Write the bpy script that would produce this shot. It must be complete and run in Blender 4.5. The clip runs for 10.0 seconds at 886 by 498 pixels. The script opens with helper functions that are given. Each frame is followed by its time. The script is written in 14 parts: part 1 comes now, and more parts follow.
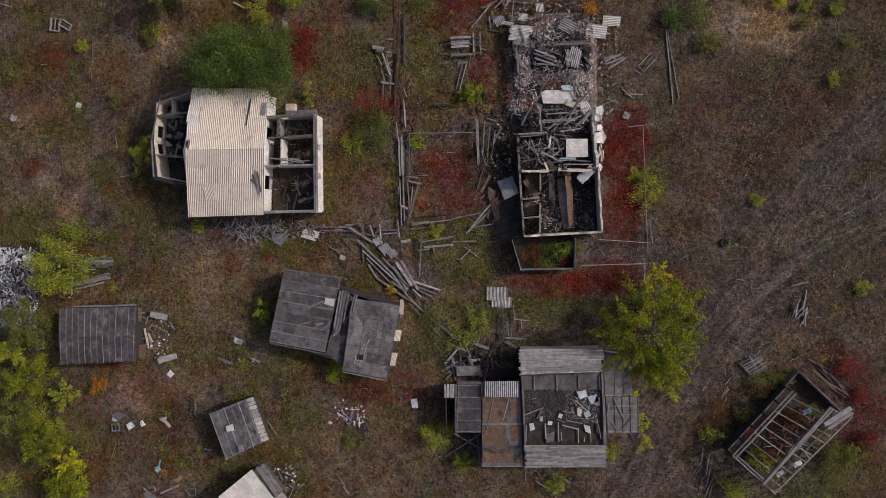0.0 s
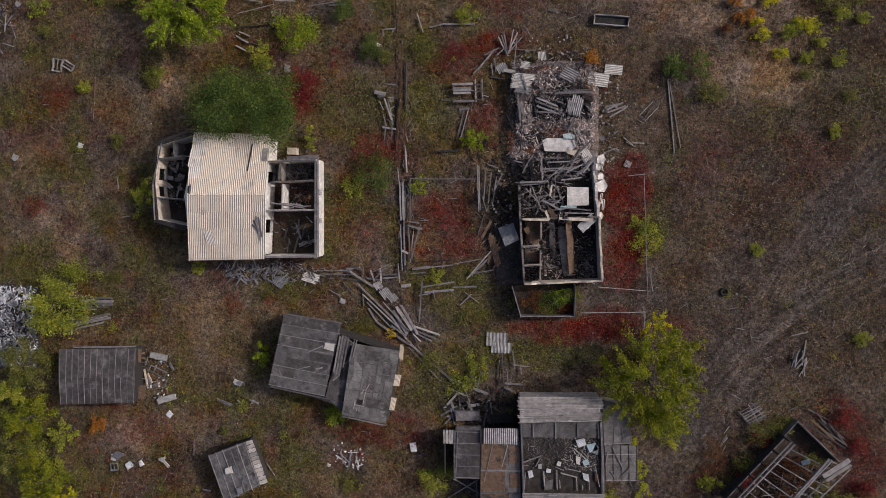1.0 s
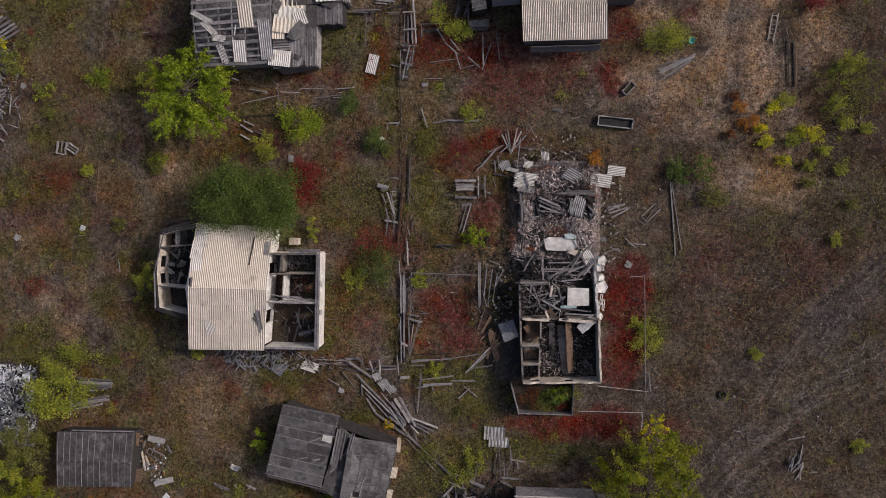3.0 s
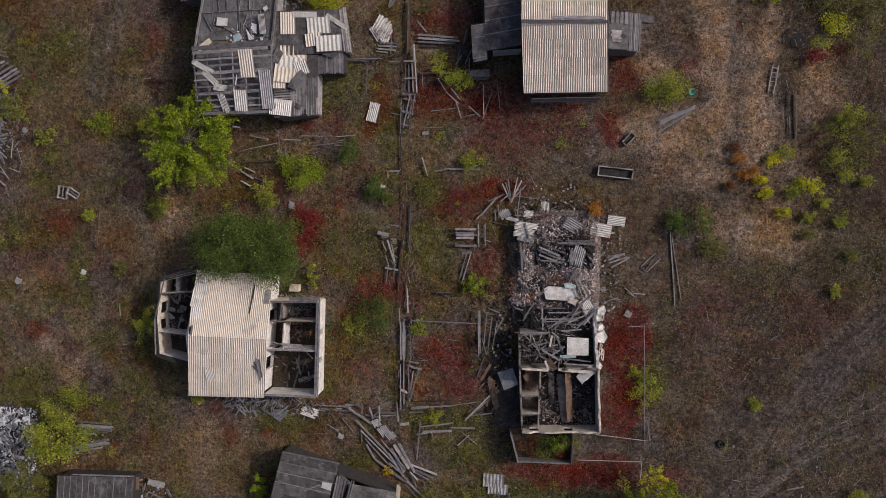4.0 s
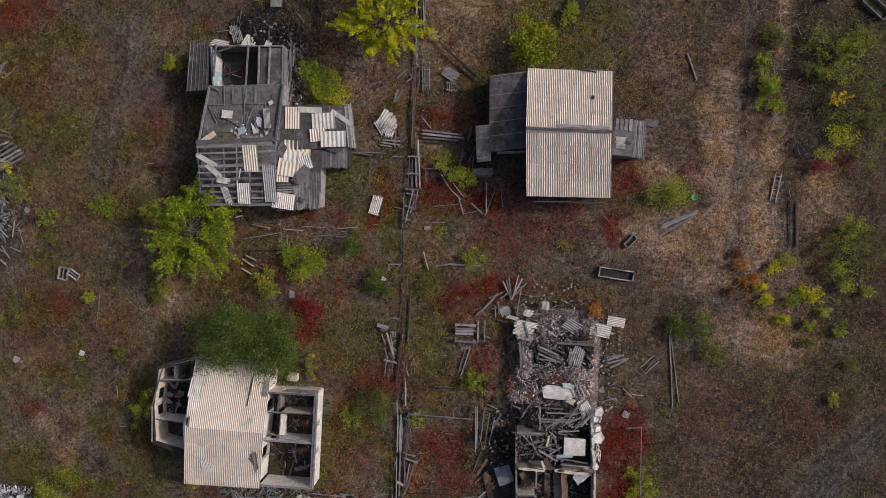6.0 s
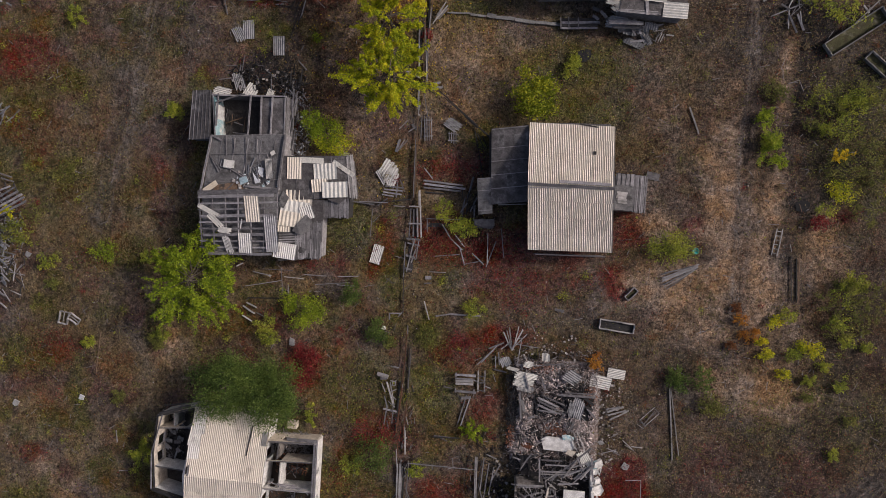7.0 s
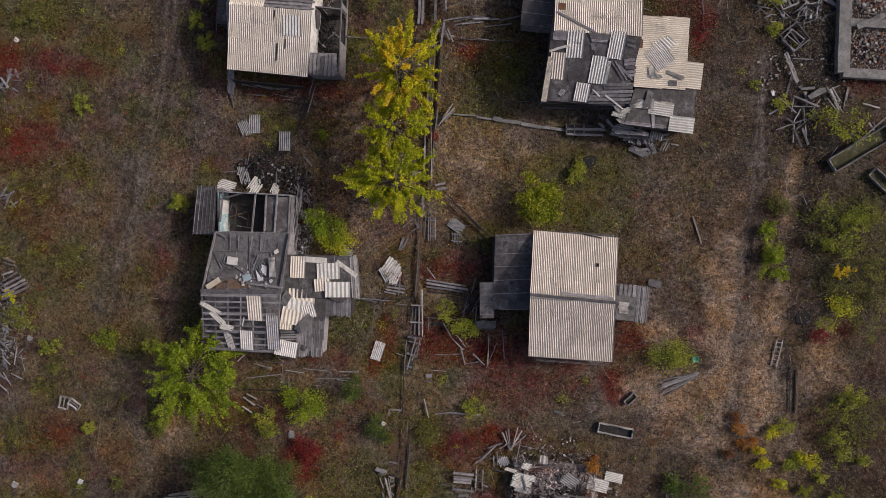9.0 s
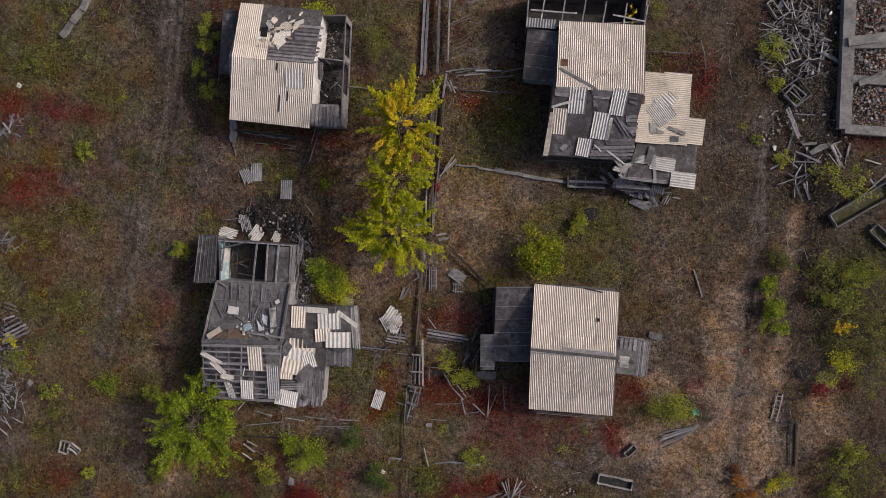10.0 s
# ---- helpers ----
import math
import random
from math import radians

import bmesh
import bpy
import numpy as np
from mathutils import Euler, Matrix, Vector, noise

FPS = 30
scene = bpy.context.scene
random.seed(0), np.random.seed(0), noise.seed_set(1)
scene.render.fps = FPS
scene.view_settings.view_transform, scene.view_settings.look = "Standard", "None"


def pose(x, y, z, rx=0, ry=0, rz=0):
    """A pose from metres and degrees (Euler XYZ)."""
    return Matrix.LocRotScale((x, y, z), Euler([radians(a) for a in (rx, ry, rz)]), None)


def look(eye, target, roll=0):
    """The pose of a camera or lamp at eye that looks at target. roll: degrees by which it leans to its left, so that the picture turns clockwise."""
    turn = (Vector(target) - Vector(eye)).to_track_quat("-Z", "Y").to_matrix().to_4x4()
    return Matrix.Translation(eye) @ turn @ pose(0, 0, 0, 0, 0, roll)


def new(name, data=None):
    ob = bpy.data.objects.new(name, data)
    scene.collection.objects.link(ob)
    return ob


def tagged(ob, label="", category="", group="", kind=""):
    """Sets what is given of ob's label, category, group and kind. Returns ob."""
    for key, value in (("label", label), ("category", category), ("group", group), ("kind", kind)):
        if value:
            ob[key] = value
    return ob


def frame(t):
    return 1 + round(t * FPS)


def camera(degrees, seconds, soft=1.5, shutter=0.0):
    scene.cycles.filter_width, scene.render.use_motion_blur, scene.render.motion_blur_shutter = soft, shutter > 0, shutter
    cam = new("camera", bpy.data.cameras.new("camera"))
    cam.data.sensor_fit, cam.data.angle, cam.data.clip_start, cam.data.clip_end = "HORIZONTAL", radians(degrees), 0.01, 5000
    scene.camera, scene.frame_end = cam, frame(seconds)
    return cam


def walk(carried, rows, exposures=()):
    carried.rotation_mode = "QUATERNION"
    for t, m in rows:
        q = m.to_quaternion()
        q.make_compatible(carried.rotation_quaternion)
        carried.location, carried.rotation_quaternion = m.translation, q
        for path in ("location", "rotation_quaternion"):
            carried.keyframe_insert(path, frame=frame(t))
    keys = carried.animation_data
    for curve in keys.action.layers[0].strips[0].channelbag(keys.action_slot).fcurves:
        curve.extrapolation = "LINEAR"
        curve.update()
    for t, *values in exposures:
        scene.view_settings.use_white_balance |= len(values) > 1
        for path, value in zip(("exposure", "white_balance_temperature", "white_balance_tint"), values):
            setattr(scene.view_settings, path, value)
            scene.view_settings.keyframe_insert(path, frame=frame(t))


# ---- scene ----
cam = camera(70.0, 10.0, 0.7)
PATH = [
    (0, (0.382, 0.88, 60.674), (0.217, 0.753, 58.685), -126.5),
    (0.5, (0.258, 3.102, 60.574), (0.094, 2.973, 58.585), -127.0),
    (1, (0.237, 5.207, 60.455), (0.072, 5.08, 58.466), -126.0),
    (1.5, (0.226, 7.3, 60.313), (0.058, 7.176, 58.324), -124.6),
    (2, (0.105, 9.512, 60.208), (-0.061, 9.389, 58.219), -124.4),
    (2.5, (-0.068, 11.847, 60.128), (-0.232, 11.721, 58.139), -125.1),
    (3.8, (-0.314, 17.799, 59.899), (-0.48, 17.671, 57.91), -124.5),
    (4, (-0.368, 18.677, 59.872), (-0.534, 18.551, 57.883), -124.2),
    (4.5, (-0.578, 20.813, 59.737), (-0.741, 20.692, 57.748), -123.2),
    (4.7, (-0.645, 21.717, 59.693), (-0.807, 21.597, 57.703), -123.0),
    (5, (-0.733, 23.043, 59.634), (-0.897, 22.924, 57.645), -122.4),
    (5.5, (-0.892, 25.153, 59.539), (-1.055, 25.035, 57.549), -121.7),
    (6.8, (-1.438, 31.025, 59.226), (-1.602, 30.909, 57.236), -120.7),
    (7, (-1.531, 31.945, 59.191), (-1.695, 31.83, 57.201), -120.2),
    (7.5, (-1.827, 34.302, 59.135), (-1.989, 34.185, 57.145), -120.4),
    (8, (-2.088, 36.722, 59.031), (-2.251, 36.602, 57.041), -120.9),
    (8.5, (-2.458, 39.018, 59.01), (-2.618, 38.899, 57.02), -121.0),
    (9, (-2.765, 41.408, 58.908), (-2.924, 41.286, 56.918), -121.4),
    (9.5, (-3.103, 43.69, 58.82), (-3.262, 43.569, 56.83), -120.9),
    (10, (-3.346, 45.943, 58.718), (-3.506, 45.824, 56.728), -120.2),
]
walk(cam, [(t, look(eye, target, roll)) for t, eye, target, roll in PATH], [(0.0, -0.27, 6300.0, 17.0), (10.0, -0.20, 6300.0, 17.0)])

# ---- daylight: hazy autumn sun from the east, 30 degrees up ----
SUN_HEIGHT, SUN_FROM = 31.0, 19.0          # elevation; degrees north of east
world = bpy.data.worlds.new("world")
scene.world = world
world.use_nodes = True
wn, wl = world.node_tree.nodes, world.node_tree.links
wn.clear()
sky = wn.new("ShaderNodeTexSky")
sky.sky_type, sky.sun_disc = "NISHITA", False
sky.sun_elevation, sky.sun_rotation = radians(SUN_HEIGHT), radians(90.0 - SUN_FROM)
sky.air_density, sky.dust_density, sky.ozone_density = 0.7, 5.0, 0.6
bg = wn.new("ShaderNodeBackground")
bg.inputs["Strength"].default_value = 0.125
wo = wn.new("ShaderNodeOutputWorld")
wl.new(sky.outputs[0], bg.inputs[0]), wl.new(bg.outputs[0], wo.inputs[0])

sun_data = bpy.data.lights.new("sun", "SUN")
sun_data.energy, sun_data.angle, sun_data.color = 2.75, radians(3.0), (1.0, 0.93, 0.84)
sun = new("sun", sun_data)
ca, sa, ce, se = (math.cos(radians(SUN_FROM)), math.sin(radians(SUN_FROM)), math.cos(radians(SUN_HEIGHT)), math.sin(radians(SUN_HEIGHT)))
sun.matrix_world = look((60 * ca * ce, 60 * sa * ce, 60 * se), (0, 0, 0))

# ---- materials ----
def surf(name, dark, light, scale=3.0, rough=0.9, bump=0.3, stretch=None, spread=0.2, stain=None, fine=40.0, metal=0.0, worn=0.3):
    """A weathered surface: two colours mixed by coarse and fine noise, an optional stain, a tone of its own for each object."""
    m = bpy.data.materials.new(name)
    m.use_nodes = True
    n, l = m.node_tree.nodes, m.node_tree.links
    p = n["Principled BSDF"]
    p.inputs["Roughness"].default_value, p.inputs["Metallic"].default_value = rough, metal
    p.inputs["Specular IOR Level"].default_value = 0.25
    if stretch:
        co = n.new("ShaderNodeTexCoord").outputs["Object"]
        info = n.new("ShaderNodeObjectInfo")
        mp = n.new("ShaderNodeMapping")
        mp.inputs["Scale"].default_value = stretch
        sh = n.new("ShaderNodeVectorMath")
        sh.operation = "SCALE"
        sh.inputs[0].default_value = (17.0, 31.0, 11.0)
        l.new(info.outputs["Random"], sh.inputs["Scale"])
        l.new(sh.outputs[0], mp.inputs["Location"]), l.new(co, mp.inputs[0])
        grain = mp.outputs[0]
    else:
        grain = n.new("ShaderNodeNewGeometry").outputs["Position"]
        info = n.new("ShaderNodeObjectInfo")
    place = n.new("ShaderNodeNewGeometry").outputs["Position"]

    def noisy(vec, s, d=4.0):
        t = n.new("ShaderNodeTexNoise")
        t.inputs["Scale"].default_value, t.inputs["Detail"].default_value, t.inputs["Roughness"].default_value = s, d, 0.65
        l.new(vec, t.inputs["Vector"])
        return t.outputs["Fac"]

    def ramp(v, a, b):
        r = n.new("ShaderNodeMapRange")
        r.inputs["From Min"].default_value, r.inputs["From Max"].default_value = a, b
        l.new(v, r.inputs["Value"])
        return r.outputs[0]

    def mix(f, a, b, kind="MIX"):
        x = n.new("ShaderNodeMix")
        x.data_type, x.blend_type = "RGBA", kind
        for sock, v in ((x.inputs[0], f), (x.inputs[6], a), (x.inputs[7], b)):
            if isinstance(v, bpy.types.NodeSocket):
                l.new(v, sock)
            else:
                sock.default_value = v if isinstance(v, float) else (*v, 1.0)
        return x.outputs[2]

    big, small = noisy(grain, scale), noisy(grain if stretch else place, fine, 3.0)
    col = mix(ramp(big, 0.3, 0.7), dark, light)
    col = mix(ramp(small, 0.35, 0.75), col, tuple(0.55 * v for v in dark))
    if stain:
        col = mix(ramp(noisy(place, stain[1], 5.0), stain[2], stain[2] + 0.12), col, stain[0])
    tone = n.new("ShaderNodeMapRange")
    tone.inputs["To Min"].default_value, tone.inputs["To Max"].default_value = 1.0 - spread, 1.0 + spread
    own = n.new("ShaderNodeMath")
    own.operation = "ADD"
    l.new(info.outputs["Random"], own.inputs[0])
    l.new(n.new("ShaderNodeNewGeometry").outputs["Random Per Island"], own.inputs[1])
    turn = n.new("ShaderNodeMath")
    turn.operation = "FRACT"
    l.new(own.outputs[0], turn.inputs[0])
    l.new(turn.outputs[0], tone.inputs["Value"])
    hsv = n.new("ShaderNodeHueSaturation")
    grime = n.new("ShaderNodeMath")
    grime.operation = "MULTIPLY"
    wear = n.new("ShaderNodeMapRange")
    wear.inputs["From Min"].default_value, wear.inputs["From Max"].default_value = 0.3, 0.7
    wear.inputs["To Min"].default_value, wear.inputs["To Max"].default_value = 1.0 - worn, 1.0 + worn * 0.8
    l.new(noisy(place, 2.3, 6.0), wear.inputs["Value"])
    l.new(tone.outputs[0], grime.inputs[0]), l.new(wear.outputs[0], grime.inputs[1])
    l.new(grime.outputs[0], hsv.inputs["Value"]), l.new(col, hsv.inputs["Color"])
    l.new(hsv.outputs[0], p.inputs["Base Color"])
    if bump:
        b = n.new("ShaderNodeBump")
        b.inputs["Strength"].default_value, b.inputs["Distance"].default_value = bump, 0.02
        l.new(small, b.inputs["Height"]), l.new(b.outputs[0], p.inputs["Normal"])
    return m


M_SLATE = surf("asbestos_sheet", (0.62, 0.555, 0.455), (0.79, 0.725, 0.61), 0.5, 0.85, 0.25, None, 0.07, ((0.38, 0.34, 0.28), 0.55, 0.58), 26.0, 0.0, 0.10)
M_SLATE_GREY = surf("weathered_sheet", (0.26, 0.26, 0.26), (0.44, 0.43, 0.41), 0.9, 0.85, 0.3, None, 0.25, ((0.12, 0.12, 0.12), 0.9, 0.58), 22.0)
M_SLATE_WHITE = surf("pale_sheet", (0.56, 0.545, 0.50), (0.78, 0.76, 0.70), 0.9, 0.85, 0.3, None, 0.10, ((0.3, 0.28, 0.25), 1.1, 0.60), 22.0, 0.0, 0.15)
M_FELT = surf("roofing_felt", (0.062, 0.057, 0.057), (0.140, 0.131, 0.130), 0.8, 0.9, 0.5, None, 0.15, ((0.185, 0.178, 0.176), 0.8, 0.56), 14.0, 0.0, 0.45)
M_FELT_GREY = surf("faded_felt", (0.105, 0.102, 0.102), (0.215, 0.208, 0.206), 0.7, 0.9, 0.5, None, 0.15, ((0.048, 0.045, 0.044), 0.8, 0.55), 14.0, 0.0, 0.4)
M_WOOD = surf("weathered_wood", (0.125, 0.118, 0.120), (0.36, 0.345, 0.350), 2.0, 0.9, 0.4, (1.5, 6.0, 6.0), 0.48, None, 9.0, 0.0, 0.4)
M_WOOD_PALE = surf("bleached_wood", (0.25, 0.237, 0.225), (0.46, 0.44, 0.425), 2.0, 0.9, 0.4, (1.5, 6.0, 6.0), 0.35, None, 9.0, 0.0, 0.35)
M_WOOD_BROWN = surf("brown_wood", (0.10, 0.065, 0.045), (0.22, 0.15, 0.10), 2.0, 0.9, 0.4, (1.2, 5.0, 5.0), 0.25, None, 9.0)
M_WOOD_DARK = surf("dark_wood", (0.025, 0.024, 0.024), (0.07, 0.066, 0.064), 2.0, 0.9, 0.4, (1.2, 5.0, 5.0), 0.25, None, 9.0)
M_CHAR = surf("charred_wood", (0.010, 0.010, 0.011), (0.035, 0.034, 0.034), 2.0, 0.8, 0.5, None, 0.25, None, 9.0)
M_PLASTER = surf("white_plaster", (0.58, 0.56, 0.52), (0.82, 0.81, 0.78), 0.9, 0.9, 0.3, None, 0.06, ((0.26, 0.23, 0.20), 0.8, 0.63), 16.0)
M_PLASTER_TAN = surf("stained_plaster", (0.50, 0.43, 0.34), (0.72, 0.66, 0.57), 0.9, 0.9, 0.3, None, 0.08, ((0.16, 0.13, 0.11), 0.9, 0.60), 16.0)
M_PLASTER_SOOT = surf("sooty_plaster", (0.16, 0.14, 0.125), (0.44, 0.40, 0.36), 0.9, 0.9, 0.4, None, 0.10, ((0.02, 0.02, 0.02), 0.6, 0.50), 12.0)
M_PLASTER_BLUE = surf("blue_paint", (0.22, 0.42, 0.46), (0.48, 0.60, 0.62), 0.8, 0.8, 0.2, None, 0.08, ((0.62, 0.60, 0.55), 0.9, 0.50), 16.0)
M_BROWN = surf("brown_fibreboard", (0.15, 0.098, 0.066), (0.30, 0.20, 0.135), 0.9, 0.9, 0.4, None, 0.20, ((0.055, 0.050, 0.046), 0.9, 0.53), 12.0, 0.0, 0.45)
M_RUBBLE = surf("rubble_grey", (0.15, 0.135, 0.12), (0.46, 0.43, 0.40), 4.0, 0.95, 0.5, None, 0.5, None, 18.0)
M_RUBBLE_PALE = surf("rubble_pale", (0.32, 0.28, 0.25), (0.60, 0.57, 0.54), 4.0, 0.95, 0.5, None, 0.35, None, 18.0)
M_CHIP = surf("wood_chip", (0.20, 0.125, 0.075), (0.44, 0.31, 0.20), 4.0, 0.95, 0.4, None, 0.0, None, 18.0)
M_SHARD = surf("plaster_shards", (0.28, 0.225, 0.205), (0.66, 0.57, 0.53), 5.0, 0.95, 0.4, None, 0.6, None, 18.0)
M_BRICK = surf("broken_brick", (0.20, 0.075, 0.04), (0.36, 0.16, 0.09), 4.0, 0.95, 0.5, None, 0.4, None, 18.0)
M_CONCRETE = surf("old_concrete", (0.17, 0.165, 0.155), (0.33, 0.32, 0.30), 0.9, 0.95, 0.4, None, 0.12, ((0.10, 0.10, 0.09), 0.7, 0.58), 20.0)
M_CONCRETE_DARK = surf("dark_concrete", (0.075, 0.075, 0.076), (0.17, 0.17, 0.17), 0.9, 0.95, 0.4, None, 0.12, ((0.05, 0.05, 0.05), 0.7, 0.56), 20.0, 0.0, 0.4)
M_ASH = surf("ash_floor", (0.034, 0.031, 0.030), (0.098, 0.088, 0.082), 1.2, 0.95, 0.6, None, 0.1, ((0.14, 0.12, 0.10), 1.0, 0.66), 14.0)
M_DIRT = surf("dirt_floor", (0.035, 0.027, 0.020), (0.085, 0.066, 0.050), 1.0, 0.95, 0.6, None, 0.1, ((0.06, 0.065, 0.03), 0.7, 0.58), 14.0)
M_MOSS = surf("mossy_dirt", (0.05, 0.045, 0.025), (0.11, 0.11, 0.05), 2.0, 0.95, 0.6, None, 0.1, ((0.16, 0.15, 0.12), 1.2, 0.56), 12.0)
M_ATTIC = surf("attic_dirt", (0.030, 0.026, 0.024), (0.075, 0.066, 0.060), 1.2, 0.95, 0.5, None, 0.0, ((0.13, 0.115, 0.105), 1.3, 0.60), 12.0, 0.0, 0.4)
M_TRASH = surf("white_refuse", (0.55, 0.57, 0.60), (0.80, 0.82, 0.84), 3.0, 0.6, 0.2, None, 0.12, None, 16.0)
M_TRASH_BLUE = surf("pale_blue_refuse", (0.28, 0.40, 0.45), (0.48, 0.58, 0.62), 3.0, 0.6, 0.2, None, 0.15, None, 16.0)
M_TIN = surf("grey_tin", (0.20, 0.21, 0.22), (0.42, 0.43, 0.45), 1.5, 0.5, 0.1, None, 0.3, ((0.16, 0.09, 0.05), 1.5, 0.62), 16.0, 0.5)
M_RUST = surf("rusty_metal", (0.09, 0.04, 0.025), (0.22, 0.11, 0.06), 2.0, 0.8, 0.3, None, 0.3, None, 16.0)
M_RUBBER = surf("black_rubber", (0.012, 0.012, 0.012), (0.03, 0.03, 0.03), 3.0, 0.8, 0.2)
M_BARK = surf("bark", (0.06, 0.048, 0.038), (0.14, 0.115, 0.095), 5.0, 0.95, 0.6)
M_CYAN = surf("turquoise_plastic", (0.05, 0.42, 0.42), (0.09, 0.55, 0.54), 3.0, 0.5, 0.0)


def foliage(name, colours, rough=0.75):
    """Leaves: one colour for each leaf out of a ramp, patchy over the crown, some light let through."""
    m = bpy.data.materials.new(name)
    m.use_nodes = True
    n, l = m.node_tree.nodes, m.node_tree.links
    p = n["Principled BSDF"]
    p.inputs["Roughness"].default_value, p.inputs["Specular IOR Level"].default_value = rough, 0.2
    geo = n.new("ShaderNodeNewGeometry")
    noi = n.new("ShaderNodeTexNoise")
    noi.inputs["Scale"].default_value, noi.inputs["Detail"].default_value = 0.7, 2.0
    l.new(geo.outputs["Position"], noi.inputs["Vector"])
    add = n.new("ShaderNodeMath")
    add.operation = "MULTIPLY_ADD"
    add.inputs[1].default_value, add.inputs[2].default_value = 1.3, -0.62
    l.new(noi.outputs["Fac"], add.inputs[0])
    tot = n.new("ShaderNodeMath")
    tot.operation = "MULTIPLY_ADD"
    tot.inputs[1].default_value = 0.85
    l.new(geo.outputs["Random Per Island"], tot.inputs[0]), l.new(add.outputs[0], tot.inputs[2])
    cr = n.new("ShaderNodeValToRGB")
    el = cr.color_ramp.elements
    while len(el) < len(colours):
        el.new(0.5)
    for i, c in enumerate(colours):
        el[i].position, el[i].color = i / (len(colours) - 1), (*c, 1.0)
    l.new(tot.outputs[0], cr.inputs[0]), l.new(cr.outputs[0], p.inputs["Base Color"])
    tr = n.new("ShaderNodeBsdfTranslucent")
    l.new(cr.outputs[0], tr.inputs[0])
    ms = n.new("ShaderNodeMixShader")
    ms.inputs[0].default_value = 0.35
    l.new(p.outputs[0], ms.inputs[1]), l.new(tr.outputs[0], ms.inputs[2])
    l.new(ms.outputs[0], n["Material Output"].inputs[0])
    return m


L_DARK = foliage("leaves_dark", [(0.040, 0.066, 0.016), (0.078, 0.122, 0.024), (0.118, 0.175, 0.033), (0.165, 0.205, 0.044)])
L_FRESH = foliage("leaves_fresh", [(0.085, 0.130, 0.010), (0.170, 0.240, 0.014), (0.275, 0.360, 0.018), (0.38, 0.43, 0.024)])
L_LIME = foliage("leaves_lime", [(0.109, 0.139, 0.022), (0.217, 0.264, 0.031), (0.326, 0.357, 0.037), (0.403, 0.372, 0.046)])
L_YELLOW = foliage("leaves_yellow", [(0.20, 0.25, 0.010), (0.38, 0.40, 0.012), (0.58, 0.53, 0.014), (0.80, 0.64, 0.016)])
L_LEMON = foliage("leaves_lemon", [(0.15, 0.20, 0.008), (0.31, 0.37, 0.010), (0.48, 0.49, 0.012), (0.66, 0.57, 0.014)])
L_MOSS = foliage("leaves_moss", [(0.080, 0.110, 0.008), (0.150, 0.190, 0.010), (0.240, 0.270, 0.012), (0.37, 0.34, 0.016)])
L_GOLD = foliage("leaves_gold", [(0.50, 0.36, 0.012), (0.64, 0.46, 0.014), (0.75, 0.54, 0.018)])
L_OLIVE = foliage("leaves_olive", [(0.068, 0.083, 0.021), (0.128, 0.143, 0.033), (0.195, 0.195, 0.045), (0.240, 0.210, 0.053)])
L_ORANGE = foliage("leaves_orange", [(0.260, 0.091, 0.019), (0.390, 0.156, 0.026), (0.442, 0.234, 0.026)])
L_RED = foliage("leaves_red", [(0.085, 0.012, 0.014), (0.175, 0.021, 0.022), (0.270, 0.036, 0.034), (0.180, 0.055, 0.028)])
L_RUST = foliage("leaves_rust", [(0.070, 0.035, 0.017), (0.140, 0.056, 0.025), (0.210, 0.077, 0.028), (0.126, 0.084, 0.028)])
L_STRAW = foliage("dry_grass", [(0.072, 0.053, 0.028), (0.145, 0.110, 0.054), (0.225, 0.172, 0.086), (0.310, 0.250, 0.140)])
L_GRASS = foliage("green_grass", [(0.050, 0.058, 0.014), (0.092, 0.101, 0.022), (0.145, 0.143, 0.036), (0.200, 0.178, 0.052)])

# ---- building blocks ----
rnd = random.Random(7)


def mesh_of(name, bm, material):
    me = bpy.data.meshes.new(name)
    bm.to_mesh(me)
    bm.free()
    me.materials.append(material)
    return me


def thing(name, x, y, label, category, group="", kind="", turn=0.0, z=0.0):
    """An Empty at a thing's base; its parts hang under it."""
    ob = new(name)
    ob.empty_display_size = 0.3
    ob.matrix_world = pose(x, y, z, 0, 0, turn)
    return tagged(ob, label, category, group, kind)


def under(ob, parent, m):
    """Hangs ob under parent with the world pose m."""
    ob.parent = parent
    ob.matrix_parent_inverse = Matrix()
    ob.matrix_basis = world_of(parent).inverted() @ m
    return ob


def world_of(ob):
    m = ob.matrix_basis.copy()
    while ob.parent:
        ob = ob.parent
        m = ob.matrix_basis @ m
    return m


def part(name, bm, material, parent, label=""):
    """One mesh, made in world coordinates, as a part of a thing or of a part."""
    ob = new(name, mesh_of(name, bm, material))
    under(ob, parent, Matrix())
    return tagged(ob, label)


def hull(bm, corners, thick):
    """A slab: a polygon of 3D corners, given thickness downwards along its normal."""
    c = [Vector(v) for v in corners]
    nrm = Vector((0, 0, 0))
    for i in range(len(c)):
        a, b = c[i], c[(i + 1) % len(c)]
        nrm += a.cross(b)
    nrm.normalize()
    if nrm.z < 0:
        c.reverse()
        nrm = -nrm
    top = [bm.verts.new(v) for v in c]
    low = [bm.verts.new(v - nrm * thick) for v in c]
    bm.faces.new(top), bm.faces.new(low[::-1])
    for i in range(len(c)):
        j = (i + 1) % len(c)
        bm.faces.new((top[j], top[i], low[i], low[j]))


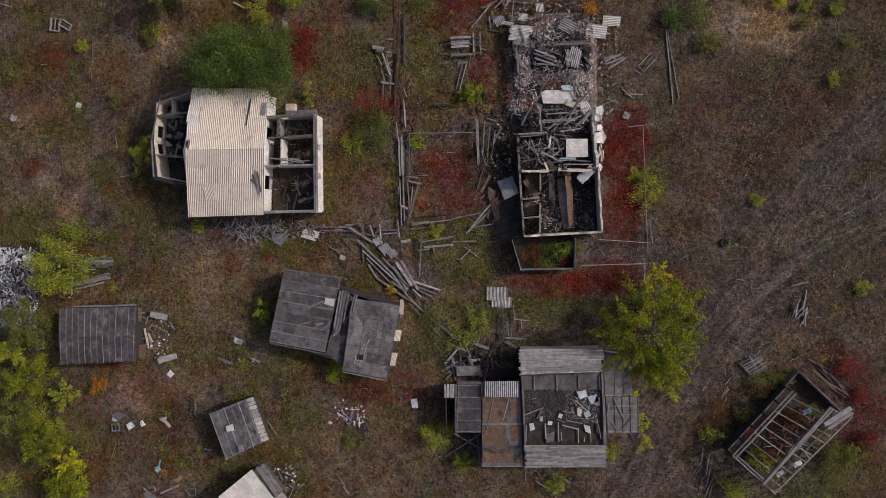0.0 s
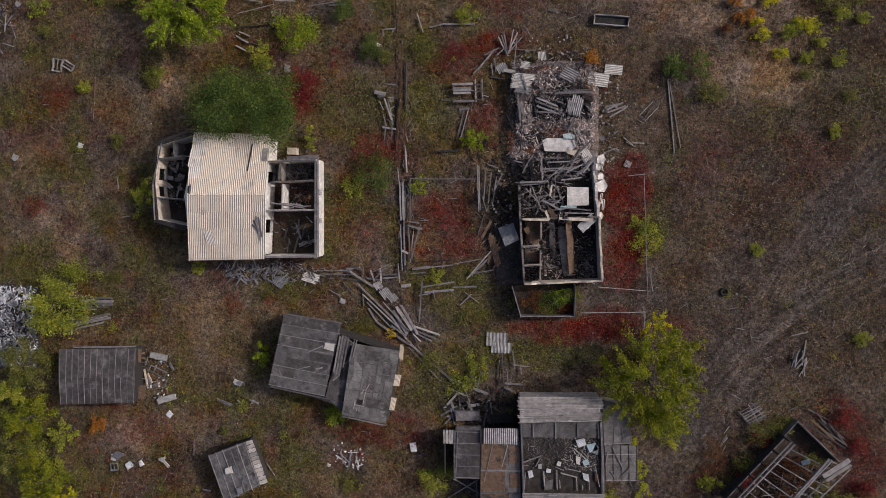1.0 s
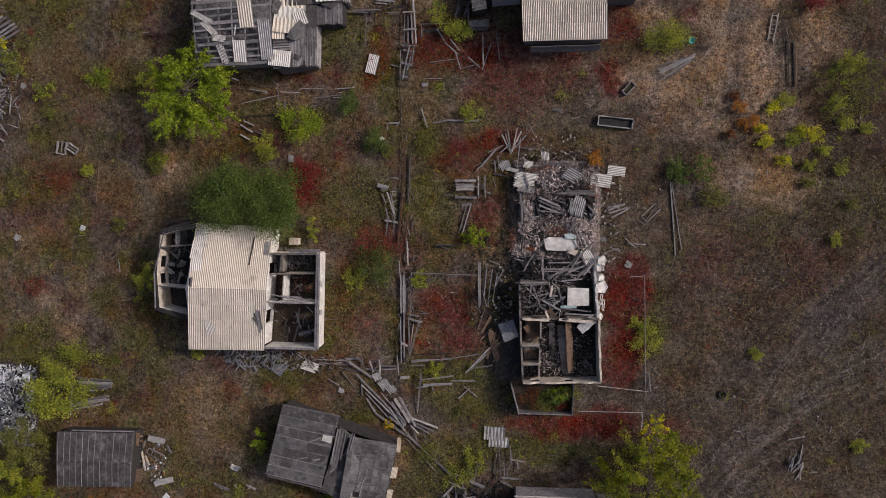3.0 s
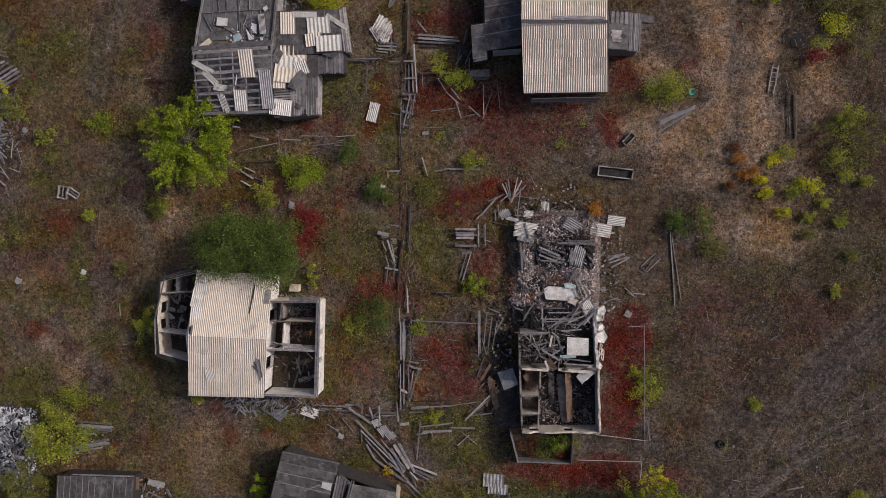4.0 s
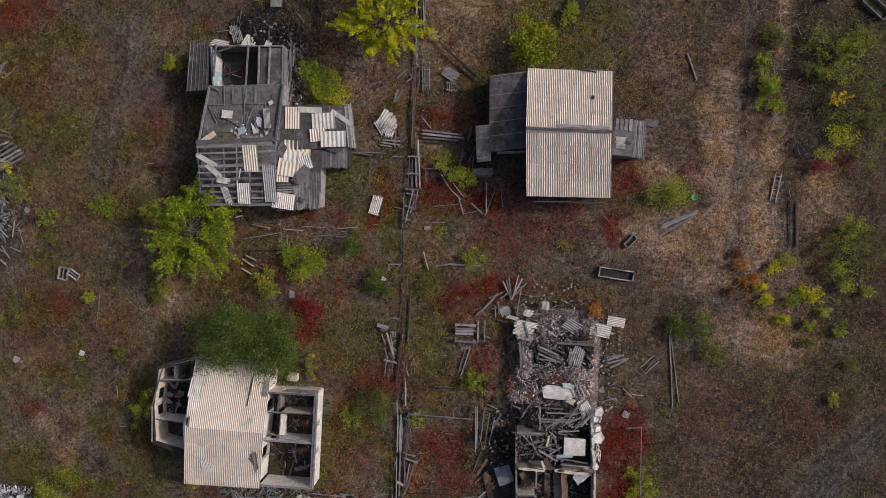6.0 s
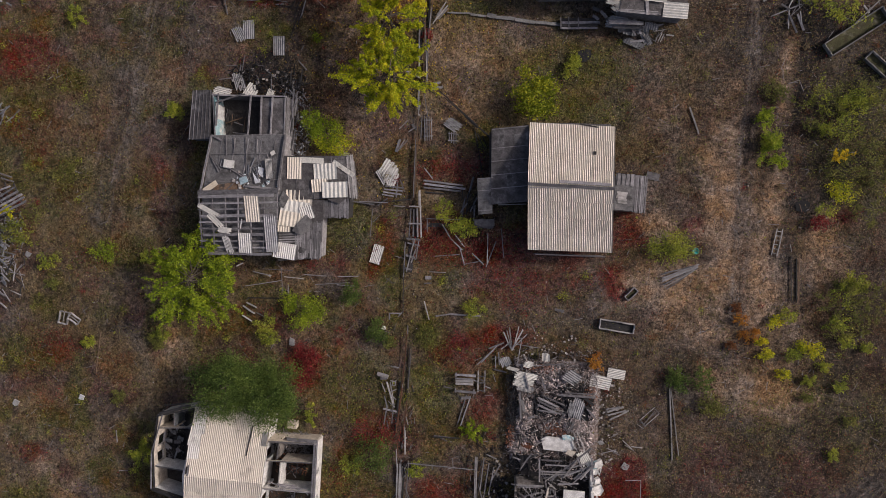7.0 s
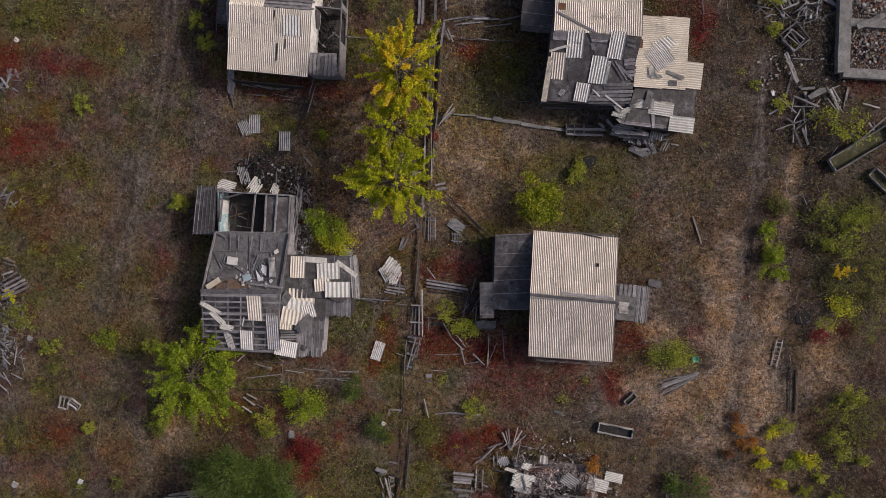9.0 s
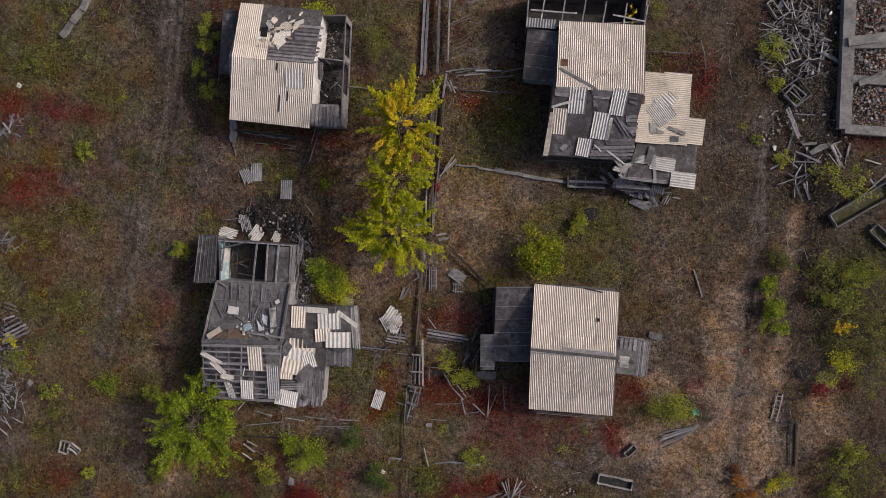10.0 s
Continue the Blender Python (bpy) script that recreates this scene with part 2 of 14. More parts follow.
def box(bm, a, b):
    """An upright box between two corners."""
    vs = [bm.verts.new((x, y, z)) for z in (a[2], b[2]) for x, y in ((a[0], a[1]), (b[0], a[1]), (b[0], b[1]), (a[0], b[1]))]
    for f in ((3, 2, 1, 0), (4, 5, 6, 7), (0, 1, 5, 4), (1, 2, 6, 5), (2, 3, 7, 6), (3, 0, 4, 7)):
        bm.faces.new([vs[i] for i in f])


def plank_mesh(name, material, seed, bow=0.012):
    """A board one unit long, wide and thick, slightly bowed, split at one end."""
    r, bm = random.Random(seed), bmesh.new()
    rings = []
    for i in range(6):
        x, end = -0.5 + i / 5.0, i in (0, 5)
        s = r.uniform(-0.09, 0.09)
        w0, w1 = [0.5 * (1.0 - (r.uniform(0.0, 0.25) if end else r.uniform(0.0, 0.1))) for _ in range(2)]
        rings.append([bm.verts.new((x + (r.uniform(-bow, bow) * 2 if end else 0), y * (w0 if y < 0 else w1) + s, z + (r.uniform(-0.15, 0.15) if z > 0 else 0))) for y, z in ((-1, -0.5), (1, -0.5), (1, 0.5), (-1, 0.5))])
    for a, b in zip(rings, rings[1:]):
        for k in range(4):
            bm.faces.new((a[k], b[k], b[(k + 1) % 4], a[(k + 1) % 4]))
    bm.faces.new(rings[0]), bm.faces.new(rings[-1][::-1])
    bmesh.ops.recalc_face_normals(bm, faces=bm.faces)
    return mesh_of(name, bm, material)


PLANKS = {m.name: [plank_mesh("plank", m, 11 * i + j) for j in range(5)] for i, m in enumerate((M_WOOD, M_WOOD_PALE, M_WOOD_DARK, M_WOOD_BROWN, M_CHAR, M_FELT, M_PLASTER, M_RUST, M_TIN, M_SLATE_GREY, M_SLATE_WHITE, M_CONCRETE, M_BROWN, M_TRASH, M_SLATE, M_PLASTER_SOOT, M_FELT_GREY, M_PLASTER_BLUE, M_TRASH_BLUE, M_BARK, M_MOSS, M_PLASTER_TAN, M_CYAN))}


def basis(a, b, up=(0, 0, 1), spin=0.0):
    """A frame at the middle of a-b: x along it, z near up, spun about x by that many degrees."""
    a, b = Vector(a), Vector(b)
    x = (b - a).normalized()
    y = Vector(up).cross(x)
    if y.length < 1e-4:
        y = Vector((0, 1, 0))
    y.normalize()
    z = x.cross(y)
    m = Matrix((x, y, z)).transposed().to_4x4()
    m.translation = (a + b) / 2
    return m @ pose(0, 0, 0, spin)


def plank(parent, a, b, wide=0.15, thick=0.04, material=None, name="plank", up=(0, 0, 1), spin=0.0):
    """A board or beam from a to b as a part of parent."""
    a, b = Vector(a), Vector(b)
    ob = new(name, rnd.choice(PLANKS[(material or M_WOOD).name]))
    m = basis(a, b, up, spin) @ Matrix.Diagonal(((b - a).length, wide, thick, 1))
    return under(ob, parent, m)


def beam(parent, x0, y0, x1, y1, z, wide=0.15, thick=0.12, material=None, name="beam", z1=None):
    return plank(parent, (x0, y0, z), (x1, y1, z if z1 is None else z1), wide, thick, material, name)


def sheet_mesh(name, material, waves=8, chip=0.0, seed=1):
    """A corrugated sheet, one unit by one unit, ribs along y; chip: how much of its corners is broken off."""
    r, bm = random.Random(seed), bmesh.new()
    n = waves * 4
    cols = []
    for i in range(n + 1):
        x = -0.5 + i / n
        z = 0.032 * math.cos(i * math.pi / 2)
        lo = -0.5 + chip * max(0.0, r.uniform(-0.2, 0.25) + (0.3 if x < -0.2 else 0.0))
        hi = 0.5 - chip * max(0.0, r.uniform(-0.2, 0.25) + (0.35 if x > 0.25 else 0.0))
        cols.append((bm.verts.new((x, lo, z + 0.012)), bm.verts.new((x, hi, z - 0.012))))
    for a, b in zip(cols, cols[1:]):
        bm.faces.new((a[0], b[0], b[1], a[1]))
    me = mesh_of(name, bm, material)
    return me


WIDE_SHEETS = {m.name: [sheet_mesh("corrugated_sheet", m, 11, c, i + 1) for i, c in enumerate((0.0, 0.0, 0.5, 0.9))] for m in (M_SLATE, M_SLATE_GREY, M_SLATE_WHITE, M_TIN)}
SHEETS = {m.name: [sheet_mesh("corrugated_sheet", m, 6, c, i + 1) for i, c in enumerate((0.0, 0.0, 0.5, 0.9))] for m in (M_SLATE, M_SLATE_GREY, M_SLATE_WHITE, M_TIN)}


def sheet(parent, centre, turn, wide=1.13, long=1.75, material=None, pitch=0.0, roll=0.0, broken=None, name="corrugated_sheet"):
    """A corrugated sheet at a place; turn: degrees of its ribs from north; broken: which of the broken shapes."""
    ob = new(name, (WIDE_SHEETS if wide > 1.5 else SHEETS)[(material or M_SLATE_GREY).name][rnd.choice((0, 1, 2, 2, 3)) if broken is None else broken])
    m = pose(*centre, 0, 0, turn) @ pose(0, 0, 0, pitch, roll, 0) @ Matrix.Diagonal((wide, long, 1, 1))
    return under(ob, parent, m)


class Slope:
    """A roof plane from four 3D corners: eave start, eave end, ridge end, ridge start."""

    def __init__(self, e0, e1, r1, r0):
        self.c = [Vector(v) for v in (e0, e1, r1, r0)]
        self.n = ((self.c[1] - self.c[0]).cross(self.c[3] - self.c[0])).normalized()
        if self.n.z < 0:
            self.n = -self.n

    def at(self, s, t, h=0.0):
        e0, e1, r1, r0 = self.c
        return (e0 * (1 - s) + e1 * s) * (1 - t) + (r0 * (1 - s) + r1 * s) * t + self.n * h

    def slab(self, parent, name, material, thick=0.05, s0=0.0, s1=1.0, t0=0.0, t1=1.0, h=0.0, label=""):
        bm = bmesh.new()
        hull(bm, [self.at(s0, t0, h), self.at(s1, t0, h), self.at(s1, t1, h), self.at(s0, t1, h)], thick)
        return part(name, bm, material, parent, label)

    def plank(self, parent, s0, t0, s1, t1, wide=0.15, thick=0.035, h=0.02, material=None, name="plank"):
        return plank(parent, self.at(s0, t0, h), self.at(s1, t1, h), wide, thick, material, name, self.n)

    def boards(self, parent, n, s0=0.0, s1=1.0, t0=0.0, t1=1.0, across=False, fill=0.93, h=0.02, material=None, ragged=0.0, name="board", skip=0.0, pieces=1, gaps=0.0):
        """n boards side by side: running up the slope, or across it."""
        for i in range(n):
            if rnd.random() < skip:
                continue
            k, j0, j1 = (i + 0.5) / n, rnd.uniform(-ragged, ragged), rnd.uniform(-ragged, ragged)
            if across:
                t = t0 + (t1 - t0) * k
                w = (self.at(0.5, t0) - self.at(0.5, t1)).length / n * fill
                ends = [s0 + j0, *sorted(rnd.uniform(s0 + 0.15 * (s1 - s0), s1 - 0.15 * (s1 - s0)) for _ in range(pieces - 1)), s1 + j1]
                for a, b in zip(ends, ends[1:]):
                    if pieces > 1 and rnd.random() < gaps:
                        continue
                    self.plank(parent, a + 0.002, t, b - 0.002, t + rnd.uniform(-0.006, 0.006), w * rnd.uniform(0.75, 1.0), 0.03, h + rnd.uniform(0, 0.012), material, name)
            else:
                s = s0 + (s1 - s0) * k
                w = (self.at(s0, 0.5) - self.at(s1, 0.5)).length / n * fill
                self.plank(parent, s, t0 + j0, s + rnd.uniform(-0.003, 0.003), t1 + j1, w, 0.03, h, material, name)

    def sheets(self, parent, nu, nv, s0=0.0, s1=1.0, t0=0.0, t1=1.0, h=0.06, material=None):
        """Rows of corrugated sheets with their laps, cut to follow the slope's own sides."""
        e0, e1, r1, r0 = self.c
        along, up = (e1 - e0).normalized(), ((r0 + r1) - (e0 + e1)) / 2
        wide, long = (self.at(s1, t0) - self.at(s0, t0)).length / nu * 1.02, up.length * (t1 - t0) / nv * 1.03
        flip = -1.0 if along.x < 0 else 1.0
        across = self.n.cross(along * flip)
        skew = up.dot(along * flip) / max(1e-3, abs(up.dot(across))) * long / wide * (1.0 if up.dot(across) > 0 else -1.0)
        me = sheet_mesh("corrugated_sheet", material or M_SLATE, 6, 0.0, 1)
        for v in me.vertices:
            v.co.x += skew * v.co.y
        for j in range(nv):
            for i in range(nu):
                s, t = s0 + (s1 - s0) * (i + 0.5) / nu, t0 + (t1 - t0) * (j + 0.5) / nv
                ob = self.one(parent, s, t, 0, 0, 0.0, h + 0.003 * ((i + j) % 2) + rnd.uniform(0, 0.002), material, 0, (wide, long))
                ob.data = me

    def one(self, parent, s, t, ds, dt, turn=0.0, h=0.09, material=None, broken=None, size=None):
        """One sheet on the slope, measured in parts of the slope, or with its size in metres."""
        a, b = self.at(s - 0.01, t, h), self.at(s + 0.01, t, h)
        wide, long = size or ((self.at(s - ds / 2, t) - self.at(s + ds / 2, t)).length, (self.at(s, t - dt / 2) - self.at(s, t + dt / 2)).length)
        ob = new("corrugated_sheet", SHEETS[(material or M_SLATE).name][rnd.choice((0, 1, 2, 2, 3)) if broken is None else broken])
        x, z = (b - a).normalized(), self.n
        if x.dot(Vector((1, 0, 0))) < 0 and abs(x.x) > 0.5:
            x = -x
        m = Matrix((x, z.cross(x), z)).transposed().to_4x4()
        m.translation = (a + b) / 2
        return under(ob, parent, m @ pose(0, 0, 0, 0, 0, turn) @ Matrix.Diagonal((wide, long, min(1.0, 0.25 + wide), 1)))


def wall(parent, x0, y0, x1, y1, top, material=None, thick=0.22, openings=(), base=0.0, top1=None, name="wall", label="", peak=0.0, ragged=0.0):
    """An upright wall along a line, with thickness; openings: (start, end, sill, head), start and end as parts of the length. peak: a gable over it."""
    bm = bmesh.new()
    d = Vector((x1 - x0, y1 - y0, 0))
    length = d.length
    d.normalize()
    nrm = Vector((-d.y, d.x, 0)) * thick / 2
    e = top if top1 is None else top1

    def hi(a):
        broken = ragged * (noise.noise(Vector((x0 + a * 0.9, y0 - a * 0.7, 4.0))) * 1.4 - 0.5)
        return top + (e - top) * a / length + min(0.12, broken)

    cuts = sorted({0.0, 1.0, *(v for o in openings for v in o[:2])} | ({round(k / (length // 0.3 + 1), 3) for k in range(int(length // 0.3) + 1)} if ragged else set()))
    levels = sorted({base, top, *(v for o in openings for v in o[2:] if base < v < min(top, e) - ragged)})
    made = {}

    def corner(i, j, side):
        """The vertex at a cut and a level on one face, made once."""
        if (i, j, side) not in made:
            a = cuts[i] * length
            q = Vector((x0, y0, 0)) + d * a + nrm * side
            made[i, j, side] = bm.verts.new((q.x, q.y, hi(a) if j == len(levels) - 1 else levels[j]))
        return made[i, j, side]

    def solid(i, j):
        if not (0 <= i < len(cuts) - 1 and 0 <= j < len(levels) - 1):
            return False
        s, z = (cuts[i] + cuts[i + 1]) / 2, (levels[j] + levels[j + 1]) / 2
        return not any(o[0] < s < o[1] and o[2] < z < o[3] for o in openings)

    for i in range(len(cuts) - 1):
        for j in range(len(levels) - 1):
            if not solid(i, j):
                continue
            f = [[corner(i, j, k), corner(i + 1, j, k), corner(i + 1, j + 1, k), corner(i, j + 1, k)] for k in (-1, 1)]
            bm.faces.new(f[0]), bm.faces.new(f[1][::-1])
            for di, dj, p, q in ((0, -1, 0, 1), (1, 0, 1, 2), (0, 1, 2, 3), (-1, 0, 3, 0)):
                if not solid(i + di, j + dj):
                    bm.faces.new((f[0][q], f[0][p], f[1][p], f[1][q]))
    if peak:
        mid = length / 2
        r = Vector((x0, y0, 0)) + d * mid
        n = len(levels) - 1
        lo = [v for k in (-1, 1) for v in (corner(0, n, k), corner(len(cuts) - 1, n, k), bm.verts.new((*(r + k * nrm).xy, peak)))]
        bm.faces.new((lo[0], lo[1], lo[2])), bm.faces.new((lo[5], lo[4], lo[3]))
        bm.faces.new((lo[1], lo[4], lo[5], lo[2])), bm.faces.new((lo[2], lo[5], lo[3], lo[0]))
    return part(name, bm, material or M_PLASTER, parent, label)


def floor_slab(parent, corners, z, material, thick=0.12, name="room_floor"):
    bm = bmesh.new()
    hull(bm, [(x, y, z) for x, y in corners], thick)
    return part(name, bm, material, parent)


def lump_mesh(name, material, seed, flat=0.6):
    """A broken lump of masonry about one unit across."""
    r, bm = random.Random(seed), bmesh.new()
    bmesh.ops.create_cube(bm, size=1.0)
    for v in bm.verts:
        v.co = Vector((v.co.x * r.uniform(0.5, 1.15), v.co.y * r.uniform(0.5, 1.15), v.co.z * flat * r.uniform(0.5, 1.2)))
    return mesh_of(name, bm, material)


LUMPS = {m.name: [lump_mesh("rubble_piece", m, 5 * i + j) for j in range(4)] for i, m in enumerate((M_RUBBLE, M_RUBBLE_PALE, M_BRICK, M_CONCRETE, M_TRASH, M_CHAR, M_TRASH_BLUE, M_TIN))}


def heap_height(u, v):
    return max(0.0, 1.0 - u * u) * max(0.0, 1.0 - v * v)


def rubble(parent, x, y, rx, ry, turn, count, size=(0.1, 0.35), high=0.4, materials=(M_RUBBLE,), base=0.0, seed=1, square=False):
    """Loose lumps strewn over an ellipse or a rectangle, heaped towards its middle."""
    r, c, s = random.Random(seed), math.cos(radians(turn)), math.sin(radians(turn))
    for _ in range(count):
        while True:
            u, v = r.uniform(-1, 1), r.uniform(-1, 1)
            if square or u * u + v * v < 1:
                break
        k = r.uniform(*size)
        px, py = x + c * u * rx - s * v * ry, y + s * u * rx + c * v * ry
        z = base + high * heap_height(u, v) * r.uniform(0.6, 1.0) + k * 0.15
        ob = new("rubble_piece", r.choice(LUMPS[r.choice(materials).name]))
        under(ob, parent, pose(px, py, z, r.uniform(-25, 25), r.uniform(-25, 25), r.uniform(0, 360)) @ Matrix.Diagonal((k, k * r.uniform(0.6, 1), k * r.uniform(0.6, 1), 1)))


def strewn(parent, x, y, rx, ry, turn, count, long=(0.8, 2.5), wide=(0.08, 0.2), high=0.3, material=None, base=0.0, seed=1, aim=None, swing=90.0, name="plank", square=True):
    """Boards thrown over an ellipse or a rectangle; aim: the way most of them lie, in degrees, give or take swing."""
    r, c, s = random.Random(seed), math.cos(radians(turn)), math.sin(radians(turn))
    mats = material if isinstance(material, tuple) else (material or M_WOOD,)
    for _ in range(count):
        while True:
            u, v = r.uniform(-1, 1), r.uniform(-1, 1)
            if square or u * u + v * v < 1:
                break
        px, py = x + c * u * rx - s * v * ry, y + s * u * rx + c * v * ry
        a = radians((aim if aim is not None else 0.0) + r.uniform(-swing, swing))
        n, tilt = r.uniform(*long), r.uniform(-0.10, 0.10)
        z = base + 0.03 + high * heap_height(u, v) * r.uniform(0.3, 1.0)
        dx, dy, dz = math.cos(a) * n / 2, math.sin(a) * n / 2, tilt * n / 2
        z = max(z, base + 0.03 + abs(dz))
        ob = new(name, r.choice(PLANKS[r.choice(mats).name]))
        under(ob, parent, basis((px - dx, py - dy, z - dz), (px + dx, py + dy, z + dz), (0, 0, 1), r.uniform(-20, 20)) @ Matrix.Diagonal((n, 0.6 * r.uniform(*wide), r.uniform(0.03, 0.06), 1)))


def joined(name, verts, faces, material, label="", category="", kind="stuff", parent=None):
    """Many small pieces as one mesh."""
    me = bpy.data.meshes.new(name)
    verts, faces = np.asarray(verts, dtype=np.float32), np.asarray(faces, dtype=np.int32)
    k = faces.shape[1]
    me.vertices.add(len(verts)), me.loops.add(faces.size), me.polygons.add(len(faces))
    me.vertices.foreach_set("co", verts.ravel())
    me.loops.foreach_set("vertex_index", faces.ravel())
    me.polygons.foreach_set("loop_start", np.arange(0, faces.size, k, dtype=np.int32))
    me.update(calc_edges=True)
    me.validate()
    me.materials.append(material)
    ob = new(name, me)
    if parent is not None:
        under(ob, parent, Matrix())
    return tagged(ob, label, category, "", kind)


def crumbs(parent, x, y, rx, ry, turn, count, size, high, material, base=0.0, seed=1, square=True, name="rubble_litter", tall=0.9):
    """Crumbled masonry too small to pick apart, heaped like rubble, as one mesh."""
    rs = np.random.RandomState(seed)
    u, v = rs.uniform(-1, 1, count), rs.uniform(-1, 1, count)
    if not square:
        k = u * u + v * v < 1
        u, v = u[k], v[k]
    n, c, s = len(u), math.cos(radians(turn)), math.sin(radians(turn))
    px, py = x + c * u * rx - s * v * ry, y + s * u * rx + c * v * ry
    pz = base + high * np.clip(1 - u * u, 0, 1) * np.clip(1 - v * v, 0, 1) * rs.uniform(0.5, 1.0, n)
    k, a = size * rs.uniform(0.4, 1.3, n), rs.uniform(0, 6.28, n)
    vs = []
    for z, f in ((0.0, 1.0), (tall, 0.75)):
        for j in range(4):
            kk = k * f * rs.uniform(0.6, 1.1, n)
            vs.append(np.stack([px + np.cos(a + j * 1.571) * kk, py + np.sin(a + j * 1.571) * kk, pz + z * k * rs.uniform(0.4, 1.2, n)], -1))
    vs = np.stack(vs, 1).reshape(-1, 3)
    b = np.arange(n)[:, None, None] * 8
    f = (b + np.array([[4, 5, 6, 7], [0, 1, 5, 4], [1, 2, 6, 5], [2, 3, 7, 6], [3, 0, 4, 7]])[None]).reshape(-1, 4)
    return joined(name, vs, f, material, parent=parent, kind="stuff")


def splinters(parent, x, y, rx, ry, turn, count, long, wide, high, material, base=0.0, seed=1, aim=0.0, swing=90.0, name="splinter_litter", square=True):
    """Splintered laths and shards too many to pick apart, as one mesh."""
    rs = np.random.RandomState(seed)
    u, v = rs.uniform(-1, 1, count), rs.uniform(-1, 1, count)
    if not square:
        k = u * u + v * v < 1
        u, v = u[k], v[k]
    n, c, s = len(u), math.cos(radians(turn)), math.sin(radians(turn))
    px, py = x + c * u * rx - s * v * ry, y + s * u * rx + c * v * ry
    pz = base + 0.02 + high * np.clip(1 - u * u, 0, 1) * np.clip(1 - v * v, 0, 1) * rs.uniform(0.4, 1.0, n)
    a = np.radians(aim + rs.uniform(-swing, swing, n))
    k, w, t = long * rs.uniform(0.25, 1.0, n) / 2, wide * rs.uniform(0.4, 1.0, n) / 2, rs.uniform(0.015, 0.04, n)
    dx, dy, lift = np.cos(a), np.sin(a), rs.normal(0, 0.1, n) * k
    vs = []
    for z in (0.0, 1.0):
        for sk, sw in ((-1, -1), (1, -1), (1, 1), (-1, 1)):
            ww = w * rs.uniform(0.6, 1.0, n)
            vs.append(np.stack([px + sk * dx * k - sw * dy * ww, py + sk * dy * k + sw * dx * ww, np.maximum(pz + sk * lift, base + 0.01) + z * t], -1))
    vs = np.stack(vs, 1).reshape(-1, 3)
    b = np.arange(n)[:, None, None] * 8
    f = (b + np.array([[4, 5, 6, 7], [0, 1, 5, 4], [1, 2, 6, 5], [2, 3, 7, 6], [3, 0, 4, 7]])[None]).reshape(-1, 4)
    return joined(name, vs, f, material, parent=parent, kind="stuff")


def laid(parent, material, *rows):
    """Boards laid where they lie: both ends with their heights, and the width."""
    for x0, y0, z0, x1, y1, z1, wide in rows:
        upright = abs(z1 - z0) > 2 * math.hypot(x1 - x0, y1 - y0)
        plank(parent, (x0, y0, z0), (x1, y1, z1), max(0.06, 0.8 * wide), min(0.09, 0.03 + 0.25 * wide) if wide < 0.4 else 0.05, material, "post" if upright else "board", (1, 0, 0) if upright else (0, 0, 1), 0.0 if upright else rnd.uniform(-8, 8))


# ---- ground: one sheet to the horizon, with covers that mix by weight ----
COVERS = {"green": [], "red": [], "chips": [], "straw": [], "ash": [], "track": []}


BASE = {"green": (2.8, 61, 0.62), "red": (2.4, 71, 0.2), "straw": (3.4, 81, 0.75), "track": (6.0, 91, 0.5)}


def patch(cover, x, y, rx, ry=None, turn=0.0, strength=1.0):
    COVERS[cover].append((x, y, rx, ry or rx, turn, strength))


def value_noise(x, y, size, seed):
    r = np.random.RandomState(seed)
    g = r.rand(64, 64)
    u, v = x / size, y / size
    i, j = np.floor(u).astype(int), np.floor(v).astype(int)
    f, h = u - i, v - j
    f, h = f * f * (3 - 2 * f), h * h * (3 - 2 * h)
    a, b, c, d = g[i % 64, j % 64], g[(i + 1) % 64, j % 64], g[i % 64, (j + 1) % 64], g[(i + 1) % 64, (j + 1) % 64]
    return (a * (1 - f) + b * f) * (1 - h) + (c * (1 - f) + d * f) * h


def rough_noise(x, y, size, seed):
    return (value_noise(x, y, size, seed) + 0.5 * value_noise(x, y, size / 2.1, seed + 1) + 0.25 * value_noise(x, y, size / 4.3, seed + 2)) / 1.75


def weight(cover, x, y, base=True):
    """How much of a cover lies at each place, 0 to 1."""
    w = np.zeros_like(x)
    wob = rough_noise(x, y, 2.6, 40) - 0.5
    if base and cover in BASE:
        size, seed, k = BASE[cover]
        west = np.clip((12.0 - x) / 24.0, 0.3, 1.0) if cover != "track" else 1.0
        w = k * west * np.clip((rough_noise(x, y, size, seed) - 0.46) * 6.0 + 0.8 * wob, 0, 1)
    for px, py, rx, ry, turn, k in COVERS[cover]:
        c, s = math.cos(radians(turn)), math.sin(radians(turn))
        u, v = (c * (x - px) + s * (y - py)) / rx, (-s * (x - px) + c * (y - py)) / ry
        w = np.maximum(w, k * np.clip(1.35 - np.sqrt(u * u + v * v) + 1.3 * wob, 0, 1))
    return w


# green and olive growth
patch("green", -13.30, 13.70, 4.5, 3.5, 0, 0.7)
patch("green", -14.90, 5.62, 2.5, 4.5, 0, 0.7)
patch("green", -6.22, 14.22, 2.6, 4.5, 0, 0.8)
patch("green", -43.43, -2.62, 6.0, 1.3, 0, 0.9)
patch("green", -48.77, -19.17, 6.0, 5.0, 0, 0.7)
patch("green", -44.60, -26.17, 5.0, 5.0, 0, 0.8)
patch("green", 21.14, 17.20, 3.0, 2.0, 0, 0.35)
patch("green", 26.57, 17.17, 6.0, 3.0, 20, 0.45)
patch("green", 32.01, 15.64, 4.0, 5.0, 0, 0.35)
patch("green", 32.32, 0.95, 4.0, 3.0, 0, 0.3)
patch("green", 31.50, -2.16, 5.0, 2.0, 30, 0.35)
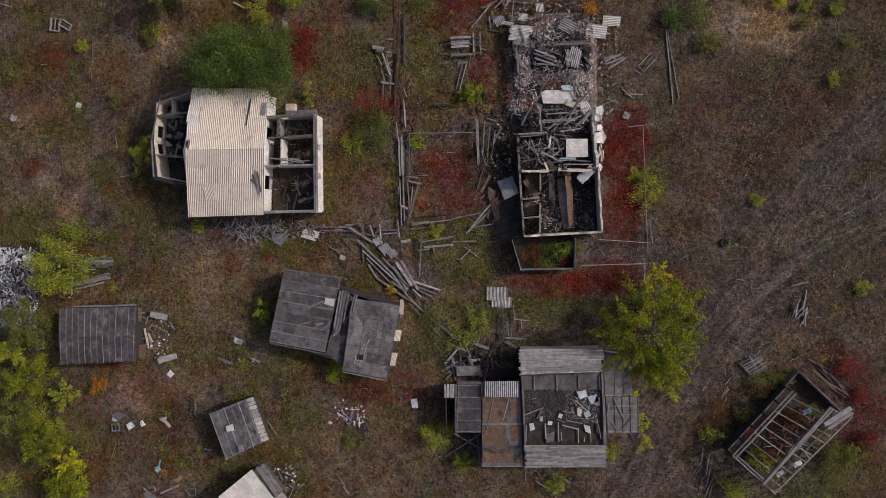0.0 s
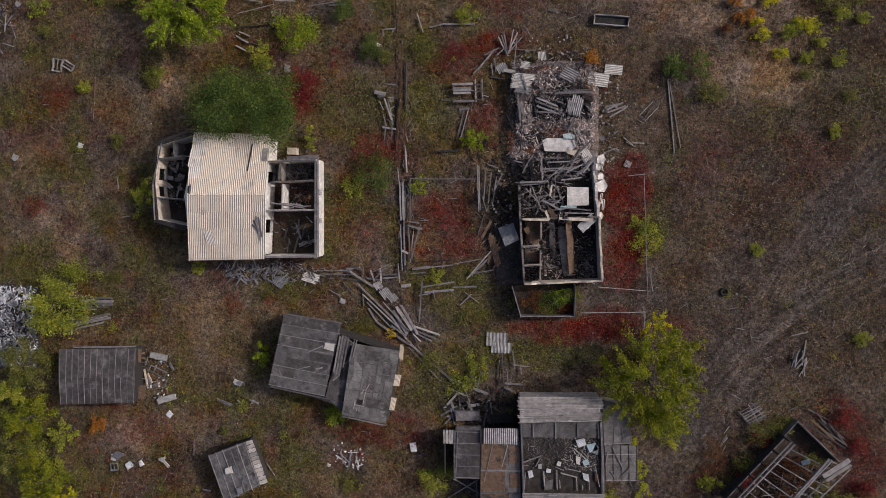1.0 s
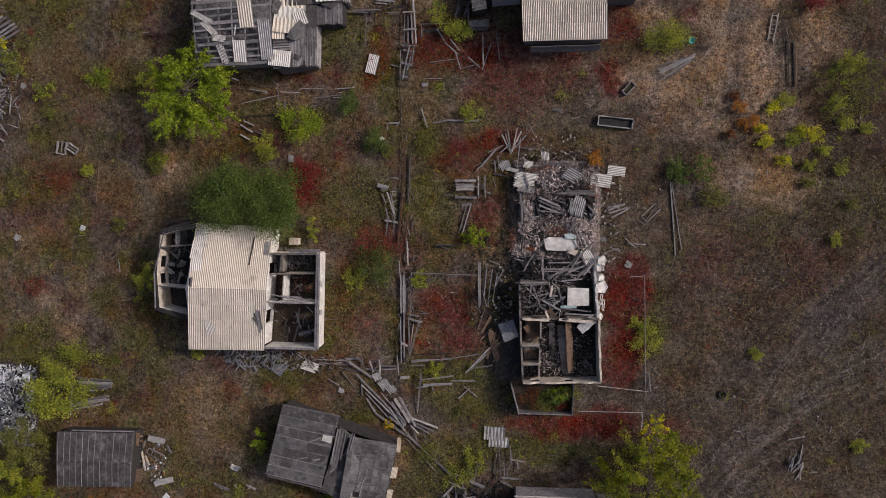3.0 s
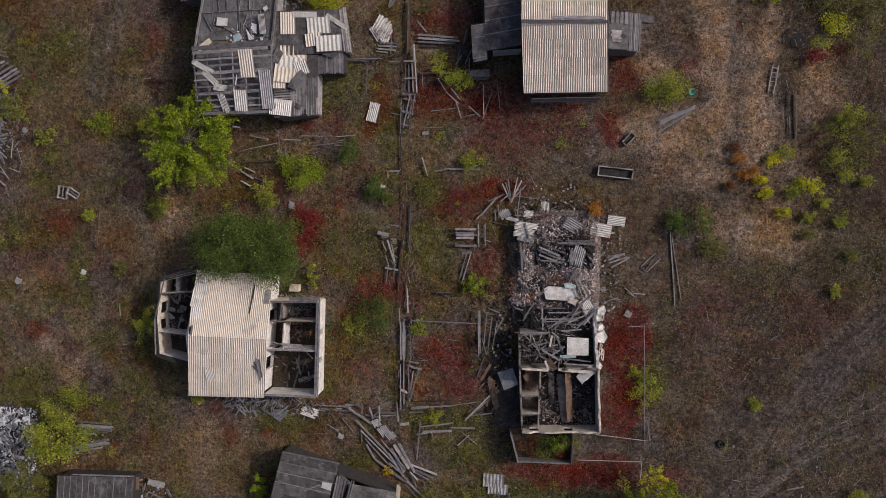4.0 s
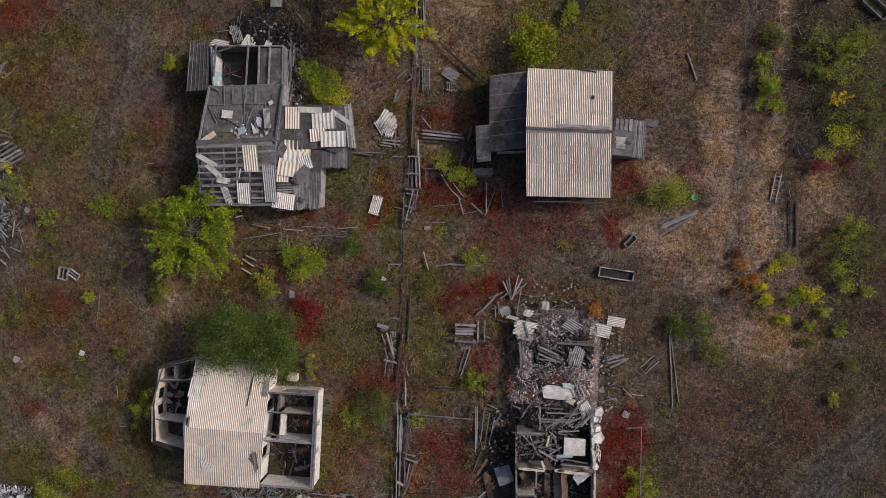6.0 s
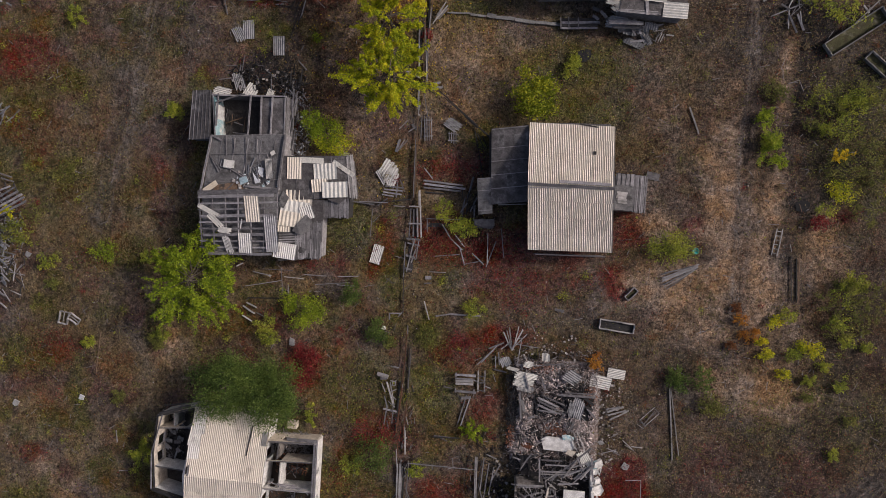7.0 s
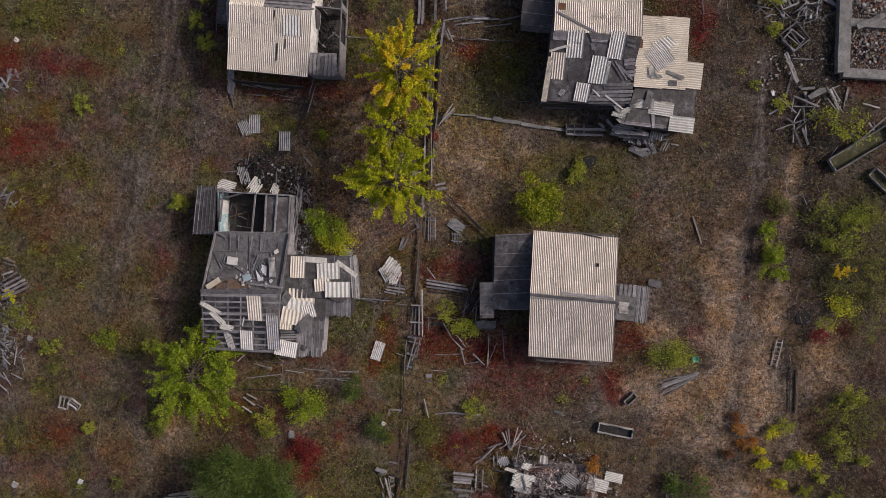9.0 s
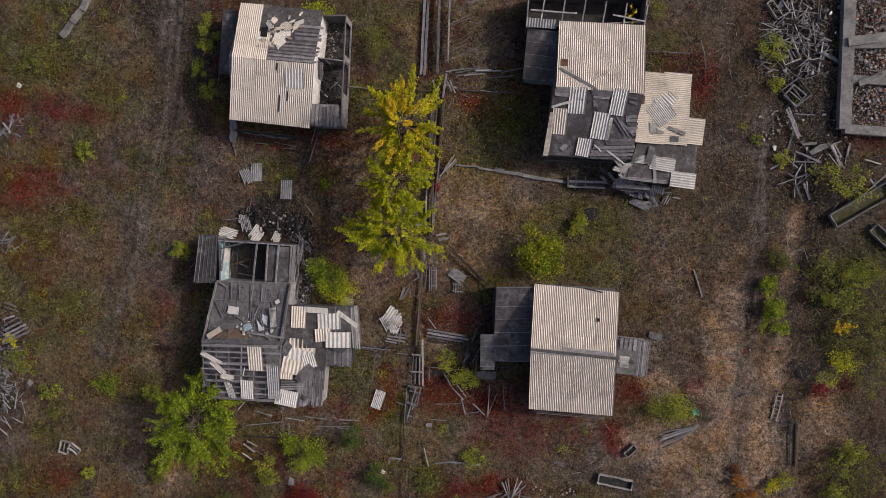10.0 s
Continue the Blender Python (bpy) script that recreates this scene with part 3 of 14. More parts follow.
patch("green", 15.10, 3.81, 1.8, 3.0, 0, 0.9)
patch("green", 6.05, -8.12, 6.0, 1.8, 0, 0.9)
patch("green", -1.48, -9.44, 3.5, 3.0, 0, 0.8)
patch("green", -5.83, -12.35, 2.5, 2.5, 0, 0.8)
patch("green", -3.80, -1.83, 5.0, 1.5, 0, 0.7)
patch("green", 31.14, -23.96, 5.0, 2.5, 30, 0.7)
patch("green", -49.83, 57.05, 6.0, 5.0, 0, 0.7)
patch("green", -41.48, 54.02, 5.0, 3.5, 0, 0.6)
patch("green", -46.87, 41.38, 4.0, 2.0, 0, 0.8)
patch("green", -45.01, 32.61, 5.0, 3.5, 0, 0.7)
patch("green", -39.06, 24.85, 6.0, 2.5, 0, 0.6)
patch("green", -47.81, 14.35, 4.0, 3.0, 0, 0.7)
patch("green", -5.34, 53.78, 4.0, 4.5, 0, 0.8)
patch("green", -15.53, 29.12, 2.5, 2.5, 0, 0.9)
patch("green", -11.22, 24.75, 1.6, 4.0, 0, 0.8)
patch("green", 4.36, 46.00, 6.0, 2.5, 0, 0.7)
patch("green", 3.79, 42.28, 6.0, 2.0, 0, 0.8)
patch("green", -17.95, 62.97, 3.0, 3.0, 0, 0.5)
patch("green", 9.87, 62.31, 3.0, 3.0, 0, 0.6)
patch("green", 29.37, 40.73, 4.0, 7.0, 0, 0.8)
# red creeping leaves
patch("red", 12.31, 7.03, 2.0, 2.9, 0, 1.4)
patch("red", 12.51, 1.25, 1.9, 2.7, 0, 1.3)
patch("red", 7.85, -5.90, 6.0, 1.3, 0, 1.0)
patch("red", 11.78, -4.99, 2.5, 1.2, 0, 0.85)
patch("red", -4.98, 3.56, 2.6, 3.2, 0, 0.5)
patch("red", -1.39, 13.69, 2.0, 1.6, 0, 0.43)
patch("red", -11.08, 11.57, 2.4, 1.8, 0, 0.4)
patch("red", -19.40, 15.86, 1.8, 2.2, 0, 0.58)
patch("red", -12.65, 2.38, 2.4, 2.0, 0, 0.4)
patch("red", -14.86, -0.95, 4.0, 0.9, 0, 0.36)
patch("red", -43.61, 15.41, 3.0, 2.0, 0, 0.36)
patch("red", -46.10, 11.52, 3.5, 3.5, 0, 0.25)
patch("red", -46.29, 4.18, 1.8, 1.0, 0, 0.43)
patch("red", -37.42, -2.50, 2.0, 1.0, 0, 0.43)
patch("red", -25.69, -4.80, 1.0, 1.5, 0, 0.43)
patch("red", -35.88, -18.05, 5.0, 2.0, 0, 0.4)
patch("red", -11.93, -17.08, 5.0, 1.3, 0, 0.47)
patch("red", -32.97, -26.17, 2.0, 1.5, 0, 0.36)
patch("red", 32.56, -12.62, 2.5, 2.0, 0, 0.43)
patch("red", 34.84, -17.85, 2.5, 3.5, 0, 0.43)
patch("red", 28.26, -17.06, 4.0, 3.0, 45, 0.36)
patch("red", 17.01, -5.66, 2.5, 1.5, 0, 0.36)
patch("red", -3.10, 19.44, 3.0, 1.2, 0, 0.36)
patch("red", -46.18, 51.39, 4.0, 1.6, 0, 0.9)
patch("red", -51.77, 51.41, 2.0, 2.0, 0, 0.58)
patch("red", -49.43, 43.89, 4.0, 2.5, 0, 0.5)
patch("red", -48.97, 37.78, 3.0, 1.5, 0, 0.29)
patch("red", -20.55, 51.49, 5.0, 1.2, 0, 0.43)
patch("red", -23.75, 56.20, 2.0, 3.0, 0, 0.29)
patch("red", -7.18, 56.19, 1.8, 1.5, 0, 0.5)
patch("red", -1.43, 28.84, 9.0, 2.2, 0, 0.47)
patch("red", -4.95, 36.46, 2.6, 1.8, 0, 0.54)
patch("red", 10.26, 31.50, 2.0, 2.0, 0, 0.43)
patch("red", -6.29, 29.27, 2.5, 2.5, 0, 0.4)
patch("red", -11.63, 28.55, 1.4, 3.0, 0, 0.36)
patch("red", 11.95, 61.50, 3.0, 1.6, 0, 0.5)
patch("red", 13.60, 60.16, 1.0, 2.5, 0, 0.58)
patch("red", 16.18, 32.82, 1.2, 1.2, 0, 0.5)
patch("red", 28.81, 34.51, 2.2, 1.0, 0, 0.5)
patch("red", 9.19, 27.62, 1.6, 1.0, 0, 0.5)
patch("red", -0.50, 20.79, 4.0, 1.2, 0, 0.5)
patch("red", -34.59, 33.89, 1.2, 2.0, 0, 0.36)
patch("red", -46.94, 34.63, 2.0, 1.5, 0, 0.36)
patch("red", -41.98, 24.45, 5.0, 2.0, 0, 0.22)
# beige chips and pale soil
patch("chips", 19.45, 32.74, 2.4, 7.0, 2, 1.2)
patch("chips", 14.83, 27.61, 4.0, 1.8, 10, 0.8)
patch("chips", 20.53, 26.57, 5.0, 3.0, 0, 0.6)
patch("chips", 27.88, 30.76, 2.0, 4.0, 0, 0.42)
patch("chips", 23.01, 35.81, 1.0, 4.5, 0, 0.6)
patch("chips", 17.84, 39.29, 1.8, 5.0, 0, 0.5)
patch("chips", 22.76, 46.54, 0.8, 4.0, 0, 0.5)
patch("chips", 13.20, 32.42, 1.6, 1.3, 0, 0.7)
patch("chips", 22.59, 18.20, 4.0, 3.0, 0, 0.35)
patch("chips", -32.44, 17.28, 0.8, 2.0, 0, 0.8)
patch("chips", -45.11, 3.06, 1.0, 0.9, 0, 0.6)
patch("chips", -42.76, 0.25, 1.8, 1.3, 0, 0.6)
patch("chips", -16.39, 47.94, 3.0, 4.0, 0, 0.35)
patch("chips", -4.52, 46.58, 5.0, 3.5, 0, 0.35)
# straw
patch("straw", -30.41, -10.32, 3.0, 5.0, 0, 0.8)
patch("straw", -17.03, -24.77, 9.0, 3.0, 0, 0.5)
patch("straw", 29.99, -1.68, 6.0, 3.0, 30, 0.45)
patch("straw", 31.84, -8.42, 6.0, 5.0, 0, 0.3)
patch("straw", -44.34, -15.44, 2.0, 4.0, 0, 0.5)
patch("straw", -48.15, 3.02, 4.0, 4.0, 0, 0.4)
patch("straw", -44.55, 56.44, 8.0, 3.5, 0, 0.6)
patch("straw", -38.09, 27.25, 3.0, 3.0, 0, 0.7)
patch("straw", -42.04, 39.69, 5.0, 6.0, 0, 0.4)
patch("straw", 0.79, 41.40, 7.0, 1.6, 0, 0.7)
patch("straw", 14.68, 48.17, 4.0, 6.0, 0, 0.35)
patch("straw", -37.69, 15.94, 6.0, 3.0, 0, 0.35)
patch("straw", -25.13, -7.89, 5.0, 4.0, 0, 0.75)
patch("straw", -12.51, -14.84, 4.0, 3.0, 0, 0.6)
patch("straw", -25.19, -21.68, 6.0, 3.5, 0, 0.55)
patch("straw", 29.41, -0.13, 7.0, 1.8, 28, 0.6)
patch("straw", 26.07, -13.93, 2.0, 2.0, 0, 0.7)
patch("straw", -47.41, 40.76, 3.5, 1.6, 0, 0.8)
patch("straw", -38.42, 27.78, 3.0, 4.0, 0, 0.7)
patch("straw", -47.52, 26.59, 3.5, 4.0, 0, 0.5)
patch("chips", -28.62, -6.85, 3.0, 3.5, 0, 0.32)
patch("chips", -36.49, -18.66, 3.0, 3.0, 0, 0.35)
patch("chips", -9.20, -9.68, 2.0, 3.0, 0, 0.35)
patch("straw", -45.31, 36.52, 6.0, 5.0, 0, 0.7)
patch("straw", -43.48, 28.26, 6.0, 5.0, 0, 0.75)
patch("straw", -43.26, 17.93, 6.0, 4.0, 0, 0.65)
patch("straw", -33.14, 23.95, 2.5, 3.0, 0, 0.8)
patch("straw", -13.61, 47.17, 5.0, 8.0, 0, 0.4)
patch("chips", -33.71, 23.87, 2.0, 2.5, 0, 0.4)
patch("chips", -31.82, 15.56, 2.0, 1.5, 0, 0.4)
patch("chips", -4.34, 45.02, 4.5, 3.0, 0, 0.3)
# ash and damp black soil
patch("ash", -23.59, 43.41, 2.6, 1.6, 0, 1.0)
patch("ash", 0.43, 3.10, 1.2, 4.5, 0, 1.0)
patch("ash", -1.39, -13.87, 2.0, 1.2, 0, 0.5)
patch("ash", 21.00, 66.22, 4.5, 6.0, 0, 0.6)
patch("ash", 24.77, 35.52, 1.5, 1.2, 0, 0.8)
patch("ash", -17.99, 42.42, 4.0, 3.0, 0, 0.12)
patch("ash", 30.09, 47.37, 3.0, 4.0, 0, 0.5)
patch("ash", -27.40, 42.44, 3.0, 2.0, 0, 0.45)
patch("ash", 22.55, 61.96, 4.0, 8.0, 0, 0.75)
patch("ash", 24.39, 48.74, 2.5, 5.0, 0, 0.7)
patch("ash", 24.68, 43.21, 1.6, 4.0, 0, 0.5)
patch("ash", -38.10, 61.28, 5.0, 4.0, 0, 0.55)
patch("ash", -35.78, 54.01, 5.0, 10.0, 0, 0.22)
patch("ash", 27.95, 40.55, 4.5, 9.0, 0, 0.42)
patch("ash", 13.21, 55.62, 3.5, 9.0, 0, 0.2)
patch("ash", 8.89, 42.36, 5.0, 5.0, 0, 0.15)
# worn grey tracks
patch("track", 30.98, 7.59, 2.0, 4.5, -35, 0.8)
patch("track", 27.35, 1.39, 2.0, 6.0, -38, 0.7)
patch("track", 21.67, -6.60, 1.6, 7.0, -32, 0.7)
patch("track", 17.42, -16.44, 1.5, 7.0, -18, 0.7)
patch("track", 15.07, -24.26, 2.0, 3.0, 0, 0.6)
patch("track", -36.38, 54.49, 3.0, 9.0, 4, 0.6)
patch("track", -38.43, 45.06, 3.0, 6.0, -10, 0.6)
patch("track", -40.64, 29.76, 3.0, 4.0, 0, 0.3)
patch("track", -34.32, 7.11, 2.0, 7.0, 0, 0.3)
patch("track", 13.67, 52.13, 3.5, 9.0, 0, 0.3)
patch("track", -26.30, -10.20, 3.0, 4.0, 0, 0.3)


patch("ash", -33.91, 55.26, 3.2, 9.0, 0, 0.4)
patch("ash", 30.0, 4.0, 19.0, 30.0, 0, 0.33)
patch("ash", 33.0, 50.0, 16.0, 22.0, 0, 0.30)
# smaller patches of growth, chips and bare soil
patch("chips", -32.73, 17.01, 0.76, 1.74, 0, 0.58)
patch("chips", -45.24, 2.95, 0.87, 0.65, 0, 0.58)
patch("chips", -44.05, 1.94, 0.55, 2.73, 0, 0.4)
patch("chips", -43.09, -0.61, 1.64, 1.36, 0, 0.32)
patch("chips", -31.0, -10.34, 1.36, 3.27, 0, 0.22)
patch("straw", -30.37, -5.76, 2.73, 1.91, 0, 0.5)
patch("red", -43.31, 15.69, 2.45, 1.09, 0, 0.34)
patch("red", -46.29, 4.18, 2.45, 0.98, 0, 0.34)
patch("red", -38.85, -15.24, 3.81, 1.53, 0, 0.37)
patch("red", -33.23, -22.34, 2.73, 1.91, 0, 0.31)
patch("red", -12.49, -17.1, 3.0, 0.87, 0, 0.41)
patch("red", -14.79, -13.51, 1.64, 0.65, 0, 0.27)
patch("red", -9.13, -15.39, 3.27, 0.65, 0, 0.41)
patch("red", -18.95, 15.96, 1.74, 1.42, 0, 0.51)
patch("red", -11.62, 9.96, 2.18, 1.42, 0, 0.51)
patch("red", -12.38, 2.93, 2.18, 2.18, 0, 0.34)
patch("red", -5.26, 4.64, 2.45, 2.45, 0, 0.51)
patch("red", -2.24, 1.98, 2.18, 1.64, 0, 0.34)
patch("red", -4.15, 18.41, 3.27, 1.53, 0, 0.34)
patch("red", -0.87, 14.21, 1.2, 1.85, 0, 0.41)
patch("red", -6.85, 1.1, 2.18, 0.55, 0, 0.41)
patch("red", -14.91, 7.25, 1.09, 3.27, 0, 0.31)
patch("red", 20.17, -20.14, 1.91, 1.64, 0, 0.34)
patch("red", 33.7, -15.23, 2.18, 3.27, 0, 0.41)
patch("red", 17.33, -14.26, 1.64, 1.09, 0, 0.27)
patch("green", -7.33, 15.81, 1.2, 2.18, 0, 0.7)
patch("green", -9.89, 2.42, 1.2, 2.73, 0, 0.6)
patch("green", -14.95, 14.24, 2.18, 3.27, 0, 0.5)
patch("green", -13.78, 4.0, 1.36, 3.27, 0, 0.5)
patch("green", -1.57, -4.51, 3.27, 1.64, 0, 0.6)
patch("green", -44.64, -2.36, 3.27, 0.55, 0, 0.8)
patch("green", -3.75, -4.56, 3.27, 2.18, 0, 0.5)
patch("straw", -15.5, 12.1, 2.73, 3.27, 0, 0.6)
patch("straw", -6.97, -9.61, 2.73, 2.18, 0, 0.5)
patch("straw", -2.69, -2.9, 1.64, 1.09, 0, 0.6)
patch("straw", 31.45, -1.13, 4.91, 3.27, 25, 0.5)
patch("straw", 26.63, -14.98, 1.91, 1.64, 0, 0.8)
patch("track", 31.5, 7.08, 4.36, 2.45, 30, 1.0)
patch("track", 14.21, 14.18, 2.18, 3.27, 0, 0.4)
patch("track", -19.37, -8.86, 3.27, 2.73, 0, 0.35)
patch("track", -38.57, 36.17, 2.73, 4.91, 0, 0.5)
patch("track", -36.19, 23.15, 3.27, 2.73, 0, 0.5)
patch("track", -40.05, 13.98, 3.27, 3.27, 0, 0.4)
patch("chips", -37.57, 20.58, 3.0, 0.76, 0, 0.25)
patch("chips", -32.52, 16.96, 0.76, 1.64, 0, 0.5)
patch("red", -18.41, 16.98, 2.18, 1.42, 0, 0.48)
patch("red", -7.43, 29.11, 1.64, 2.73, 0, 0.41)
patch("red", -3.72, 29.27, 2.18, 2.18, 0, 0.31)
patch("red", 3.29, 26.46, 6.0, 1.31, 0, 0.41)
patch("red", -0.29, 24.97, 4.36, 1.64, 0, 0.34)
patch("red", 9.75, 26.26, 1.2, 1.2, 0, 0.48)
patch("red", 10.69, 30.94, 1.64, 1.09, 0, 0.41)
patch("red", -12.74, 27.54, 0.76, 2.73, 0, 0.41)
patch("red", -3.7, 20.02, 2.18, 1.36, 0, 0.48)
patch("red", -15.96, 26.32, 1.09, 1.09, 0, 0.41)
patch("red", -34.78, 34.14, 1.09, 1.36, 0, 0.34)
patch("red", -46.99, 33.7, 2.18, 1.36, 0, 0.27)
patch("red", -24.08, 21.03, 3.81, 1.09, 0, 0.27)
patch("straw", -14.32, 15.05, 3.27, 3.27, 0, 0.55)
patch("straw", -1.42, 17.48, 2.18, 2.18, 0, 0.5)
patch("straw", -39.78, 26.84, 3.27, 3.27, 0, 0.6)
patch("green", -16.09, 28.99, 2.18, 2.18, 0, 0.7)
patch("green", -6.95, 20.37, 2.18, 2.18, 0, 0.6)
patch("green", -11.39, 32.89, 1.64, 2.73, 0, 0.4)
patch("chips", 20.19, 31.09, 1.91, 6.0, 0, 0.94)
patch("chips", 15.01, 27.29, 3.27, 2.18, 0, 0.79)
patch("chips", 17.86, 35.53, 1.09, 4.91, 0, 0.58)
patch("chips", 22.35, 34.7, 0.76, 4.36, 0, 0.5)
patch("chips", 27.46, 31.91, 2.18, 3.27, 0, 0.43)
patch("chips", 22.13, 25.6, 3.81, 2.18, 0, 0.58)
patch("chips", 17.33, 23.3, 4.36, 1.64, 0, 0.36)
patch("chips", 25.25, 23.73, 3.27, 3.81, 0, 0.32)
patch("ash", 24.61, 28.27, 0.65, 4.91, 0, 0.6)
patch("ash", 25.45, 38.29, 1.64, 6.54, 0, 0.4)
patch("chips", -8.05, 45.14, 3.27, 4.91, 0, 0.36)
patch("chips", -3.58, 43.0, 4.91, 2.18, 0, 0.32)
patch("chips", -16.64, 39.88, 2.73, 3.27, 0, 0.36)
patch("chips", -15.7, 51.71, 3.27, 2.18, 0, 0.29)
patch("chips", -16.0, 44.25, 3.27, 2.73, 0, 0.25)
patch("chips", 18.95, 38.4, 1.64, 6.54, 0, 0.5)
patch("chips", 22.69, 47.03, 0.87, 3.81, 0, 0.43)
patch("chips", 12.88, 42.83, 3.81, 3.27, 0, 0.18)
patch("red", -47.1, 51.85, 4.36, 1.42, 0, 0.61)
patch("red", -50.9, 43.73, 2.45, 2.73, 0, 0.41)
patch("red", -51.79, 51.68, 1.64, 1.36, 0, 0.48)
patch("red", -25.39, 50.47, 2.73, 0.65, 0, 0.48)
patch("red", 13.25, 59.13, 0.76, 2.18, 0, 0.61)
patch("red", 10.46, 61.62, 1.64, 0.44, 0, 0.48)
patch("red", -48.25, 36.17, 2.18, 1.64, 0, 0.24)
patch("red", -32.36, 34.72, 1.64, 1.09, 0, 0.27)
patch("red", -8.05, 35.53, 2.18, 1.36, 0, 0.41)
patch("straw", -48.59, 40.63, 3.27, 1.31, 0, 0.9)
patch("straw", -47.93, 55.05, 3.81, 2.18, 0, 0.6)
patch("straw", -42.49, 59.31, 4.36, 2.18, 0, 0.5)
patch("straw", -42.57, 31.78, 3.27, 3.27, 0, 0.5)
patch("straw", 3.03, 44.28, 5.45, 2.18, 0, 0.5)
patch("track", -36.57, 56.62, 2.45, 7.08, 4, 0.8)
patch("track", -36.87, 40.28, 2.73, 8.72, 0, 0.7)
patch("track", -28.16, 44.53, 3.27, 2.73, 0, 0.4)
patch("track", 16.1, 52.38, 3.27, 8.72, 0, 0.4)
patch("track", 15.38, 38.99, 3.27, 4.36, 0, 0.4)
patch("ash", -23.7, 44.48, 3.27, 2.18, 0, 0.8)
patch("ash", -19.34, 44.95, 2.73, 1.64, 0, 0.4)
patch("ash", -38.71, 61.76, 4.36, 1.64, 0, 0.5)
patch("ash", 18.12, 55.6, 9.0, 17.0, 0, 0.34)
patch("ash", 25.2, 38.67, 6.0, 10.0, 0, 0.3)
patch("straw", -26.31, -11.91, 6.54, 6.00, 0, 0.5)
patch("track", -29.9, -18.39, 6.00, 3.81, 0, 0.55)
patch("track", -18.2, -17.91, 4.91, 3.27, 0, 0.4)
patch("straw", -17.03, -23.61, 4.91, 3.27, 0, 0.5)
patch("track", -17.08, -11.61, 2.18, 4.36, 0, 0.4)
patch("track", -32.11, -4.1, 4.36, 2.18, 0, 0.5)
patch("straw", -9.05, -22.08, 3.27, 3.27, 0, 0.4)
patch("track", -28.46, 47.74, 3.81, 2.18, 0, 0.5)
patch("track", -33.92, 32.85, 2.73, 4.91, 0, 0.5)
patch("track", -36.41, 25.49, 3.27, 5.45, 0, 0.5)
patch("straw", -42.65, 20.01, 4.36, 3.27, 0, 0.5)
patch("track", -39.37, 12.34, 3.27, 3.27, 0, 0.4)
patch("straw", -40.57, 24.36, 4.91, 3.27, 0, 0.5)
# dark soil plus the north-west house's shadow, both in this patch's colour
patch("ash", -36.29, 59.84, 2.73, 4.36, 0, 0.5)
patch("ash", 27.48, 40.49, 4.36, 6.00, 0, 0.45)
patch("ash", 27.52, 41.25, 3.81, 6.54, 0, 0.35)
patch("ash", 23.38, 42.03, 2.18, 4.36, 0, 0.3)
patch("ash", 26.93, 37.85, 3.81, 4.36, 0, 0.4)
patch("green", 28.14, 42.61, 3.27, 4.36, 0, 0.6)
patch("ash", 27.74, -6.44, 6.54, 4.91, 0, 0.25)
patch("track", -38.23, 49.45, 2.73, 7.08, 0, 0.6)
patch("track", -42.91, -19.82, 1.83, 2.58, 0, 0.6)
patch("ash", -31.12, -21.07, 2.58, 2.00, 0, 0.35)
patch("track", -34.45, -23.87, 2.86, 2.29, 0, 0.5)
patch("track", -49.17, -22.18, 2.29, 2.58, 0, 0.8)
patch("chips", -48.26, -23.04, 1.43, 1.14, 0, 0.35)
patch("track", -49.03, -28.21, 2.58, 2.58, 0, 0.7)
patch("red", -40.57, -25.66, 1.43, 1.43, 0, 0.3)
patch("red", -39.71, -28.92, 1.14, 0.86, 0, 0.5)
patch("red", -36.18, -18.06, 2.58, 1.72, 0, 0.45)
patch("straw", -30.57, -26.05, 2.00, 2.86, 0, 0.5)
patch("straw", -26.33, -15.35, 3.43, 2.00, 0, 0.5)
patch("chips", 22.09, 18.20, 4.01, 2.58, 0, 0.6)
patch("chips", 26.32, 17.42, 2.29, 1.72, 0, 0.5)
patch("red", 19.92, 10.59, 3.43, 2.86, 0, 0.3)
patch("red", 28.89, 10.11, 3.43, 3.43, 0, 0.25)
patch("straw", 12.15, 14.70, 2.86, 4.58, 0, 0.3)
patch("straw", 23.43, 10.60, 4.58, 3.43, 0, 0.3)
patch("track", 33.34, 9.12, 2.86, 2.29, 0, 0.5)
patch("chips", 19.23, 35.93, 2.17, 6.29, 0, 0.5)
patch("chips", 18.46, 27.27, 6.01, 2.58, 0, 0.5)
patch("track", 24.08, 33.64, 0.80, 6.87, 0, 0.5)
# dark soil; the darkness of two hollows and a pit is coloured in
patch("ash", 23.08, 51.17, 2.58, 2.29, 0, 0.85)
patch("ash", 23.53, 57.12, 2.58, 2.86, 0, 0.85)
patch("ash", 23.46, 53.92, 1.72, 0.86, 0, 0.85)
patch("red", 27.92, 56.22, 2.00, 1.26, 0, 0.5)
patch("green", 27.91, 54.51, 1.43, 1.14, 0, 0.3)

# wheel ruts in the east and along the western lane
LANES = (
    (((10.97, -29.53), (13.50, -24.90), (16.46, -18.94), (19.88, -13.09), (23.25, -7.89), (27.61, -3.81), (32.39, -0.33), (37.10, 2.56)), 3.6),
    (((18.72, -16.38), (22.34, -10.31), (24.67, -5.46), (27.18, -0.17), (30.60, 5.54), (34.70, 10.63)), 2.4),
    (((-36.10, 64.09), (-36.10, 57.73), (-35.86, 52.39), (-36.70, 46.34), (-38.01, 42.91), (-38.15, 39.03), (-39.56, 34.40), (-39.97, 28.71)), 2.0),
    (((20.80, 24.48), (20.50, 32.35), (20.03, 39.57), (20.05, 46.73), (18.91, 57.67)), 1.0),
)


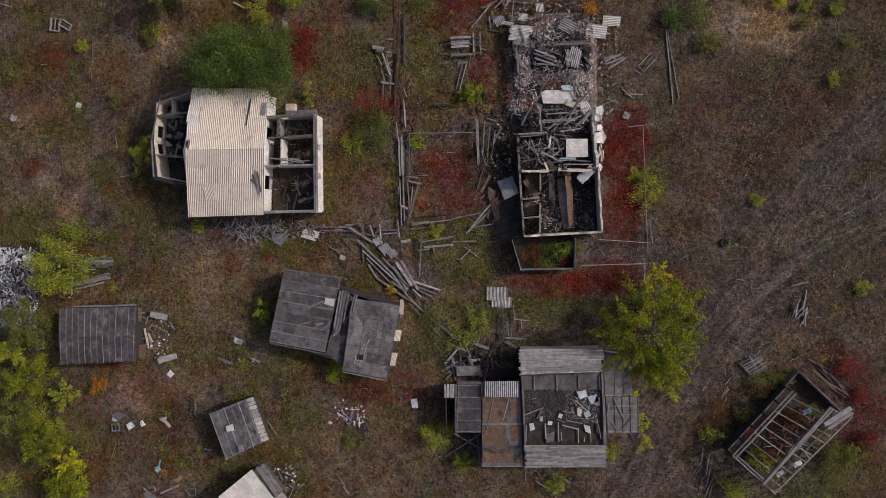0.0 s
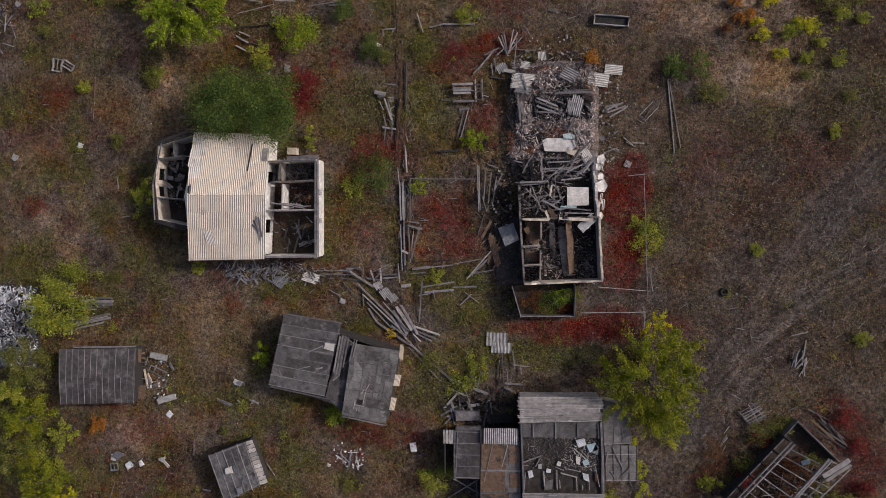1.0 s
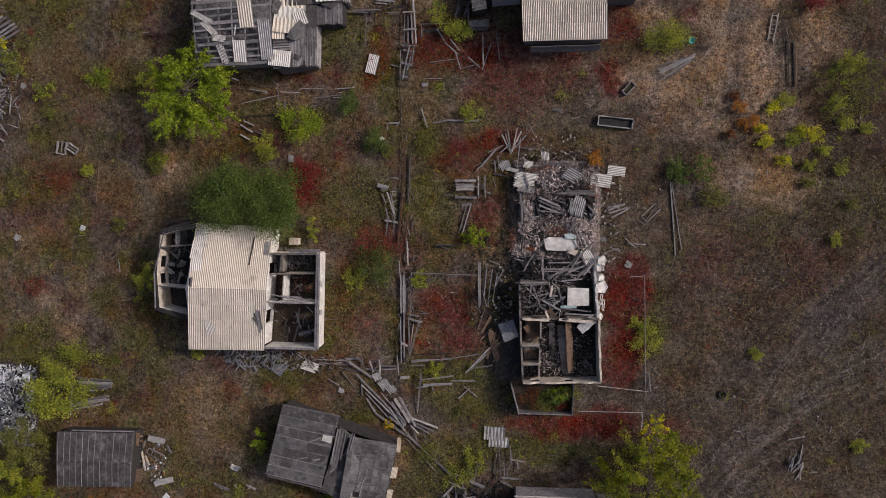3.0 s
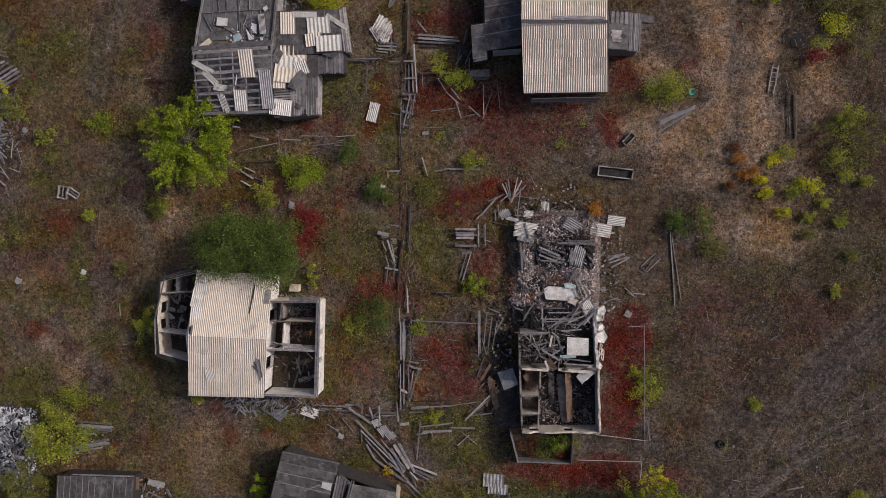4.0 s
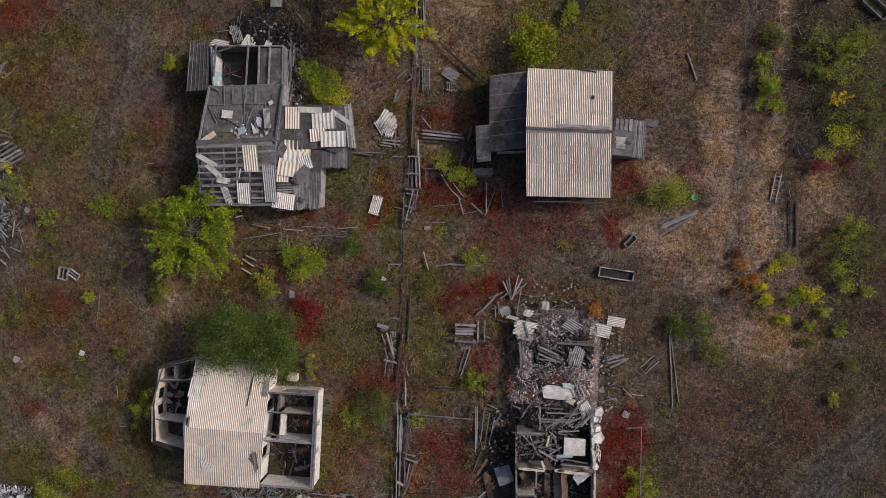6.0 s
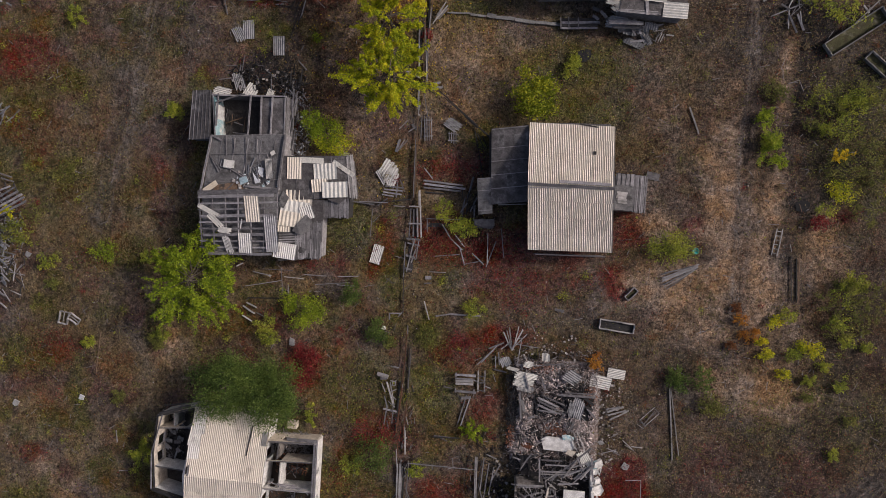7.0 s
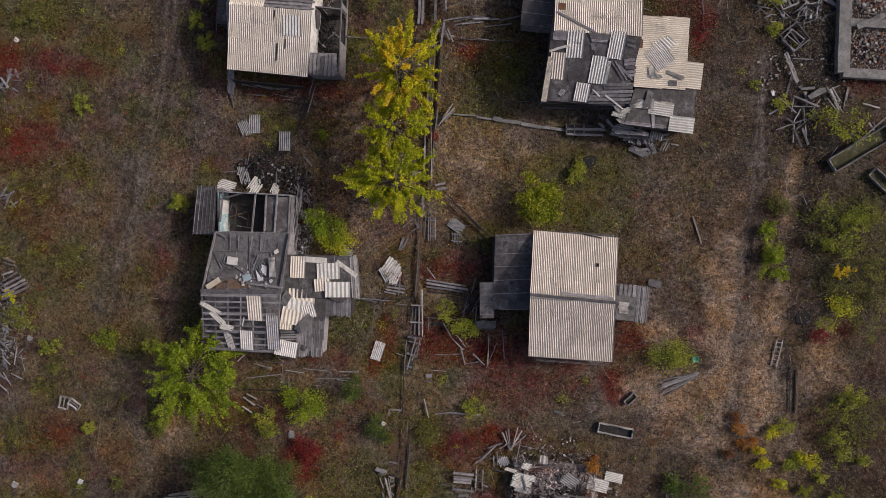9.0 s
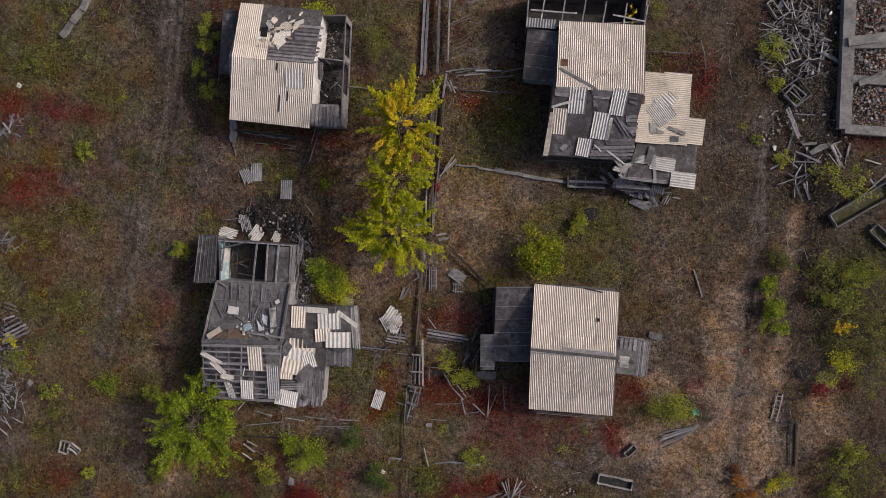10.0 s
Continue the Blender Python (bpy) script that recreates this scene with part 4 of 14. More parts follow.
def lane_field(x, y):
    """Signed distance across the nearest worn lane, and how strongly it is worn."""
    side, worn = np.full_like(x, 9.0), np.zeros_like(x)
    for pts, half in LANES:
        best, sgn = np.full_like(x, 1e6), np.zeros_like(x)
        for (ax, ay), (bx, by) in zip(pts, pts[1:]):
            dx, dy = bx - ax, by - ay
            n = math.hypot(dx, dy)
            t = np.clip(((x - ax) * dx + (y - ay) * dy) / n ** 2, 0, 1)
            d = np.hypot(x - ax - t * dx, y - ay - t * dy)
            c = ((x - ax) * dy - (y - ay) * dx) / n
            hit = d < best
            best, sgn = np.where(hit, d, best), np.where(hit, np.sign(c) * d, sgn)
        m = np.clip(1.9 * (1 - best / half) + 0.9 * (rough_noise(x, y, 3.5, 55) - 0.5), 0, 1)
        take = m > worn
        side, worn = np.where(take, sgn, side), np.where(take, m, worn)
    return side, worn


def spread_axis(lo, hi, step, far):
    mid = np.arange(lo, hi + step / 2, step)
    out = [step * 2.0]
    while sum(out) < far:
        out.append(out[-1] * 1.5)
    out = np.cumsum(out)
    return np.concatenate([lo - out[::-1], mid, hi + out])


def build_ground():
    xs, ys = spread_axis(-60, 48, 0.36, 2500), spread_axis(-38, 78, 0.36, 2500)
    gx, gy = np.meshgrid(xs, ys, indexing="ij")
    near = np.exp(-np.clip((np.hypot(gx, gy - 22) - 70) / 20, 0, 50))
    gz = near * (0.16 * (rough_noise(gx, gy, 3.0, 3) - 0.5) + 0.06 * (value_noise(gx, gy, 0.8, 9) - 0.5)) - 0.03
    verts = np.stack([gx, gy, gz], -1).reshape(-1, 3)
    nx, ny = len(xs), len(ys)
    i, j = np.meshgrid(np.arange(nx - 1), np.arange(ny - 1), indexing="ij")
    a = (i * ny + j).ravel()
    ob = joined("ground", verts, np.stack([a, a + ny, a + ny + 1, a + 1], -1), ground_material(), "brown weedy soil strewn with litter and dry stalks", "ground", "structure")
    me = ob.data
    me.polygons.foreach_set("use_smooth", np.ones(len(me.polygons), dtype=bool))
    px, py = verts[:, 0], verts[:, 1]
    for name, keys in (("cover_a", ("green", "red", "chips")), ("cover_b", ("straw", "ash", "track"))):
        col = np.ones((len(px), 4), dtype=np.float32)
        for k, key in enumerate(keys):
            col[:, k] = weight(key, px, py)
        at = me.color_attributes.new(name, "FLOAT_COLOR", "POINT")
        at.data.foreach_set("color", col.ravel())
    col = np.ones((len(px), 4), dtype=np.float32)
    side, worn = lane_field(px, py)
    col[:, 0], col[:, 1] = 0.5 + np.clip(side, -10, 10) / 20.0, worn
    at = me.color_attributes.new("lane", "FLOAT_COLOR", "POINT")
    at.data.foreach_set("color", col.ravel())
    return ob


def ground_material():
    m = bpy.data.materials.new("soil")
    m.use_nodes = True
    n, l = m.node_tree.nodes, m.node_tree.links
    p = n["Principled BSDF"]
    p.inputs["Roughness"].default_value, p.inputs["Specular IOR Level"].default_value = 0.95, 0.15
    pos = n.new("ShaderNodeNewGeometry").outputs["Position"]

    def noisy(s, d=5.0, r=0.65, off=0.0):
        t = n.new("ShaderNodeTexNoise")
        t.inputs["Scale"].default_value, t.inputs["Detail"].default_value, t.inputs["Roughness"].default_value = s, d, r
        mp = n.new("ShaderNodeMapping")
        mp.inputs["Location"].default_value = (off, off * 0.7, off * 0.3)
        l.new(pos, mp.inputs[0]), l.new(mp.outputs[0], t.inputs["Vector"])
        return t.outputs["Fac"]

    def ramp(v, a, b):
        r = n.new("ShaderNodeMapRange")
        r.inputs["From Min"].default_value, r.inputs["From Max"].default_value = a, b
        l.new(v, r.inputs["Value"])
        return r.outputs[0]

    def mix(f, a, b):
        x = n.new("ShaderNodeMix")
        x.data_type = "RGBA"
        for sock, v in ((x.inputs[0], f), (x.inputs[6], a), (x.inputs[7], b)):
            if isinstance(v, bpy.types.NodeSocket):
                l.new(v, sock)
            else:
                sock.default_value = v if isinstance(v, float) else (*v, 1.0)
        return x.outputs[2]

    def broken(w, by, k=0.9):
        """The cover's weight broken up by a noise."""
        s = n.new("ShaderNodeMath")
        s.operation = "MULTIPLY_ADD"
        l.new(by, s.inputs[0])
        s.inputs[1].default_value = k
        l.new(w, s.inputs[2])
        return ramp(s.outputs[0], 0.5 * k + 0.05, 0.5 * k + 0.60)

    def cover(name):
        a = n.new("ShaderNodeVertexColor")
        a.layer_name = name
        s = n.new("ShaderNodeSeparateColor")
        l.new(a.outputs[0], s.inputs[0])
        return s.outputs

    ca_, cb_ = cover("cover_a"), cover("cover_b")
    big, mid, fine, grit = noisy(0.16, 3.0), noisy(0.9, 5.0, 0.7, 7.0), noisy(4.5, 4.0, 0.75, 3.0), noisy(11.0, 3.0, 0.75, 5.0)
    soil = mix(ramp(mid, 0.35, 0.65), (0.040, 0.026, 0.019), (0.100, 0.066, 0.047))
    soil = mix(ramp(big, 0.42, 0.62), soil, mix(ramp(fine, 0.3, 0.7), (0.052, 0.036, 0.026), (0.115, 0.082, 0.058)))
    col = mix(broken(cb_[2], mid), soil, mix(ramp(fine, 0.3, 0.7), (0.075, 0.061, 0.053), (0.150, 0.124, 0.108)))
    col = mix(broken(cb_[0], mid), col, mix(ramp(fine, 0.3, 0.7), (0.085, 0.064, 0.036), (0.20, 0.155, 0.095)))
    col = mix(broken(ca_[0], mid), col, mix(ramp(fine, 0.3, 0.7), (0.042, 0.045, 0.013), (0.115, 0.112, 0.036)))
    col = mix(broken(ca_[1], fine), col, mix(ramp(grit, 0.3, 0.7), (0.068, 0.015, 0.014), (0.185, 0.036, 0.032)))
    col = mix(broken(cb_[1], mid), col, mix(ramp(fine, 0.3, 0.7), (0.012, 0.011, 0.011), (0.042, 0.038, 0.036)))
    col = mix(broken(ca_[2], fine), col, mix(ramp(grit, 0.3, 0.7), (0.205, 0.135, 0.088), (0.370, 0.258, 0.170)))
    # long streaks along the lanes
    lane = cover("lane")
    along = n.new("ShaderNodeSeparateXYZ")
    l.new(pos, along.inputs[0])

    def sums(op, a, b):
        x = n.new("ShaderNodeMath")
        x.operation = op
        for sock, v in ((x.inputs[0], a), (x.inputs[1], b)):
            if isinstance(v, bpy.types.NodeSocket):
                l.new(v, sock)
            else:
                sock.default_value = v
        return x.outputs[0]

    at = n.new("ShaderNodeCombineXYZ")
    l.new(sums("ADD", sums("MULTIPLY", lane[0], 30.0), sums("MULTIPLY", mid, 0.7)), at.inputs[0])
    l.new(sums("MULTIPLY", along.outputs[1], 0.07), at.inputs[1])
    streak = n.new("ShaderNodeTexNoise")
    streak.inputs["Scale"].default_value, streak.inputs["Detail"].default_value, streak.inputs["Roughness"].default_value = 1.0, 3.0, 0.6
    l.new(at.outputs[0], streak.inputs["Vector"])
    worn = sums("MULTIPLY", lane[1], ramp(mid, 0.25, 0.6))
    col = mix(sums("MULTIPLY", lane[1], 0.5), col, (0.074, 0.066, 0.062))
    col = mix(sums("MULTIPLY", worn, ramp(streak.outputs["Fac"], 0.49, 0.60)), col, mix(ramp(fine, 0.3, 0.7), (0.100, 0.086, 0.076), (0.190, 0.165, 0.145)))
    col = mix(sums("MULTIPLY", worn, ramp(streak.outputs["Fac"], 0.47, 0.33)), col, mix(ramp(fine, 0.3, 0.7), (0.022, 0.019, 0.017), (0.050, 0.042, 0.036)))
    col = mix(sums("MULTIPLY", ramp(grit, 0.56, 0.70), ramp(noisy(0.45, 3.0, 0.6, 21.0), 0.36, 0.64)), col, (0.27, 0.225, 0.175))
    col = mix(ramp(fine, 0.34, 0.46), (0.030, 0.022, 0.016), col)
    # litter of withered leaves and stones: small cells, each with a tone of its own
    cell = n.new("ShaderNodeTexVoronoi")
    cell.inputs["Scale"].default_value = 7.0
    l.new(pos, cell.inputs["Vector"])
    tint = n.new("ShaderNodeSeparateColor")
    l.new(cell.outputs["Color"], tint.inputs[0])
    spot = ramp(cell.outputs["Distance"], 0.42, 0.30)
    patchy = ramp(noisy(0.7, 4.0, 0.65, 33.0), 0.40, 0.62)
    col = mix(sums("MULTIPLY", sums("MULTIPLY", spot, ramp(tint.outputs[0], 0.70, 0.78)), patchy), col, (0.210, 0.150, 0.105))
    col = mix(sums("MULTIPLY", sums("MULTIPLY", spot, ramp(tint.outputs[1], 0.72, 0.80)), ramp(noisy(0.9, 3.0, 0.6, 41.0), 0.42, 0.6)), col, (0.120, 0.034, 0.022))
    col = mix(sums("MULTIPLY", sums("MULTIPLY", spot, ramp(tint.outputs[2], 0.78, 0.86)), ramp(noisy(0.6, 3.0, 0.6, 51.0), 0.44, 0.6)), col, (0.026, 0.021, 0.018))
    speck = n.new("ShaderNodeMapRange")
    speck.inputs["From Min"].default_value, speck.inputs["From Max"].default_value = 0.38, 0.62
    speck.inputs["To Min"].default_value, speck.inputs["To Max"].default_value = 0.68, 1.30
    l.new(grit, speck.inputs["Value"])
    hsv = n.new("ShaderNodeHueSaturation")
    drift = n.new("ShaderNodeMapRange")
    drift.inputs["From Min"].default_value, drift.inputs["From Max"].default_value = 0.3, 0.7
    drift.inputs["To Min"].default_value, drift.inputs["To Max"].default_value = 0.30, 1.66
    l.new(noisy(2.5, 4.0, 0.7, 13.0), drift.inputs["Value"])
    times = n.new("ShaderNodeMath")
    times.operation = "MULTIPLY"
    l.new(speck.outputs[0], times.inputs[0]), l.new(drift.outputs[0], times.inputs[1])
    blotch = n.new("ShaderNodeMapRange")
    blotch.inputs["From Min"].default_value, blotch.inputs["From Max"].default_value = 0.34, 0.66
    blotch.inputs["To Min"].default_value, blotch.inputs["To Max"].default_value = 0.54, 1.28
    l.new(noisy(0.42, 7.0, 0.72, 71.0), blotch.inputs["Value"])
    l.new(sums("MULTIPLY", times.outputs[0], blotch.outputs[0]), hsv.inputs["Value"])
    tone = n.new("ShaderNodeMapRange")
    tone.inputs["From Min"].default_value, tone.inputs["From Max"].default_value = 0.38, 0.62
    tone.inputs["To Min"].default_value, tone.inputs["To Max"].default_value = 0.76, 1.30
    l.new(noisy(0.30, 5.0, 0.7, 81.0), tone.inputs["Value"]), l.new(tone.outputs[0], hsv.inputs["Saturation"]), l.new(col, hsv.inputs["Color"])
    l.new(hsv.outputs[0], p.inputs["Base Color"])
    b = n.new("ShaderNodeBump")
    b.inputs["Strength"].default_value, b.inputs["Distance"].default_value = 1.0, 0.11
    add = n.new("ShaderNodeMath")
    add.operation = "MULTIPLY_ADD"
    l.new(fine, add.inputs[0]), l.new(grit, add.inputs[2])
    add.inputs[1].default_value = 1.5
    l.new(add.outputs[0], b.inputs["Height"]), l.new(b.outputs[0], p.inputs["Normal"])
    return m


build_ground()

# ---- houses ----
def room_wall(parent, x0, y0, x1, y1, top, material=None, openings=(), thick=0.2, cap=M_WOOD, base=0.0, top1=None, ragged=0.0):
    """A wall with a worn timber plate along its top."""
    w = wall(parent, x0, y0, x1, y1, top, material, thick, openings, base, top1, ragged=ragged)
    if cap:
        plank(w, (x0, y0, top + 0.04), (x1, y1, (top if top1 is None else top1) + 0.04), thick * 0.8, 0.08, cap, "wall_plate")
    return w


def window_frame(parent, x, y, z, turn, wide=0.9, high=1.1, material=M_PLASTER):
    """An empty casement: four bars and a cross bar."""
    m = pose(x, y, z, 0, 0, turn)
    w = new("window_frame")
    under(w, parent, m)
    w.empty_display_size = 0.1
    for a, b in (((-wide / 2, 0, 0), (wide / 2, 0, 0)), ((-wide / 2, 0, high), (wide / 2, 0, high)), ((-wide / 2, 0, 0), (-wide / 2, 0, high)), ((wide / 2, 0, 0), (wide / 2, 0, high)), ((0, 0, 0), (0, 0, high))):
        plank(w, m @ Vector(a), m @ Vector(b), 0.08, 0.06, material, "bar", (0, 1, 0.01))
    return w


def shell(parent, corners, top, material=None, peaks=(0, 0, 0, 0), materials=(None,) * 4):
    """Four walls on the corners, in order; peaks: a gable's height over each, or 0."""
    for i in range(4):
        (x0, y0), (x1, y1) = corners[i], corners[(i + 1) % 4]
        wall(parent, x0, y0, x1, y1, top, materials[i] or material, peak=peaks[i])


# the white-roofed house with roofless wings
def house_with_open_wings():
    h = thing("house", -23.36, 5.54, "derelict plastered house, pale corrugated roof between two roofless wings", "house")
    south = Slope((-28.78, -0.28, 2.6), (-21.37, 0.12, 2.6), (-20.73, 6.07, 4.4), (-28.08, 5.86, 4.4))
    north = Slope((-20.91, 11.72, 2.6), (-28.27, 11.77, 2.6), (-28.08, 5.86, 4.4), (-20.73, 6.07, 4.4))
    for s in (south, north):
        deck = s.slab(h, "roof_slope", M_WOOD_DARK, 0.05, 0.01, 0.99, 0.01, 0.995)
        s.sheets(deck, 7, 4, material=M_SLATE)
        if s is north:
            for a, b, t in ((0.93, 0.60, 3), (0.94, 0.42, -3), (0.90, 0.24, 2)):
                s.one(deck, a, b, 0.1, 0.2, t, 0.12, M_SLATE_WHITE, 0, (1.13, 1.75))
            # black plate on the sheets stands in for a torn hole's dark inside
            s.slab(deck, "torn_hole", M_CHAR, 0.02, 0.955, 1.0, 0.86, 0.97, 0.10)
            s.plank(deck, 0.965, 0.84, 0.965, 0.99, 0.12, 0.03, 0.13, M_WOOD)
            s.plank(deck, 0.22, 0.18, 0.25, 0.62, 0.12, 0.03, 0.11, M_WOOD_DARK)
            s.one(deck, 0.04, 0.35, 0.1, 0.2, 0, 0.13, M_SLATE_GREY, 0, (0.45, 1.3))
        else:
            s.one(deck, 0.29, 0.36, 0.1, 0.2, 4, 0.13, M_SLATE_WHITE, 0, (0.85, 1.2))
            for a, b, c, d in ((0.86, 0.62, 0.93, 0.38), (0.89, 0.68, 0.94, 0.30), (0.92, 0.66, 0.96, 0.36), (0.84, 0.55, 0.92, 0.45)):
                s.plank(deck, a, b, c, d, 0.16, 0.03, 0.12, M_WOOD)
    nw, sw, se, ne = (-28.05, 11.37), (-28.54, 0.15), (-21.73, 0.53), (-21.28, 11.32)
    wall(h, *nw, *sw, 2.5, M_PLASTER, 0.25, ((0.36, 0.44, 0.2, 2.1),), peak=4.28)
    wall(h, *sw, *se, 2.5, M_PLASTER, 0.25, ((0.2, 0.35, 0.9, 2.0), (0.65, 0.8, 0.9, 2.0)))
    wall(h, *se, *ne, 2.5, M_PLASTER, 0.25, ((0.18, 0.30, 0.3, 2.1), (0.62, 0.72, 0.2, 2.1)), peak=4.28)
    wall(h, *ne, *nw, 2.5, M_PLASTER, 0.25, ((0.3, 0.45, 0.9, 2.0),))
    # west wing
    a, b, c, d = (-28.32, 11.63), (-32.00, 10.52), (-32.27, 6.85), (-31.92, 3.44)
    e = (-28.80, 2.83)
    room_wall(h, *a, *b, 2.5, M_PLASTER_TAN, (), 0.2, M_WOOD_DARK)
    room_wall(h, *b, *c, 2.5, M_PLASTER_TAN, ((0.58, 0.88, 0.7, 1.9),), 0.2, M_WOOD_DARK)
    room_wall(h, *c, *d, 2.5, M_PLASTER_TAN, ((0.05, 0.33, 0.7, 1.9),), 0.2, M_WOOD_DARK)
    room_wall(h, *d, *e, 2.45, M_PLASTER, (), 0.2, M_WOOD_DARK)
    room_wall(h, -32.18, 9.26, -28.78, 9.64, 2.35, M_PLASTER_TAN, ((0.55, 0.85, 0.0, 2.0),), 0.12, M_WOOD)
    room_wall(h, -32.18, 5.58, -28.82, 5.40, 2.35, M_PLASTER, (), 0.12, M_WOOD)
    room_wall(h, -30.45, 9.55, -30.54, 11.13, 2.2, M_TIN, (), 0.1, M_WOOD)
    floor_slab(h, (a, b, c, d, e), 0.25, M_ASH)
    plank(h, (-31.32, 11.61, 2.63), (-28.88, 12.13, 2.62), 0.1, 0.03, M_WOOD_DARK, "roof_board")
    plank(h, (-32.33, 6.83, 2.7), (-31.38, 11.17, 2.65), 0.12, 0.06, M_WOOD, "eave_board")
    plank(h, (-32.33, 6.83, 2.7), (-32.15, 3.53, 2.7), 0.12, 0.06, M_WOOD, "eave_board")
    plank(h, (-31.83, 10.75, 2.7), (-28.72, 11.90, 2.7), 0.3, 0.05, M_WOOD_DARK, "eave_board")
    plank(h, (-32.21, 3.43, 2.65), (-28.97, 2.50, 2.55), 0.3, 0.05, M_WOOD_DARK, "eave_board")
    strewn(h, -31.28, 7.40, 1.0, 2.2, 0, 16, (0.5, 1.4), (0.1, 0.4), 0.4, (M_WOOD, M_WOOD_DARK, M_TIN), 0.26, 4)
    # east wing
    a, b, c, d = (-21.21, 9.20), (-16.67, 9.43), (-16.54, 0.46), (-21.44, 0.27)
    room_wall(h, *a, *b, 2.4, M_PLASTER_TAN, ((0.25, 0.4, 0.8, 1.9),), 0.2, M_WOOD)
    room_wall(h, *b, *c, 2.4, M_PLASTER, ((0.30, 0.36, 0.8, 1.9), (0.60, 0.66, 0.8, 1.9)), 0.25, M_WOOD)
    room_wall(h, *c, *d, 2.4, M_PLASTER, (), 0.25, M_WOOD)
    room_wall(h, -21.32, 4.62, -16.66, 4.78, 2.35, M_PLASTER, ((0.05, 0.2, 0, 2.0),), 0.18, M_WOOD)
    room_wall(h, -21.14, 7.27, -16.91, 7.56, 2.25, M_PLASTER_TAN, ((0.0, 0.3, 0, 2.1),), 0.12, M_WOOD)
    room_wall(h, -19.89, 7.17, -19.94, 4.75, 2.2, M_PLASTER, (), 0.12, M_WOOD_PALE)
    room_wall(h, -20.16, 9.22, -20.27, 7.49, 2.2, M_PLASTER_SOOT, (), 0.12, M_WOOD)
    floor_slab(h, (a, b, c, d), 0.2, M_DIRT)
    plank(h, (-19.39, 9.56, 2.3), (-16.43, 9.72, 2.5), 0.35, 0.05, M_WOOD, "eave_board")
    plank(h, (-16.43, 9.57, 2.52), (-16.29, 0.57, 2.52), 0.16, 0.05, M_WOOD, "eave_board")
    strewn(h, -19.39, 8.58, 1.4, 0.7, 0, 14, (0.6, 1.6), (0.08, 0.2), 0.4, (M_WOOD, M_WOOD_PALE, M_WOOD_DARK), 0.2, 5)
    strewn(h, -19.27, 6.40, 1.3, 1.0, 0, 16, (0.5, 1.6), (0.08, 0.3), 0.3, (M_WOOD, M_WOOD_DARK, M_WOOD_BROWN), 0.2, 6)
    strewn(h, -19.67, 2.28, 1.8, 1.2, 0, 16, (0.5, 1.8), (0.1, 0.4), 0.4, (M_WOOD, M_WOOD_DARK, M_WOOD_DARK), 0.2, 8)
    strewn(h, -18.61, 5.18, 1.8, 0.3, 0, 6, (1.0, 2.4), (0.08, 0.2), 0.1, (M_WOOD,), 2.42, 9, 0, 12)
    splinters(h, -19.50, 8.57, 1.9, 1.0, 0, 120, 1.0, 0.12, 0.3, M_WOOD, 0.22, 411)
    splinters(h, -19.39, 6.40, 1.6, 1.0, 0, 90, 0.8, 0.12, 0.3, M_WOOD_DARK, 0.22, 412)
    splinters(h, -19.67, 2.55, 1.9, 1.7, 0, 18, 0.8, 0.12, 0.25, M_WOOD, 0.22, 413)
    splinters(h, -31.28, 7.40, 1.1, 2.8, 0, 40, 0.8, 0.16, 0.3, M_WOOD_DARK, 0.26, 414)
    crumbs(h, -19.39, 8.58, 1.8, 0.9, 0, 350, 0.06, 0.2, M_RUBBLE, 0.2, 361)
    crumbs(h, -19.39, 6.40, 1.6, 1.0, 0, 350, 0.07, 0.3, M_BRICK, 0.2, 362)
    crumbs(h, -19.67, 2.55, 1.9, 1.7, 0, 500, 0.04, 0.1, M_BRICK, 0.2, 363, True, "rubble_litter", 0.5)
    crumbs(h, -20.1, 1.6, 1.5, 0.8, 0, 300, 0.05, 0.2, M_MOSS, 0.2, 368, True, "weed_litter", 0.5)
    crumbs(h, -31.28, 7.40, 1.1, 2.8, 0, 500, 0.08, 0.3, M_CHAR, 0.26, 364)
    crumbs(h, -31.40, 7.40, 1.1, 2.8, 0, 90, 0.06, 0.3, M_RUBBLE_PALE, 0.26, 365)
    strewn(h, -31.28, 7.96, 0.9, 2.4, 0, 26, (0.3, 0.9), (0.3, 0.9), 0.6, (M_TIN, M_WOOD, M_SLATE_GREY, M_WOOD_DARK), 0.3, 366)
    strewn(h, -18.25, 2.57, 0.8, 1.4, 0, 14, (0.4, 1.4), (0.1, 0.5), 0.6, (M_TIN, M_WOOD, M_WOOD_DARK), 0.3, 367)
    # small brick chimney stump beside the wing
    bm = bmesh.new()
    box(bm, (-19.95, 10.04, 0.0), (-19.06, 10.69, 0.75))
    part("chimney_stump", bm, M_PLASTER_TAN, h, "small whitewashed brick stump")
    return h


house_with_open_wings()


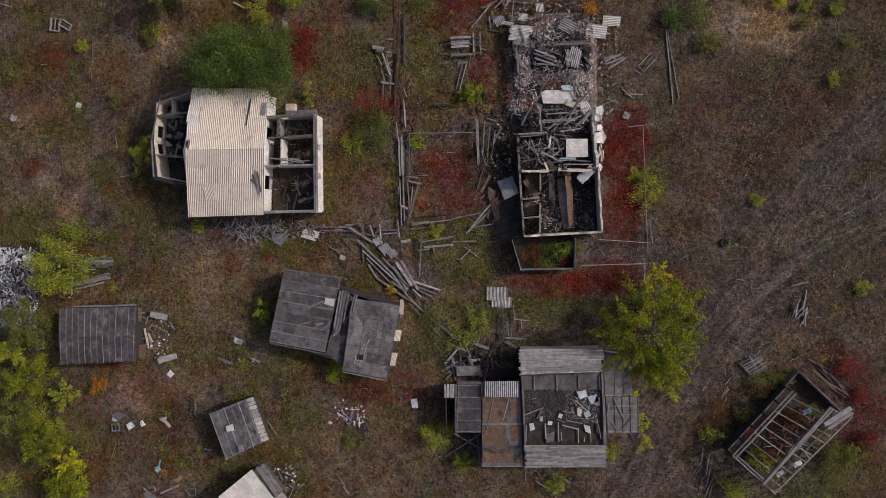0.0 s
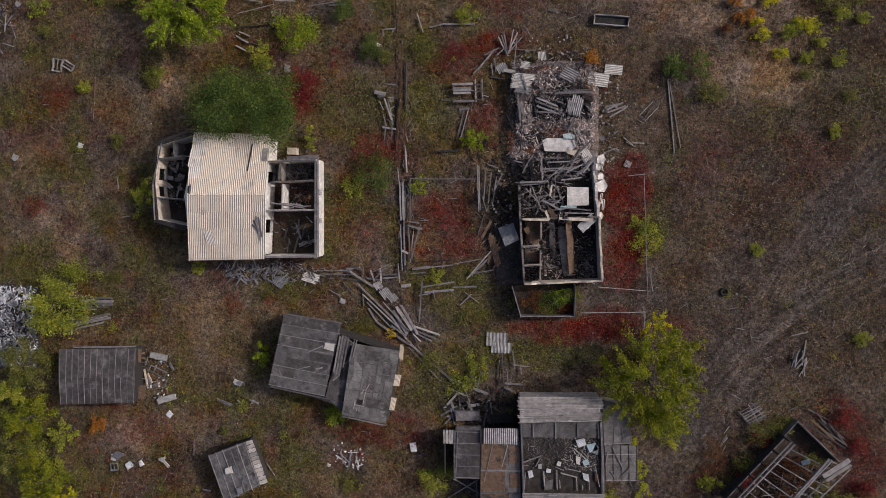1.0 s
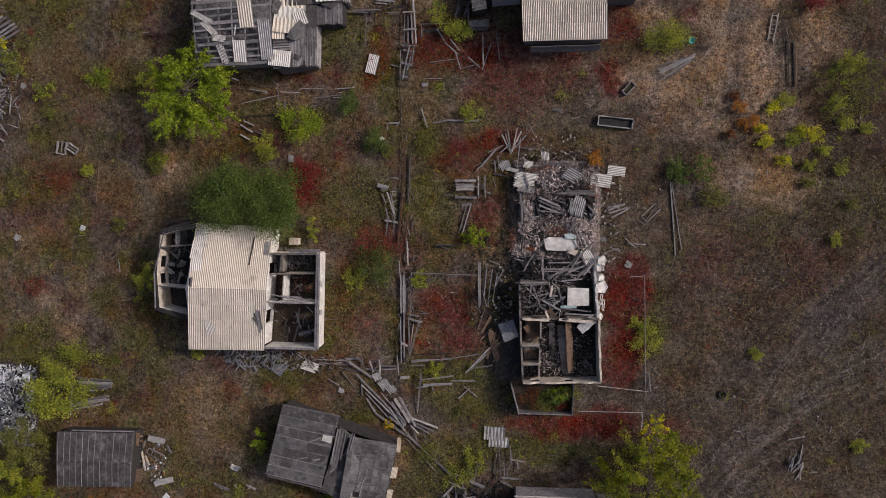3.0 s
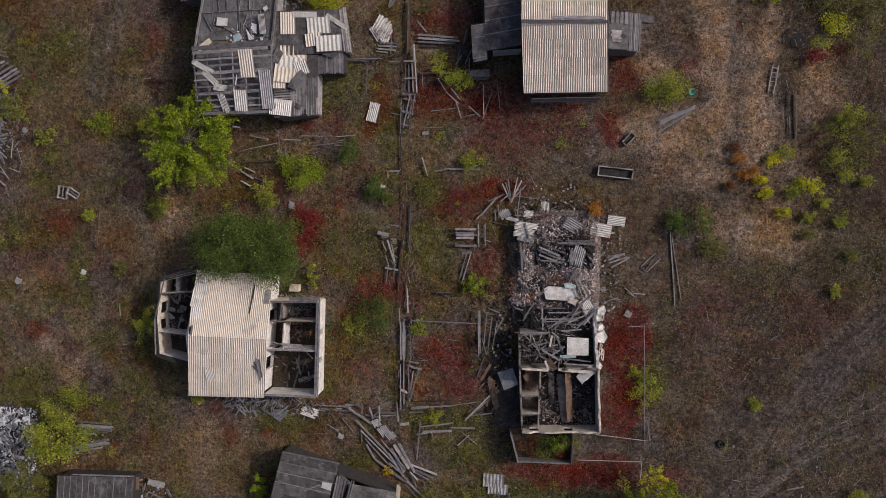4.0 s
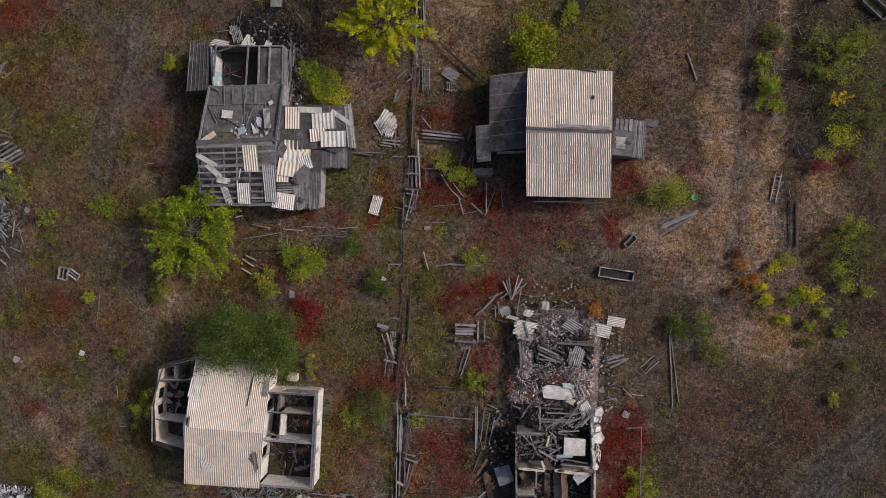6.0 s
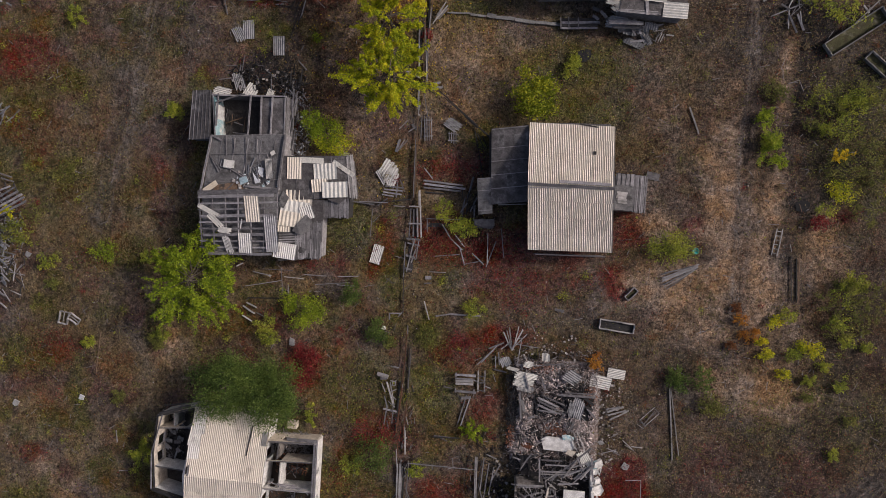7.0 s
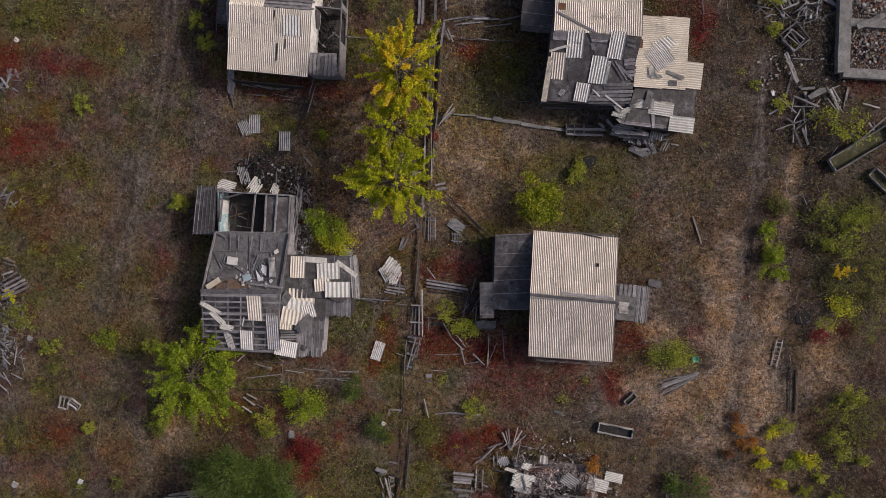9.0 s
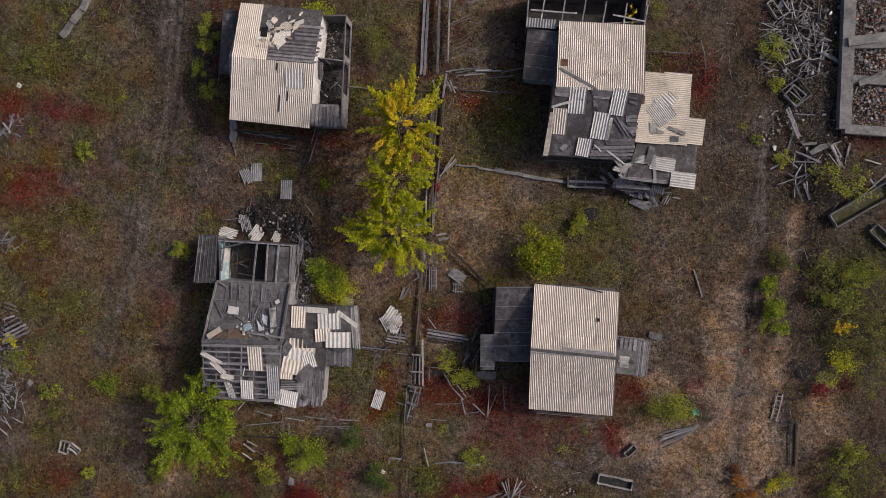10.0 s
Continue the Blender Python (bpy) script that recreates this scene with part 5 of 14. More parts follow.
# the burnt house
def burnt_house():
    h = thing("burnt_house", 6.32, 1.58, "burnt-out house shell with sooty plaster walls", "house")
    nw, sw, se, ne = (2.22, 7.74), (3.00, -1.54), (10.01, -0.99), (8.98, 9.69)
    mw, me_ = (2.45, 4.42), (9.53, 4.81)
    room_wall(h, *nw, *mw, 2.2, M_PLASTER_SOOT, (), 0.2, None, 0.0, 1.9, 0.5)
    room_wall(h, *mw, *sw, 2.1, M_PLASTER_SOOT, ((0.2, 0.36, 0.7, 1.7),), 0.17, None, 0.0, None, 0.3)
    room_wall(h, *sw, *se, 2.25, M_PLASTER_TAN, ((0.1, 0.22, 0.8, 1.8), (0.55, 0.66, 0.8, 1.8)), 0.17, None, 0.0, None, 0.25)
    room_wall(h, *se, *me_, 2.3, M_PLASTER_TAN, (), 0.18, None, 0.0, None, 0.3)
    room_wall(h, *me_, *ne, 2.1, M_PLASTER, ((0.1, 0.35, 0.7, 1.4), (0.5, 0.8, 0.5, 1.0)), 0.25, None, 0.0, 1.4, 0.6)
    room_wall(h, *mw, *me_, 2.2, M_PLASTER_SOOT, ((0.45, 0.6, 0.0, 1.8),), 0.14, None, 0.0, None, 0.4)
    room_wall(h, 4.35, 4.30, 4.44, -1.16, 2.0, M_PLASTER_SOOT, ((0.3, 0.5, 0, 1.7),), 0.14, None, 0.0, None, 0.3)
    room_wall(h, 2.72, 1.86, 4.30, 2.04, 2.1, M_PLASTER_TAN, (), 0.14, M_WOOD)
    room_wall(h, 2.81, 0.11, 4.35, 0.29, 2.1, M_PLASTER_TAN, (), 0.14, M_WOOD)
    room_wall(h, 2.27, 7.75, 4.71, 7.92, 2.2, M_PLASTER_SOOT, (), 0.2, M_WOOD_PALE)
    floor_slab(h, (nw, sw, se, ne), 0.15, M_ASH)
    floor_slab(h, ((3.04, 4.16), (3.09, 2.32), (4.30, 2.33), (4.25, 4.18)), 0.6, M_BROWN, 0.1, "collapsed_ceiling")
    floor_slab(h, ((3.00, 1.68), (3.04, 0.35), (4.30, 0.48), (4.32, 1.70)), 0.5, M_PLASTER_SOOT, 0.1, "collapsed_ceiling")
    strewn(h, 6.32, 1.58, 3.2, 2.8, 0, 40, (0.4, 1.8), (0.06, 0.2), 0.3, (M_CHAR, M_WOOD_DARK, M_WOOD, M_CHAR), 0.16, 145)
    # collapsed inner walls
    plank(h, (6.32, 3.76, 0.9), (7.06, -0.79, 0.5), 0.85, 0.08, M_PLASTER_SOOT, "fallen_wall_panel", spin=18)
    plank(h, (6.81, 4.42, 1.5), (7.45, -0.52, 0.7), 0.75, 0.08, M_BROWN, "fallen_wall_panel", spin=-30)
    plank(h, (7.87, 3.64, 1.7), (9.09, 4.78, 1.8), 0.9, 0.06, M_PLASTER, "fallen_wall_panel", spin=-20)
    plank(h, (5.29, 4.12, 1.9), (5.67, 0.93, 0.3), 0.5, 0.06, M_PLASTER_SOOT, "fallen_wall_panel", spin=20)
    strewn(h, 3.68, 1.27, 0.8, 2.6, 0, 18, (0.5, 1.6), (0.1, 0.35), 0.5, (M_WOOD_BROWN, M_WOOD_DARK, M_CHAR), 0.16, 12)
    strewn(h, 7.16, -0.01, 2.4, 0.6, 0, 14, (0.5, 1.4), (0.1, 0.35), 0.4, (M_WOOD, M_PLASTER_SOOT, M_CHAR), 0.16, 13)
    strewn(h, 5.92, 6.35, 3.2, 1.4, 0, 26, (0.8, 2.4), (0.08, 0.24), 0.9, (M_WOOD, M_WOOD_PALE, M_WOOD_DARK), 0.2, 141)
    splinters(h, 5.92, 6.35, 3.3, 1.8, 0, 110, 1.2, 0.14, 0.7, M_CHAR, 0.2, 405)
    splinters(h, 6.32, 1.58, 3.2, 3.2, 0, 160, 0.8, 0.12, 0.3, M_CHAR, 0.15, 406)
    splinters(h, 6.32, 1.58, 3.2, 3.2, 0, 90, 0.7, 0.10, 0.3, M_WOOD_BROWN, 0.2, 408)
    crumbs(h, 3.70, 1.60, 0.75, 2.9, 0, 700, 0.05, 0.3, M_SHARD, 0.45, 146, True, "rubble_litter", 0.5)
    crumbs(h, 3.50, 6.20, 1.1, 1.6, 0, 500, 0.05, 0.3, M_RUBBLE, 0.3, 147, True, "rubble_litter", 0.5)
    splinters(h, 6.60, 1.60, 3.0, 3.0, 0, 160, 0.5, 0.10, 0.3, M_SHARD, 0.2, 409)
    crumbs(h, 6.20, 2.40, 2.2, 2.0, 0, 600, 0.05, 0.2, M_RUBBLE, 0.2, 149, True, "rubble_litter", 0.5)
    crumbs(h, 7.00, 0.20, 2.6, 1.0, 0, 500, 0.05, 0.2, M_RUBBLE, 0.2, 148, True, "rubble_litter", 0.5)
    splinters(h, 6.37, -0.29, 3.2, 1.0, 0, 50, 0.5, 0.15, 0.3, M_SHARD, 0.15, 407)
    crumbs(h, 6.32, 1.58, 3.4, 3.4, 0, 700, 0.08, 0.3, M_CHAR, 0.12, 142)
    crumbs(h, 6.19, 6.35, 3.4, 2.0, 0, 300, 0.06, 0.4, M_RUBBLE_PALE, 0.12, 143)
    crumbs(h, 6.38, -0.56, 3.2, 0.8, 0, 120, 0.07, 0.2, M_RUBBLE_PALE, 0.12, 144)
    strewn(h, 4.08, 6.33, 1.5, 1.4, 0, 22, (0.8, 2.2), (0.08, 0.2), 0.9, (M_WOOD, M_WOOD_DARK, M_CHAR, M_WOOD_PALE), 0.16, 14)
    # pale slab lying in the middle room
    bm = bmesh.new()
    hull(bm, [(6.63, 7.46, 1.5), (8.57, 7.48, 1.4), (8.70, 5.85, 1.2), (6.70, 5.78, 1.3)], 0.12)
    part("ceiling_slab", bm, M_PLASTER, h, "pale fallen slab with peeling blue paint")
    bm = bmesh.new()
    hull(bm, [(6.08, 5.71, 1.25), (7.61, 5.88, 1.2), (7.57, 5.58, 1.15), (6.14, 5.41, 1.2)], 0.06)
    part("painted_board", bm, M_PLASTER_BLUE, h)
    strewn(h, 5.91, 6.77, 1.0, 1.8, 0, 16, (0.6, 1.8), (0.08, 0.25), 0.9, (M_WOOD, M_WOOD_PALE, M_PLASTER_SOOT), 0.4, 15)
    # white lumps of the eastern front
    for x, y, k, t in ((9.64, 10.01, 0.75, 35), (9.39, 9.32, 0.5, 10), (9.72, 7.56, 1.0, 0), (9.70, 4.88, 0.7, 25), (9.67, 8.51, 0.6, 60)):
        bm = bmesh.new()
        j = [rnd.uniform(0.7, 1.25) for _ in range(5)]
        hull(bm, [(x - k * 0.5 * j[0], y - k * 0.45 * j[1], 1.3), (x + k * 0.4 * j[1], y - k * 0.5 * j[2], 1.0), (x + k * 0.65 * j[2], y + k * 0.1 * j[0], 1.1), (x + k * 0.3 * j[3], y + k * 0.6 * j[4], 1.15), (x - k * 0.45 * j[4], y + k * 0.4 * j[3], 1.4)], 0.3)
        part("plaster_block", bm, M_PLASTER, h, "white broken plaster block")
    for x, y, t in ((9.79, 6.50, 85), (10.01, 5.98, 88), (9.61, 5.72, 84), (9.79, 9.63, 80)):
        window_frame(h, x, y, 0.5, t, 0.9, 0.9)
    # low porch on the south side
    p, q, r, s = (1.90, -1.87), (2.81, -4.72), (7.77, -4.50), (7.74, -1.55)
    room_wall(h, *p, *q, 1.4, M_WOOD, (), 0.1, M_WOOD)
    room_wall(h, *q, *r, 1.1, M_WOOD, (), 0.1, M_WOOD)
    room_wall(h, *r, *s, 1.2, M_WOOD, (), 0.1, M_WOOD)
    floor_slab(h, (p, q, r, s), 0.05, M_DIRT)
    laid(h, M_WOOD, (1.8, 7.75, 2.2, 4.56, 7.78, 2.2, 0.16), (2.43, 7.52, 2.1, 4.37, 7.71, 2.1, 0.11), (2.78, 7.37, 1.4, 4.17, 5.93, 1.0, 0.11), (3.26, 7.78, 1.6, 4.37, 5.39, 0.8, 0.11), (2.67, 5.36, 1.3, 4.62, 5.77, 1.3, 0.14), (3.07, 6.46, 1.6, 4.33, 7.04, 1.6, 0.11), (4.95, 7.07, 1.6, 5.67, 5.96, 1.6, 0.16), (5.58, 7.53, 1.7, 6.21, 6.31, 1.7, 0.16), (5.32, 5.73, 1.6, 6.41, 6.62, 1.6, 0.16), (4.35, 6.24, 1.9, 6.03, 5.39, 1.9, 0.22), (6.04, 5.57, 1.7, 8.81, 5.4, 1.7, 0.16), (6.45, 5.1, 1.9, 9.0, 5.12, 1.9, 0.16))
    laid(h, M_PLASTER_TAN, (2.63, 4.41, 2.15, 5.03, 4.43, 2.15, 0.27), (5.95, 4.58, 2.15, 8.99, 4.53, 2.15, 0.33), (5.21, 7.62, 1.8, 5.06, 6.58, 1.8, 0.22), (4.71, 5.27, 1.9, 5.06, 4.4, 1.9, 0.27))
    laid(h, M_WOOD_BROWN, (5.0, 5.44, 1.9, 5.65, 4.55, 2.0, 0.55), (2.96, 3.67, 1.2, 4.08, 2.24, 1.2, 0.65), (3.4, 1.37, 1.0, 4.27, 0.62, 1.0, 0.55))
    return h


burnt_house()


def burnt_house_rubble():
    h = thing("rubble_heap", 5.46, 13.68, "heap of broken plaster, bricks and burnt sheets of a collapsed house", "rubble")
    bm = bmesh.new()
    bmesh.ops.create_grid(bm, x_segments=40, y_segments=52, size=1.0)
    for v in bm.verts:
        u, w = v.co.x, v.co.y
        x, y = 4.1 * u, 5.4 * w
        z = 0.55 * heap_height(u, w) ** 0.5 * (0.55 + 0.9 * noise.noise(Vector((x * 0.6, y * 0.6, 3.1)))) + 0.18 * noise.noise(Vector((x * 1.7, y * 1.7, 0.3))) * heap_height(u, w) ** 0.3
        v.co = Vector((x, y, max(z, 0) + 0.02 * heap_height(u, w) - 0.05))
    bmesh.ops.transform(bm, matrix=pose(5.36, 13.78, 0, 0, 0, 2), verts=bm.verts)
    part("rubble_mound", bm, surf("ashy_rubble", (0.10, 0.076, 0.066), (0.36, 0.285, 0.25), 1.6, 0.95, 0.9, None, 0.0, ((0.030, 0.027, 0.026), 0.55, 0.54), 7.0), h)
    crumbs(h, 5.11, 14.37, 3.92, 4.80, 0, 7000, 0.045, 0.5, M_SHARD, 0.12, 501, True, "rubble_litter", 0.5)
    crumbs(h, 5.11, 14.37, 3.92, 4.80, 0, 1500, 0.05, 0.45, M_RUBBLE, 0.05, 502, True, "rubble_litter", 0.5)
    splinters(h, 5.08, 14.89, 3.81, 5.01, 0, 420, 0.7, 0.07, 0.5, M_WOOD, 0.1, 503)
    splinters(h, 5.08, 14.89, 3.81, 5.01, 0, 300, 0.5, 0.10, 0.5, M_CHAR, 0.1, 504)
    crumbs(h, 4.69, 17.49, 1.53, 0.98, 0, 630, 0.05, 0.2, M_RUBBLE_PALE, 0.40, 511, False, "rubble_litter", 0.4)
    splinters(h, 4.69, 17.49, 1.53, 0.98, 0, 140, 0.55, 0.13, 0.3, M_SHARD, 0.40, 531, 0.0, 90.0, "splinter_litter", False)
    crumbs(h, 2.53, 13.49, 0.76, 1.85, 0, 630, 0.05, 0.2, M_RUBBLE_PALE, 0.40, 512, False, "rubble_litter", 0.4)
    splinters(h, 2.53, 13.49, 0.76, 1.85, 0, 140, 0.55, 0.13, 0.3, M_SHARD, 0.40, 532, 0.0, 90.0, "splinter_litter", False)
    crumbs(h, 3.16, 11.4, 0.87, 0.87, 0, 390, 0.05, 0.2, M_RUBBLE_PALE, 0.40, 513, False, "rubble_litter", 0.4)
    splinters(h, 3.16, 11.4, 0.87, 0.87, 0, 86, 0.55, 0.13, 0.3, M_SHARD, 0.40, 533, 0.0, 90.0, "splinter_litter", False)
    crumbs(h, 6.98, 13.29, 1.42, 0.76, 0, 630, 0.05, 0.2, M_RUBBLE_PALE, 0.40, 514, False, "rubble_litter", 0.4)
    splinters(h, 6.98, 13.29, 1.42, 0.76, 0, 140, 0.55, 0.13, 0.3, M_SHARD, 0.40, 534, 0.0, 90.0, "splinter_litter", False)
    crumbs(h, 8.08, 12.12, 0.87, 1.42, 0, 450, 0.05, 0.2, M_RUBBLE_PALE, 0.40, 515, False, "rubble_litter", 0.4)
    splinters(h, 8.08, 12.12, 0.87, 1.42, 0, 100, 0.55, 0.13, 0.3, M_SHARD, 0.40, 535, 0.0, 90.0, "splinter_litter", False)
    crumbs(h, 2.15, 10.56, 0.98, 0.55, 0, 300, 0.05, 0.2, M_RUBBLE_PALE, 0.40, 516, False, "rubble_litter", 0.4)
    splinters(h, 2.15, 10.56, 0.98, 0.55, 0, 66, 0.55, 0.13, 0.3, M_SHARD, 0.40, 536, 0.0, 90.0, "splinter_litter", False)
    crumbs(h, 8.73, 14.5, 0.44, 1.31, 0, 240, 0.05, 0.2, M_RUBBLE_PALE, 0.40, 517, False, "rubble_litter", 0.4)
    splinters(h, 8.73, 14.5, 0.44, 1.31, 0, 53, 0.55, 0.13, 0.3, M_SHARD, 0.40, 537, 0.0, 90.0, "splinter_litter", False)
    crumbs(h, 7.42, 14.87, 1.42, 1.20, 0, 900, 0.09, 0.12, M_CHAR, 0.42, 551, False, "soot_litter", 0.4)
    crumbs(h, 4.67, 14.77, 1.31, 1.09, 0, 700, 0.09, 0.12, M_CHAR, 0.42, 552, False, "soot_litter", 0.4)
    crumbs(h, 1.37, 13.71, 0.55, 2.40, 0, 500, 0.09, 0.12, M_CHAR, 0.42, 553, False, "soot_litter", 0.4)
    crumbs(h, 3.39, 12.09, 0.87, 0.76, 0, 420, 0.09, 0.12, M_CHAR, 0.42, 554, False, "soot_litter", 0.4)
    crumbs(h, 1.06, 16.85, 0.55, 1.64, 0, 260, 0.09, 0.12, M_CHAR, 0.42, 555, False, "soot_litter", 0.4)
    crumbs(h, 6.54, 16.77, 1.85, 0.55, 0, 400, 0.09, 0.12, M_CHAR, 0.42, 556, False, "soot_litter", 0.4)
    crumbs(h, 5.62, 9.38, 1.64, 0.76, 0, 500, 0.09, 0.12, M_CHAR, 0.42, 557, False, "soot_litter", 0.4)
    crumbs(h, 2.49, 8.98, 1.09, 1.09, 0, 420, 0.09, 0.12, M_CHAR, 0.42, 558, False, "soot_litter", 0.4)
    crumbs(h, 5.45, 12.7, 1.20, 0.65, 0, 300, 0.06, 0.2, M_BRICK, 0.45, 571, False, "brick_litter", 0.6)
    crumbs(h, 3.03, 10.92, 0.60, 0.33, 0, 420, 0.06, 0.2, M_BRICK, 0.45, 572, False, "brick_litter", 0.6)
    crumbs(h, 8.39, 16.05, 0.65, 1.09, 0, 160, 0.06, 0.2, M_BRICK, 0.45, 573, False, "brick_litter", 0.6)
    crumbs(h, 1.31, 11.59, 0.44, 1.20, 0, 160, 0.06, 0.2, M_BRICK, 0.45, 574, False, "brick_litter", 0.6)
    crumbs(h, 3.61, 18.24, 1.64, 0.44, 0, 160, 0.06, 0.2, M_BRICK, 0.45, 575, False, "brick_litter", 0.6)
    sheet(h, (2.32, 17.47, 0.85), 84, 0.76, 2.18, M_SLATE_WHITE, 0, 0, 2)
    sheet(h, (2.14, 16.84, 0.85), 86, 0.71, 1.96, M_SLATE_WHITE, 0, 0, 2)
    sheet(h, (2.37, 16.33, 0.85), 82, 0.55, 1.64, M_SLATE_GREY, 0, 0, 2)
    sheet(h, (2.47, 18.61, 0.85), 80, 0.65, 0.93, M_SLATE_WHITE, 0, 0, 3)
    sheet(h, (3.98, 19.43, 0.85), 8, 0.71, 0.87, M_SLATE_WHITE, 0, 0, 2)
    sheet(h, (6.53, 17.81, 0.85), 62, 1.20, 1.53, M_SLATE_GREY, 0, 0, 2)
    sheet(h, (7.29, 14.95, 0.85), -12, 1.09, 1.96, M_SLATE_GREY, 0, 0, 2)
    sheet(h, (6.68, 14.82, 0.85), -10, 0.55, 1.64, M_SLATE_GREY, 0, 0, 3)
    sheet(h, (8.41, 10.31, 0.85), 34, 0.98, 1.64, M_SLATE_WHITE, 0, 0, 2)
    sheet(h, (1.05, 18.05, 0.85), 80, 0.33, 1.20, M_SLATE_WHITE, 0, 0, 2)
    sheet(h, (9.7, 12.03, 0.85), 40, 0.44, 0.55, M_SLATE_GREY, 0, 0, 3)
    laid(h, M_WOOD, (5.38, 16.07, 0.9, 8.75, 16.18, 0.9, 0.27), (6.0, 16.3, 0.8, 8.65, 16.44, 0.8, 0.16), (3.6, 15.64, 0.9, 5.55, 14.89, 0.8, 0.22), (3.57, 15.34, 0.8, 5.46, 14.62, 0.8, 0.22), (3.64, 14.92, 0.75, 5.27, 14.36, 0.75, 0.22), (3.77, 14.41, 0.7, 5.7, 14.27, 0.7, 0.16), (3.95, 15.87, 0.85, 6.05, 15.16, 0.85, 0.16), (1.35, 18.4, 0.6, 3.63, 18.57, 0.6, 0.16), (3.74, 18.59, 0.5, 5.69, 18.91, 0.5, 0.16), (1.88, 15.9, 0.8, 2.2, 13.41, 0.8, 0.22), (2.2, 17.77, 0.95, 2.68, 16.33, 0.95, 0.16), (6.68, 12.74, 0.9, 7.04, 13.69, 0.9, 0.27))
    laid(h, M_WOOD, (2.83, 13.54, 0.7, 3.44, 13.77, 0.7, 0.27), (4.19, 16.4, 0.8, 3.77, 17.42, 0.8, 0.16), (8.13, 14.98, 0.7, 8.99, 14.29, 0.7, 0.16), (6.1, 14.39, 0.7, 5.74, 13.34, 0.7, 0.11))
    laid(h, M_WOOD_DARK, (1.99, 15.81, 0.7, 2.31, 13.47, 0.7, 0.16), (1.38, 17.6, 0.8, 2.66, 15.82, 0.8, 0.14), (3.19, 15.86, 0.6, 3.82, 13.53, 0.6, 0.16), (7.81, 16.0, 0.8, 8.71, 15.41, 0.8, 0.33), (7.6, 15.22, 0.7, 8.64, 15.0, 0.7, 0.27), (6.19, 15.96, 0.6, 6.55, 13.89, 0.6, 0.22), (2.32, 12.05, 0.8, 2.23, 10.58, 0.8, 0.16), (3.12, 11.66, 0.8, 3.57, 11.05, 0.8, 0.16), (5.84, 15.52, 0.7, 6.3, 14.61, 0.7, 0.27))
    laid(h, M_WOOD_PALE, (7.09, 12.76, 0.9, 7.78, 11.44, 0.9, 0.11), (7.39, 12.88, 0.9, 8.07, 11.66, 0.9, 0.11), (7.73, 12.27, 0.95, 8.31, 11.04, 0.95, 0.11), (6.91, 12.34, 0.9, 7.6, 11.01, 0.9, 0.1), (6.46, 13.26, 0.8, 7.22, 12.56, 0.8, 0.1), (2.12, 15.19, 0.7, 2.48, 14.15, 0.7, 0.33), (4.57, 11.72, 0.8, 3.77, 11.06, 0.8, 0.08), (6.19, 16.57, 0.8, 6.62, 16.17, 0.8, 0.11))
    laid(h, M_WOOD, (5.33, 8.11, 1.3, 8.62, 11.79, 2.0, 0.19), (4.28, 9.03, 1.7, 7.08, 9.25, 1.7, 0.19), (4.16, 10.27, 1.8, 4.32, 8.1, 1.8, 0.16), (4.72, 9.66, 1.6, 6.75, 9.8, 1.6, 0.16), (6.29, 8.7, 1.7, 8.66, 9.94, 1.7, 0.16), (4.68, 8.41, 1.6, 7.79, 9.49, 1.6, 0.16), (4.34, 10.06, 1.5, 6.24, 10.14, 1.5, 0.16), (7.3, 8.35, 1.9, 9.02, 10.27, 1.9, 0.16), (2.79, 9.35, 1.2, 3.47, 10.43, 1.2, 0.16), (2.52, 8.71, 1.1, 3.18, 9.99, 1.1, 0.14), (7.5, 10.72, 1.8, 8.5, 9.01, 1.8, 0.16), (3.56, 10.74, 1.2, 4.45, 10.47, 1.2, 0.16))
    laid(h, M_WOOD, (1.74, 9.82, 1.0, 2.48, 9.65, 1.0, 0.14), (6.01, 8.07, 1.8, 7.82, 8.36, 1.8, 0.16), (8.84, 10.77, 1.6, 9.16, 8.62, 1.6, 0.22))
    laid(h, M_WOOD_PALE, (6.48, 8.72, 1.8, 7.69, 10.83, 1.8, 0.11), (4.33, 8.83, 1.8, 6.97, 9.1, 1.8, 0.11), (7.99, 8.79, 1.9, 8.74, 9.85, 1.9, 0.16), (6.76, 9.55, 1.7, 8.34, 10.24, 1.7, 0.14), (4.88, 8.22, 1.7, 6.25, 9.42, 1.7, 0.14), (7.43, 8.64, 1.6, 8.01, 9.19, 1.6, 0.22))
    laid(h, M_CHAR, (5.49, 10.3, 1.2, 5.86, 8.13, 1.2, 0.22), (6.25, 10.49, 1.2, 6.55, 8.68, 1.2, 0.22), (2.75, 8.49, 0.8, 4.0, 9.6, 0.8, 0.27), (7.77, 10.56, 1.3, 7.69, 8.32, 1.3, 0.22), (3.19, 10.09, 0.9, 3.49, 8.21, 0.9, 0.27))
    bm = bmesh.new()
    hull(bm, [(4.27, 11.71, 0.75), (4.67, 11.99, 0.75), (6.22, 12.0, 0.75), (7.16, 11.83, 0.75), (7.4, 11.21, 0.75), (6.8, 10.77, 0.75), (5.51, 10.76, 0.75), (4.52, 10.78, 0.75)], 0.22)
    part("plaster_slab", bm, M_PLASTER, h, "large pale slab of fallen plaster")
    bm = bmesh.new()
    hull(bm, [(6.79, 10.98, 0.8), (7.51, 10.9, 0.8), (7.23, 10.37, 0.8), (6.49, 10.65, 0.8)], 0.1)
    part("plaster_slab", bm, M_PLASTER_TAN, h)
    bm = bmesh.new()
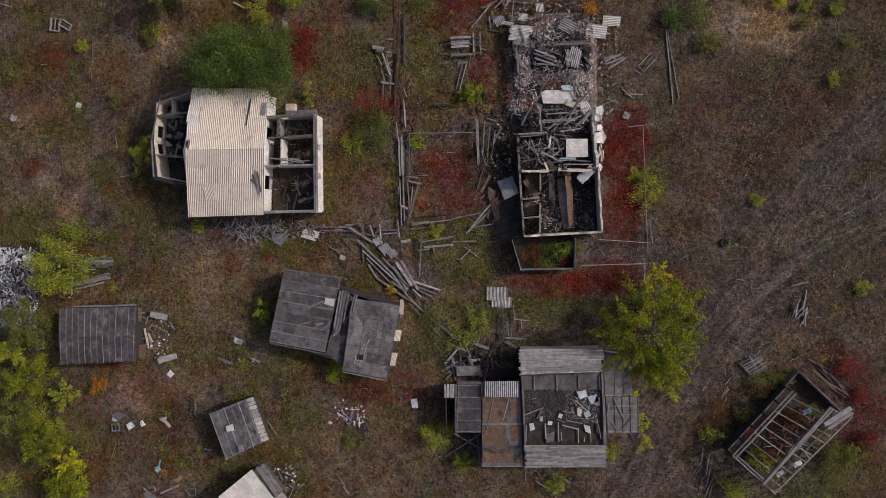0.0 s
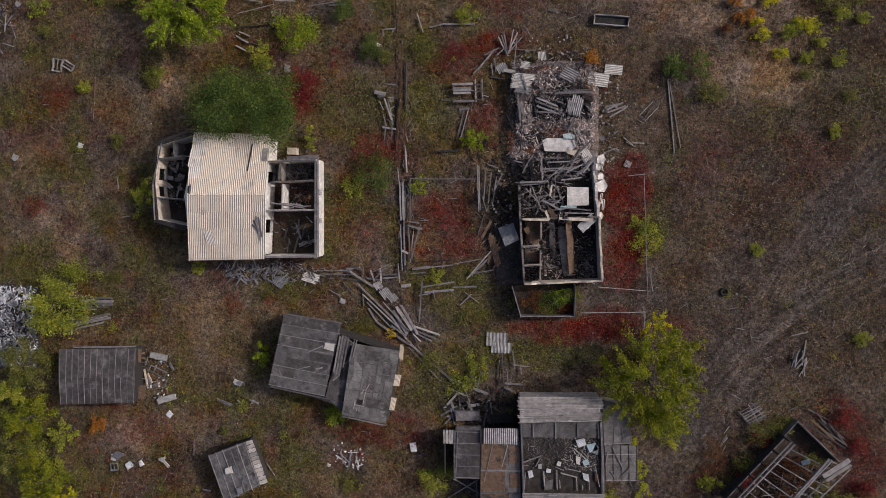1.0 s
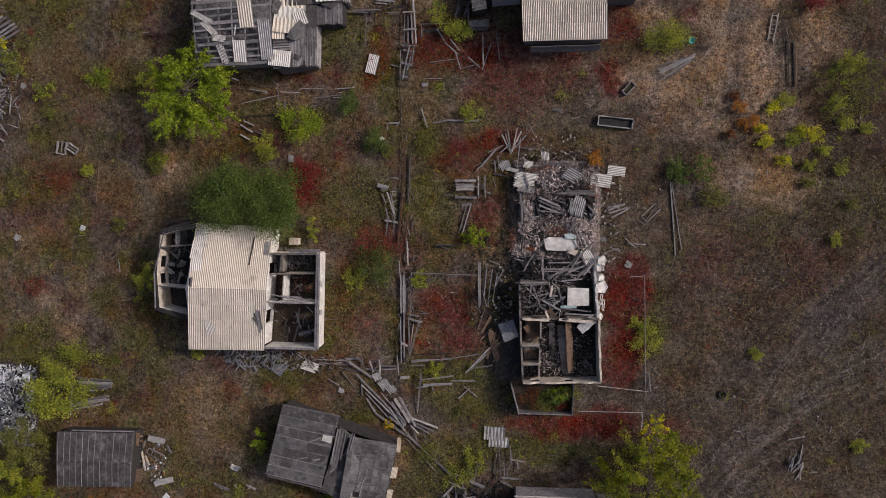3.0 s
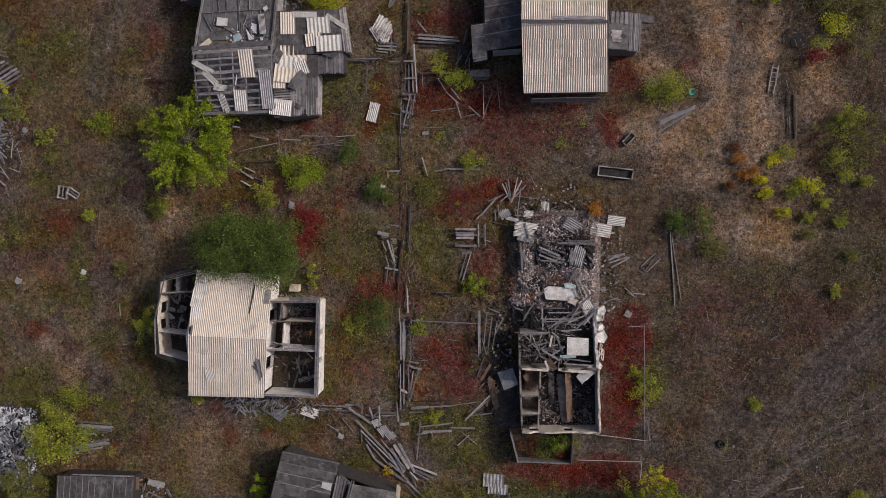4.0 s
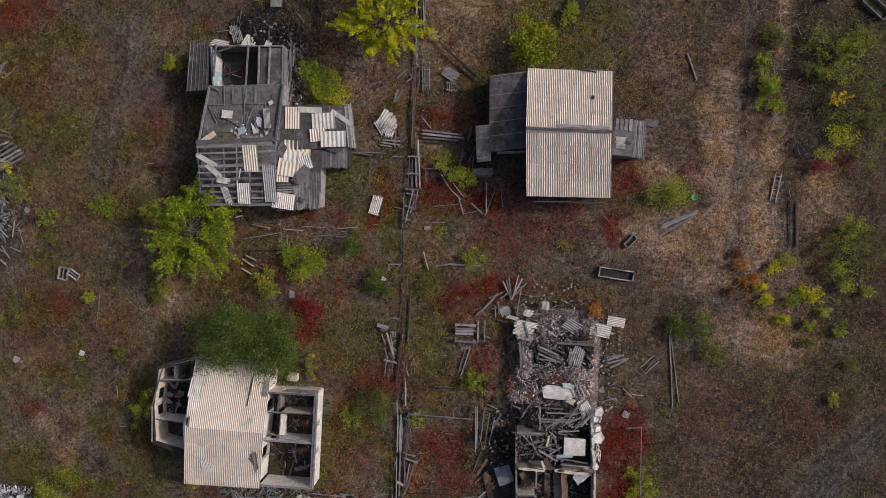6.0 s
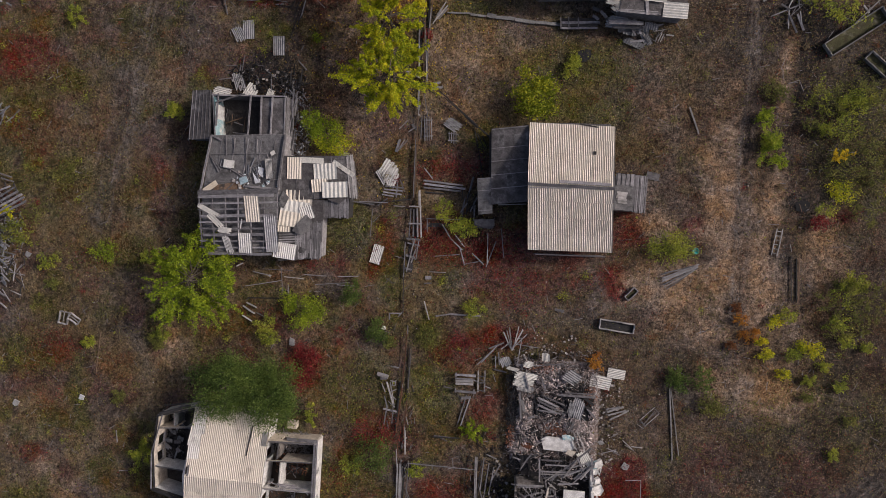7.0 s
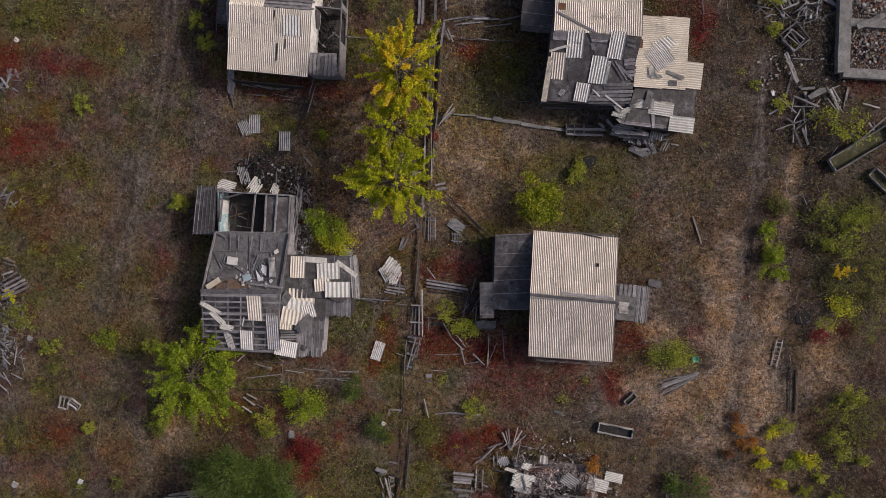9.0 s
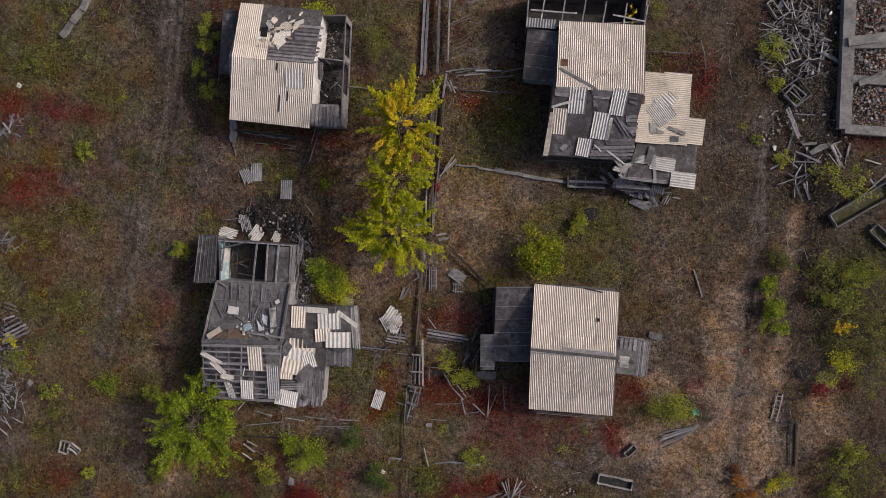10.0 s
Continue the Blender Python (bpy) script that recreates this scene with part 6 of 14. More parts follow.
    hull(bm, [(6.08, 12.36, 0.9), (6.7, 12.43, 0.9), (7.22, 12.25, 0.9), (7.14, 11.93, 0.9), (6.21, 11.94, 0.9)], 0.05)
    part("painted_board", bm, M_PLASTER_BLUE, h)
    # black board stands in for the darkness of a hole in the heap
    bm = bmesh.new()
    hull(bm, [(6.05, 15.86, 0.5), (8.72, 15.95, 0.5), (8.84, 13.87, 0.5), (6.37, 13.68, 0.5)], 0.05)
    part("charred_board", bm, M_CHAR, h)
    # second black board darkens a patch of the heap
    bm = bmesh.new()
    hull(bm, [(3.35, 15.87, 0.48), (5.95, 15.75, 0.48), (5.85, 13.76, 0.48), (3.35, 13.77, 0.48)], 0.05)
    part("charred_board", bm, M_CHAR, h)
    bm = bmesh.new()
    hull(bm, [(2.42, 9.95, 0.7), (4.13, 10.23, 0.7), (4.24, 8.13, 0.7), (2.67, 8.16, 0.7)], 0.05)
    part("ceiling_slab", bm, M_WOOD_DARK, h)
    bm = bmesh.new()
    hull(bm, [(9.12, 10.36, 1.2), (9.42, 10.47, 1.2), (9.47, 9.65, 1.2), (9.17, 9.53, 1.2)], 0.04)
    part("tin_panel", bm, M_PLASTER_BLUE, h)
    splinters(h, 5.36, 13.78, 4.0, 5.2, 2, 420, 0.34, 0.10, 0.55, M_SHARD, 0.2, 590)
    splinters(h, 5.36, 13.78, 4.0, 5.2, 2, 260, 0.8, 0.09, 0.6, M_WOOD_PALE, 0.2, 591)
    splinters(h, 5.70, 9.40, 3.4, 1.3, 0, 160, 0.7, 0.09, 0.6, M_SHARD, 0.5, 592)
    rubble(h, 5.36, 13.68, 3.8, 5.0, 0, 60, (0.08, 0.30), 0.55, (M_RUBBLE, M_RUBBLE_PALE, M_RUBBLE, M_BRICK, M_RUBBLE_PALE), 0.0, 3, True)
    rubble(h, 2.90, 11.07, 1.2, 1.4, 0, 45, (0.1, 0.28), 0.4, (M_BRICK, M_RUBBLE), 0.1, 5)
    rubble(h, 1.79, 13.68, 0.8, 5.0, 0, 45, (0.08, 0.26), 0.1, (M_RUBBLE, M_CHAR), 0.0, 6, True)
    strewn(h, 4.91, 13.72, 3.4, 5.0, 0, 60, (0.4, 1.5), (0.06, 0.16), 0.5, (M_WOOD, M_CHAR, M_WOOD_DARK, M_WOOD), 0.2, 8)
    strewn(h, 5.58, 9.24, 3.2, 1.4, 0, 40, (0.6, 2.2), (0.06, 0.16), 0.7, (M_WOOD, M_WOOD_DARK, M_CHAR), 0.4, 81)
    return h


burnt_house_rubble()


# the whole white-roofed house with felt-roofed annexes
def house_with_whole_roof():
    h = thing("house", 4.98, 34.52, "weathered house with an unbroken pale corrugated gable roof", "house")
    south = Slope((1.35, 29.30, 2.55), (8.69, 29.70, 2.55), (7.96, 35.29, 4.35), (0.77, 35.15, 4.35))
    north = Slope((7.92, 40.57, 2.55), (0.55, 40.43, 2.55), (0.77, 35.15, 4.35), (7.96, 35.29, 4.35))
    for s in (south, north):
        deck = s.slab(h, "roof_slope", M_WOOD_DARK, 0.05, 0.01, 0.99, 0.01, 0.995)
        s.sheets(deck, 8, 4, material=M_SLATE)
    for s, a, b in ((south, 0.0, 1.0), (north, 0.03, 0.62)):
        s.plank(h, a, 0.975, b, 0.975, 0.28, 0.03, 0.13, M_WOOD, "ridge_board")
    south.plank(h, 0.0, 0.93, 0.5, 0.945, 0.1, 0.03, 0.12, M_WOOD_PALE, "ridge_board")
    north.plank(h, 0.20, 0.03, 0.42, -0.01, 0.12, 0.03, 0.13, M_WOOD_DARK, "board")
    bm = bmesh.new()
    c = north.at(0.23, 0.47, 0.1)
    box(bm, (c.x - 0.12, c.y - 0.14, c.z - 0.1), (c.x + 0.12, c.y + 0.14, c.z + 0.12))
    part("vent_stub", bm, M_WOOD_DARK, h)
    nw, sw, se, ne = (0.81, 39.99), (1.61, 29.76), (8.37, 30.07), (7.71, 40.12)
    shell(h, (nw, sw, se, ne), 2.4, M_WOOD, (4.2, 0, 4.2, 0))
    for i in range(5):
        plank(h, (2.10, 28.88, 2.2 - 0.42 * i), (8.12, 29.18, 2.2 - 0.42 * i), 0.3, 0.04, M_WOOD, "wall_board", (0, -1, 0.2))
    plank(h, (1.66, 40.39, 2.3), (7.47, 40.68, 2.3), 0.3, 0.05, M_WOOD, "eave_board")
    # felt lean-to on the west side
    lean = Slope((-2.78, 39.73, 2.15), (-2.26, 32.99, 2.1), (0.96, 33.52, 2.55), (0.47, 40.22, 2.55))
    d = lean.slab(h, "lean_to_roof", M_FELT, 0.06, label="flat black felt lean-to roof with battens")
    for t in (0.0, 0.25, 0.42, 0.60, 0.78):
        lean.plank(d, t + 0.01, 0.02, t + 0.01, 0.98, 0.07, 0.03, 0.02, M_WOOD, "batten")
    for s, t, a, b in ((0.16, 0.28, 0.14, 0.14), (0.16, 0.72, 0.12, 0.2), (0.50, 0.2, 0.05, 0.05), (0.72, 0.5, 0.2, 0.14)):
        lean.slab(d, "felt_patch", M_FELT_GREY, 0.012, s - a / 2, s + a / 2, t - b / 2, t + b / 2, 0.018)
    low = Slope((-3.70, 35.26, 1.9), (-3.33, 32.01, 1.85), (-2.07, 32.23, 2.08), (-2.34, 35.46, 2.08))
    d = low.slab(h, "lean_to_roof", M_FELT_GREY, 0.05)
    for t in (0.02, 0.35, 0.62, 0.9):
        low.plank(d, t, 0.02, t, 0.98, 0.07, 0.03, 0.02, M_WOOD, "batten")
    shell(h, ((-2.85, 39.40), (-2.28, 33.17), (0.98, 33.60), (0.50, 39.81)), 2.0, M_WOOD_DARK)
    shell(h, ((-3.53, 35.05), (-3.26, 32.27), (-2.15, 32.42), (-2.42, 35.19)), 1.8, M_WOOD_DARK)
    wall(h, -1.61, 33.05, 0.91, 33.33, 1.9, M_WOOD_PALE, 0.06)
    plank(h, (-3.66, 31.29, 0.6), (-1.83, 31.42, 0.6), 0.7, 0.05, M_WOOD, "step_board")
    plank(h, (-3.52, 30.91, 0.3), (-1.89, 31.02, 0.3), 0.4, 0.05, M_WOOD, "step_board")
    # plank porch on the east side
    porch = Slope((11.28, 33.34, 2.1), (11.22, 36.53, 2.1), (8.43, 36.65, 2.45), (8.45, 33.36, 2.45))
    d = porch.slab(h, "porch_roof", M_WOOD_DARK, 0.04, label="grey board porch roof half covered with felt")
    porch.boards(d, 8, 0.0, 1.0, 0.0, 0.42, True, 0.93, 0.015, M_WOOD, 0.01)
    porch.slab(d, "felt_cover", M_FELT_GREY, 0.02, 0.02, 0.98, 0.38, 1.0, 0.025)
    porch.boards(d, 4, 0.70, 1.0, 0.42, 0.98, True, 0.9, 0.06, M_WOOD, 0.02)
    for i in range(7):
        porch.plank(d, 0.22 + 0.045 * i, 0.62 + rnd.uniform(-.03, .03), 0.22 + 0.045 * i, 0.93 + rnd.uniform(-.05, .03), 0.16, 0.05, 0.07, M_WOOD_PALE, "pale_board")
    shell(h, ((8.47, 36.26), (8.47, 33.45), (11.08, 33.54), (11.07, 36.29)), 2.0, M_WOOD)
    plank(h, (11.52, 36.83, 0.1), (12.66, 36.66, 0.1), 0.7, 0.05, M_WOOD, "step_board")
    return h


house_with_whole_roof()


# house stripped to its battens
def house_with_bare_battens():
    h = thing("house", -25.82, 31.65, "half-collapsed house with bare roof battens and open attic", "house")
    south = Slope((-28.62, 26.17, 2.6), (-21.49, 26.71, 2.6), (-21.12, 32.88, 4.3), (-28.55, 32.09, 4.3))
    nw, sw, se, ne = (-28.36, 37.17), (-28.43, 26.60), (-21.78, 27.12), (-21.43, 37.79)
    shell(h, (nw, sw, se, ne), 2.5, M_WOOD, (0, 0, 0, 0))
    # attic floor
    bm = bmesh.new()
    hull(bm, [(-28.32, 37.24, 2.6), (-28.89, 31.55, 2.6), (-28.54, 26.56, 2.6), (-21.63, 27.07, 2.6), (-21.46, 32.50, 2.6), (-21.40, 37.86, 2.6)], 0.12)
    attic = part("attic_floor", bm, M_FELT_GREY, h, "grey felted attic floor strewn with rubbish")
    laid(attic, M_WOOD, (-26.91, 37.24, 2.7, -26.78, 35.59, 2.7, 0.07), (-26.16, 37.21, 2.7, -25.99, 35.77, 2.7, 0.07), (-25.03, 37.21, 2.7, -24.72, 33.28, 2.7, 0.07), (-23.97, 37.21, 2.7, -23.92, 35.97, 2.7, 0.07), (-28.29, 35.54, 2.7, -22.01, 36.06, 2.7, 0.07), (-28.32, 33.02, 2.7, -22.23, 33.54, 2.7, 0.07), (-28.63, 35.72, 2.7, -27.21, 34.18, 2.7, 0.09), (-28.15, 35.14, 2.7, -27.41, 33.95, 2.7, 0.1), (-22.95, 35.91, 2.7, -22.54, 34.76, 2.7, 0.1), (-25.37, 34.06, 2.7, -24.8, 33.59, 2.7, 0.1), (-26.84, 32.12, 2.7, -25.84, 33.17, 2.7, 0.08), (-24.11, 35.02, 2.7, -23.35, 35.51, 2.7, 0.07))
    laid(attic, M_WOOD, (-24.75, 32.97, 2.7, -24.54, 34.35, 2.7, 0.08), (-26.37, 34.37, 2.7, -25.02, 33.67, 2.7, 0.06))
    bm = bmesh.new()
    hull(bm, [(-26.93, 35.16, 2.78), (-25.96, 35.1, 2.78), (-25.96, 34.42, 2.78), (-26.98, 34.42, 2.78)], 0.05)
    part("rag", bm, M_SLATE_WHITE, attic)
    bm = bmesh.new()
    hull(bm, [(-23.68, 34.75, 2.78), (-23.14, 34.6, 2.78), (-23.17, 33.76, 2.78), (-23.57, 34.03, 2.78)], 0.05)
    part("rag", bm, M_TRASH, attic)
    bm = bmesh.new()
    hull(bm, [(-25.41, 33.53, 2.78), (-24.78, 33.81, 2.78), (-24.53, 33.31, 2.78), (-25.25, 32.92, 2.78)], 0.05)
    part("rag", bm, M_TRASH_BLUE, attic)
    bm = bmesh.new()
    hull(bm, [(-22.67, 36.09, 2.78), (-22.32, 36.34, 2.78), (-22.14, 36.04, 2.78), (-22.49, 35.8, 2.78)], 0.05)
    part("rag", bm, M_SLATE_WHITE, attic)
    bm = bmesh.new()
    hull(bm, [(-24.17, 34.18, 2.78), (-23.7, 33.6, 2.78), (-23.35, 33.32, 2.78), (-23.87, 33.17, 2.78)], 0.05)
    part("rag", bm, M_TRASH, attic)
    for k in range(5):
        x0, y0, x1, y1 = (-27.31, 37.15, -27.57, 34.06)
        dx = 1.25 * k
        plank(attic, (x0 + dx, y0, 2.63), (x1 + dx, y1, 2.63), 0.08, 0.03, M_WOOD, "joist")
    plank(attic, (-28.27, 37.25, 2.72), (-29.08, 31.76, 2.72), 0.16, 0.2, M_WOOD, "wall_plate")
    plank(attic, (-21.36, 37.77, 2.72), (-21.75, 32.48, 2.72), 0.18, 0.2, M_WOOD, "wall_plate")
    plank(attic, (-28.27, 37.25, 2.72), (-27.26, 36.85, 2.72), 0.14, 0.1, M_WOOD, "brace")
    plank(attic, (-24.80, 32.85, 2.75), (-21.59, 32.84, 2.8), 0.2, 0.06, M_WOOD, "board")
    strewn(attic, -23.32, 33.81, 1.6, 1.3, 0, 14, (0.4, 1.4), (0.06, 0.2), 0.15, (M_WOOD, M_WOOD_PALE, M_TIN), 2.64, 21)
    rubble(attic, -23.82, 33.48, 2.4, 1.1, 0, 26, (0.1, 0.3), 0.15, (M_TRASH, M_RUBBLE, M_TRASH_BLUE, M_RUBBLE_PALE), 2.66, 22)
    for x, y, t in ((-26.73, 34.76, -12), (-23.77, 34.45, 30), (-22.67, 34.07, 60)):
        fr = new("bed_frame")
        under(fr, attic, pose(x, y, 2.7, 0, 0, t))
        fr.empty_display_size = 0.1
        m = pose(x, y, 2.72, 0, 0, t)
        for k in range(5):
            plank(fr, m @ Vector((-0.5 + 0.25 * k, -0.35, 0)), m @ Vector((-0.5 + 0.25 * k, 0.35, 0)), 0.04, 0.04, M_TIN, "bar")
        for y_ in (-0.35, 0.35):
            plank(fr, m @ Vector((-0.52, y_, 0)), m @ Vector((0.52, y_, 0)), 0.05, 0.05, M_TIN, "rail")
    sheet(attic, (-22.58, 34.62, 2.95), 8, 0.6, 1.8, M_SLATE_GREY, 0, 10, 0)
    floor_slab(attic, ((-27.77, 32.71), (-27.86, 32.01), (-24.81, 32.40), (-25.44, 33.27)), 2.645, M_BROWN, 0.03, "fallen_board")
    # rafters and battens of the south slope
    rafters = south.slab(h, "ridge_board", M_WOOD, 0.06, 0.0, 1.0, 0.94, 1.0, 0.02)
    for k in range(7):
        south.plank(rafters, 0.01 + 0.163 * k, 0.0, 0.01 + 0.163 * k, 0.99, 0.09, 0.12, -0.08, M_WOOD, "rafter")
    for k in range(10):
        a, b = (0.0, 1.0) if k % 3 else (rnd.uniform(0, 0.08), rnd.uniform(0.92, 1.0))
        south.plank(rafters, a, 0.03 + 0.097 * k, b, 0.03 + 0.097 * k + rnd.uniform(-0.01, 0.01), 0.17 if k % 3 else 0.3, 0.03, 0.0, M_WOOD, "batten")
    south.one(rafters, 0.685, 0.71, 0, 0, -2, 0.060, M_SLATE, 0, (1.36, 2.42))
    south.one(rafters, 0.931, 0.335, 0, 0, -2, 0.072, M_SLATE_GREY, 0, (1.16, 3.46))
    south.one(rafters, 0.594, 0.197, 0, 0, -3, 0.084, M_SLATE_WHITE, 0, (1.21, 1.94))
    south.one(rafters, 0.132, 0.703, 0, 0, 58, 0.096, M_SLATE_WHITE, 2, (0.47, 2.21))
    south.one(rafters, 0.215, 0.542, 0, 0, 42, 0.060, M_SLATE_WHITE, 2, (0.58, 1.78))
    south.one(rafters, 0.329, 0.399, 0, 0, 80, 0.072, M_SLATE_WHITE, 2, (0.58, 1.36))
    south.one(rafters, 0.37, 0.17, 0, 0, 12, 0.084, M_SLATE_GREY, 2, (0.68, 1.89))
    south.plank(rafters, 0.53, 0.42, 0.55, 0.56, 0.1, 0.03, 0.05, M_PLASTER)
    sheet(h, (-27.93, 32.53, 3.1), -52, 0.5, 1.5, M_SLATE, 0, 0, 0)
    # north room without a roof
    a, b, c, d = (-28.58, 40.98), (-28.13, 37.28), (-21.61, 37.91), (-21.73, 41.29)
    room_wall(h, *a, *b, 2.3, M_PLASTER_BLUE, (), 0.15, M_WOOD)
    room_wall(h, *d, *a, 2.3, M_WOOD, (), 0.15, M_WOOD)
    room_wall(h, *c, *d, 2.3, M_WOOD, (), 0.15, M_WOOD)
    floor_slab(h, (a, b, c, d), 0.2, M_ASH)
    floor_slab(h, ((-23.89, 40.99), (-23.74, 37.76), (-21.51, 37.92), (-21.61, 41.15)), 2.3, M_FELT, 0.08, "ceiling_remnant")
    for x0, y0, x1, y1 in ((-24.95, 41.19, -24.98, 37.62), (-23.93, 41.20, -23.81, 37.70), (-22.91, 41.21, -22.85, 37.77), (-28.01, 41.15, -28.06, 38.20), (-28.26, 40.28, -25.75, 41.20)):
        beam(h, x0, y0, x1, y1, 2.42, 0.14, 0.14, M_WOOD)
    wall(h, -28.34, 40.26, -28.25, 38.15, 2.1, M_PLASTER, 0.06)
    strewn(h, -27.33, 38.63, 1.2, 1.2, 0, 14, (0.6, 1.8), (0.08, 0.2), 0.6, (M_WOOD, M_WOOD_BROWN, M_WOOD_DARK), 0.2, 23)
    # fallen boards of the east end
    strewn(h, -21.44, 38.90, 0.45, 2.6, 0, 22, (1.4, 2.6), (0.12, 0.25), 0.8, (M_WOOD, M_WOOD_PALE), 0.8, 24, 92, 16)
    # west lean-to
    lean = Slope((-30.86, 36.77, 2.0), (-30.72, 41.30, 2.0), (-28.73, 41.43, 2.3), (-28.65, 36.96, 2.3))
    d2 = lean.slab(h, "lean_to_roof", M_FELT, 0.06)
    for k in range(6):
        lean.plank(d2, 0.0, 0.04 + 0.18 * k, 1.0, 0.04 + 0.18 * k, 0.06, 0.03, 0.02, M_WOOD, "batten")
    shell(h, ((-30.58, 41.05), (-30.76, 36.98), (-28.85, 37.10), (-28.89, 41.19)), 1.9, M_WOOD)
    # east annex: two felted roofs with loose sheets, and a board porch
    lower = Slope((-17.43, 26.82, 2.05), (-17.56, 32.2, 2.1), (-21.56, 31.92, 2.55), (-21.37, 26.25, 2.5))
    upper = Slope((-14.64, 32.6, 2.05), (-15.28, 36.39, 2.1), (-21.45, 35.9, 2.6), (-21.44, 31.83, 2.55))
    step = Slope((-17.8, 30.55, 1.7), (-15.19, 30.72, 1.7), (-15.24, 32.53, 1.95), (-17.87, 32.15, 1.95))
    d3 = lower.slab(h, "annex_roof", M_WOOD_DARK, 0.06, label="annex roof of grey boards under loose corrugated sheets")
    lower.boards(d3, 16, 0.0, 0.62, 0.0, 0.62, True, 0.97, 0.03, M_WOOD, 0.03, pieces=2, gaps=0.04)
    lower.boards(d3, 4, 0.28, 0.45, 0.45, 1.0, False, 0.6, 0.02, M_WOOD, 0.02)
    lower.slab(d3, "felt_cover", M_FELT, 0.02, 0.45, 1.0, 0.0, 1.0, 0.02)
    lower.one(d3, 1.028, 0.553, 0, 0, -90, 0.070, M_SLATE, 1, (2.42, 1.36))
    lower.one(d3, 0.857, 0.631, 0, 0, -94, 0.15, M_SLATE_WHITE, 1, (2.62, 1.26))
    lower.one(d3, 0.678, 0.722, 0, 0, -96, 0.22, M_SLATE, 1, (2.10, 1.36))
    lower.one(d3, 0.783, 0.356, 0, 0, -70, 0.23, M_SLATE_WHITE, 1, (1.16, 1.26))
    lower.one(d3, 0.566, 0.895, 0, 0, -90, 0.070, M_SLATE, 1, (1.36, 1.05))
    bm = bmesh.new()
    hull(bm, [(-20.19, 29.14, 2.6), (-19.38, 28.82, 2.7), (-18.73, 29.18, 2.5), (-18.41, 30.26, 2.45), (-19.01, 30.73, 2.55), (-19.8, 29.82, 2.65)], 0.03)
    part("felt_flap", bm, M_FELT_GREY, d3, "crumpled torn roofing felt")
    bm = bmesh.new()
    hull(bm, [(-21.55, 31.21, 2.7), (-21.06, 31.16, 2.72), (-20.62, 32.14, 2.7), (-21.18, 32.71, 2.75), (-21.53, 31.95, 2.8)], 0.03)
    part("felt_flap", bm, M_FELT_GREY, d3)
    bm = bmesh.new()
    hull(bm, [(-19.67, 27.15, 2.35), (-19.04, 27.11, 2.3), (-18.76, 27.56, 2.3), (-19.38, 27.72, 2.4)], 0.03)
    part("felt_flap", bm, M_FELT_GREY, d3)
    d4 = upper.slab(h, "annex_roof", M_FELT, 0.06, label="black felt annex roof under loose corrugated sheets")
    upper.boards(d4, 4, 0.0, 1.0, -0.03, 0.08, True, 0.95, 0.04, M_WOOD_PALE, 0.03)
    for t in (0.3, 0.55, 0.8):
        upper.plank(d4, 0.02, t, 0.98, t, 0.06, 0.03, 0.02, M_WOOD, "batten")
    upper.one(d4, 0.721, 0.825, 0, 0, -89, 0.070, M_SLATE, 0, (1.36, 1.99))
    upper.one(d4, 0.894, 0.583, 0, 0, -2, 0.082, M_SLATE_WHITE, 0, (0.53, 2.21))
    upper.one(d4, 0.634, 0.388, 0, 0, -88, 0.094, M_SLATE_WHITE, 0, (2.10, 1.47))
    upper.one(d4, 0.317, 0.469, 0, 0, -85, 0.17, M_SLATE, 1, (1.47, 1.16))
    upper.one(d4, 0.208, 0.26, 0, 0, -91, 0.25, M_SLATE_WHITE, 0, (2.31, 1.42))
    upper.one(d4, 0.703, 0.128, 0, 0, -38, 0.082, M_SLATE_WHITE, 0, (0.42, 2.31))
    bm = bmesh.new()
    hull(bm, [(-17.17, 32.25, 2.2), (-16.1, 31.93, 2.1), (-15.21, 32.76, 2.15), (-16.35, 32.75, 2.25)], 0.03)
    part("felt_flap", bm, M_FELT, d4)
    d5 = step.slab(h, "porch_roof", M_WOOD_DARK, 0.05)
    step.boards(d5, 11, 0.0, 1.0, 0.0, 1.0, False, 0.95, 0.03, M_WOOD, 0.04)
    sheet(h, (-20.72, 27.24, 2.6), -4, 2.1, 1.45, M_SLATE_WHITE, 0, 0, 0)
    shell(h, ((-21.35, 31.70), (-21.23, 26.40), (-17.70, 26.98), (-17.80, 31.95)), 1.9, M_WOOD)
    shell(h, ((-21.50, 35.56), (-21.40, 32.30), (-14.95, 32.75), (-15.54, 36.05)), 1.85, M_WOOD)
    shell(h, ((-17.55, 32.30), (-17.55, 30.72), (-15.35, 30.86), (-15.35, 32.50)), 1.55, M_WOOD_DARK)
    plank(h, (-25.51, 25.52, 0.4), (-25.36, 25.39, 2.2), 0.1, 0.1, M_WOOD, "post")
    return h


house_with_bare_battens()


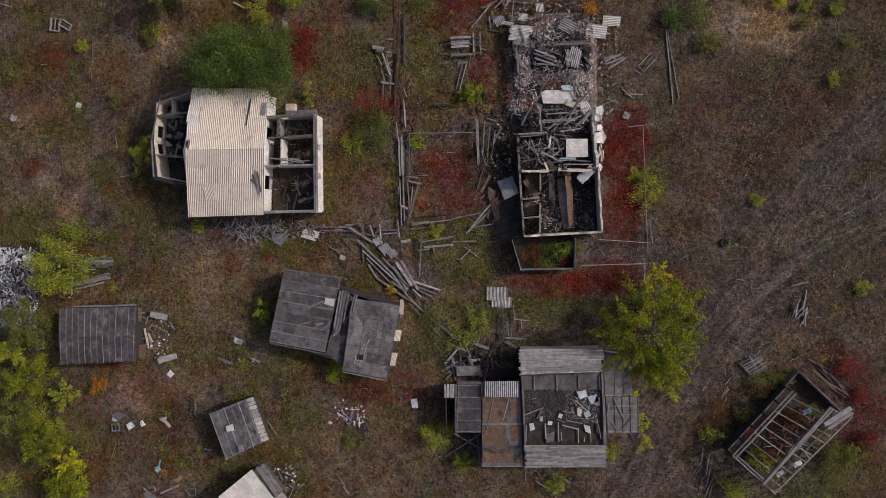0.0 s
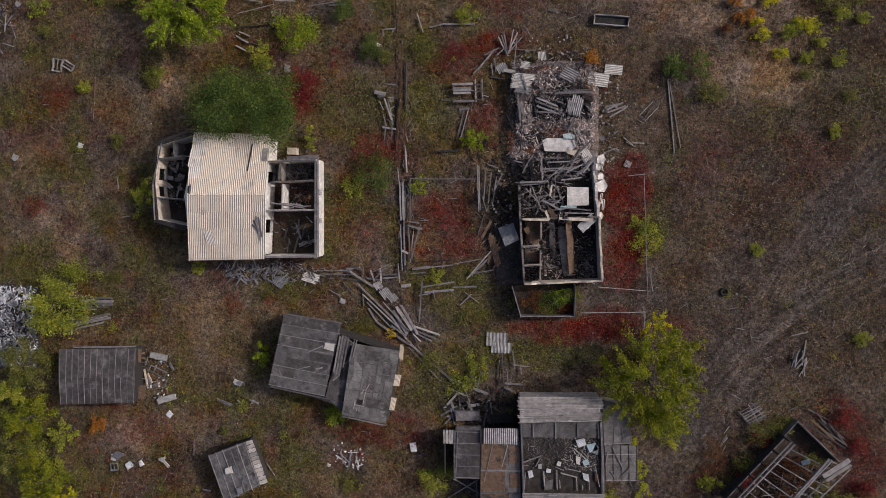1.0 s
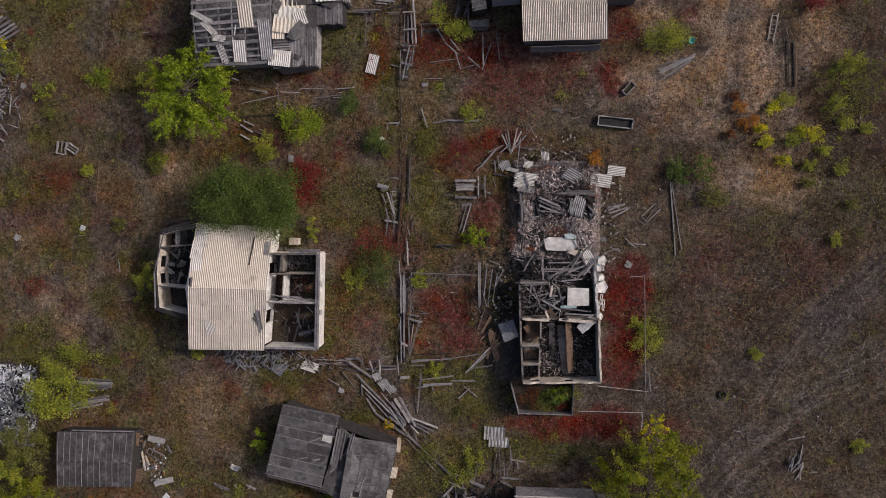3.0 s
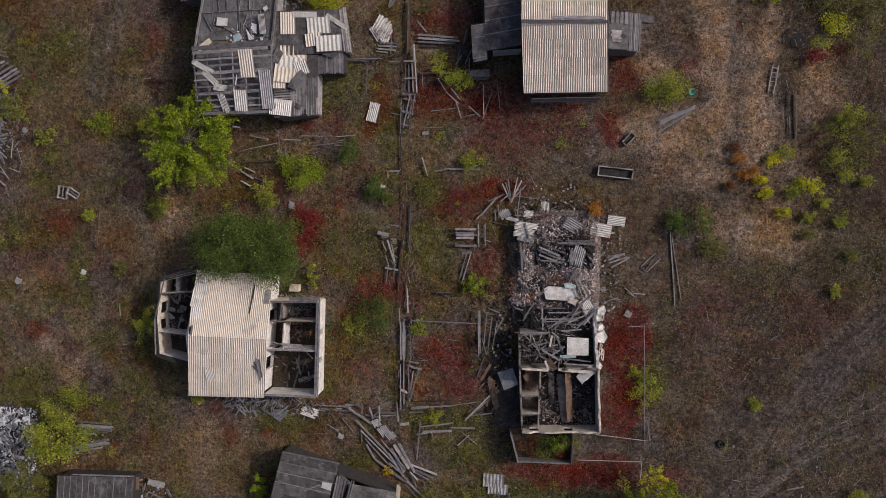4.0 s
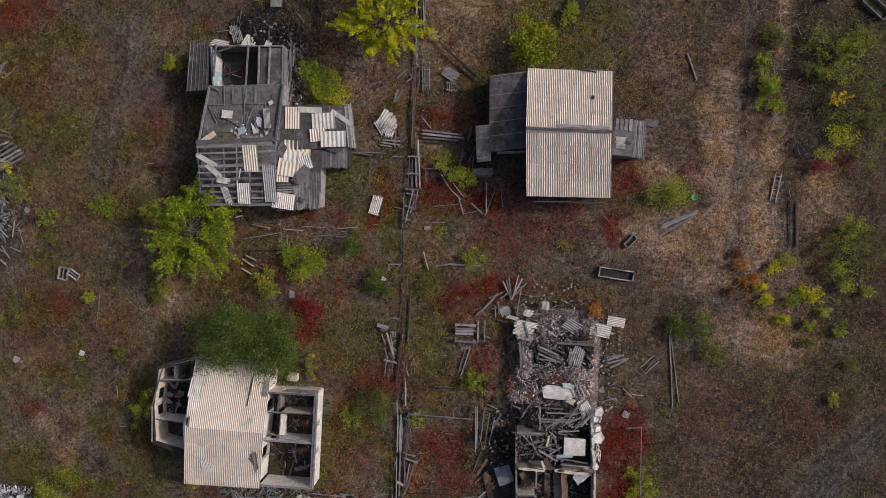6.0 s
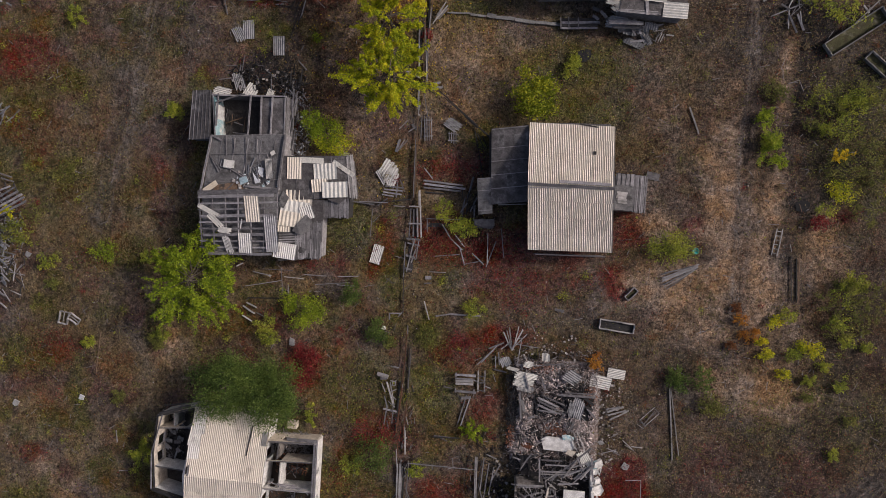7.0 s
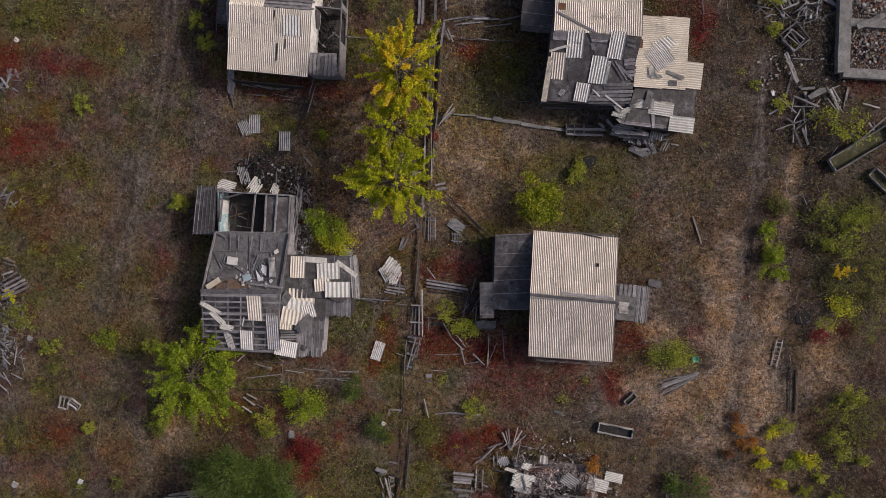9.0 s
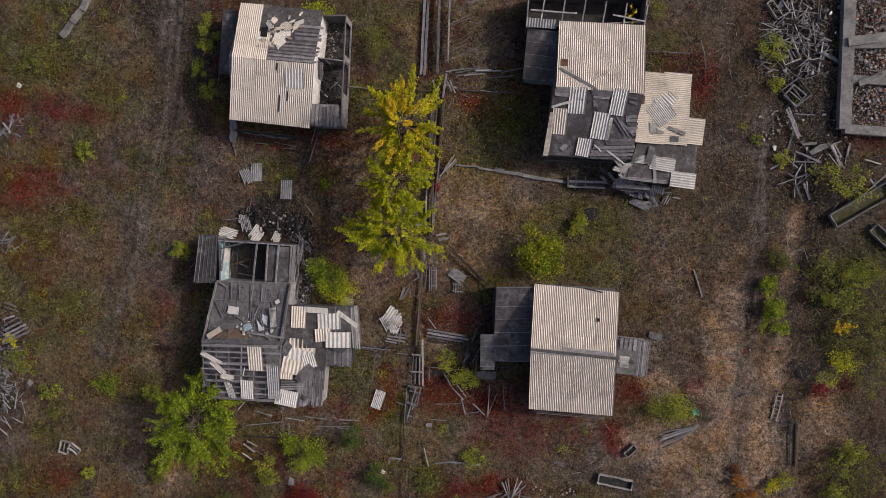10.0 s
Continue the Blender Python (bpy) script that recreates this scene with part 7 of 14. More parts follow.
# the house in the north-west
def house_with_broken_north_slope():
    h = thing("house", -25.58, 58.14, "old house with one pale corrugated slope whole and one broken open", "house")
    south = Slope((-28.46, 52.12, 2.6), (-20.96, 52.04, 2.6), (-20.59, 57.33, 4.4), (-27.90, 57.31, 4.4))
    north = Slope((-20.72, 62.52, 2.6), (-28.37, 62.49, 2.6), (-27.90, 57.31, 4.4), (-20.59, 57.33, 4.4))
    deck = south.slab(h, "roof_slope", M_WOOD_DARK, 0.05, 0.01, 0.99, 0.01, 0.995)
    south.sheets(deck, 7, 4, material=M_SLATE)
    south.one(deck, 0.78, 0.76, 0.1, 0.2, 0, 0.12, M_SLATE_WHITE, 0, (1.6, 1.7))
    for s, a, b in ((0.60, 0.20, 0.48), (0.70, 0.40, 0.55), (0.55, 0.86, 0.97)):
        south.plank(deck, s, a, s + 0.005, b, 0.12, 0.03, 0.10, M_WOOD_DARK, "slit_board")
    deck = north.slab(h, "roof_slope", M_FELT, 0.05, 0.01, 0.99, 0.01, 0.995, 0.0, "felted slope with smashed sheets and bare boards")
    north.sheets(deck, 2, 4, 0.72, 1.0, 0.0, 1.0, material=M_SLATE)
    north.sheets(deck, 1, 2, 0.58, 0.72, 0.5, 1.0, material=M_SLATE)
    north.boards(deck, 6, 0.0, 0.7, 0.62, 1.0, True, 0.7, 0.02, M_WOOD, 0.03, "board")
    north.boards(deck, 4, 0.0, 0.3, 0.30, 0.6, True, 0.8, 0.02, M_WOOD, 0.04, "board")
    # black plate on the slope paints the shade inside a broken opening
    north.slab(deck, "dark_hole", M_CHAR, 0.02, 0.62, 0.70, 0.42, 0.60, 0.13)
    north.one(deck, 0.566, 0.276, 0, 0, -30, 0.070, M_SLATE, 2, (0.53, 0.63))
    north.one(deck, 0.609, 0.377, 0, 0, 40, 0.082, M_SLATE_WHITE, 2, (0.42, 0.94))
    north.one(deck, 0.629, 0.453, 0, 0, 70, 0.094, M_SLATE, 3, (0.37, 0.63))
    north.one(deck, 0.404, 0.371, 0, 0, 50, 0.106, M_SLATE, 2, (0.73, 1.16))
    north.one(deck, 0.427, 0.532, 0, 0, -48, 0.070, M_SLATE_WHITE, 2, (0.84, 1.57))
    north.one(deck, 0.5, 0.614, 0, 0, -8, 0.082, M_SLATE, 2, (0.63, 1.26))
    north.one(deck, 0.437, 0.689, 0, 0, -40, 0.094, M_SLATE_WHITE, 2, (0.53, 1.05))
    north.one(deck, 0.709, 0.6, 0, 0, -40, 0.106, M_SLATE_WHITE, 2, (0.47, 0.84))
    north.one(deck, 0.6, 0.71, 0, 0, 10, 0.070, M_SLATE, 3, (0.73, 0.63))
    north.one(deck, 0.661, 0.656, 0, 0, 60, 0.082, M_SLATE, 3, (0.32, 0.73))
    north.one(deck, 0.264, 0.289, 0, 0, -60, 0.094, M_SLATE_WHITE, 2, (0.42, 1.05))
    north.one(deck, 0.294, 0.378, 0, 0, -50, 0.106, M_SLATE, 3, (0.37, 0.73))
    north.one(deck, 0.36, 0.281, 0, 0, -55, 0.070, M_SLATE_WHITE, 2, (0.21, 0.84))
    north.one(deck, 0.354, 0.574, 0, 0, 60, 0.082, M_SLATE, 3, (0.26, 0.73))
    north.one(deck, 0.555, 0.496, 0, 0, 80, 0.094, M_SLATE_WHITE, 3, (0.32, 0.63))
    north.one(deck, 0.494, 0.425, 0, 0, -70, 0.106, M_SLATE, 2, (0.32, 0.94))
    north.one(deck, 0.263, 0.119, 0, 0, -30, 0.070, M_SLATE, 3, (0.21, 0.53))
    north.one(deck, 0.554, 0.746, 0, 0, 70, 0.082, M_SLATE_WHITE, 3, (0.26, 0.73))
    for k in range(60):
        north.one(deck, rnd.gauss(0.47, 0.12), rnd.gauss(0.42, 0.14), 0.1, 0.1, rnd.uniform(-90, 90), 0.05, M_SLATE_WHITE, 3, (rnd.uniform(0.08, 0.2), rnd.uniform(0.12, 0.35)))
    nw, sw, se, ne = (-28.16, 62.14), (-28.33, 52.60), (-21.24, 52.48), (-21.02, 62.13)
    shell(h, (nw, sw, se, ne), 2.5, M_WOOD, (4.2, 0, 4.2, 0), (None, None, M_PLASTER, None))
    plank(h, (-27.67, 57.28, 4.1), (-27.88, 55.07, 3.5), 0.5, 0.05, M_WOOD, "gable_board", (-1, 0, 0.3))
    # east veranda, open
    a, b, c, d = (-21.38, 62.07), (-18.81, 62.28), (-18.29, 52.60), (-20.93, 52.44)
    room_wall(h, *a, *b, 2.3, M_WOOD, (), 0.12, M_WOOD)
    room_wall(h, *b, *c, 2.3, M_WOOD, ((0.05, 0.35, 0.3, 2.2), (0.4, 0.7, 0.3, 2.2)), 0.1, M_WOOD)
    room_wall(h, *c, *d, 2.2, M_WOOD, (), 0.12, M_WOOD)
    room_wall(h, -21.21, 58.38, -18.61, 58.31, 2.25, M_WOOD, ((0.3, 0.6, 0, 2.0),), 0.12, M_WOOD)
    floor_slab(h, (a, b, c, d), 0.2, M_ASH)
    floor_slab(h, ((-21.15, 54.26), (-18.65, 54.40), (-18.35, 52.50), (-21.06, 52.34)), 2.28, M_WOOD, 0.06, "plank_cover")
    wall(h, -21.18, 56.74, -21.14, 54.72, 2.1, M_PLASTER, 0.08)
    plank(h, (-20.76, 58.01, 2.3), (-20.99, 56.68, 1.3), 0.9, 0.05, M_WOOD, "door_panel", spin=25)
    splinters(h, -20.19, 58.62, 1.6, 4.6, 0, 90, 1.0, 0.14, 0.4, M_WOOD_DARK, 0.1, 415)
    for k in range(7):
        x0, y0, x1, y1 = (-20.95, 54.16, -20.87, 52.34)
        plank(h, (x0 + 0.35 * k, y0 + rnd.uniform(-.2, .1), 2.33), (x1 + 0.35 * k, y1, 2.33), 0.28, 0.04, M_WOOD, "cover_board")
    crumbs(h, -20.82, 60.65, 1.0, 2.0, 0, 300, 0.07, 0.3, M_RUBBLE, 0.2, 351)
    crumbs(h, -20.51, 56.50, 1.0, 1.8, 0, 300, 0.08, 0.4, M_CHAR, 0.2, 352)
    strewn(h, -20.13, 58.10, 1.4, 4.4, 0, 26, (0.5, 1.8), (0.08, 0.22), 0.4, (M_WOOD, M_WOOD_DARK, M_CHAR), 0.1, 353)
    strewn(h, -20.74, 60.40, 0.8, 1.8, 0, 14, (0.5, 1.4), (0.08, 0.3), 0.5, (M_WOOD_BROWN, M_WOOD_DARK, M_WOOD), 0.2, 31)
    strewn(h, -20.62, 56.49, 0.8, 1.2, 0, 12, (0.5, 1.4), (0.08, 0.3), 0.5, (M_WOOD_DARK, M_CHAR, M_WOOD), 0.2, 32)
    # west lean-to
    lean = Slope((-30.23, 56.21, 2.0), (-30.28, 62.02, 2.0), (-28.58, 61.95, 2.35), (-28.73, 56.17, 2.35))
    d2 = lean.slab(h, "lean_to_roof", M_FELT, 0.06, 0.0, 1.0)
    for k in range(5):
        lean.plank(d2, 0.04 + 0.23 * k, 0.0, 0.04 + 0.23 * k, 1.0, 0.06, 0.03, 0.02, M_WOOD_BROWN, "batten")
    shell(h, ((-30.14, 61.76), (-30.14, 56.45), (-28.95, 56.45), (-28.75, 61.78)), 1.9, M_WOOD)
    plank(h, (-30.14, 58.30, 1.9), (-30.36, 55.67, 1.5), 0.3, 0.04, M_TIN, "tin_strip", (-1, 0, 0.5))
    # deck on the south side
    for y0, y1 in ((2.1, 0.3), (1.7, 0.3), (1.2, 0.25)):
        plank(h, (-28.37, 51.27, y0 - 0.3), (-21.58, 51.21, y0 - 0.3), y1, 0.04, M_WOOD_DARK, "wall_board", (0, -1, 0.2))
    strewn(h, -25.42, 50.84, 3.2, 0.6, -5, 16, (0.8, 2.2), (0.1, 0.2), 0.2, (M_WOOD_DARK, M_WOOD), 0.0, 33, -4, 14)
    plank(h, (-28.49, 52.19, 1.8), (-28.92, 50.22, 0.5), 0.7, 0.05, M_WOOD, "ramp_board")
    plank(h, (-29.04, 50.55, 0.25), (-28.70, 49.00, 0.08), 0.1, 0.06, M_WOOD, "rail")
    return h


house_with_broken_north_slope()


# the patched house in the north-east
def patched_house():
    h = thing("house", 4.45, 57.80, "large house with a patchwork roof of pale sheets and black felt", "house")
    north = Slope((7.29, 63.51, 2.6), (-0.01, 63.27, 2.6), (0.29, 57.28, 4.4), (7.52, 57.40, 4.4))
    south = Slope((0.14, 51.81, 2.6), (7.08, 51.93, 2.6), (7.52, 57.40, 4.4), (0.06, 57.26, 4.4))
    deck = north.slab(h, "roof_slope", M_WOOD_DARK, 0.05, 0.01, 0.99, 0.01, 0.995)
    north.sheets(deck, 7, 4, material=M_SLATE)
    north.plank(deck, 0.56, 0.86, 0.18, 0.52, 0.1, 0.03, 0.11, M_SLATE)
    north.plank(deck, 0.98, 0.72, 0.55, 0.98, 0.22, 0.03, 0.11, M_WOOD)
    north.slab(deck, "rust_plate", M_RUST, 0.02, 0.88, 0.96, 0.58, 0.68, 0.11)
    deck = south.slab(h, "roof_slope", M_FELT, 0.05, 0.0, 1.0, 0.0, 0.995, 0.0, "black felt slope with scattered pale sheets and grey boards")
    south.one(deck, 0.285, 0.84, 0, 0, 1, 0.060, M_SLATE_WHITE, 0, (1.42, 2.21))
    south.one(deck, 0.745, 0.861, 0, 0, -3, 0.072, M_SLATE_WHITE, 0, (1.26, 2.21))
    south.one(deck, 0.116, 0.517, 0, 0, 1, 0.084, M_SLATE, 0, (1.26, 2.21))
    south.one(deck, 0.016, 0.312, 0, 0, -3, 0.096, M_SLATE, 0, (0.47, 3.78))
    south.one(deck, 0.595, 0.498, 0, 0, -3, 0.060, M_SLATE_WHITE, 0, (1.36, 2.26))
    south.one(deck, 0.453, 0.16, 0, 0, -4, 0.072, M_SLATE_WHITE, 0, (1.21, 1.57))
    south.one(deck, 0.706, 0.467, 0, 0, -4, 0.084, M_SLATE_WHITE, 0, (0.26, 1.89))
    south.one(deck, 0.214, 0.143, 0, 0, 60, 0.096, M_SLATE_GREY, 3, (0.63, 0.53))
    south.plank(deck, 0.017, 0.961, 0.181, 0.961, 0.32, 0.03, 0.05, M_WOOD, "board")
    south.plank(deck, 0.022, 0.905, 0.174, 0.911, 0.32, 0.03, 0.05, M_WOOD, "board")
    south.plank(deck, 0.038, 1.004, 0.189, 1.002, 0.21, 0.03, 0.05, M_WOOD, "board")
    south.plank(deck, 0.415, 0.999, 0.666, 0.991, 0.26, 0.03, 0.05, M_WOOD, "board")
    south.plank(deck, 0.434, 0.953, 0.674, 0.943, 0.26, 0.03, 0.05, M_WOOD, "board")
    south.plank(deck, 0.454, 0.906, 0.63, 0.907, 0.21, 0.03, 0.05, M_WOOD, "board")
    south.plank(deck, 0.461, 0.858, 0.526, 0.766, 0.21, 0.03, 0.05, M_WOOD, "board")
    south.plank(deck, 0.471, 0.793, 0.521, 0.798, 0.26, 0.03, 0.05, M_WOOD, "board")
    south.plank(deck, 0.867, 0.651, 0.984, 0.679, 0.26, 0.03, 0.05, M_WOOD, "board")
    south.plank(deck, 0.877, 0.602, 1.002, 0.623, 0.26, 0.03, 0.05, M_WOOD, "board")
    south.plank(deck, 0.899, 0.554, 1.02, 0.566, 0.26, 0.03, 0.05, M_WOOD, "board")
    south.plank(deck, 0.911, 0.496, 1.026, 0.508, 0.26, 0.03, 0.05, M_WOOD, "board")
    south.plank(deck, 0.934, 0.448, 1.024, 0.458, 0.21, 0.03, 0.05, M_WOOD, "board")
    south.plank(deck, 0.683, 0.295, 1.037, 0.332, 0.26, 0.03, 0.05, M_WOOD, "board")
    south.plank(deck, 0.705, 0.246, 1.035, 0.28, 0.26, 0.03, 0.05, M_WOOD, "board")
    south.plank(deck, 0.569, 0.163, 1.046, 0.23, 0.26, 0.03, 0.05, M_WOOD, "board")
    south.plank(deck, 0.551, 0.109, 1.045, 0.17, 0.26, 0.03, 0.05, M_WOOD, "board")
    south.plank(deck, 0.545, 0.057, 1.045, 0.109, 0.26, 0.03, 0.05, M_WOOD, "board")
    south.plank(deck, 0.552, 0.014, 1.043, 0.057, 0.21, 0.03, 0.05, M_WOOD, "board")
    south.plank(deck, 0.731, 0.62, 0.906, 0.386, 0.18, 0.03, 0.05, M_WOOD, "board")
    south.plank(deck, 0.766, 0.641, 0.945, 0.39, 0.16, 0.03, 0.05, M_WOOD, "board")
    south.plank(deck, 0.815, 0.587, 1.01, 0.397, 0.21, 0.03, 0.05, M_WOOD, "board")
    south.plank(deck, 0.837, 0.943, 0.941, 0.921, 0.21, 0.03, 0.05, M_WOOD, "board")
    south.plank(deck, 0.861, 0.88, 0.954, 0.857, 0.21, 0.03, 0.05, M_WOOD, "board")
    south.plank(deck, 0.296, 0.858, 0.347, 0.855, 0.16, 0.03, 0.05, M_WOOD, "board")
    south.plank(deck, 0.002, 0.722, 0.224, 0.818, 0.21, 0.03, 0.1, M_SLATE_WHITE, "board")
    south.plank(deck, 0.737, 0.146, 0.98, -0.037, 0.16, 0.03, 0.1, M_SLATE_WHITE, "board")
    south.plank(deck, 0.574, 0.215, 0.672, 0.122, 0.13, 0.03, 0.1, M_SLATE_WHITE, "board")
    bm = bmesh.new()
    hull(bm, [south.at(u, v, 0.02) for u, v in [(0.511, 0.862), (0.651, 0.86), (0.669, 0.681), (0.526, 0.683)]], 0.012)
    part("felt_patch", bm, M_FELT_GREY, deck)
    bm = bmesh.new()
    hull(bm, [south.at(u, v, 0.02) for u, v in [(0.236, 0.613), (0.494, 0.638), (0.526, 0.347), (0.26, 0.32)]], 0.012)
    part("felt_patch", bm, M_FELT, deck)
    bm = bmesh.new()
    hull(bm, [south.at(u, v, 0.02) for u, v in [(0.099, 0.175), (0.292, 0.177), (0.299, 0.022), (0.09, 0.009)]], 0.012)
    part("felt_patch", bm, M_FELT_GREY, deck)
    nw, sw, se, ne = (0.18, 62.94), (0.29, 52.23), (6.86, 52.31), (7.08, 63.14)
    shell(h, (nw, sw, se, ne), 2.5, M_WOOD, (4.2, 0, 4.2, 0))
    for k in range(4):
        plank(h, (0.09, 51.61, 2.1 - 0.3 * k), (4.96, 51.71, 2.1 - 0.3 * k), 0.25, 0.04, M_WOOD_DARK, "wall_board", (0, -1, 0.2))
    # west lean-to
    lean = Slope((-2.57, 58.22, 2.1), (-2.64, 62.62, 2.1), (0.14, 62.45, 2.5), (0.30, 57.91, 2.5))
    d2 = lean.slab(h, "lean_to_roof", M_FELT, 0.06, 0.0, 1.0, 0.0, 1.0)
    for k in range(5):
        lean.plank(d2, 0.02 + 0.24 * k, 0.0, 0.02 + 0.24 * k, 1.0, 0.05, 0.03, 0.02, M_WOOD, "batten")
    shell(h, ((-2.51, 62.37), (-2.44, 58.45), (0.14, 58.39), (0.05, 62.39)), 2.0, M_WOOD)
    # roofless north room with white joists
    a, b, c, d = (-2.87, 65.35), (-2.75, 62.65), (7.16, 63.97), (7.21, 66.17)
    room_wall(h, *a, *b, 2.3, M_WOOD, (), 0.14, M_WOOD)
    room_wall(h, *b, *c, 2.2, M_WOOD, (), 0.14, M_WOOD_PALE)
    room_wall(h, *c, *d, 2.2, M_WOOD, (), 0.14, M_WOOD_PALE)
    room_wall(h, -2.61, 65.66, 7.26, 66.17, 2.3, M_WOOD, (), 0.14, M_WOOD_PALE)
    floor_slab(h, (a, b, c, d), 0.15, M_ASH)
    for k in range(6):
        x0, y0, x1, y1 = (-1.46, 65.34, -1.56, 63.30)
        beam(h, x0 + 1.75 * k, y0, x1 + 1.75 * k, y1, 2.38, 0.12, 0.14, M_WOOD_PALE, "joist")
    beam(h, -2.53, 64.06, 1.35, 64.09, 2.5, 0.14, 0.1, M_WOOD_PALE)
    beam(h, 4.46, 64.25, 7.22, 63.91, 2.45, 0.14, 0.1, M_WOOD_PALE)
    sheet(h, (-1.52, 63.02, 2.5), 0, 2.6, 0.8, M_SLATE_GREY, 0, 0, 0)
    # east annexes under pale sheets
    ea = Slope((11.90, 53.97, 2.2), (11.47, 59.83, 2.2), (7.58, 59.44, 2.75), (7.78, 53.74, 2.75))
    d3 = ea.slab(h, "annex_roof", M_WOOD_DARK, 0.06)
    for i in range(4):
        for j in range(2):
            c = ea.at((i + 0.5) / 4, (j + 0.5) / 2, 0.07)
            sheet(d3, c, 92, 1.72, 2.45, M_SLATE, 6.6, 0, 0)
    for s, t, turn, wide, long, shape in ((0.62, 0.46, 52, 1.5, 1.5, 3), (0.44, 0.55, 44, 1.75, 2.0, 0), (0.2, 0.7, 10, 0.5, 1.1, 2), (0.16, 0.6, 70, 0.35, 1.2, 2), (0.18, 0.2, 75, 0.3, 1.6, 0)):
        sheet(d3, ea.at(s, t, 0.15), turn, wide, long, M_SLATE_WHITE, 3, 4, shape)
    ea.slab(d3, "felt_patch", M_FELT_GREY, 0.02, 0.02, 0.10, 0.15, 0.32, 0.12)
    ea.slab(d3, "rust_plate", M_RUST, 0.02, 0.55, 0.68, 0.93, 1.0, 0.11)
    eb = Slope((13.28, 54.09, 2.0), (13.27, 56.21, 2.05), (11.61, 56.12, 2.25), (11.59, 54.08, 2.25))
    d4 = eb.slab(h, "porch_roof", M_WOOD_DARK, 0.05)
    for s in (0.25, 0.75):
        sheet(d4, eb.at(s, 0.5, 0.06), 90, 1.2, 1.9, M_SLATE, 6.5, 0, 0)
    ec = Slope((13.19, 50.36, 2.0), (12.97, 54.92, 2.05), (7.81, 53.76, 2.6), (7.27, 50.39, 2.6))
    d5 = ec.slab(h, "annex_roof", M_FELT, 0.06, 0.0, 1.0, 0.0, 1.0, 0.0, "black felt annex roof with loose pale sheets")
    sheet(d5, (8.3, 52.26, 2.55), 88, 0.73, 1.57, M_SLATE_WHITE, 0, 4, 0)
    sheet(d5, (10.2, 52.03, 2.46), 86, 1.16, 2.10, M_SLATE_WHITE, 0, 4, 0)
    sheet(d5, (12.11, 50.87, 2.32), 88, 1.36, 2.10, M_SLATE_WHITE, 0, 4, 0)
    sheet(d5, (10.51, 52.45, 2.42), 86, 0.42, 1.16, M_SLATE, 0, 4, 2)
    sheet(d5, (7.21, 51.02, 2.5), 30, 0.53, 1.05, M_SLATE_WHITE, 0, 4, 3)
    sheet(d5, (6.69, 51.21, 2.6), 80, 0.53, 1.26, M_SLATE_WHITE, 0, 4, 3)
    sheet(d5, (7.22, 51.55, 2.62), 110, 0.47, 1.05, M_SLATE_WHITE, 0, 4, 3)
    sheet(d5, (7.71, 50.93, 2.5), 85, 0.37, 0.84, M_SLATE_WHITE, 0, 4, 2)
    sheet(d5, (6.98, 50.66, 2.45), 50, 0.42, 0.84, M_SLATE_WHITE, 0, 4, 3)
    sheet(d5, (6.48, 51.67, 2.6), 40, 0.32, 1.16, M_SLATE_WHITE, 0, 4, 2)
    bm = bmesh.new()
    hull(bm, [(8.62, 51.89, 2.6), (9.2, 51.86, 2.6), (9.39, 53.33, 2.6), (8.89, 53.47, 2.65)], 0.03)
    part("felt_flap", bm, M_FELT_GREY, d5)
    ec.plank(d5, 0.0, 0.58, 0.62, 0.68, 0.3, 0.03, 0.07, M_WOOD)
    ec.boards(d5, 5, 0.0, 0.08, 0.4, 1.0, False, 0.9, 0.03, M_WOOD, 0.04)
    shell(h, ((7.64, 59.18), (7.54, 50.75), (12.87, 50.62), (11.33, 59.52)), 2.0, M_WOOD)
    # two darker boards carry the shade over the platform in their colour
    laid(h, M_WOOD_DARK, (2.56, 50.15, 0.3, 5.98, 50.38, 0.3, 0.3), (2.62, 49.65, 0.3, 5.89, 49.86, 0.3, 0.28))
    laid(h, M_WOOD, (2.59, 49.90, 0.32, 6.01, 50.12, 0.32, 0.28), (2.64, 49.40, 0.3, 5.86, 49.61, 0.3, 0.26), (2.54, 50.34, 0.36, 2.65, 49.33, 0.36, 0.14), (3.24, 50.40, 0.36, 3.35, 49.39, 0.36, 0.12), (4.10, 50.47, 0.36, 4.20, 49.46, 0.36, 0.14), (5.25, 51.2, 0.7, 5.87, 51.06, 0.7, 0.42), (5.96, 50.96, 0.8, 6.53, 50.42, 0.8, 0.32), (5.34, 50.61, 0.6, 5.88, 50.26, 0.6, 0.32), (6.68, 49.9, 1.4, 9.63, 49.91, 1.4, 0.42), (7.1, 49.56, 1.0, 9.76, 49.64, 1.0, 0.26), (7.9, 49.35, 0.6, 9.88, 49.47, 0.6, 0.21), (8.88, 48.56, 0.2, 10.31, 48.81, 0.2, 0.26), (9.98, 49.18, 0.3, 10.55, 48.63, 0.3, 0.21))
    laid(h, M_WOOD, (8.69, 49.84, 0.8, 9.2, 48.98, 0.8, 0.21), (9.27, 50.0, 0.8, 9.67, 49.13, 0.8, 0.21), (11.3, 49.23, 0.2, 11.73, 49.78, 0.2, 0.1), (11.13, 49.0, 0.2, 11.56, 49.56, 0.2, 0.1), (-0.04, 51.79, 1.6, 6.37, 52.14, 1.6, 0.21), (0.29, 51.47, 1.0, 6.26, 51.89, 1.0, 0.16))
    strewn(h, 9.01, 50.07, 2.6, 0.5, -4, 6, (0.8, 2.0), (0.12, 0.25), 0.7, (M_WOOD, M_WOOD_PALE), 0.3, 41, -10, 25)
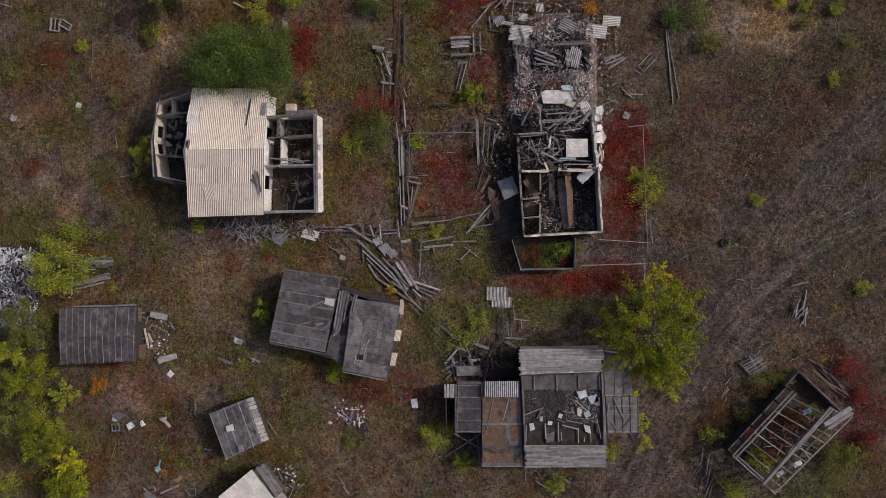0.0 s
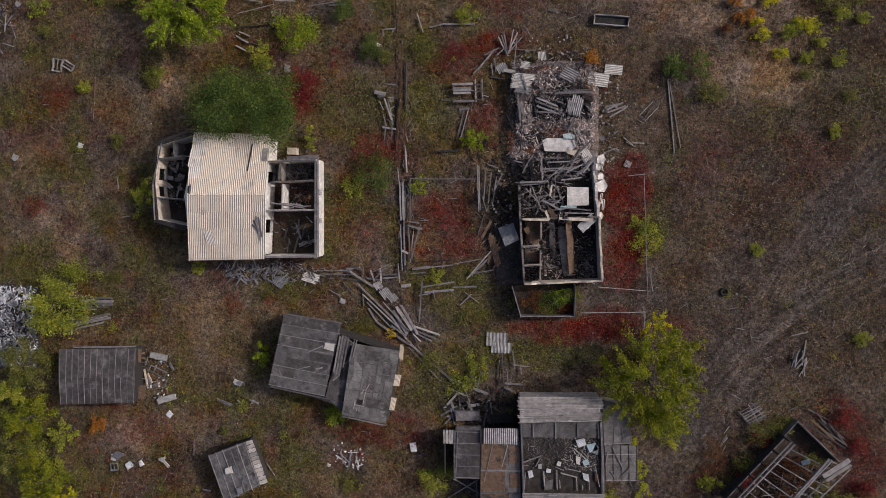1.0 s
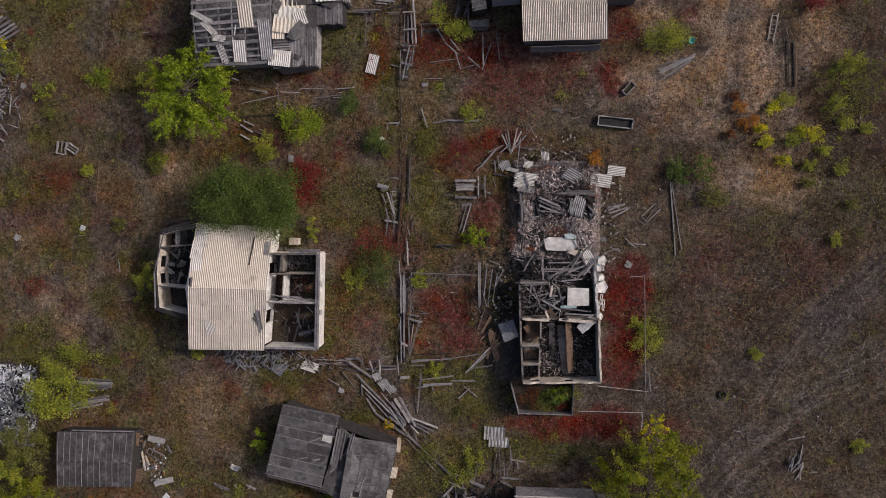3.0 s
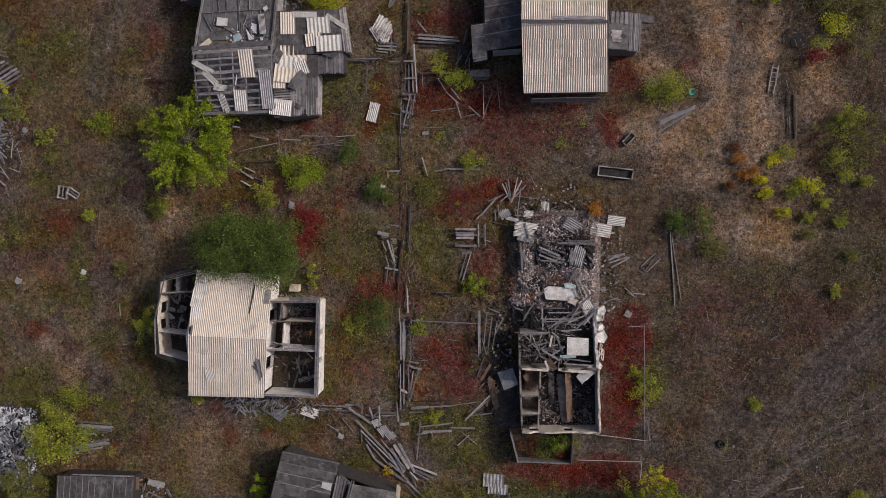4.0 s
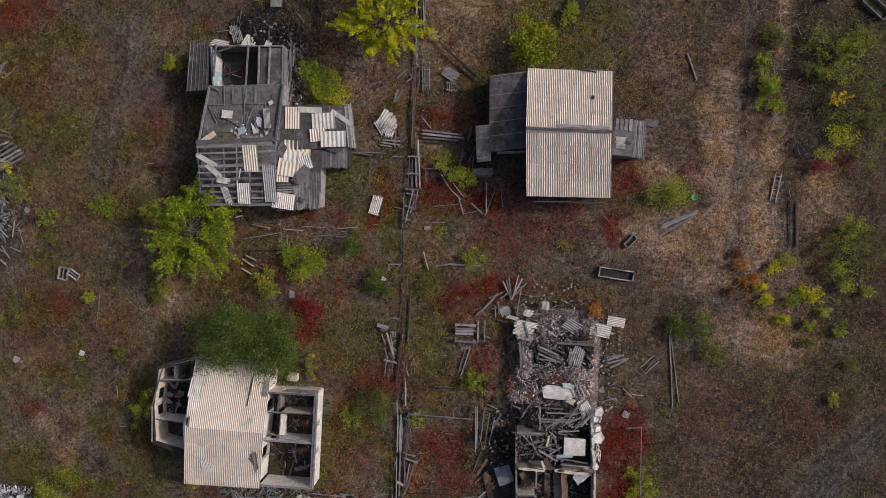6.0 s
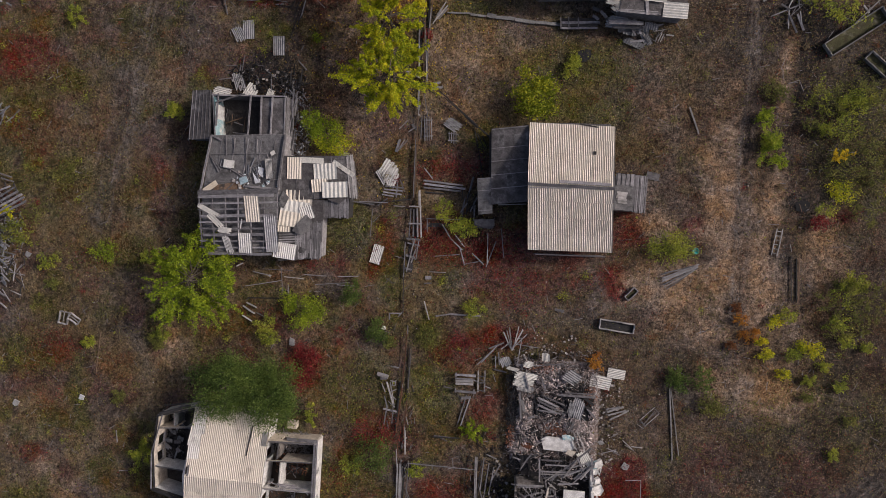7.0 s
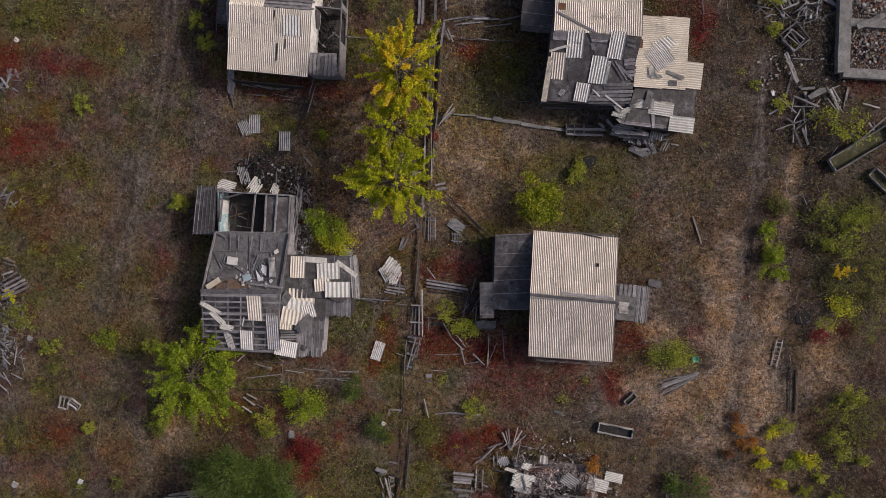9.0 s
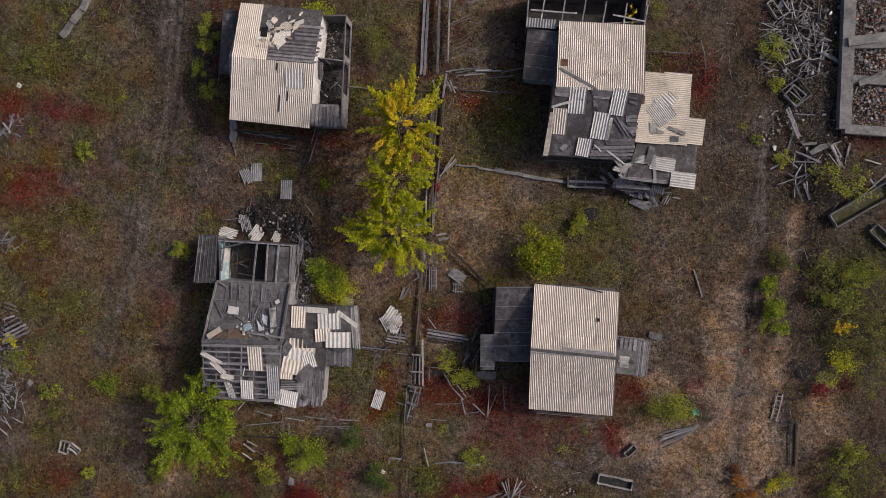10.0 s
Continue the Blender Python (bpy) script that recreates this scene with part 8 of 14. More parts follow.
    strewn(h, 10.27, 49.48, 2.4, 0.5, -6, 6, (0.5, 1.6), (0.1, 0.25), 0.2, (M_WOOD, M_WOOD_PALE), 0.0, 42, -15, 40)
    return h


patched_house()


# the house with the open attic in the south
def house_with_open_attic():
    h = thing("house", 7.40, -17.96, "board house with its ridge gone, attic floor open to the sky", "house")
    nw, sw, se, ne = (2.95, -12.36), (3.62, -22.81), (10.76, -22.34), (10.23, -12.00)
    shell(h, (nw, sw, se, ne), 2.5, M_WOOD)
    bm = bmesh.new()
    hull(bm, [(*v, 2.6) for v in (nw, sw, se, ne)], 0.12)
    attic = part("attic_floor", bm, M_ATTIC, h, "dark attic floor littered with rags, foam and boards")
    north = Slope((10.40, -11.60, 2.6), (2.73, -11.97, 2.6), (2.84, -14.09, 3.6), (10.20, -13.50, 3.6))
    south = Slope((3.62, -23.10, 2.6), (10.96, -22.67, 2.6), (10.77, -20.33, 3.3), (3.42, -20.68, 3.3))
    for s, n in ((north, 9), (south, 8)):
        low = s.slab(h, "roof_slope", M_WOOD, 0.04, 0.02, 0.98, 0.0, 0.96, -0.03)
        s.boards(low, n + 7, 0.0, 1.0, 0.0, 1.0, True, 0.99, 0.01, M_WOOD_PALE, 0.015, "roof_board", 0.02, 4, 0.05)
        s.boards(low, 9, 0.03, 0.97, 0.1, 1.0, True, 0.4, 0.035, M_WOOD, 0.06, "roof_board", 0.3, 5, 0.5)
    bm = bmesh.new()
    hull(bm, [(3.19, -14.19, 2.75), (10.24, -13.71, 2.75), (10.40, -15.39, 2.72), (3.28, -15.68, 2.72)], 0.05)
    band = part("felt_band", bm, M_FELT_GREY, attic)
    for x, y, x1, y1 in ((6.22, -14.17, 6.31, -15.64), (8.21, -14.09, 8.30, -15.35), (10.04, -14.02, 10.19, -15.38), (4.17, -14.25, 4.25, -15.62)):
        beam(attic, x, y, x1, y1, 2.8, 0.1, 0.08, M_WOOD, "joist")
    beam(attic, 3.08, -14.05, 3.55, -20.94, 2.75, 0.16, 0.2, M_WOOD, "wall_plate")
    beam(attic, 10.32, -13.78, 10.84, -20.59, 2.8, 0.2, 0.25, M_WOOD, "wall_plate")
    crumbs(attic, 6.20, -16.90, 3.2, 1.5, 0, 1500, 0.03, 0.05, M_RUBBLE, 2.6, 311, True, "plaster_litter", 0.4)
    crumbs(attic, 8.70, -17.10, 1.6, 1.5, 0, 700, 0.04, 0.10, M_RUBBLE_PALE, 2.6, 312, True, "plaster_litter", 0.4)
    crumbs(attic, 7.80, -17.00, 2.4, 1.6, 0, 600, 0.05, 0.10, M_CHAR, 2.6, 313, True, "soot_litter", 0.4)
    splinters(attic, 6.58, -17.30, 3.3, 1.9, 0, 50, 0.6, 0.06, 0.06, M_WOOD, 2.62, 416)
    splinters(attic, 6.58, -17.30, 3.3, 1.9, 0, 60, 0.6, 0.08, 0.06, M_WOOD_DARK, 2.62, 418)
    splinters(attic, 8.80, -16.90, 1.2, 1.5, 0, 26, 0.3, 0.12, 0.15, M_SLATE_WHITE, 2.62, 417)
    splinters(attic, 8.90, -16.90, 1.3, 1.5, 0, 24, 0.4, 0.10, 0.15, M_SLATE_GREY, 2.62, 420)
    bm = bmesh.new()
    hull(bm, [(8.09, -15.64, 2.9), (8.84, -15.38, 3.0), (9.09, -16.05, 2.8), (8.38, -16.35, 2.8)], 0.05)
    part("rag", bm, M_TRASH, attic)
    bm = bmesh.new()
    hull(bm, [(9.09, -16.06, 2.78), (9.9, -15.82, 2.78), (10.17, -16.44, 2.78), (9.42, -16.78, 2.78)], 0.05)
    part("rag", bm, M_TRASH_BLUE, attic)
    bm = bmesh.new()
    hull(bm, [(9.9, -15.92, 2.78), (10.22, -16.22, 2.78), (10.14, -16.96, 2.78), (9.62, -16.77, 2.78)], 0.05)
    part("rag", bm, M_TIN, attic)
    bm = bmesh.new()
    hull(bm, [(8.78, -17.6, 2.78), (9.23, -17.37, 2.78), (9.45, -17.84, 2.78), (8.95, -18.07, 2.78)], 0.05)
    part("rag", bm, M_TRASH_BLUE, attic)
    bm = bmesh.new()
    hull(bm, [(8.81, -18.71, 2.78), (9.38, -18.84, 2.78), (9.5, -19.53, 2.78), (8.99, -19.34, 2.78)], 0.05)
    part("rag", bm, M_TRASH, attic)
    bm = bmesh.new()
    hull(bm, [(8.2, -17.15, 2.78), (8.62, -17.29, 2.78), (8.54, -17.98, 2.78), (8.22, -17.84, 2.78)], 0.05)
    part("rag", bm, M_SLATE_WHITE, attic)
    bm = bmesh.new()
    hull(bm, [(3.82, -18.83, 2.78), (4.23, -18.76, 2.78), (4.4, -19.34, 2.78), (3.99, -19.52, 2.78)], 0.05)
    part("rag", bm, M_TRASH, attic)
    bm = bmesh.new()
    hull(bm, [(5.57, -18.49, 2.78), (5.98, -18.57, 2.78), (5.94, -18.9, 2.78), (5.53, -18.86, 2.78)], 0.05)
    part("rag", bm, M_TRASH, attic)
    bm = bmesh.new()
    hull(bm, [(6.58, -17.75, 2.78), (6.89, -17.84, 2.78), (6.8, -18.22, 2.78), (6.44, -18.13, 2.78)], 0.05)
    part("rag", bm, M_SLATE_WHITE, attic)
    bm = bmesh.new()
    hull(bm, [(4.79, -18.15, 2.78), (5.09, -18.08, 2.78), (5.11, -18.56, 2.78), (4.8, -18.57, 2.78)], 0.05)
    part("rag", bm, M_SLATE_GREY, attic)
    bm = bmesh.new()
    hull(bm, [(9.99, -18.76, 2.78), (10.3, -18.86, 2.78), (10.27, -19.49, 2.78), (9.96, -19.4, 2.78)], 0.05)
    part("rag", bm, M_RUST, attic)
    bm = bmesh.new()
    hull(bm, [(5.4, -19.72, 2.78), (6.21, -19.47, 2.78), (6.14, -20.43, 2.78), (5.42, -20.57, 2.78)], 0.05)
    part("rag", bm, M_FELT_GREY, attic)
    laid(attic, M_WOOD_PALE, (3.23, -18.12, 2.75, 5.13, -17.29, 2.75, 0.16), (7.98, -16.48, 2.75, 9.14, -17.44, 2.75, 0.13), (6.87, -18.86, 2.75, 8.37, -19.17, 2.75, 0.13), (5.32, -18.77, 2.75, 5.41, -20.16, 2.75, 0.13), (6.5, -18.61, 2.75, 6.6, -20.42, 2.75, 0.13), (8.32, -19.17, 2.75, 8.41, -20.39, 2.75, 0.1), (3.62, -19.01, 2.75, 3.6, -20.56, 2.75, 0.1), (6.79, -19.51, 2.75, 6.86, -20.3, 2.75, 0.1), (8.9, -19.89, 2.75, 8.92, -20.31, 2.75, 0.1), (9.45, -19.22, 2.75, 9.53, -20.28, 2.75, 0.1))
    laid(attic, M_WOOD, (4.77, -17.72, 2.78, 5.12, -17.28, 2.78, 0.1), (4.53, -18.37, 2.78, 5.02, -17.39, 2.78, 0.1), (7.37, -18.41, 2.78, 8.66, -18.61, 2.78, 0.08), (6.83, -17.53, 2.78, 7.5, -17.66, 2.78, 0.1), (8.6, -16.61, 2.78, 9.33, -17.31, 2.78, 0.1), (9.97, -18.03, 2.78, 10.43, -19.91, 2.78, 0.1), (7.61, -17.87, 2.78, 9.16, -18.33, 2.78, 0.07), (6.34, -18.29, 2.78, 7.12, -18.58, 2.78, 0.07))
    # west porches
    pa = Slope((-3.12, -20.27, 2.05), (-3.20, -15.65, 2.05), (-0.70, -15.47, 2.35), (-0.61, -20.05, 2.35))
    d = pa.slab(h, "porch_roof", M_FELT, 0.06)
    for k in range(5):
        pa.plank(d, 0.02 + 0.24 * k, 0.0, 0.02 + 0.24 * k, 1.0, 0.07, 0.03, 0.02, M_WOOD, "batten")
    pa.plank(d, 0.0, 0.06, 1.0, 0.06, 0.14, 0.04, 0.05, M_WOOD, "verge_board")
    pa.plank(d, 0.0, 0.10, 1.0, 0.17, 0.1, 0.04, 0.04, M_WOOD, "verge_board")
    shell(h, ((-2.99, -15.93), (-2.92, -20.06), (-0.62, -19.95), (-0.70, -15.83)), 2.0, M_WOOD)
    floor_slab(h, ((-4.22, -15.70), (-3.21, -15.66), (-3.19, -16.80), (-4.15, -16.84)), 2.0, M_WOOD_DARK, 0.05, "porch_cover")
    for k in range(4):
        x0, y0, x1, y1 = (-4.06, -15.63, -4.04, -16.93)
        plank(h, (x0 + 0.26 * k, y0, 2.05), (x1 + 0.26 * k, y1, 2.05), 0.22, 0.03, M_WOOD_PALE, "board")
    wall(h, -4.01, -15.99, -3.89, -20.03, 1.9, M_WOOD_DARK, 0.1)
    pb = Slope((-0.44, -23.32, 2.3), (-0.57, -16.50, 2.3), (2.99, -16.29, 2.5), (3.36, -22.99, 2.5))
    d = pb.slab(h, "porch_roof", M_FELT_GREY, 0.06, 0.0, 1.0, 0.0, 1.0, 0.0, "porch roof stripped to brown fibreboard")
    for k, (a, b, c, e) in enumerate(((0.05, 0.27, 0.02, 0.72), (0.30, 0.58, 0.0, 0.62), (0.36, 0.56, 0.74, 0.98), (0.62, 0.98, 0.02, 0.66), (0.70, 0.95, 0.72, 0.98), (0.04, 0.2, 0.72, 0.96))):
        pb.slab(d, "fibreboard", M_BROWN, 0.02, a, b, c, e, 0.03)
    for t in (0.0, 0.29, 0.60, 0.99):
        pb.plank(d, t, 0.0, t, 1.0, 0.08, 0.04, 0.05, M_WOOD, "batten")
    pb.plank(d, 0.45, 0.1, 0.95, 0.3, 0.08, 0.03, 0.06, M_WOOD_PALE, "board")
    pb.plank(d, 0.66, 0.55, 0.96, 0.7, 0.08, 0.03, 0.06, M_WOOD_PALE, "board")
    shell(h, ((-0.41, -16.84), (-0.28, -23.02), (3.31, -22.84), (3.06, -16.70)), 2.2, M_WOOD)
    for k, (x, y) in enumerate(((0.26, -15.79), (1.36, -15.74), (2.29, -15.70))):
        sheet(h, (x, y, 2.62), 1, 1.15, 1.5, M_SLATE_GREY, 0, 0, 0)
    floor_slab(h, ((-0.65, -15.15), (2.80, -14.96), (2.89, -16.40), (-0.62, -16.60)), 2.55, M_WOOD_DARK, 0.06, "porch_cover")
    wall(h, -3.10, -14.78, -0.81, -14.63, 0.5, M_WOOD, 0.9)
    wall(h, -0.05, -14.88, 2.54, -14.67, 0.6, M_WOOD_DARK, 0.8)
    plank(h, (-3.13, -20.76, 1.0), (-0.66, -22.41, 0.2), 0.1, 0.06, M_WOOD, "brace")
    plank(h, (-0.68, -20.64, 1.0), (-3.97, -23.35, 0.1), 0.1, 0.06, M_WOOD, "brace")
    plank(h, (-0.94, -20.59, 1.5), (-0.74, -23.26, 0.3), 0.12, 0.1, M_WOOD, "brace")
    # east lean-to
    le = Slope((13.99, -19.49, 2.0), (13.82, -16.10, 2.0), (10.71, -16.08, 2.5), (10.98, -19.45, 2.5))
    upper = Slope((13.19, -16.00, 2.05), (13.02, -12.42, 2.05), (10.43, -11.88, 2.5), (10.71, -16.08, 2.5))
    d = upper.slab(h, "lean_to_roof", M_FELT_GREY, 0.06)
    for k in range(4):
        upper.plank(d, 0.02 + 0.31 * k, 0.0, 0.02 + 0.31 * k, 1.0, 0.06, 0.03, 0.02, M_WOOD, "batten")
    for t in (0.3, 0.62):
        upper.plank(d, 0.0, t, 1.0, t, 0.05, 0.03, 0.03, M_WOOD, "batten")
    d = le.slab(h, "lean_to_roof", M_FELT_GREY, 0.06, 0.0, 1.0, 0.0, 1.0, 0.0, "faded felt lean-to roof with loose boards")
    for k in range(5):
        le.plank(d, 0.02 + 0.24 * k, 0.0, 0.02 + 0.24 * k, 1.0, 0.06, 0.03, 0.02, M_WOOD, "batten")
        le.plank(d, 0.0, 0.02 + 0.24 * k, 1.0, 0.02 + 0.24 * k, 0.05, 0.03, 0.03, M_WOOD_DARK, "batten")
    for a, b, c, e in ((0.10, 0.55, 0.42, 0.20), (0.95, 0.75, 0.35, 0.45), (0.80, 0.9, 0.45, 0.98), (0.3, 0.85, 0.1, 0.7)):
        le.plank(d, a, b, c, e, 0.12, 0.04, 0.07, M_WOOD, "board")
    shell(h, ((10.58, -12.41), (11.06, -19.31), (13.62, -19.19), (12.78, -12.54)), 1.95, M_WOOD)
    return h


house_with_open_attic()


# the roofless timber frame in the south-east
def timber_frame():
    h = thing("timber_ruin", 28.39, -19.76, "roofless timber house skeleton with bare joists and lattice", "ruin")
    a, b, c, d = (28.32, -13.42), (32.38, -17.16), (26.17, -24.44), (22.26, -21.07)
    e, f = (27.18, -14.91), (30.37, -17.50)
    room_wall(h, *d, *e, 1.2, M_WOOD_DARK, (), 0.14, M_WOOD)
    room_wall(h, *e, *a, 1.0, M_WOOD, (), 0.12, M_WOOD)
    room_wall(h, *a, *b, 1.0, M_WOOD, (), 0.12, M_WOOD)
    room_wall(h, *c, *d, 2.4, M_WOOD, tuple((0.03 + 0.16 * k, 0.15 + 0.16 * k, 0.12, 2.25) for k in range(6)), 0.12, M_WOOD)
    floor_slab(h, (a, b, c, d), 0.08, M_DIRT)
    A, B, C, D, E = [Vector((*v, 2.45)) for v in (a, b, c, d, e)]
    m0, m1 = D.lerp(C, 0.70), E.lerp(B, 0.62)
    off = (D - E).cross(Vector((0, 0, 1))).normalized() * 0.35
    plank(h, D - off, E - off, 0.14, 0.14, M_WOOD, "wall_plate")
    plank(h, D, E, 0.14, 0.14, M_WOOD, "wall_plate")
    for k in range(6):
        p = D.lerp(E, k / 5.0)
        plank(h, (p.x, p.y, 0.0), (p.x, p.y, 2.42), 0.14, 0.12, M_WOOD_DARK, "post", (1, 0, 0))
    for k in (-0.1, 0.14):
        plank(h, m0 - off * k + Vector((0, 0, 0.25)), m1 - off * k * 3 + Vector((0, 0, 0.25)), 0.14, 0.16, M_WOOD, "purlin")
    for k in range(9):
        p, q = D.lerp(E, (k + 0.3) / 9), m0.lerp(m1, (k + 0.3) / 9)
        plank(h, p, q + Vector((0, 0, 0.1)), 0.08, 0.12, M_WOOD if k % 3 else M_WOOD_PALE, "joist")
    for k in range(13):
        p, q = m0.lerp(m1, k / 12.0), C.lerp(B, k / 12.0)
        plank(h, p + Vector((0, 0, 0.2)), q - Vector((0, 0, 0.15)), 0.09, 0.1, M_WOOD, "rafter")
    for k in range(3):
        p, q = m0.lerp(C, k / 2.0), m1.lerp(B, k / 2.0)
        z = Vector((0, 0, 0.28 - 0.18 * k))
        plank(h, p + z, q + z, 0.12, 0.04, M_WOOD, "batten")
    plank(h, (29.99, -17.78, 2.75), (32.17, -16.21, 2.6), 0.5, 0.05, M_WOOD, "loose_plank")
    plank(h, (30.25, -18.08, 2.8), (32.34, -16.61, 2.65), 0.3, 0.05, M_WOOD_PALE, "loose_plank")
    plank(h, (28.79, -13.38, 1.5), (32.70, -15.77, 0.8), 0.14, 0.05, M_WOOD_DARK, "fallen_board")
    plank(h, (29.51, -13.22, 0.9), (31.83, -15.11, 0.5), 0.2, 0.05, M_WOOD_BROWN, "fallen_board")
    splinters(h, 28.40, -20.03, 1.9, 3.2, -45, 160, 0.9, 0.12, 0.3, M_WOOD_BROWN, 0.1, 418)
    splinters(h, 28.40, -20.03, 1.9, 3.2, -45, 120, 0.9, 0.12, 0.4, M_WOOD_DARK, 0.1, 419)
    strewn(h, 28.19, -20.85, 1.4, 2.0, 45, 24, (0.5, 1.8), (0.06, 0.2), 0.9, (M_WOOD, M_WOOD_PALE, M_WOOD_DARK), 0.3, 61)
    for x, y, mat in ((26.84, -22.85, M_PLASTER), (26.61, -24.46, M_BROWN), (28.34, -21.84, M_TRASH), (28.92, -16.95, M_TRASH_BLUE)):
        plank(h, (x - 0.3, y - 0.2, 1.6), (x + 0.3, y + 0.2, 1.7), 0.45, 0.1, mat, "panel")
    return h


timber_frame()


# sheds
def felt_barn():
    h = thing("barn", -39.71, -12.64, "low barn with a ribbed black felt roof", "barn")
    s = Slope((-42.46, -15.17, 2.0), (-34.64, -14.60, 2.0), (-34.45, -11.92, 2.45), (-42.25, -12.40, 2.45))
    n = Slope((-34.50, -9.16, 2.0), (-42.51, -9.62, 2.0), (-42.25, -12.40, 2.45), (-34.45, -11.92, 2.45))
    for k, sl in enumerate((s, n)):
        d = sl.slab(h, "roof_slope", M_FELT, 0.07)
        for i in range(13):
            sl.plank(d, 0.01 + 0.081 * i, 0.0, 0.012 + 0.081 * i, 1.0, 0.05, 0.035, 0.018, M_WOOD, "batten")
        if k == 0:
            sl.slab(d, "felt_patch", M_FELT, 0.012, 0.82, 0.98, 0.05, 0.9, 0.012)
            sl.slab(d, "felt_patch", M_FELT, 0.012, 0.10, 0.16, 0.3, 0.5, 0.012)
    shell(h, ((-42.29, -9.86), (-42.35, -14.96), (-34.93, -14.46), (-34.85, -9.47)), 1.9, M_WOOD_DARK)
    floor_slab(h, ((-34.97, -9.44), (-34.45, -9.48), (-34.53, -10.78), (-34.99, -10.79)), 1.2, M_BROWN, 0.08, "end_wall_remnant")
    floor_slab(h, ((-35.15, -13.22), (-34.03, -13.06), (-34.29, -14.44), (-35.17, -14.59)), 1.1, M_WOOD_BROWN, 0.08, "end_wall_remnant")
    plank(h, (-40.90, -9.33, 2.05), (-34.49, -8.98, 2.05), 0.14, 0.05, M_WOOD, "eave_board")
    return h


felt_barn()


def double_shed():
    h = thing("shed", -15.37, -10.99, "long timber shed under two patched grey felt roofs", "shed")
    w = Slope((-21.13, -12.15, 2.1), (-15.64, -13.00, 2.1), (-13.99, -5.70, 2.5), (-19.49, -5.03, 2.5))
    d = w.slab(h, "roof_slope", M_FELT_GREY, 0.07, label="faded felt roof with battens and patches")
    for k in range(8):
        w.plank(d, 0.0, 0.01 + 0.14 * k, 1.0, 0.01 + 0.14 * k, 0.06, 0.03, 0.02, M_WOOD, "batten")
    for a, b, c, e in ((0.0, 0.98, 0.86, 0.99), (0.05, 0.6, 0.58, 0.7), (0.2, 0.95, 0.30, 0.42), (0.0, 0.4, 0.16, 0.28), (0.6, 0.98, 0.44, 0.55)):
        w.slab(d, "felt_patch", M_FELT, 0.012, a, b, c, e, 0.012)
    bm = bmesh.new()
    hull(bm, [w.at(u, v, 0.02) for u, v in [(0.697, 0.748), (0.993, 0.754), (1.017, 0.6), (0.711, 0.629)]], 0.012)
    part("felt_patch", bm, M_FELT, d)
    bm = bmesh.new()
    hull(bm, [w.at(u, v, 0.05) for u, v in [(0.81, 0.702), (0.976, 0.707), (0.984, 0.611), (0.811, 0.627)]], 0.03)
    part("board", bm, M_SLATE_WHITE, d)
    w.plank(d, 0.547, 0.54, 0.782, 0.661, 0.10, 0.03, 0.05, M_WOOD, "board")
    w.plank(d, 0.754, 0.339, 0.863, 0.376, 0.16, 0.03, 0.05, M_WOOD, "board")
    w.plank(d, 0.464, 0.3, 0.647, 0.363, 0.08, 0.03, 0.05, M_WOOD, "board")
    w.plank(d, 0.115, 0.251, 0.208, 0.132, 0.10, 0.03, 0.05, M_WOOD, "board")
    w.plank(d, 0.712, 0.765, 0.991, 0.761, 0.13, 0.03, 0.05, M_WOOD, "board")
    e_ = Slope((-9.68, -15.38, 2.0), (-8.46, -8.29, 2.0), (-12.91, -7.66, 2.45), (-13.84, -14.60, 2.45))
    d = e_.slab(h, "roof_slope", M_FELT_GREY, 0.07)
    for k in range(7):
        e_.plank(d, 0.01 + 0.16 * k, 0.0, 0.01 + 0.16 * k, 1.0, 0.05, 0.03, 0.02, M_FELT_GREY, "batten")
    pale = surf("patched_felt", (0.17, 0.168, 0.165), (0.27, 0.265, 0.26), 0.9, 0.9, 0.4, None, 0.1, None, 14.0)
    bm = bmesh.new()
    hull(bm, [e_.at(u, v, 0.018) for u, v in [(0.545, 0.899), (0.558, 0.632), (0.432, 0.65), (0.385, 0.936)]], 0.012)
    part("felt_patch", bm, pale, d)
    bm = bmesh.new()
    hull(bm, [e_.at(u, v, 0.021) for u, v in [(0.801, 0.908), (0.755, 0.825), (0.667, 0.707), (0.553, 0.679), (0.555, 0.876)]], 0.012)
    part("felt_patch", bm, pale, d)
    bm = bmesh.new()
    hull(bm, [e_.at(u, v, 0.018) for u, v in [(0.949, 0.201), (0.943, 0.032), (0.849, 0.053), (0.868, 0.178)]], 0.012)
    part("felt_patch", bm, pale, d)
    bm = bmesh.new()
    hull(bm, [e_.at(u, v, 0.018) for u, v in [(0.616, 0.377), (0.612, 0.277), (0.519, 0.277), (0.516, 0.375)]], 0.012)
    part("felt_patch", bm, pale, d)
    bm = bmesh.new()
    hull(bm, [e_.at(u, v, 0.018) for u, v in [(0.383, 0.388), (0.386, 0.29), (0.316, 0.295), (0.314, 0.382)]], 0.012)
    part("felt_patch", bm, pale, d)
    bm = bmesh.new()
    hull(bm, [e_.at(u, v, 0.018) for u, v in [(0.574, 0.193), (0.571, 0.008), (0.5, 0.024), (0.504, 0.198)]], 0.012)
    part("felt_patch", bm, pale, d)
    bm = bmesh.new()
    hull(bm, [e_.at(u, v, 0.018) for u, v in [(0.168, 0.228), (0.173, 0.052), (0.13, 0.09), (0.129, 0.23)]], 0.012)
    part("felt_patch", bm, pale, d)
    bm = bmesh.new()
    hull(bm, [e_.at(u, v, 0.016) for u, v in [(0.938, 0.7), (0.948, 0.368), (0.819, 0.358), (0.8, 0.691)]], 0.012)
    part("felt_patch", bm, M_FELT, d)
    bm = bmesh.new()
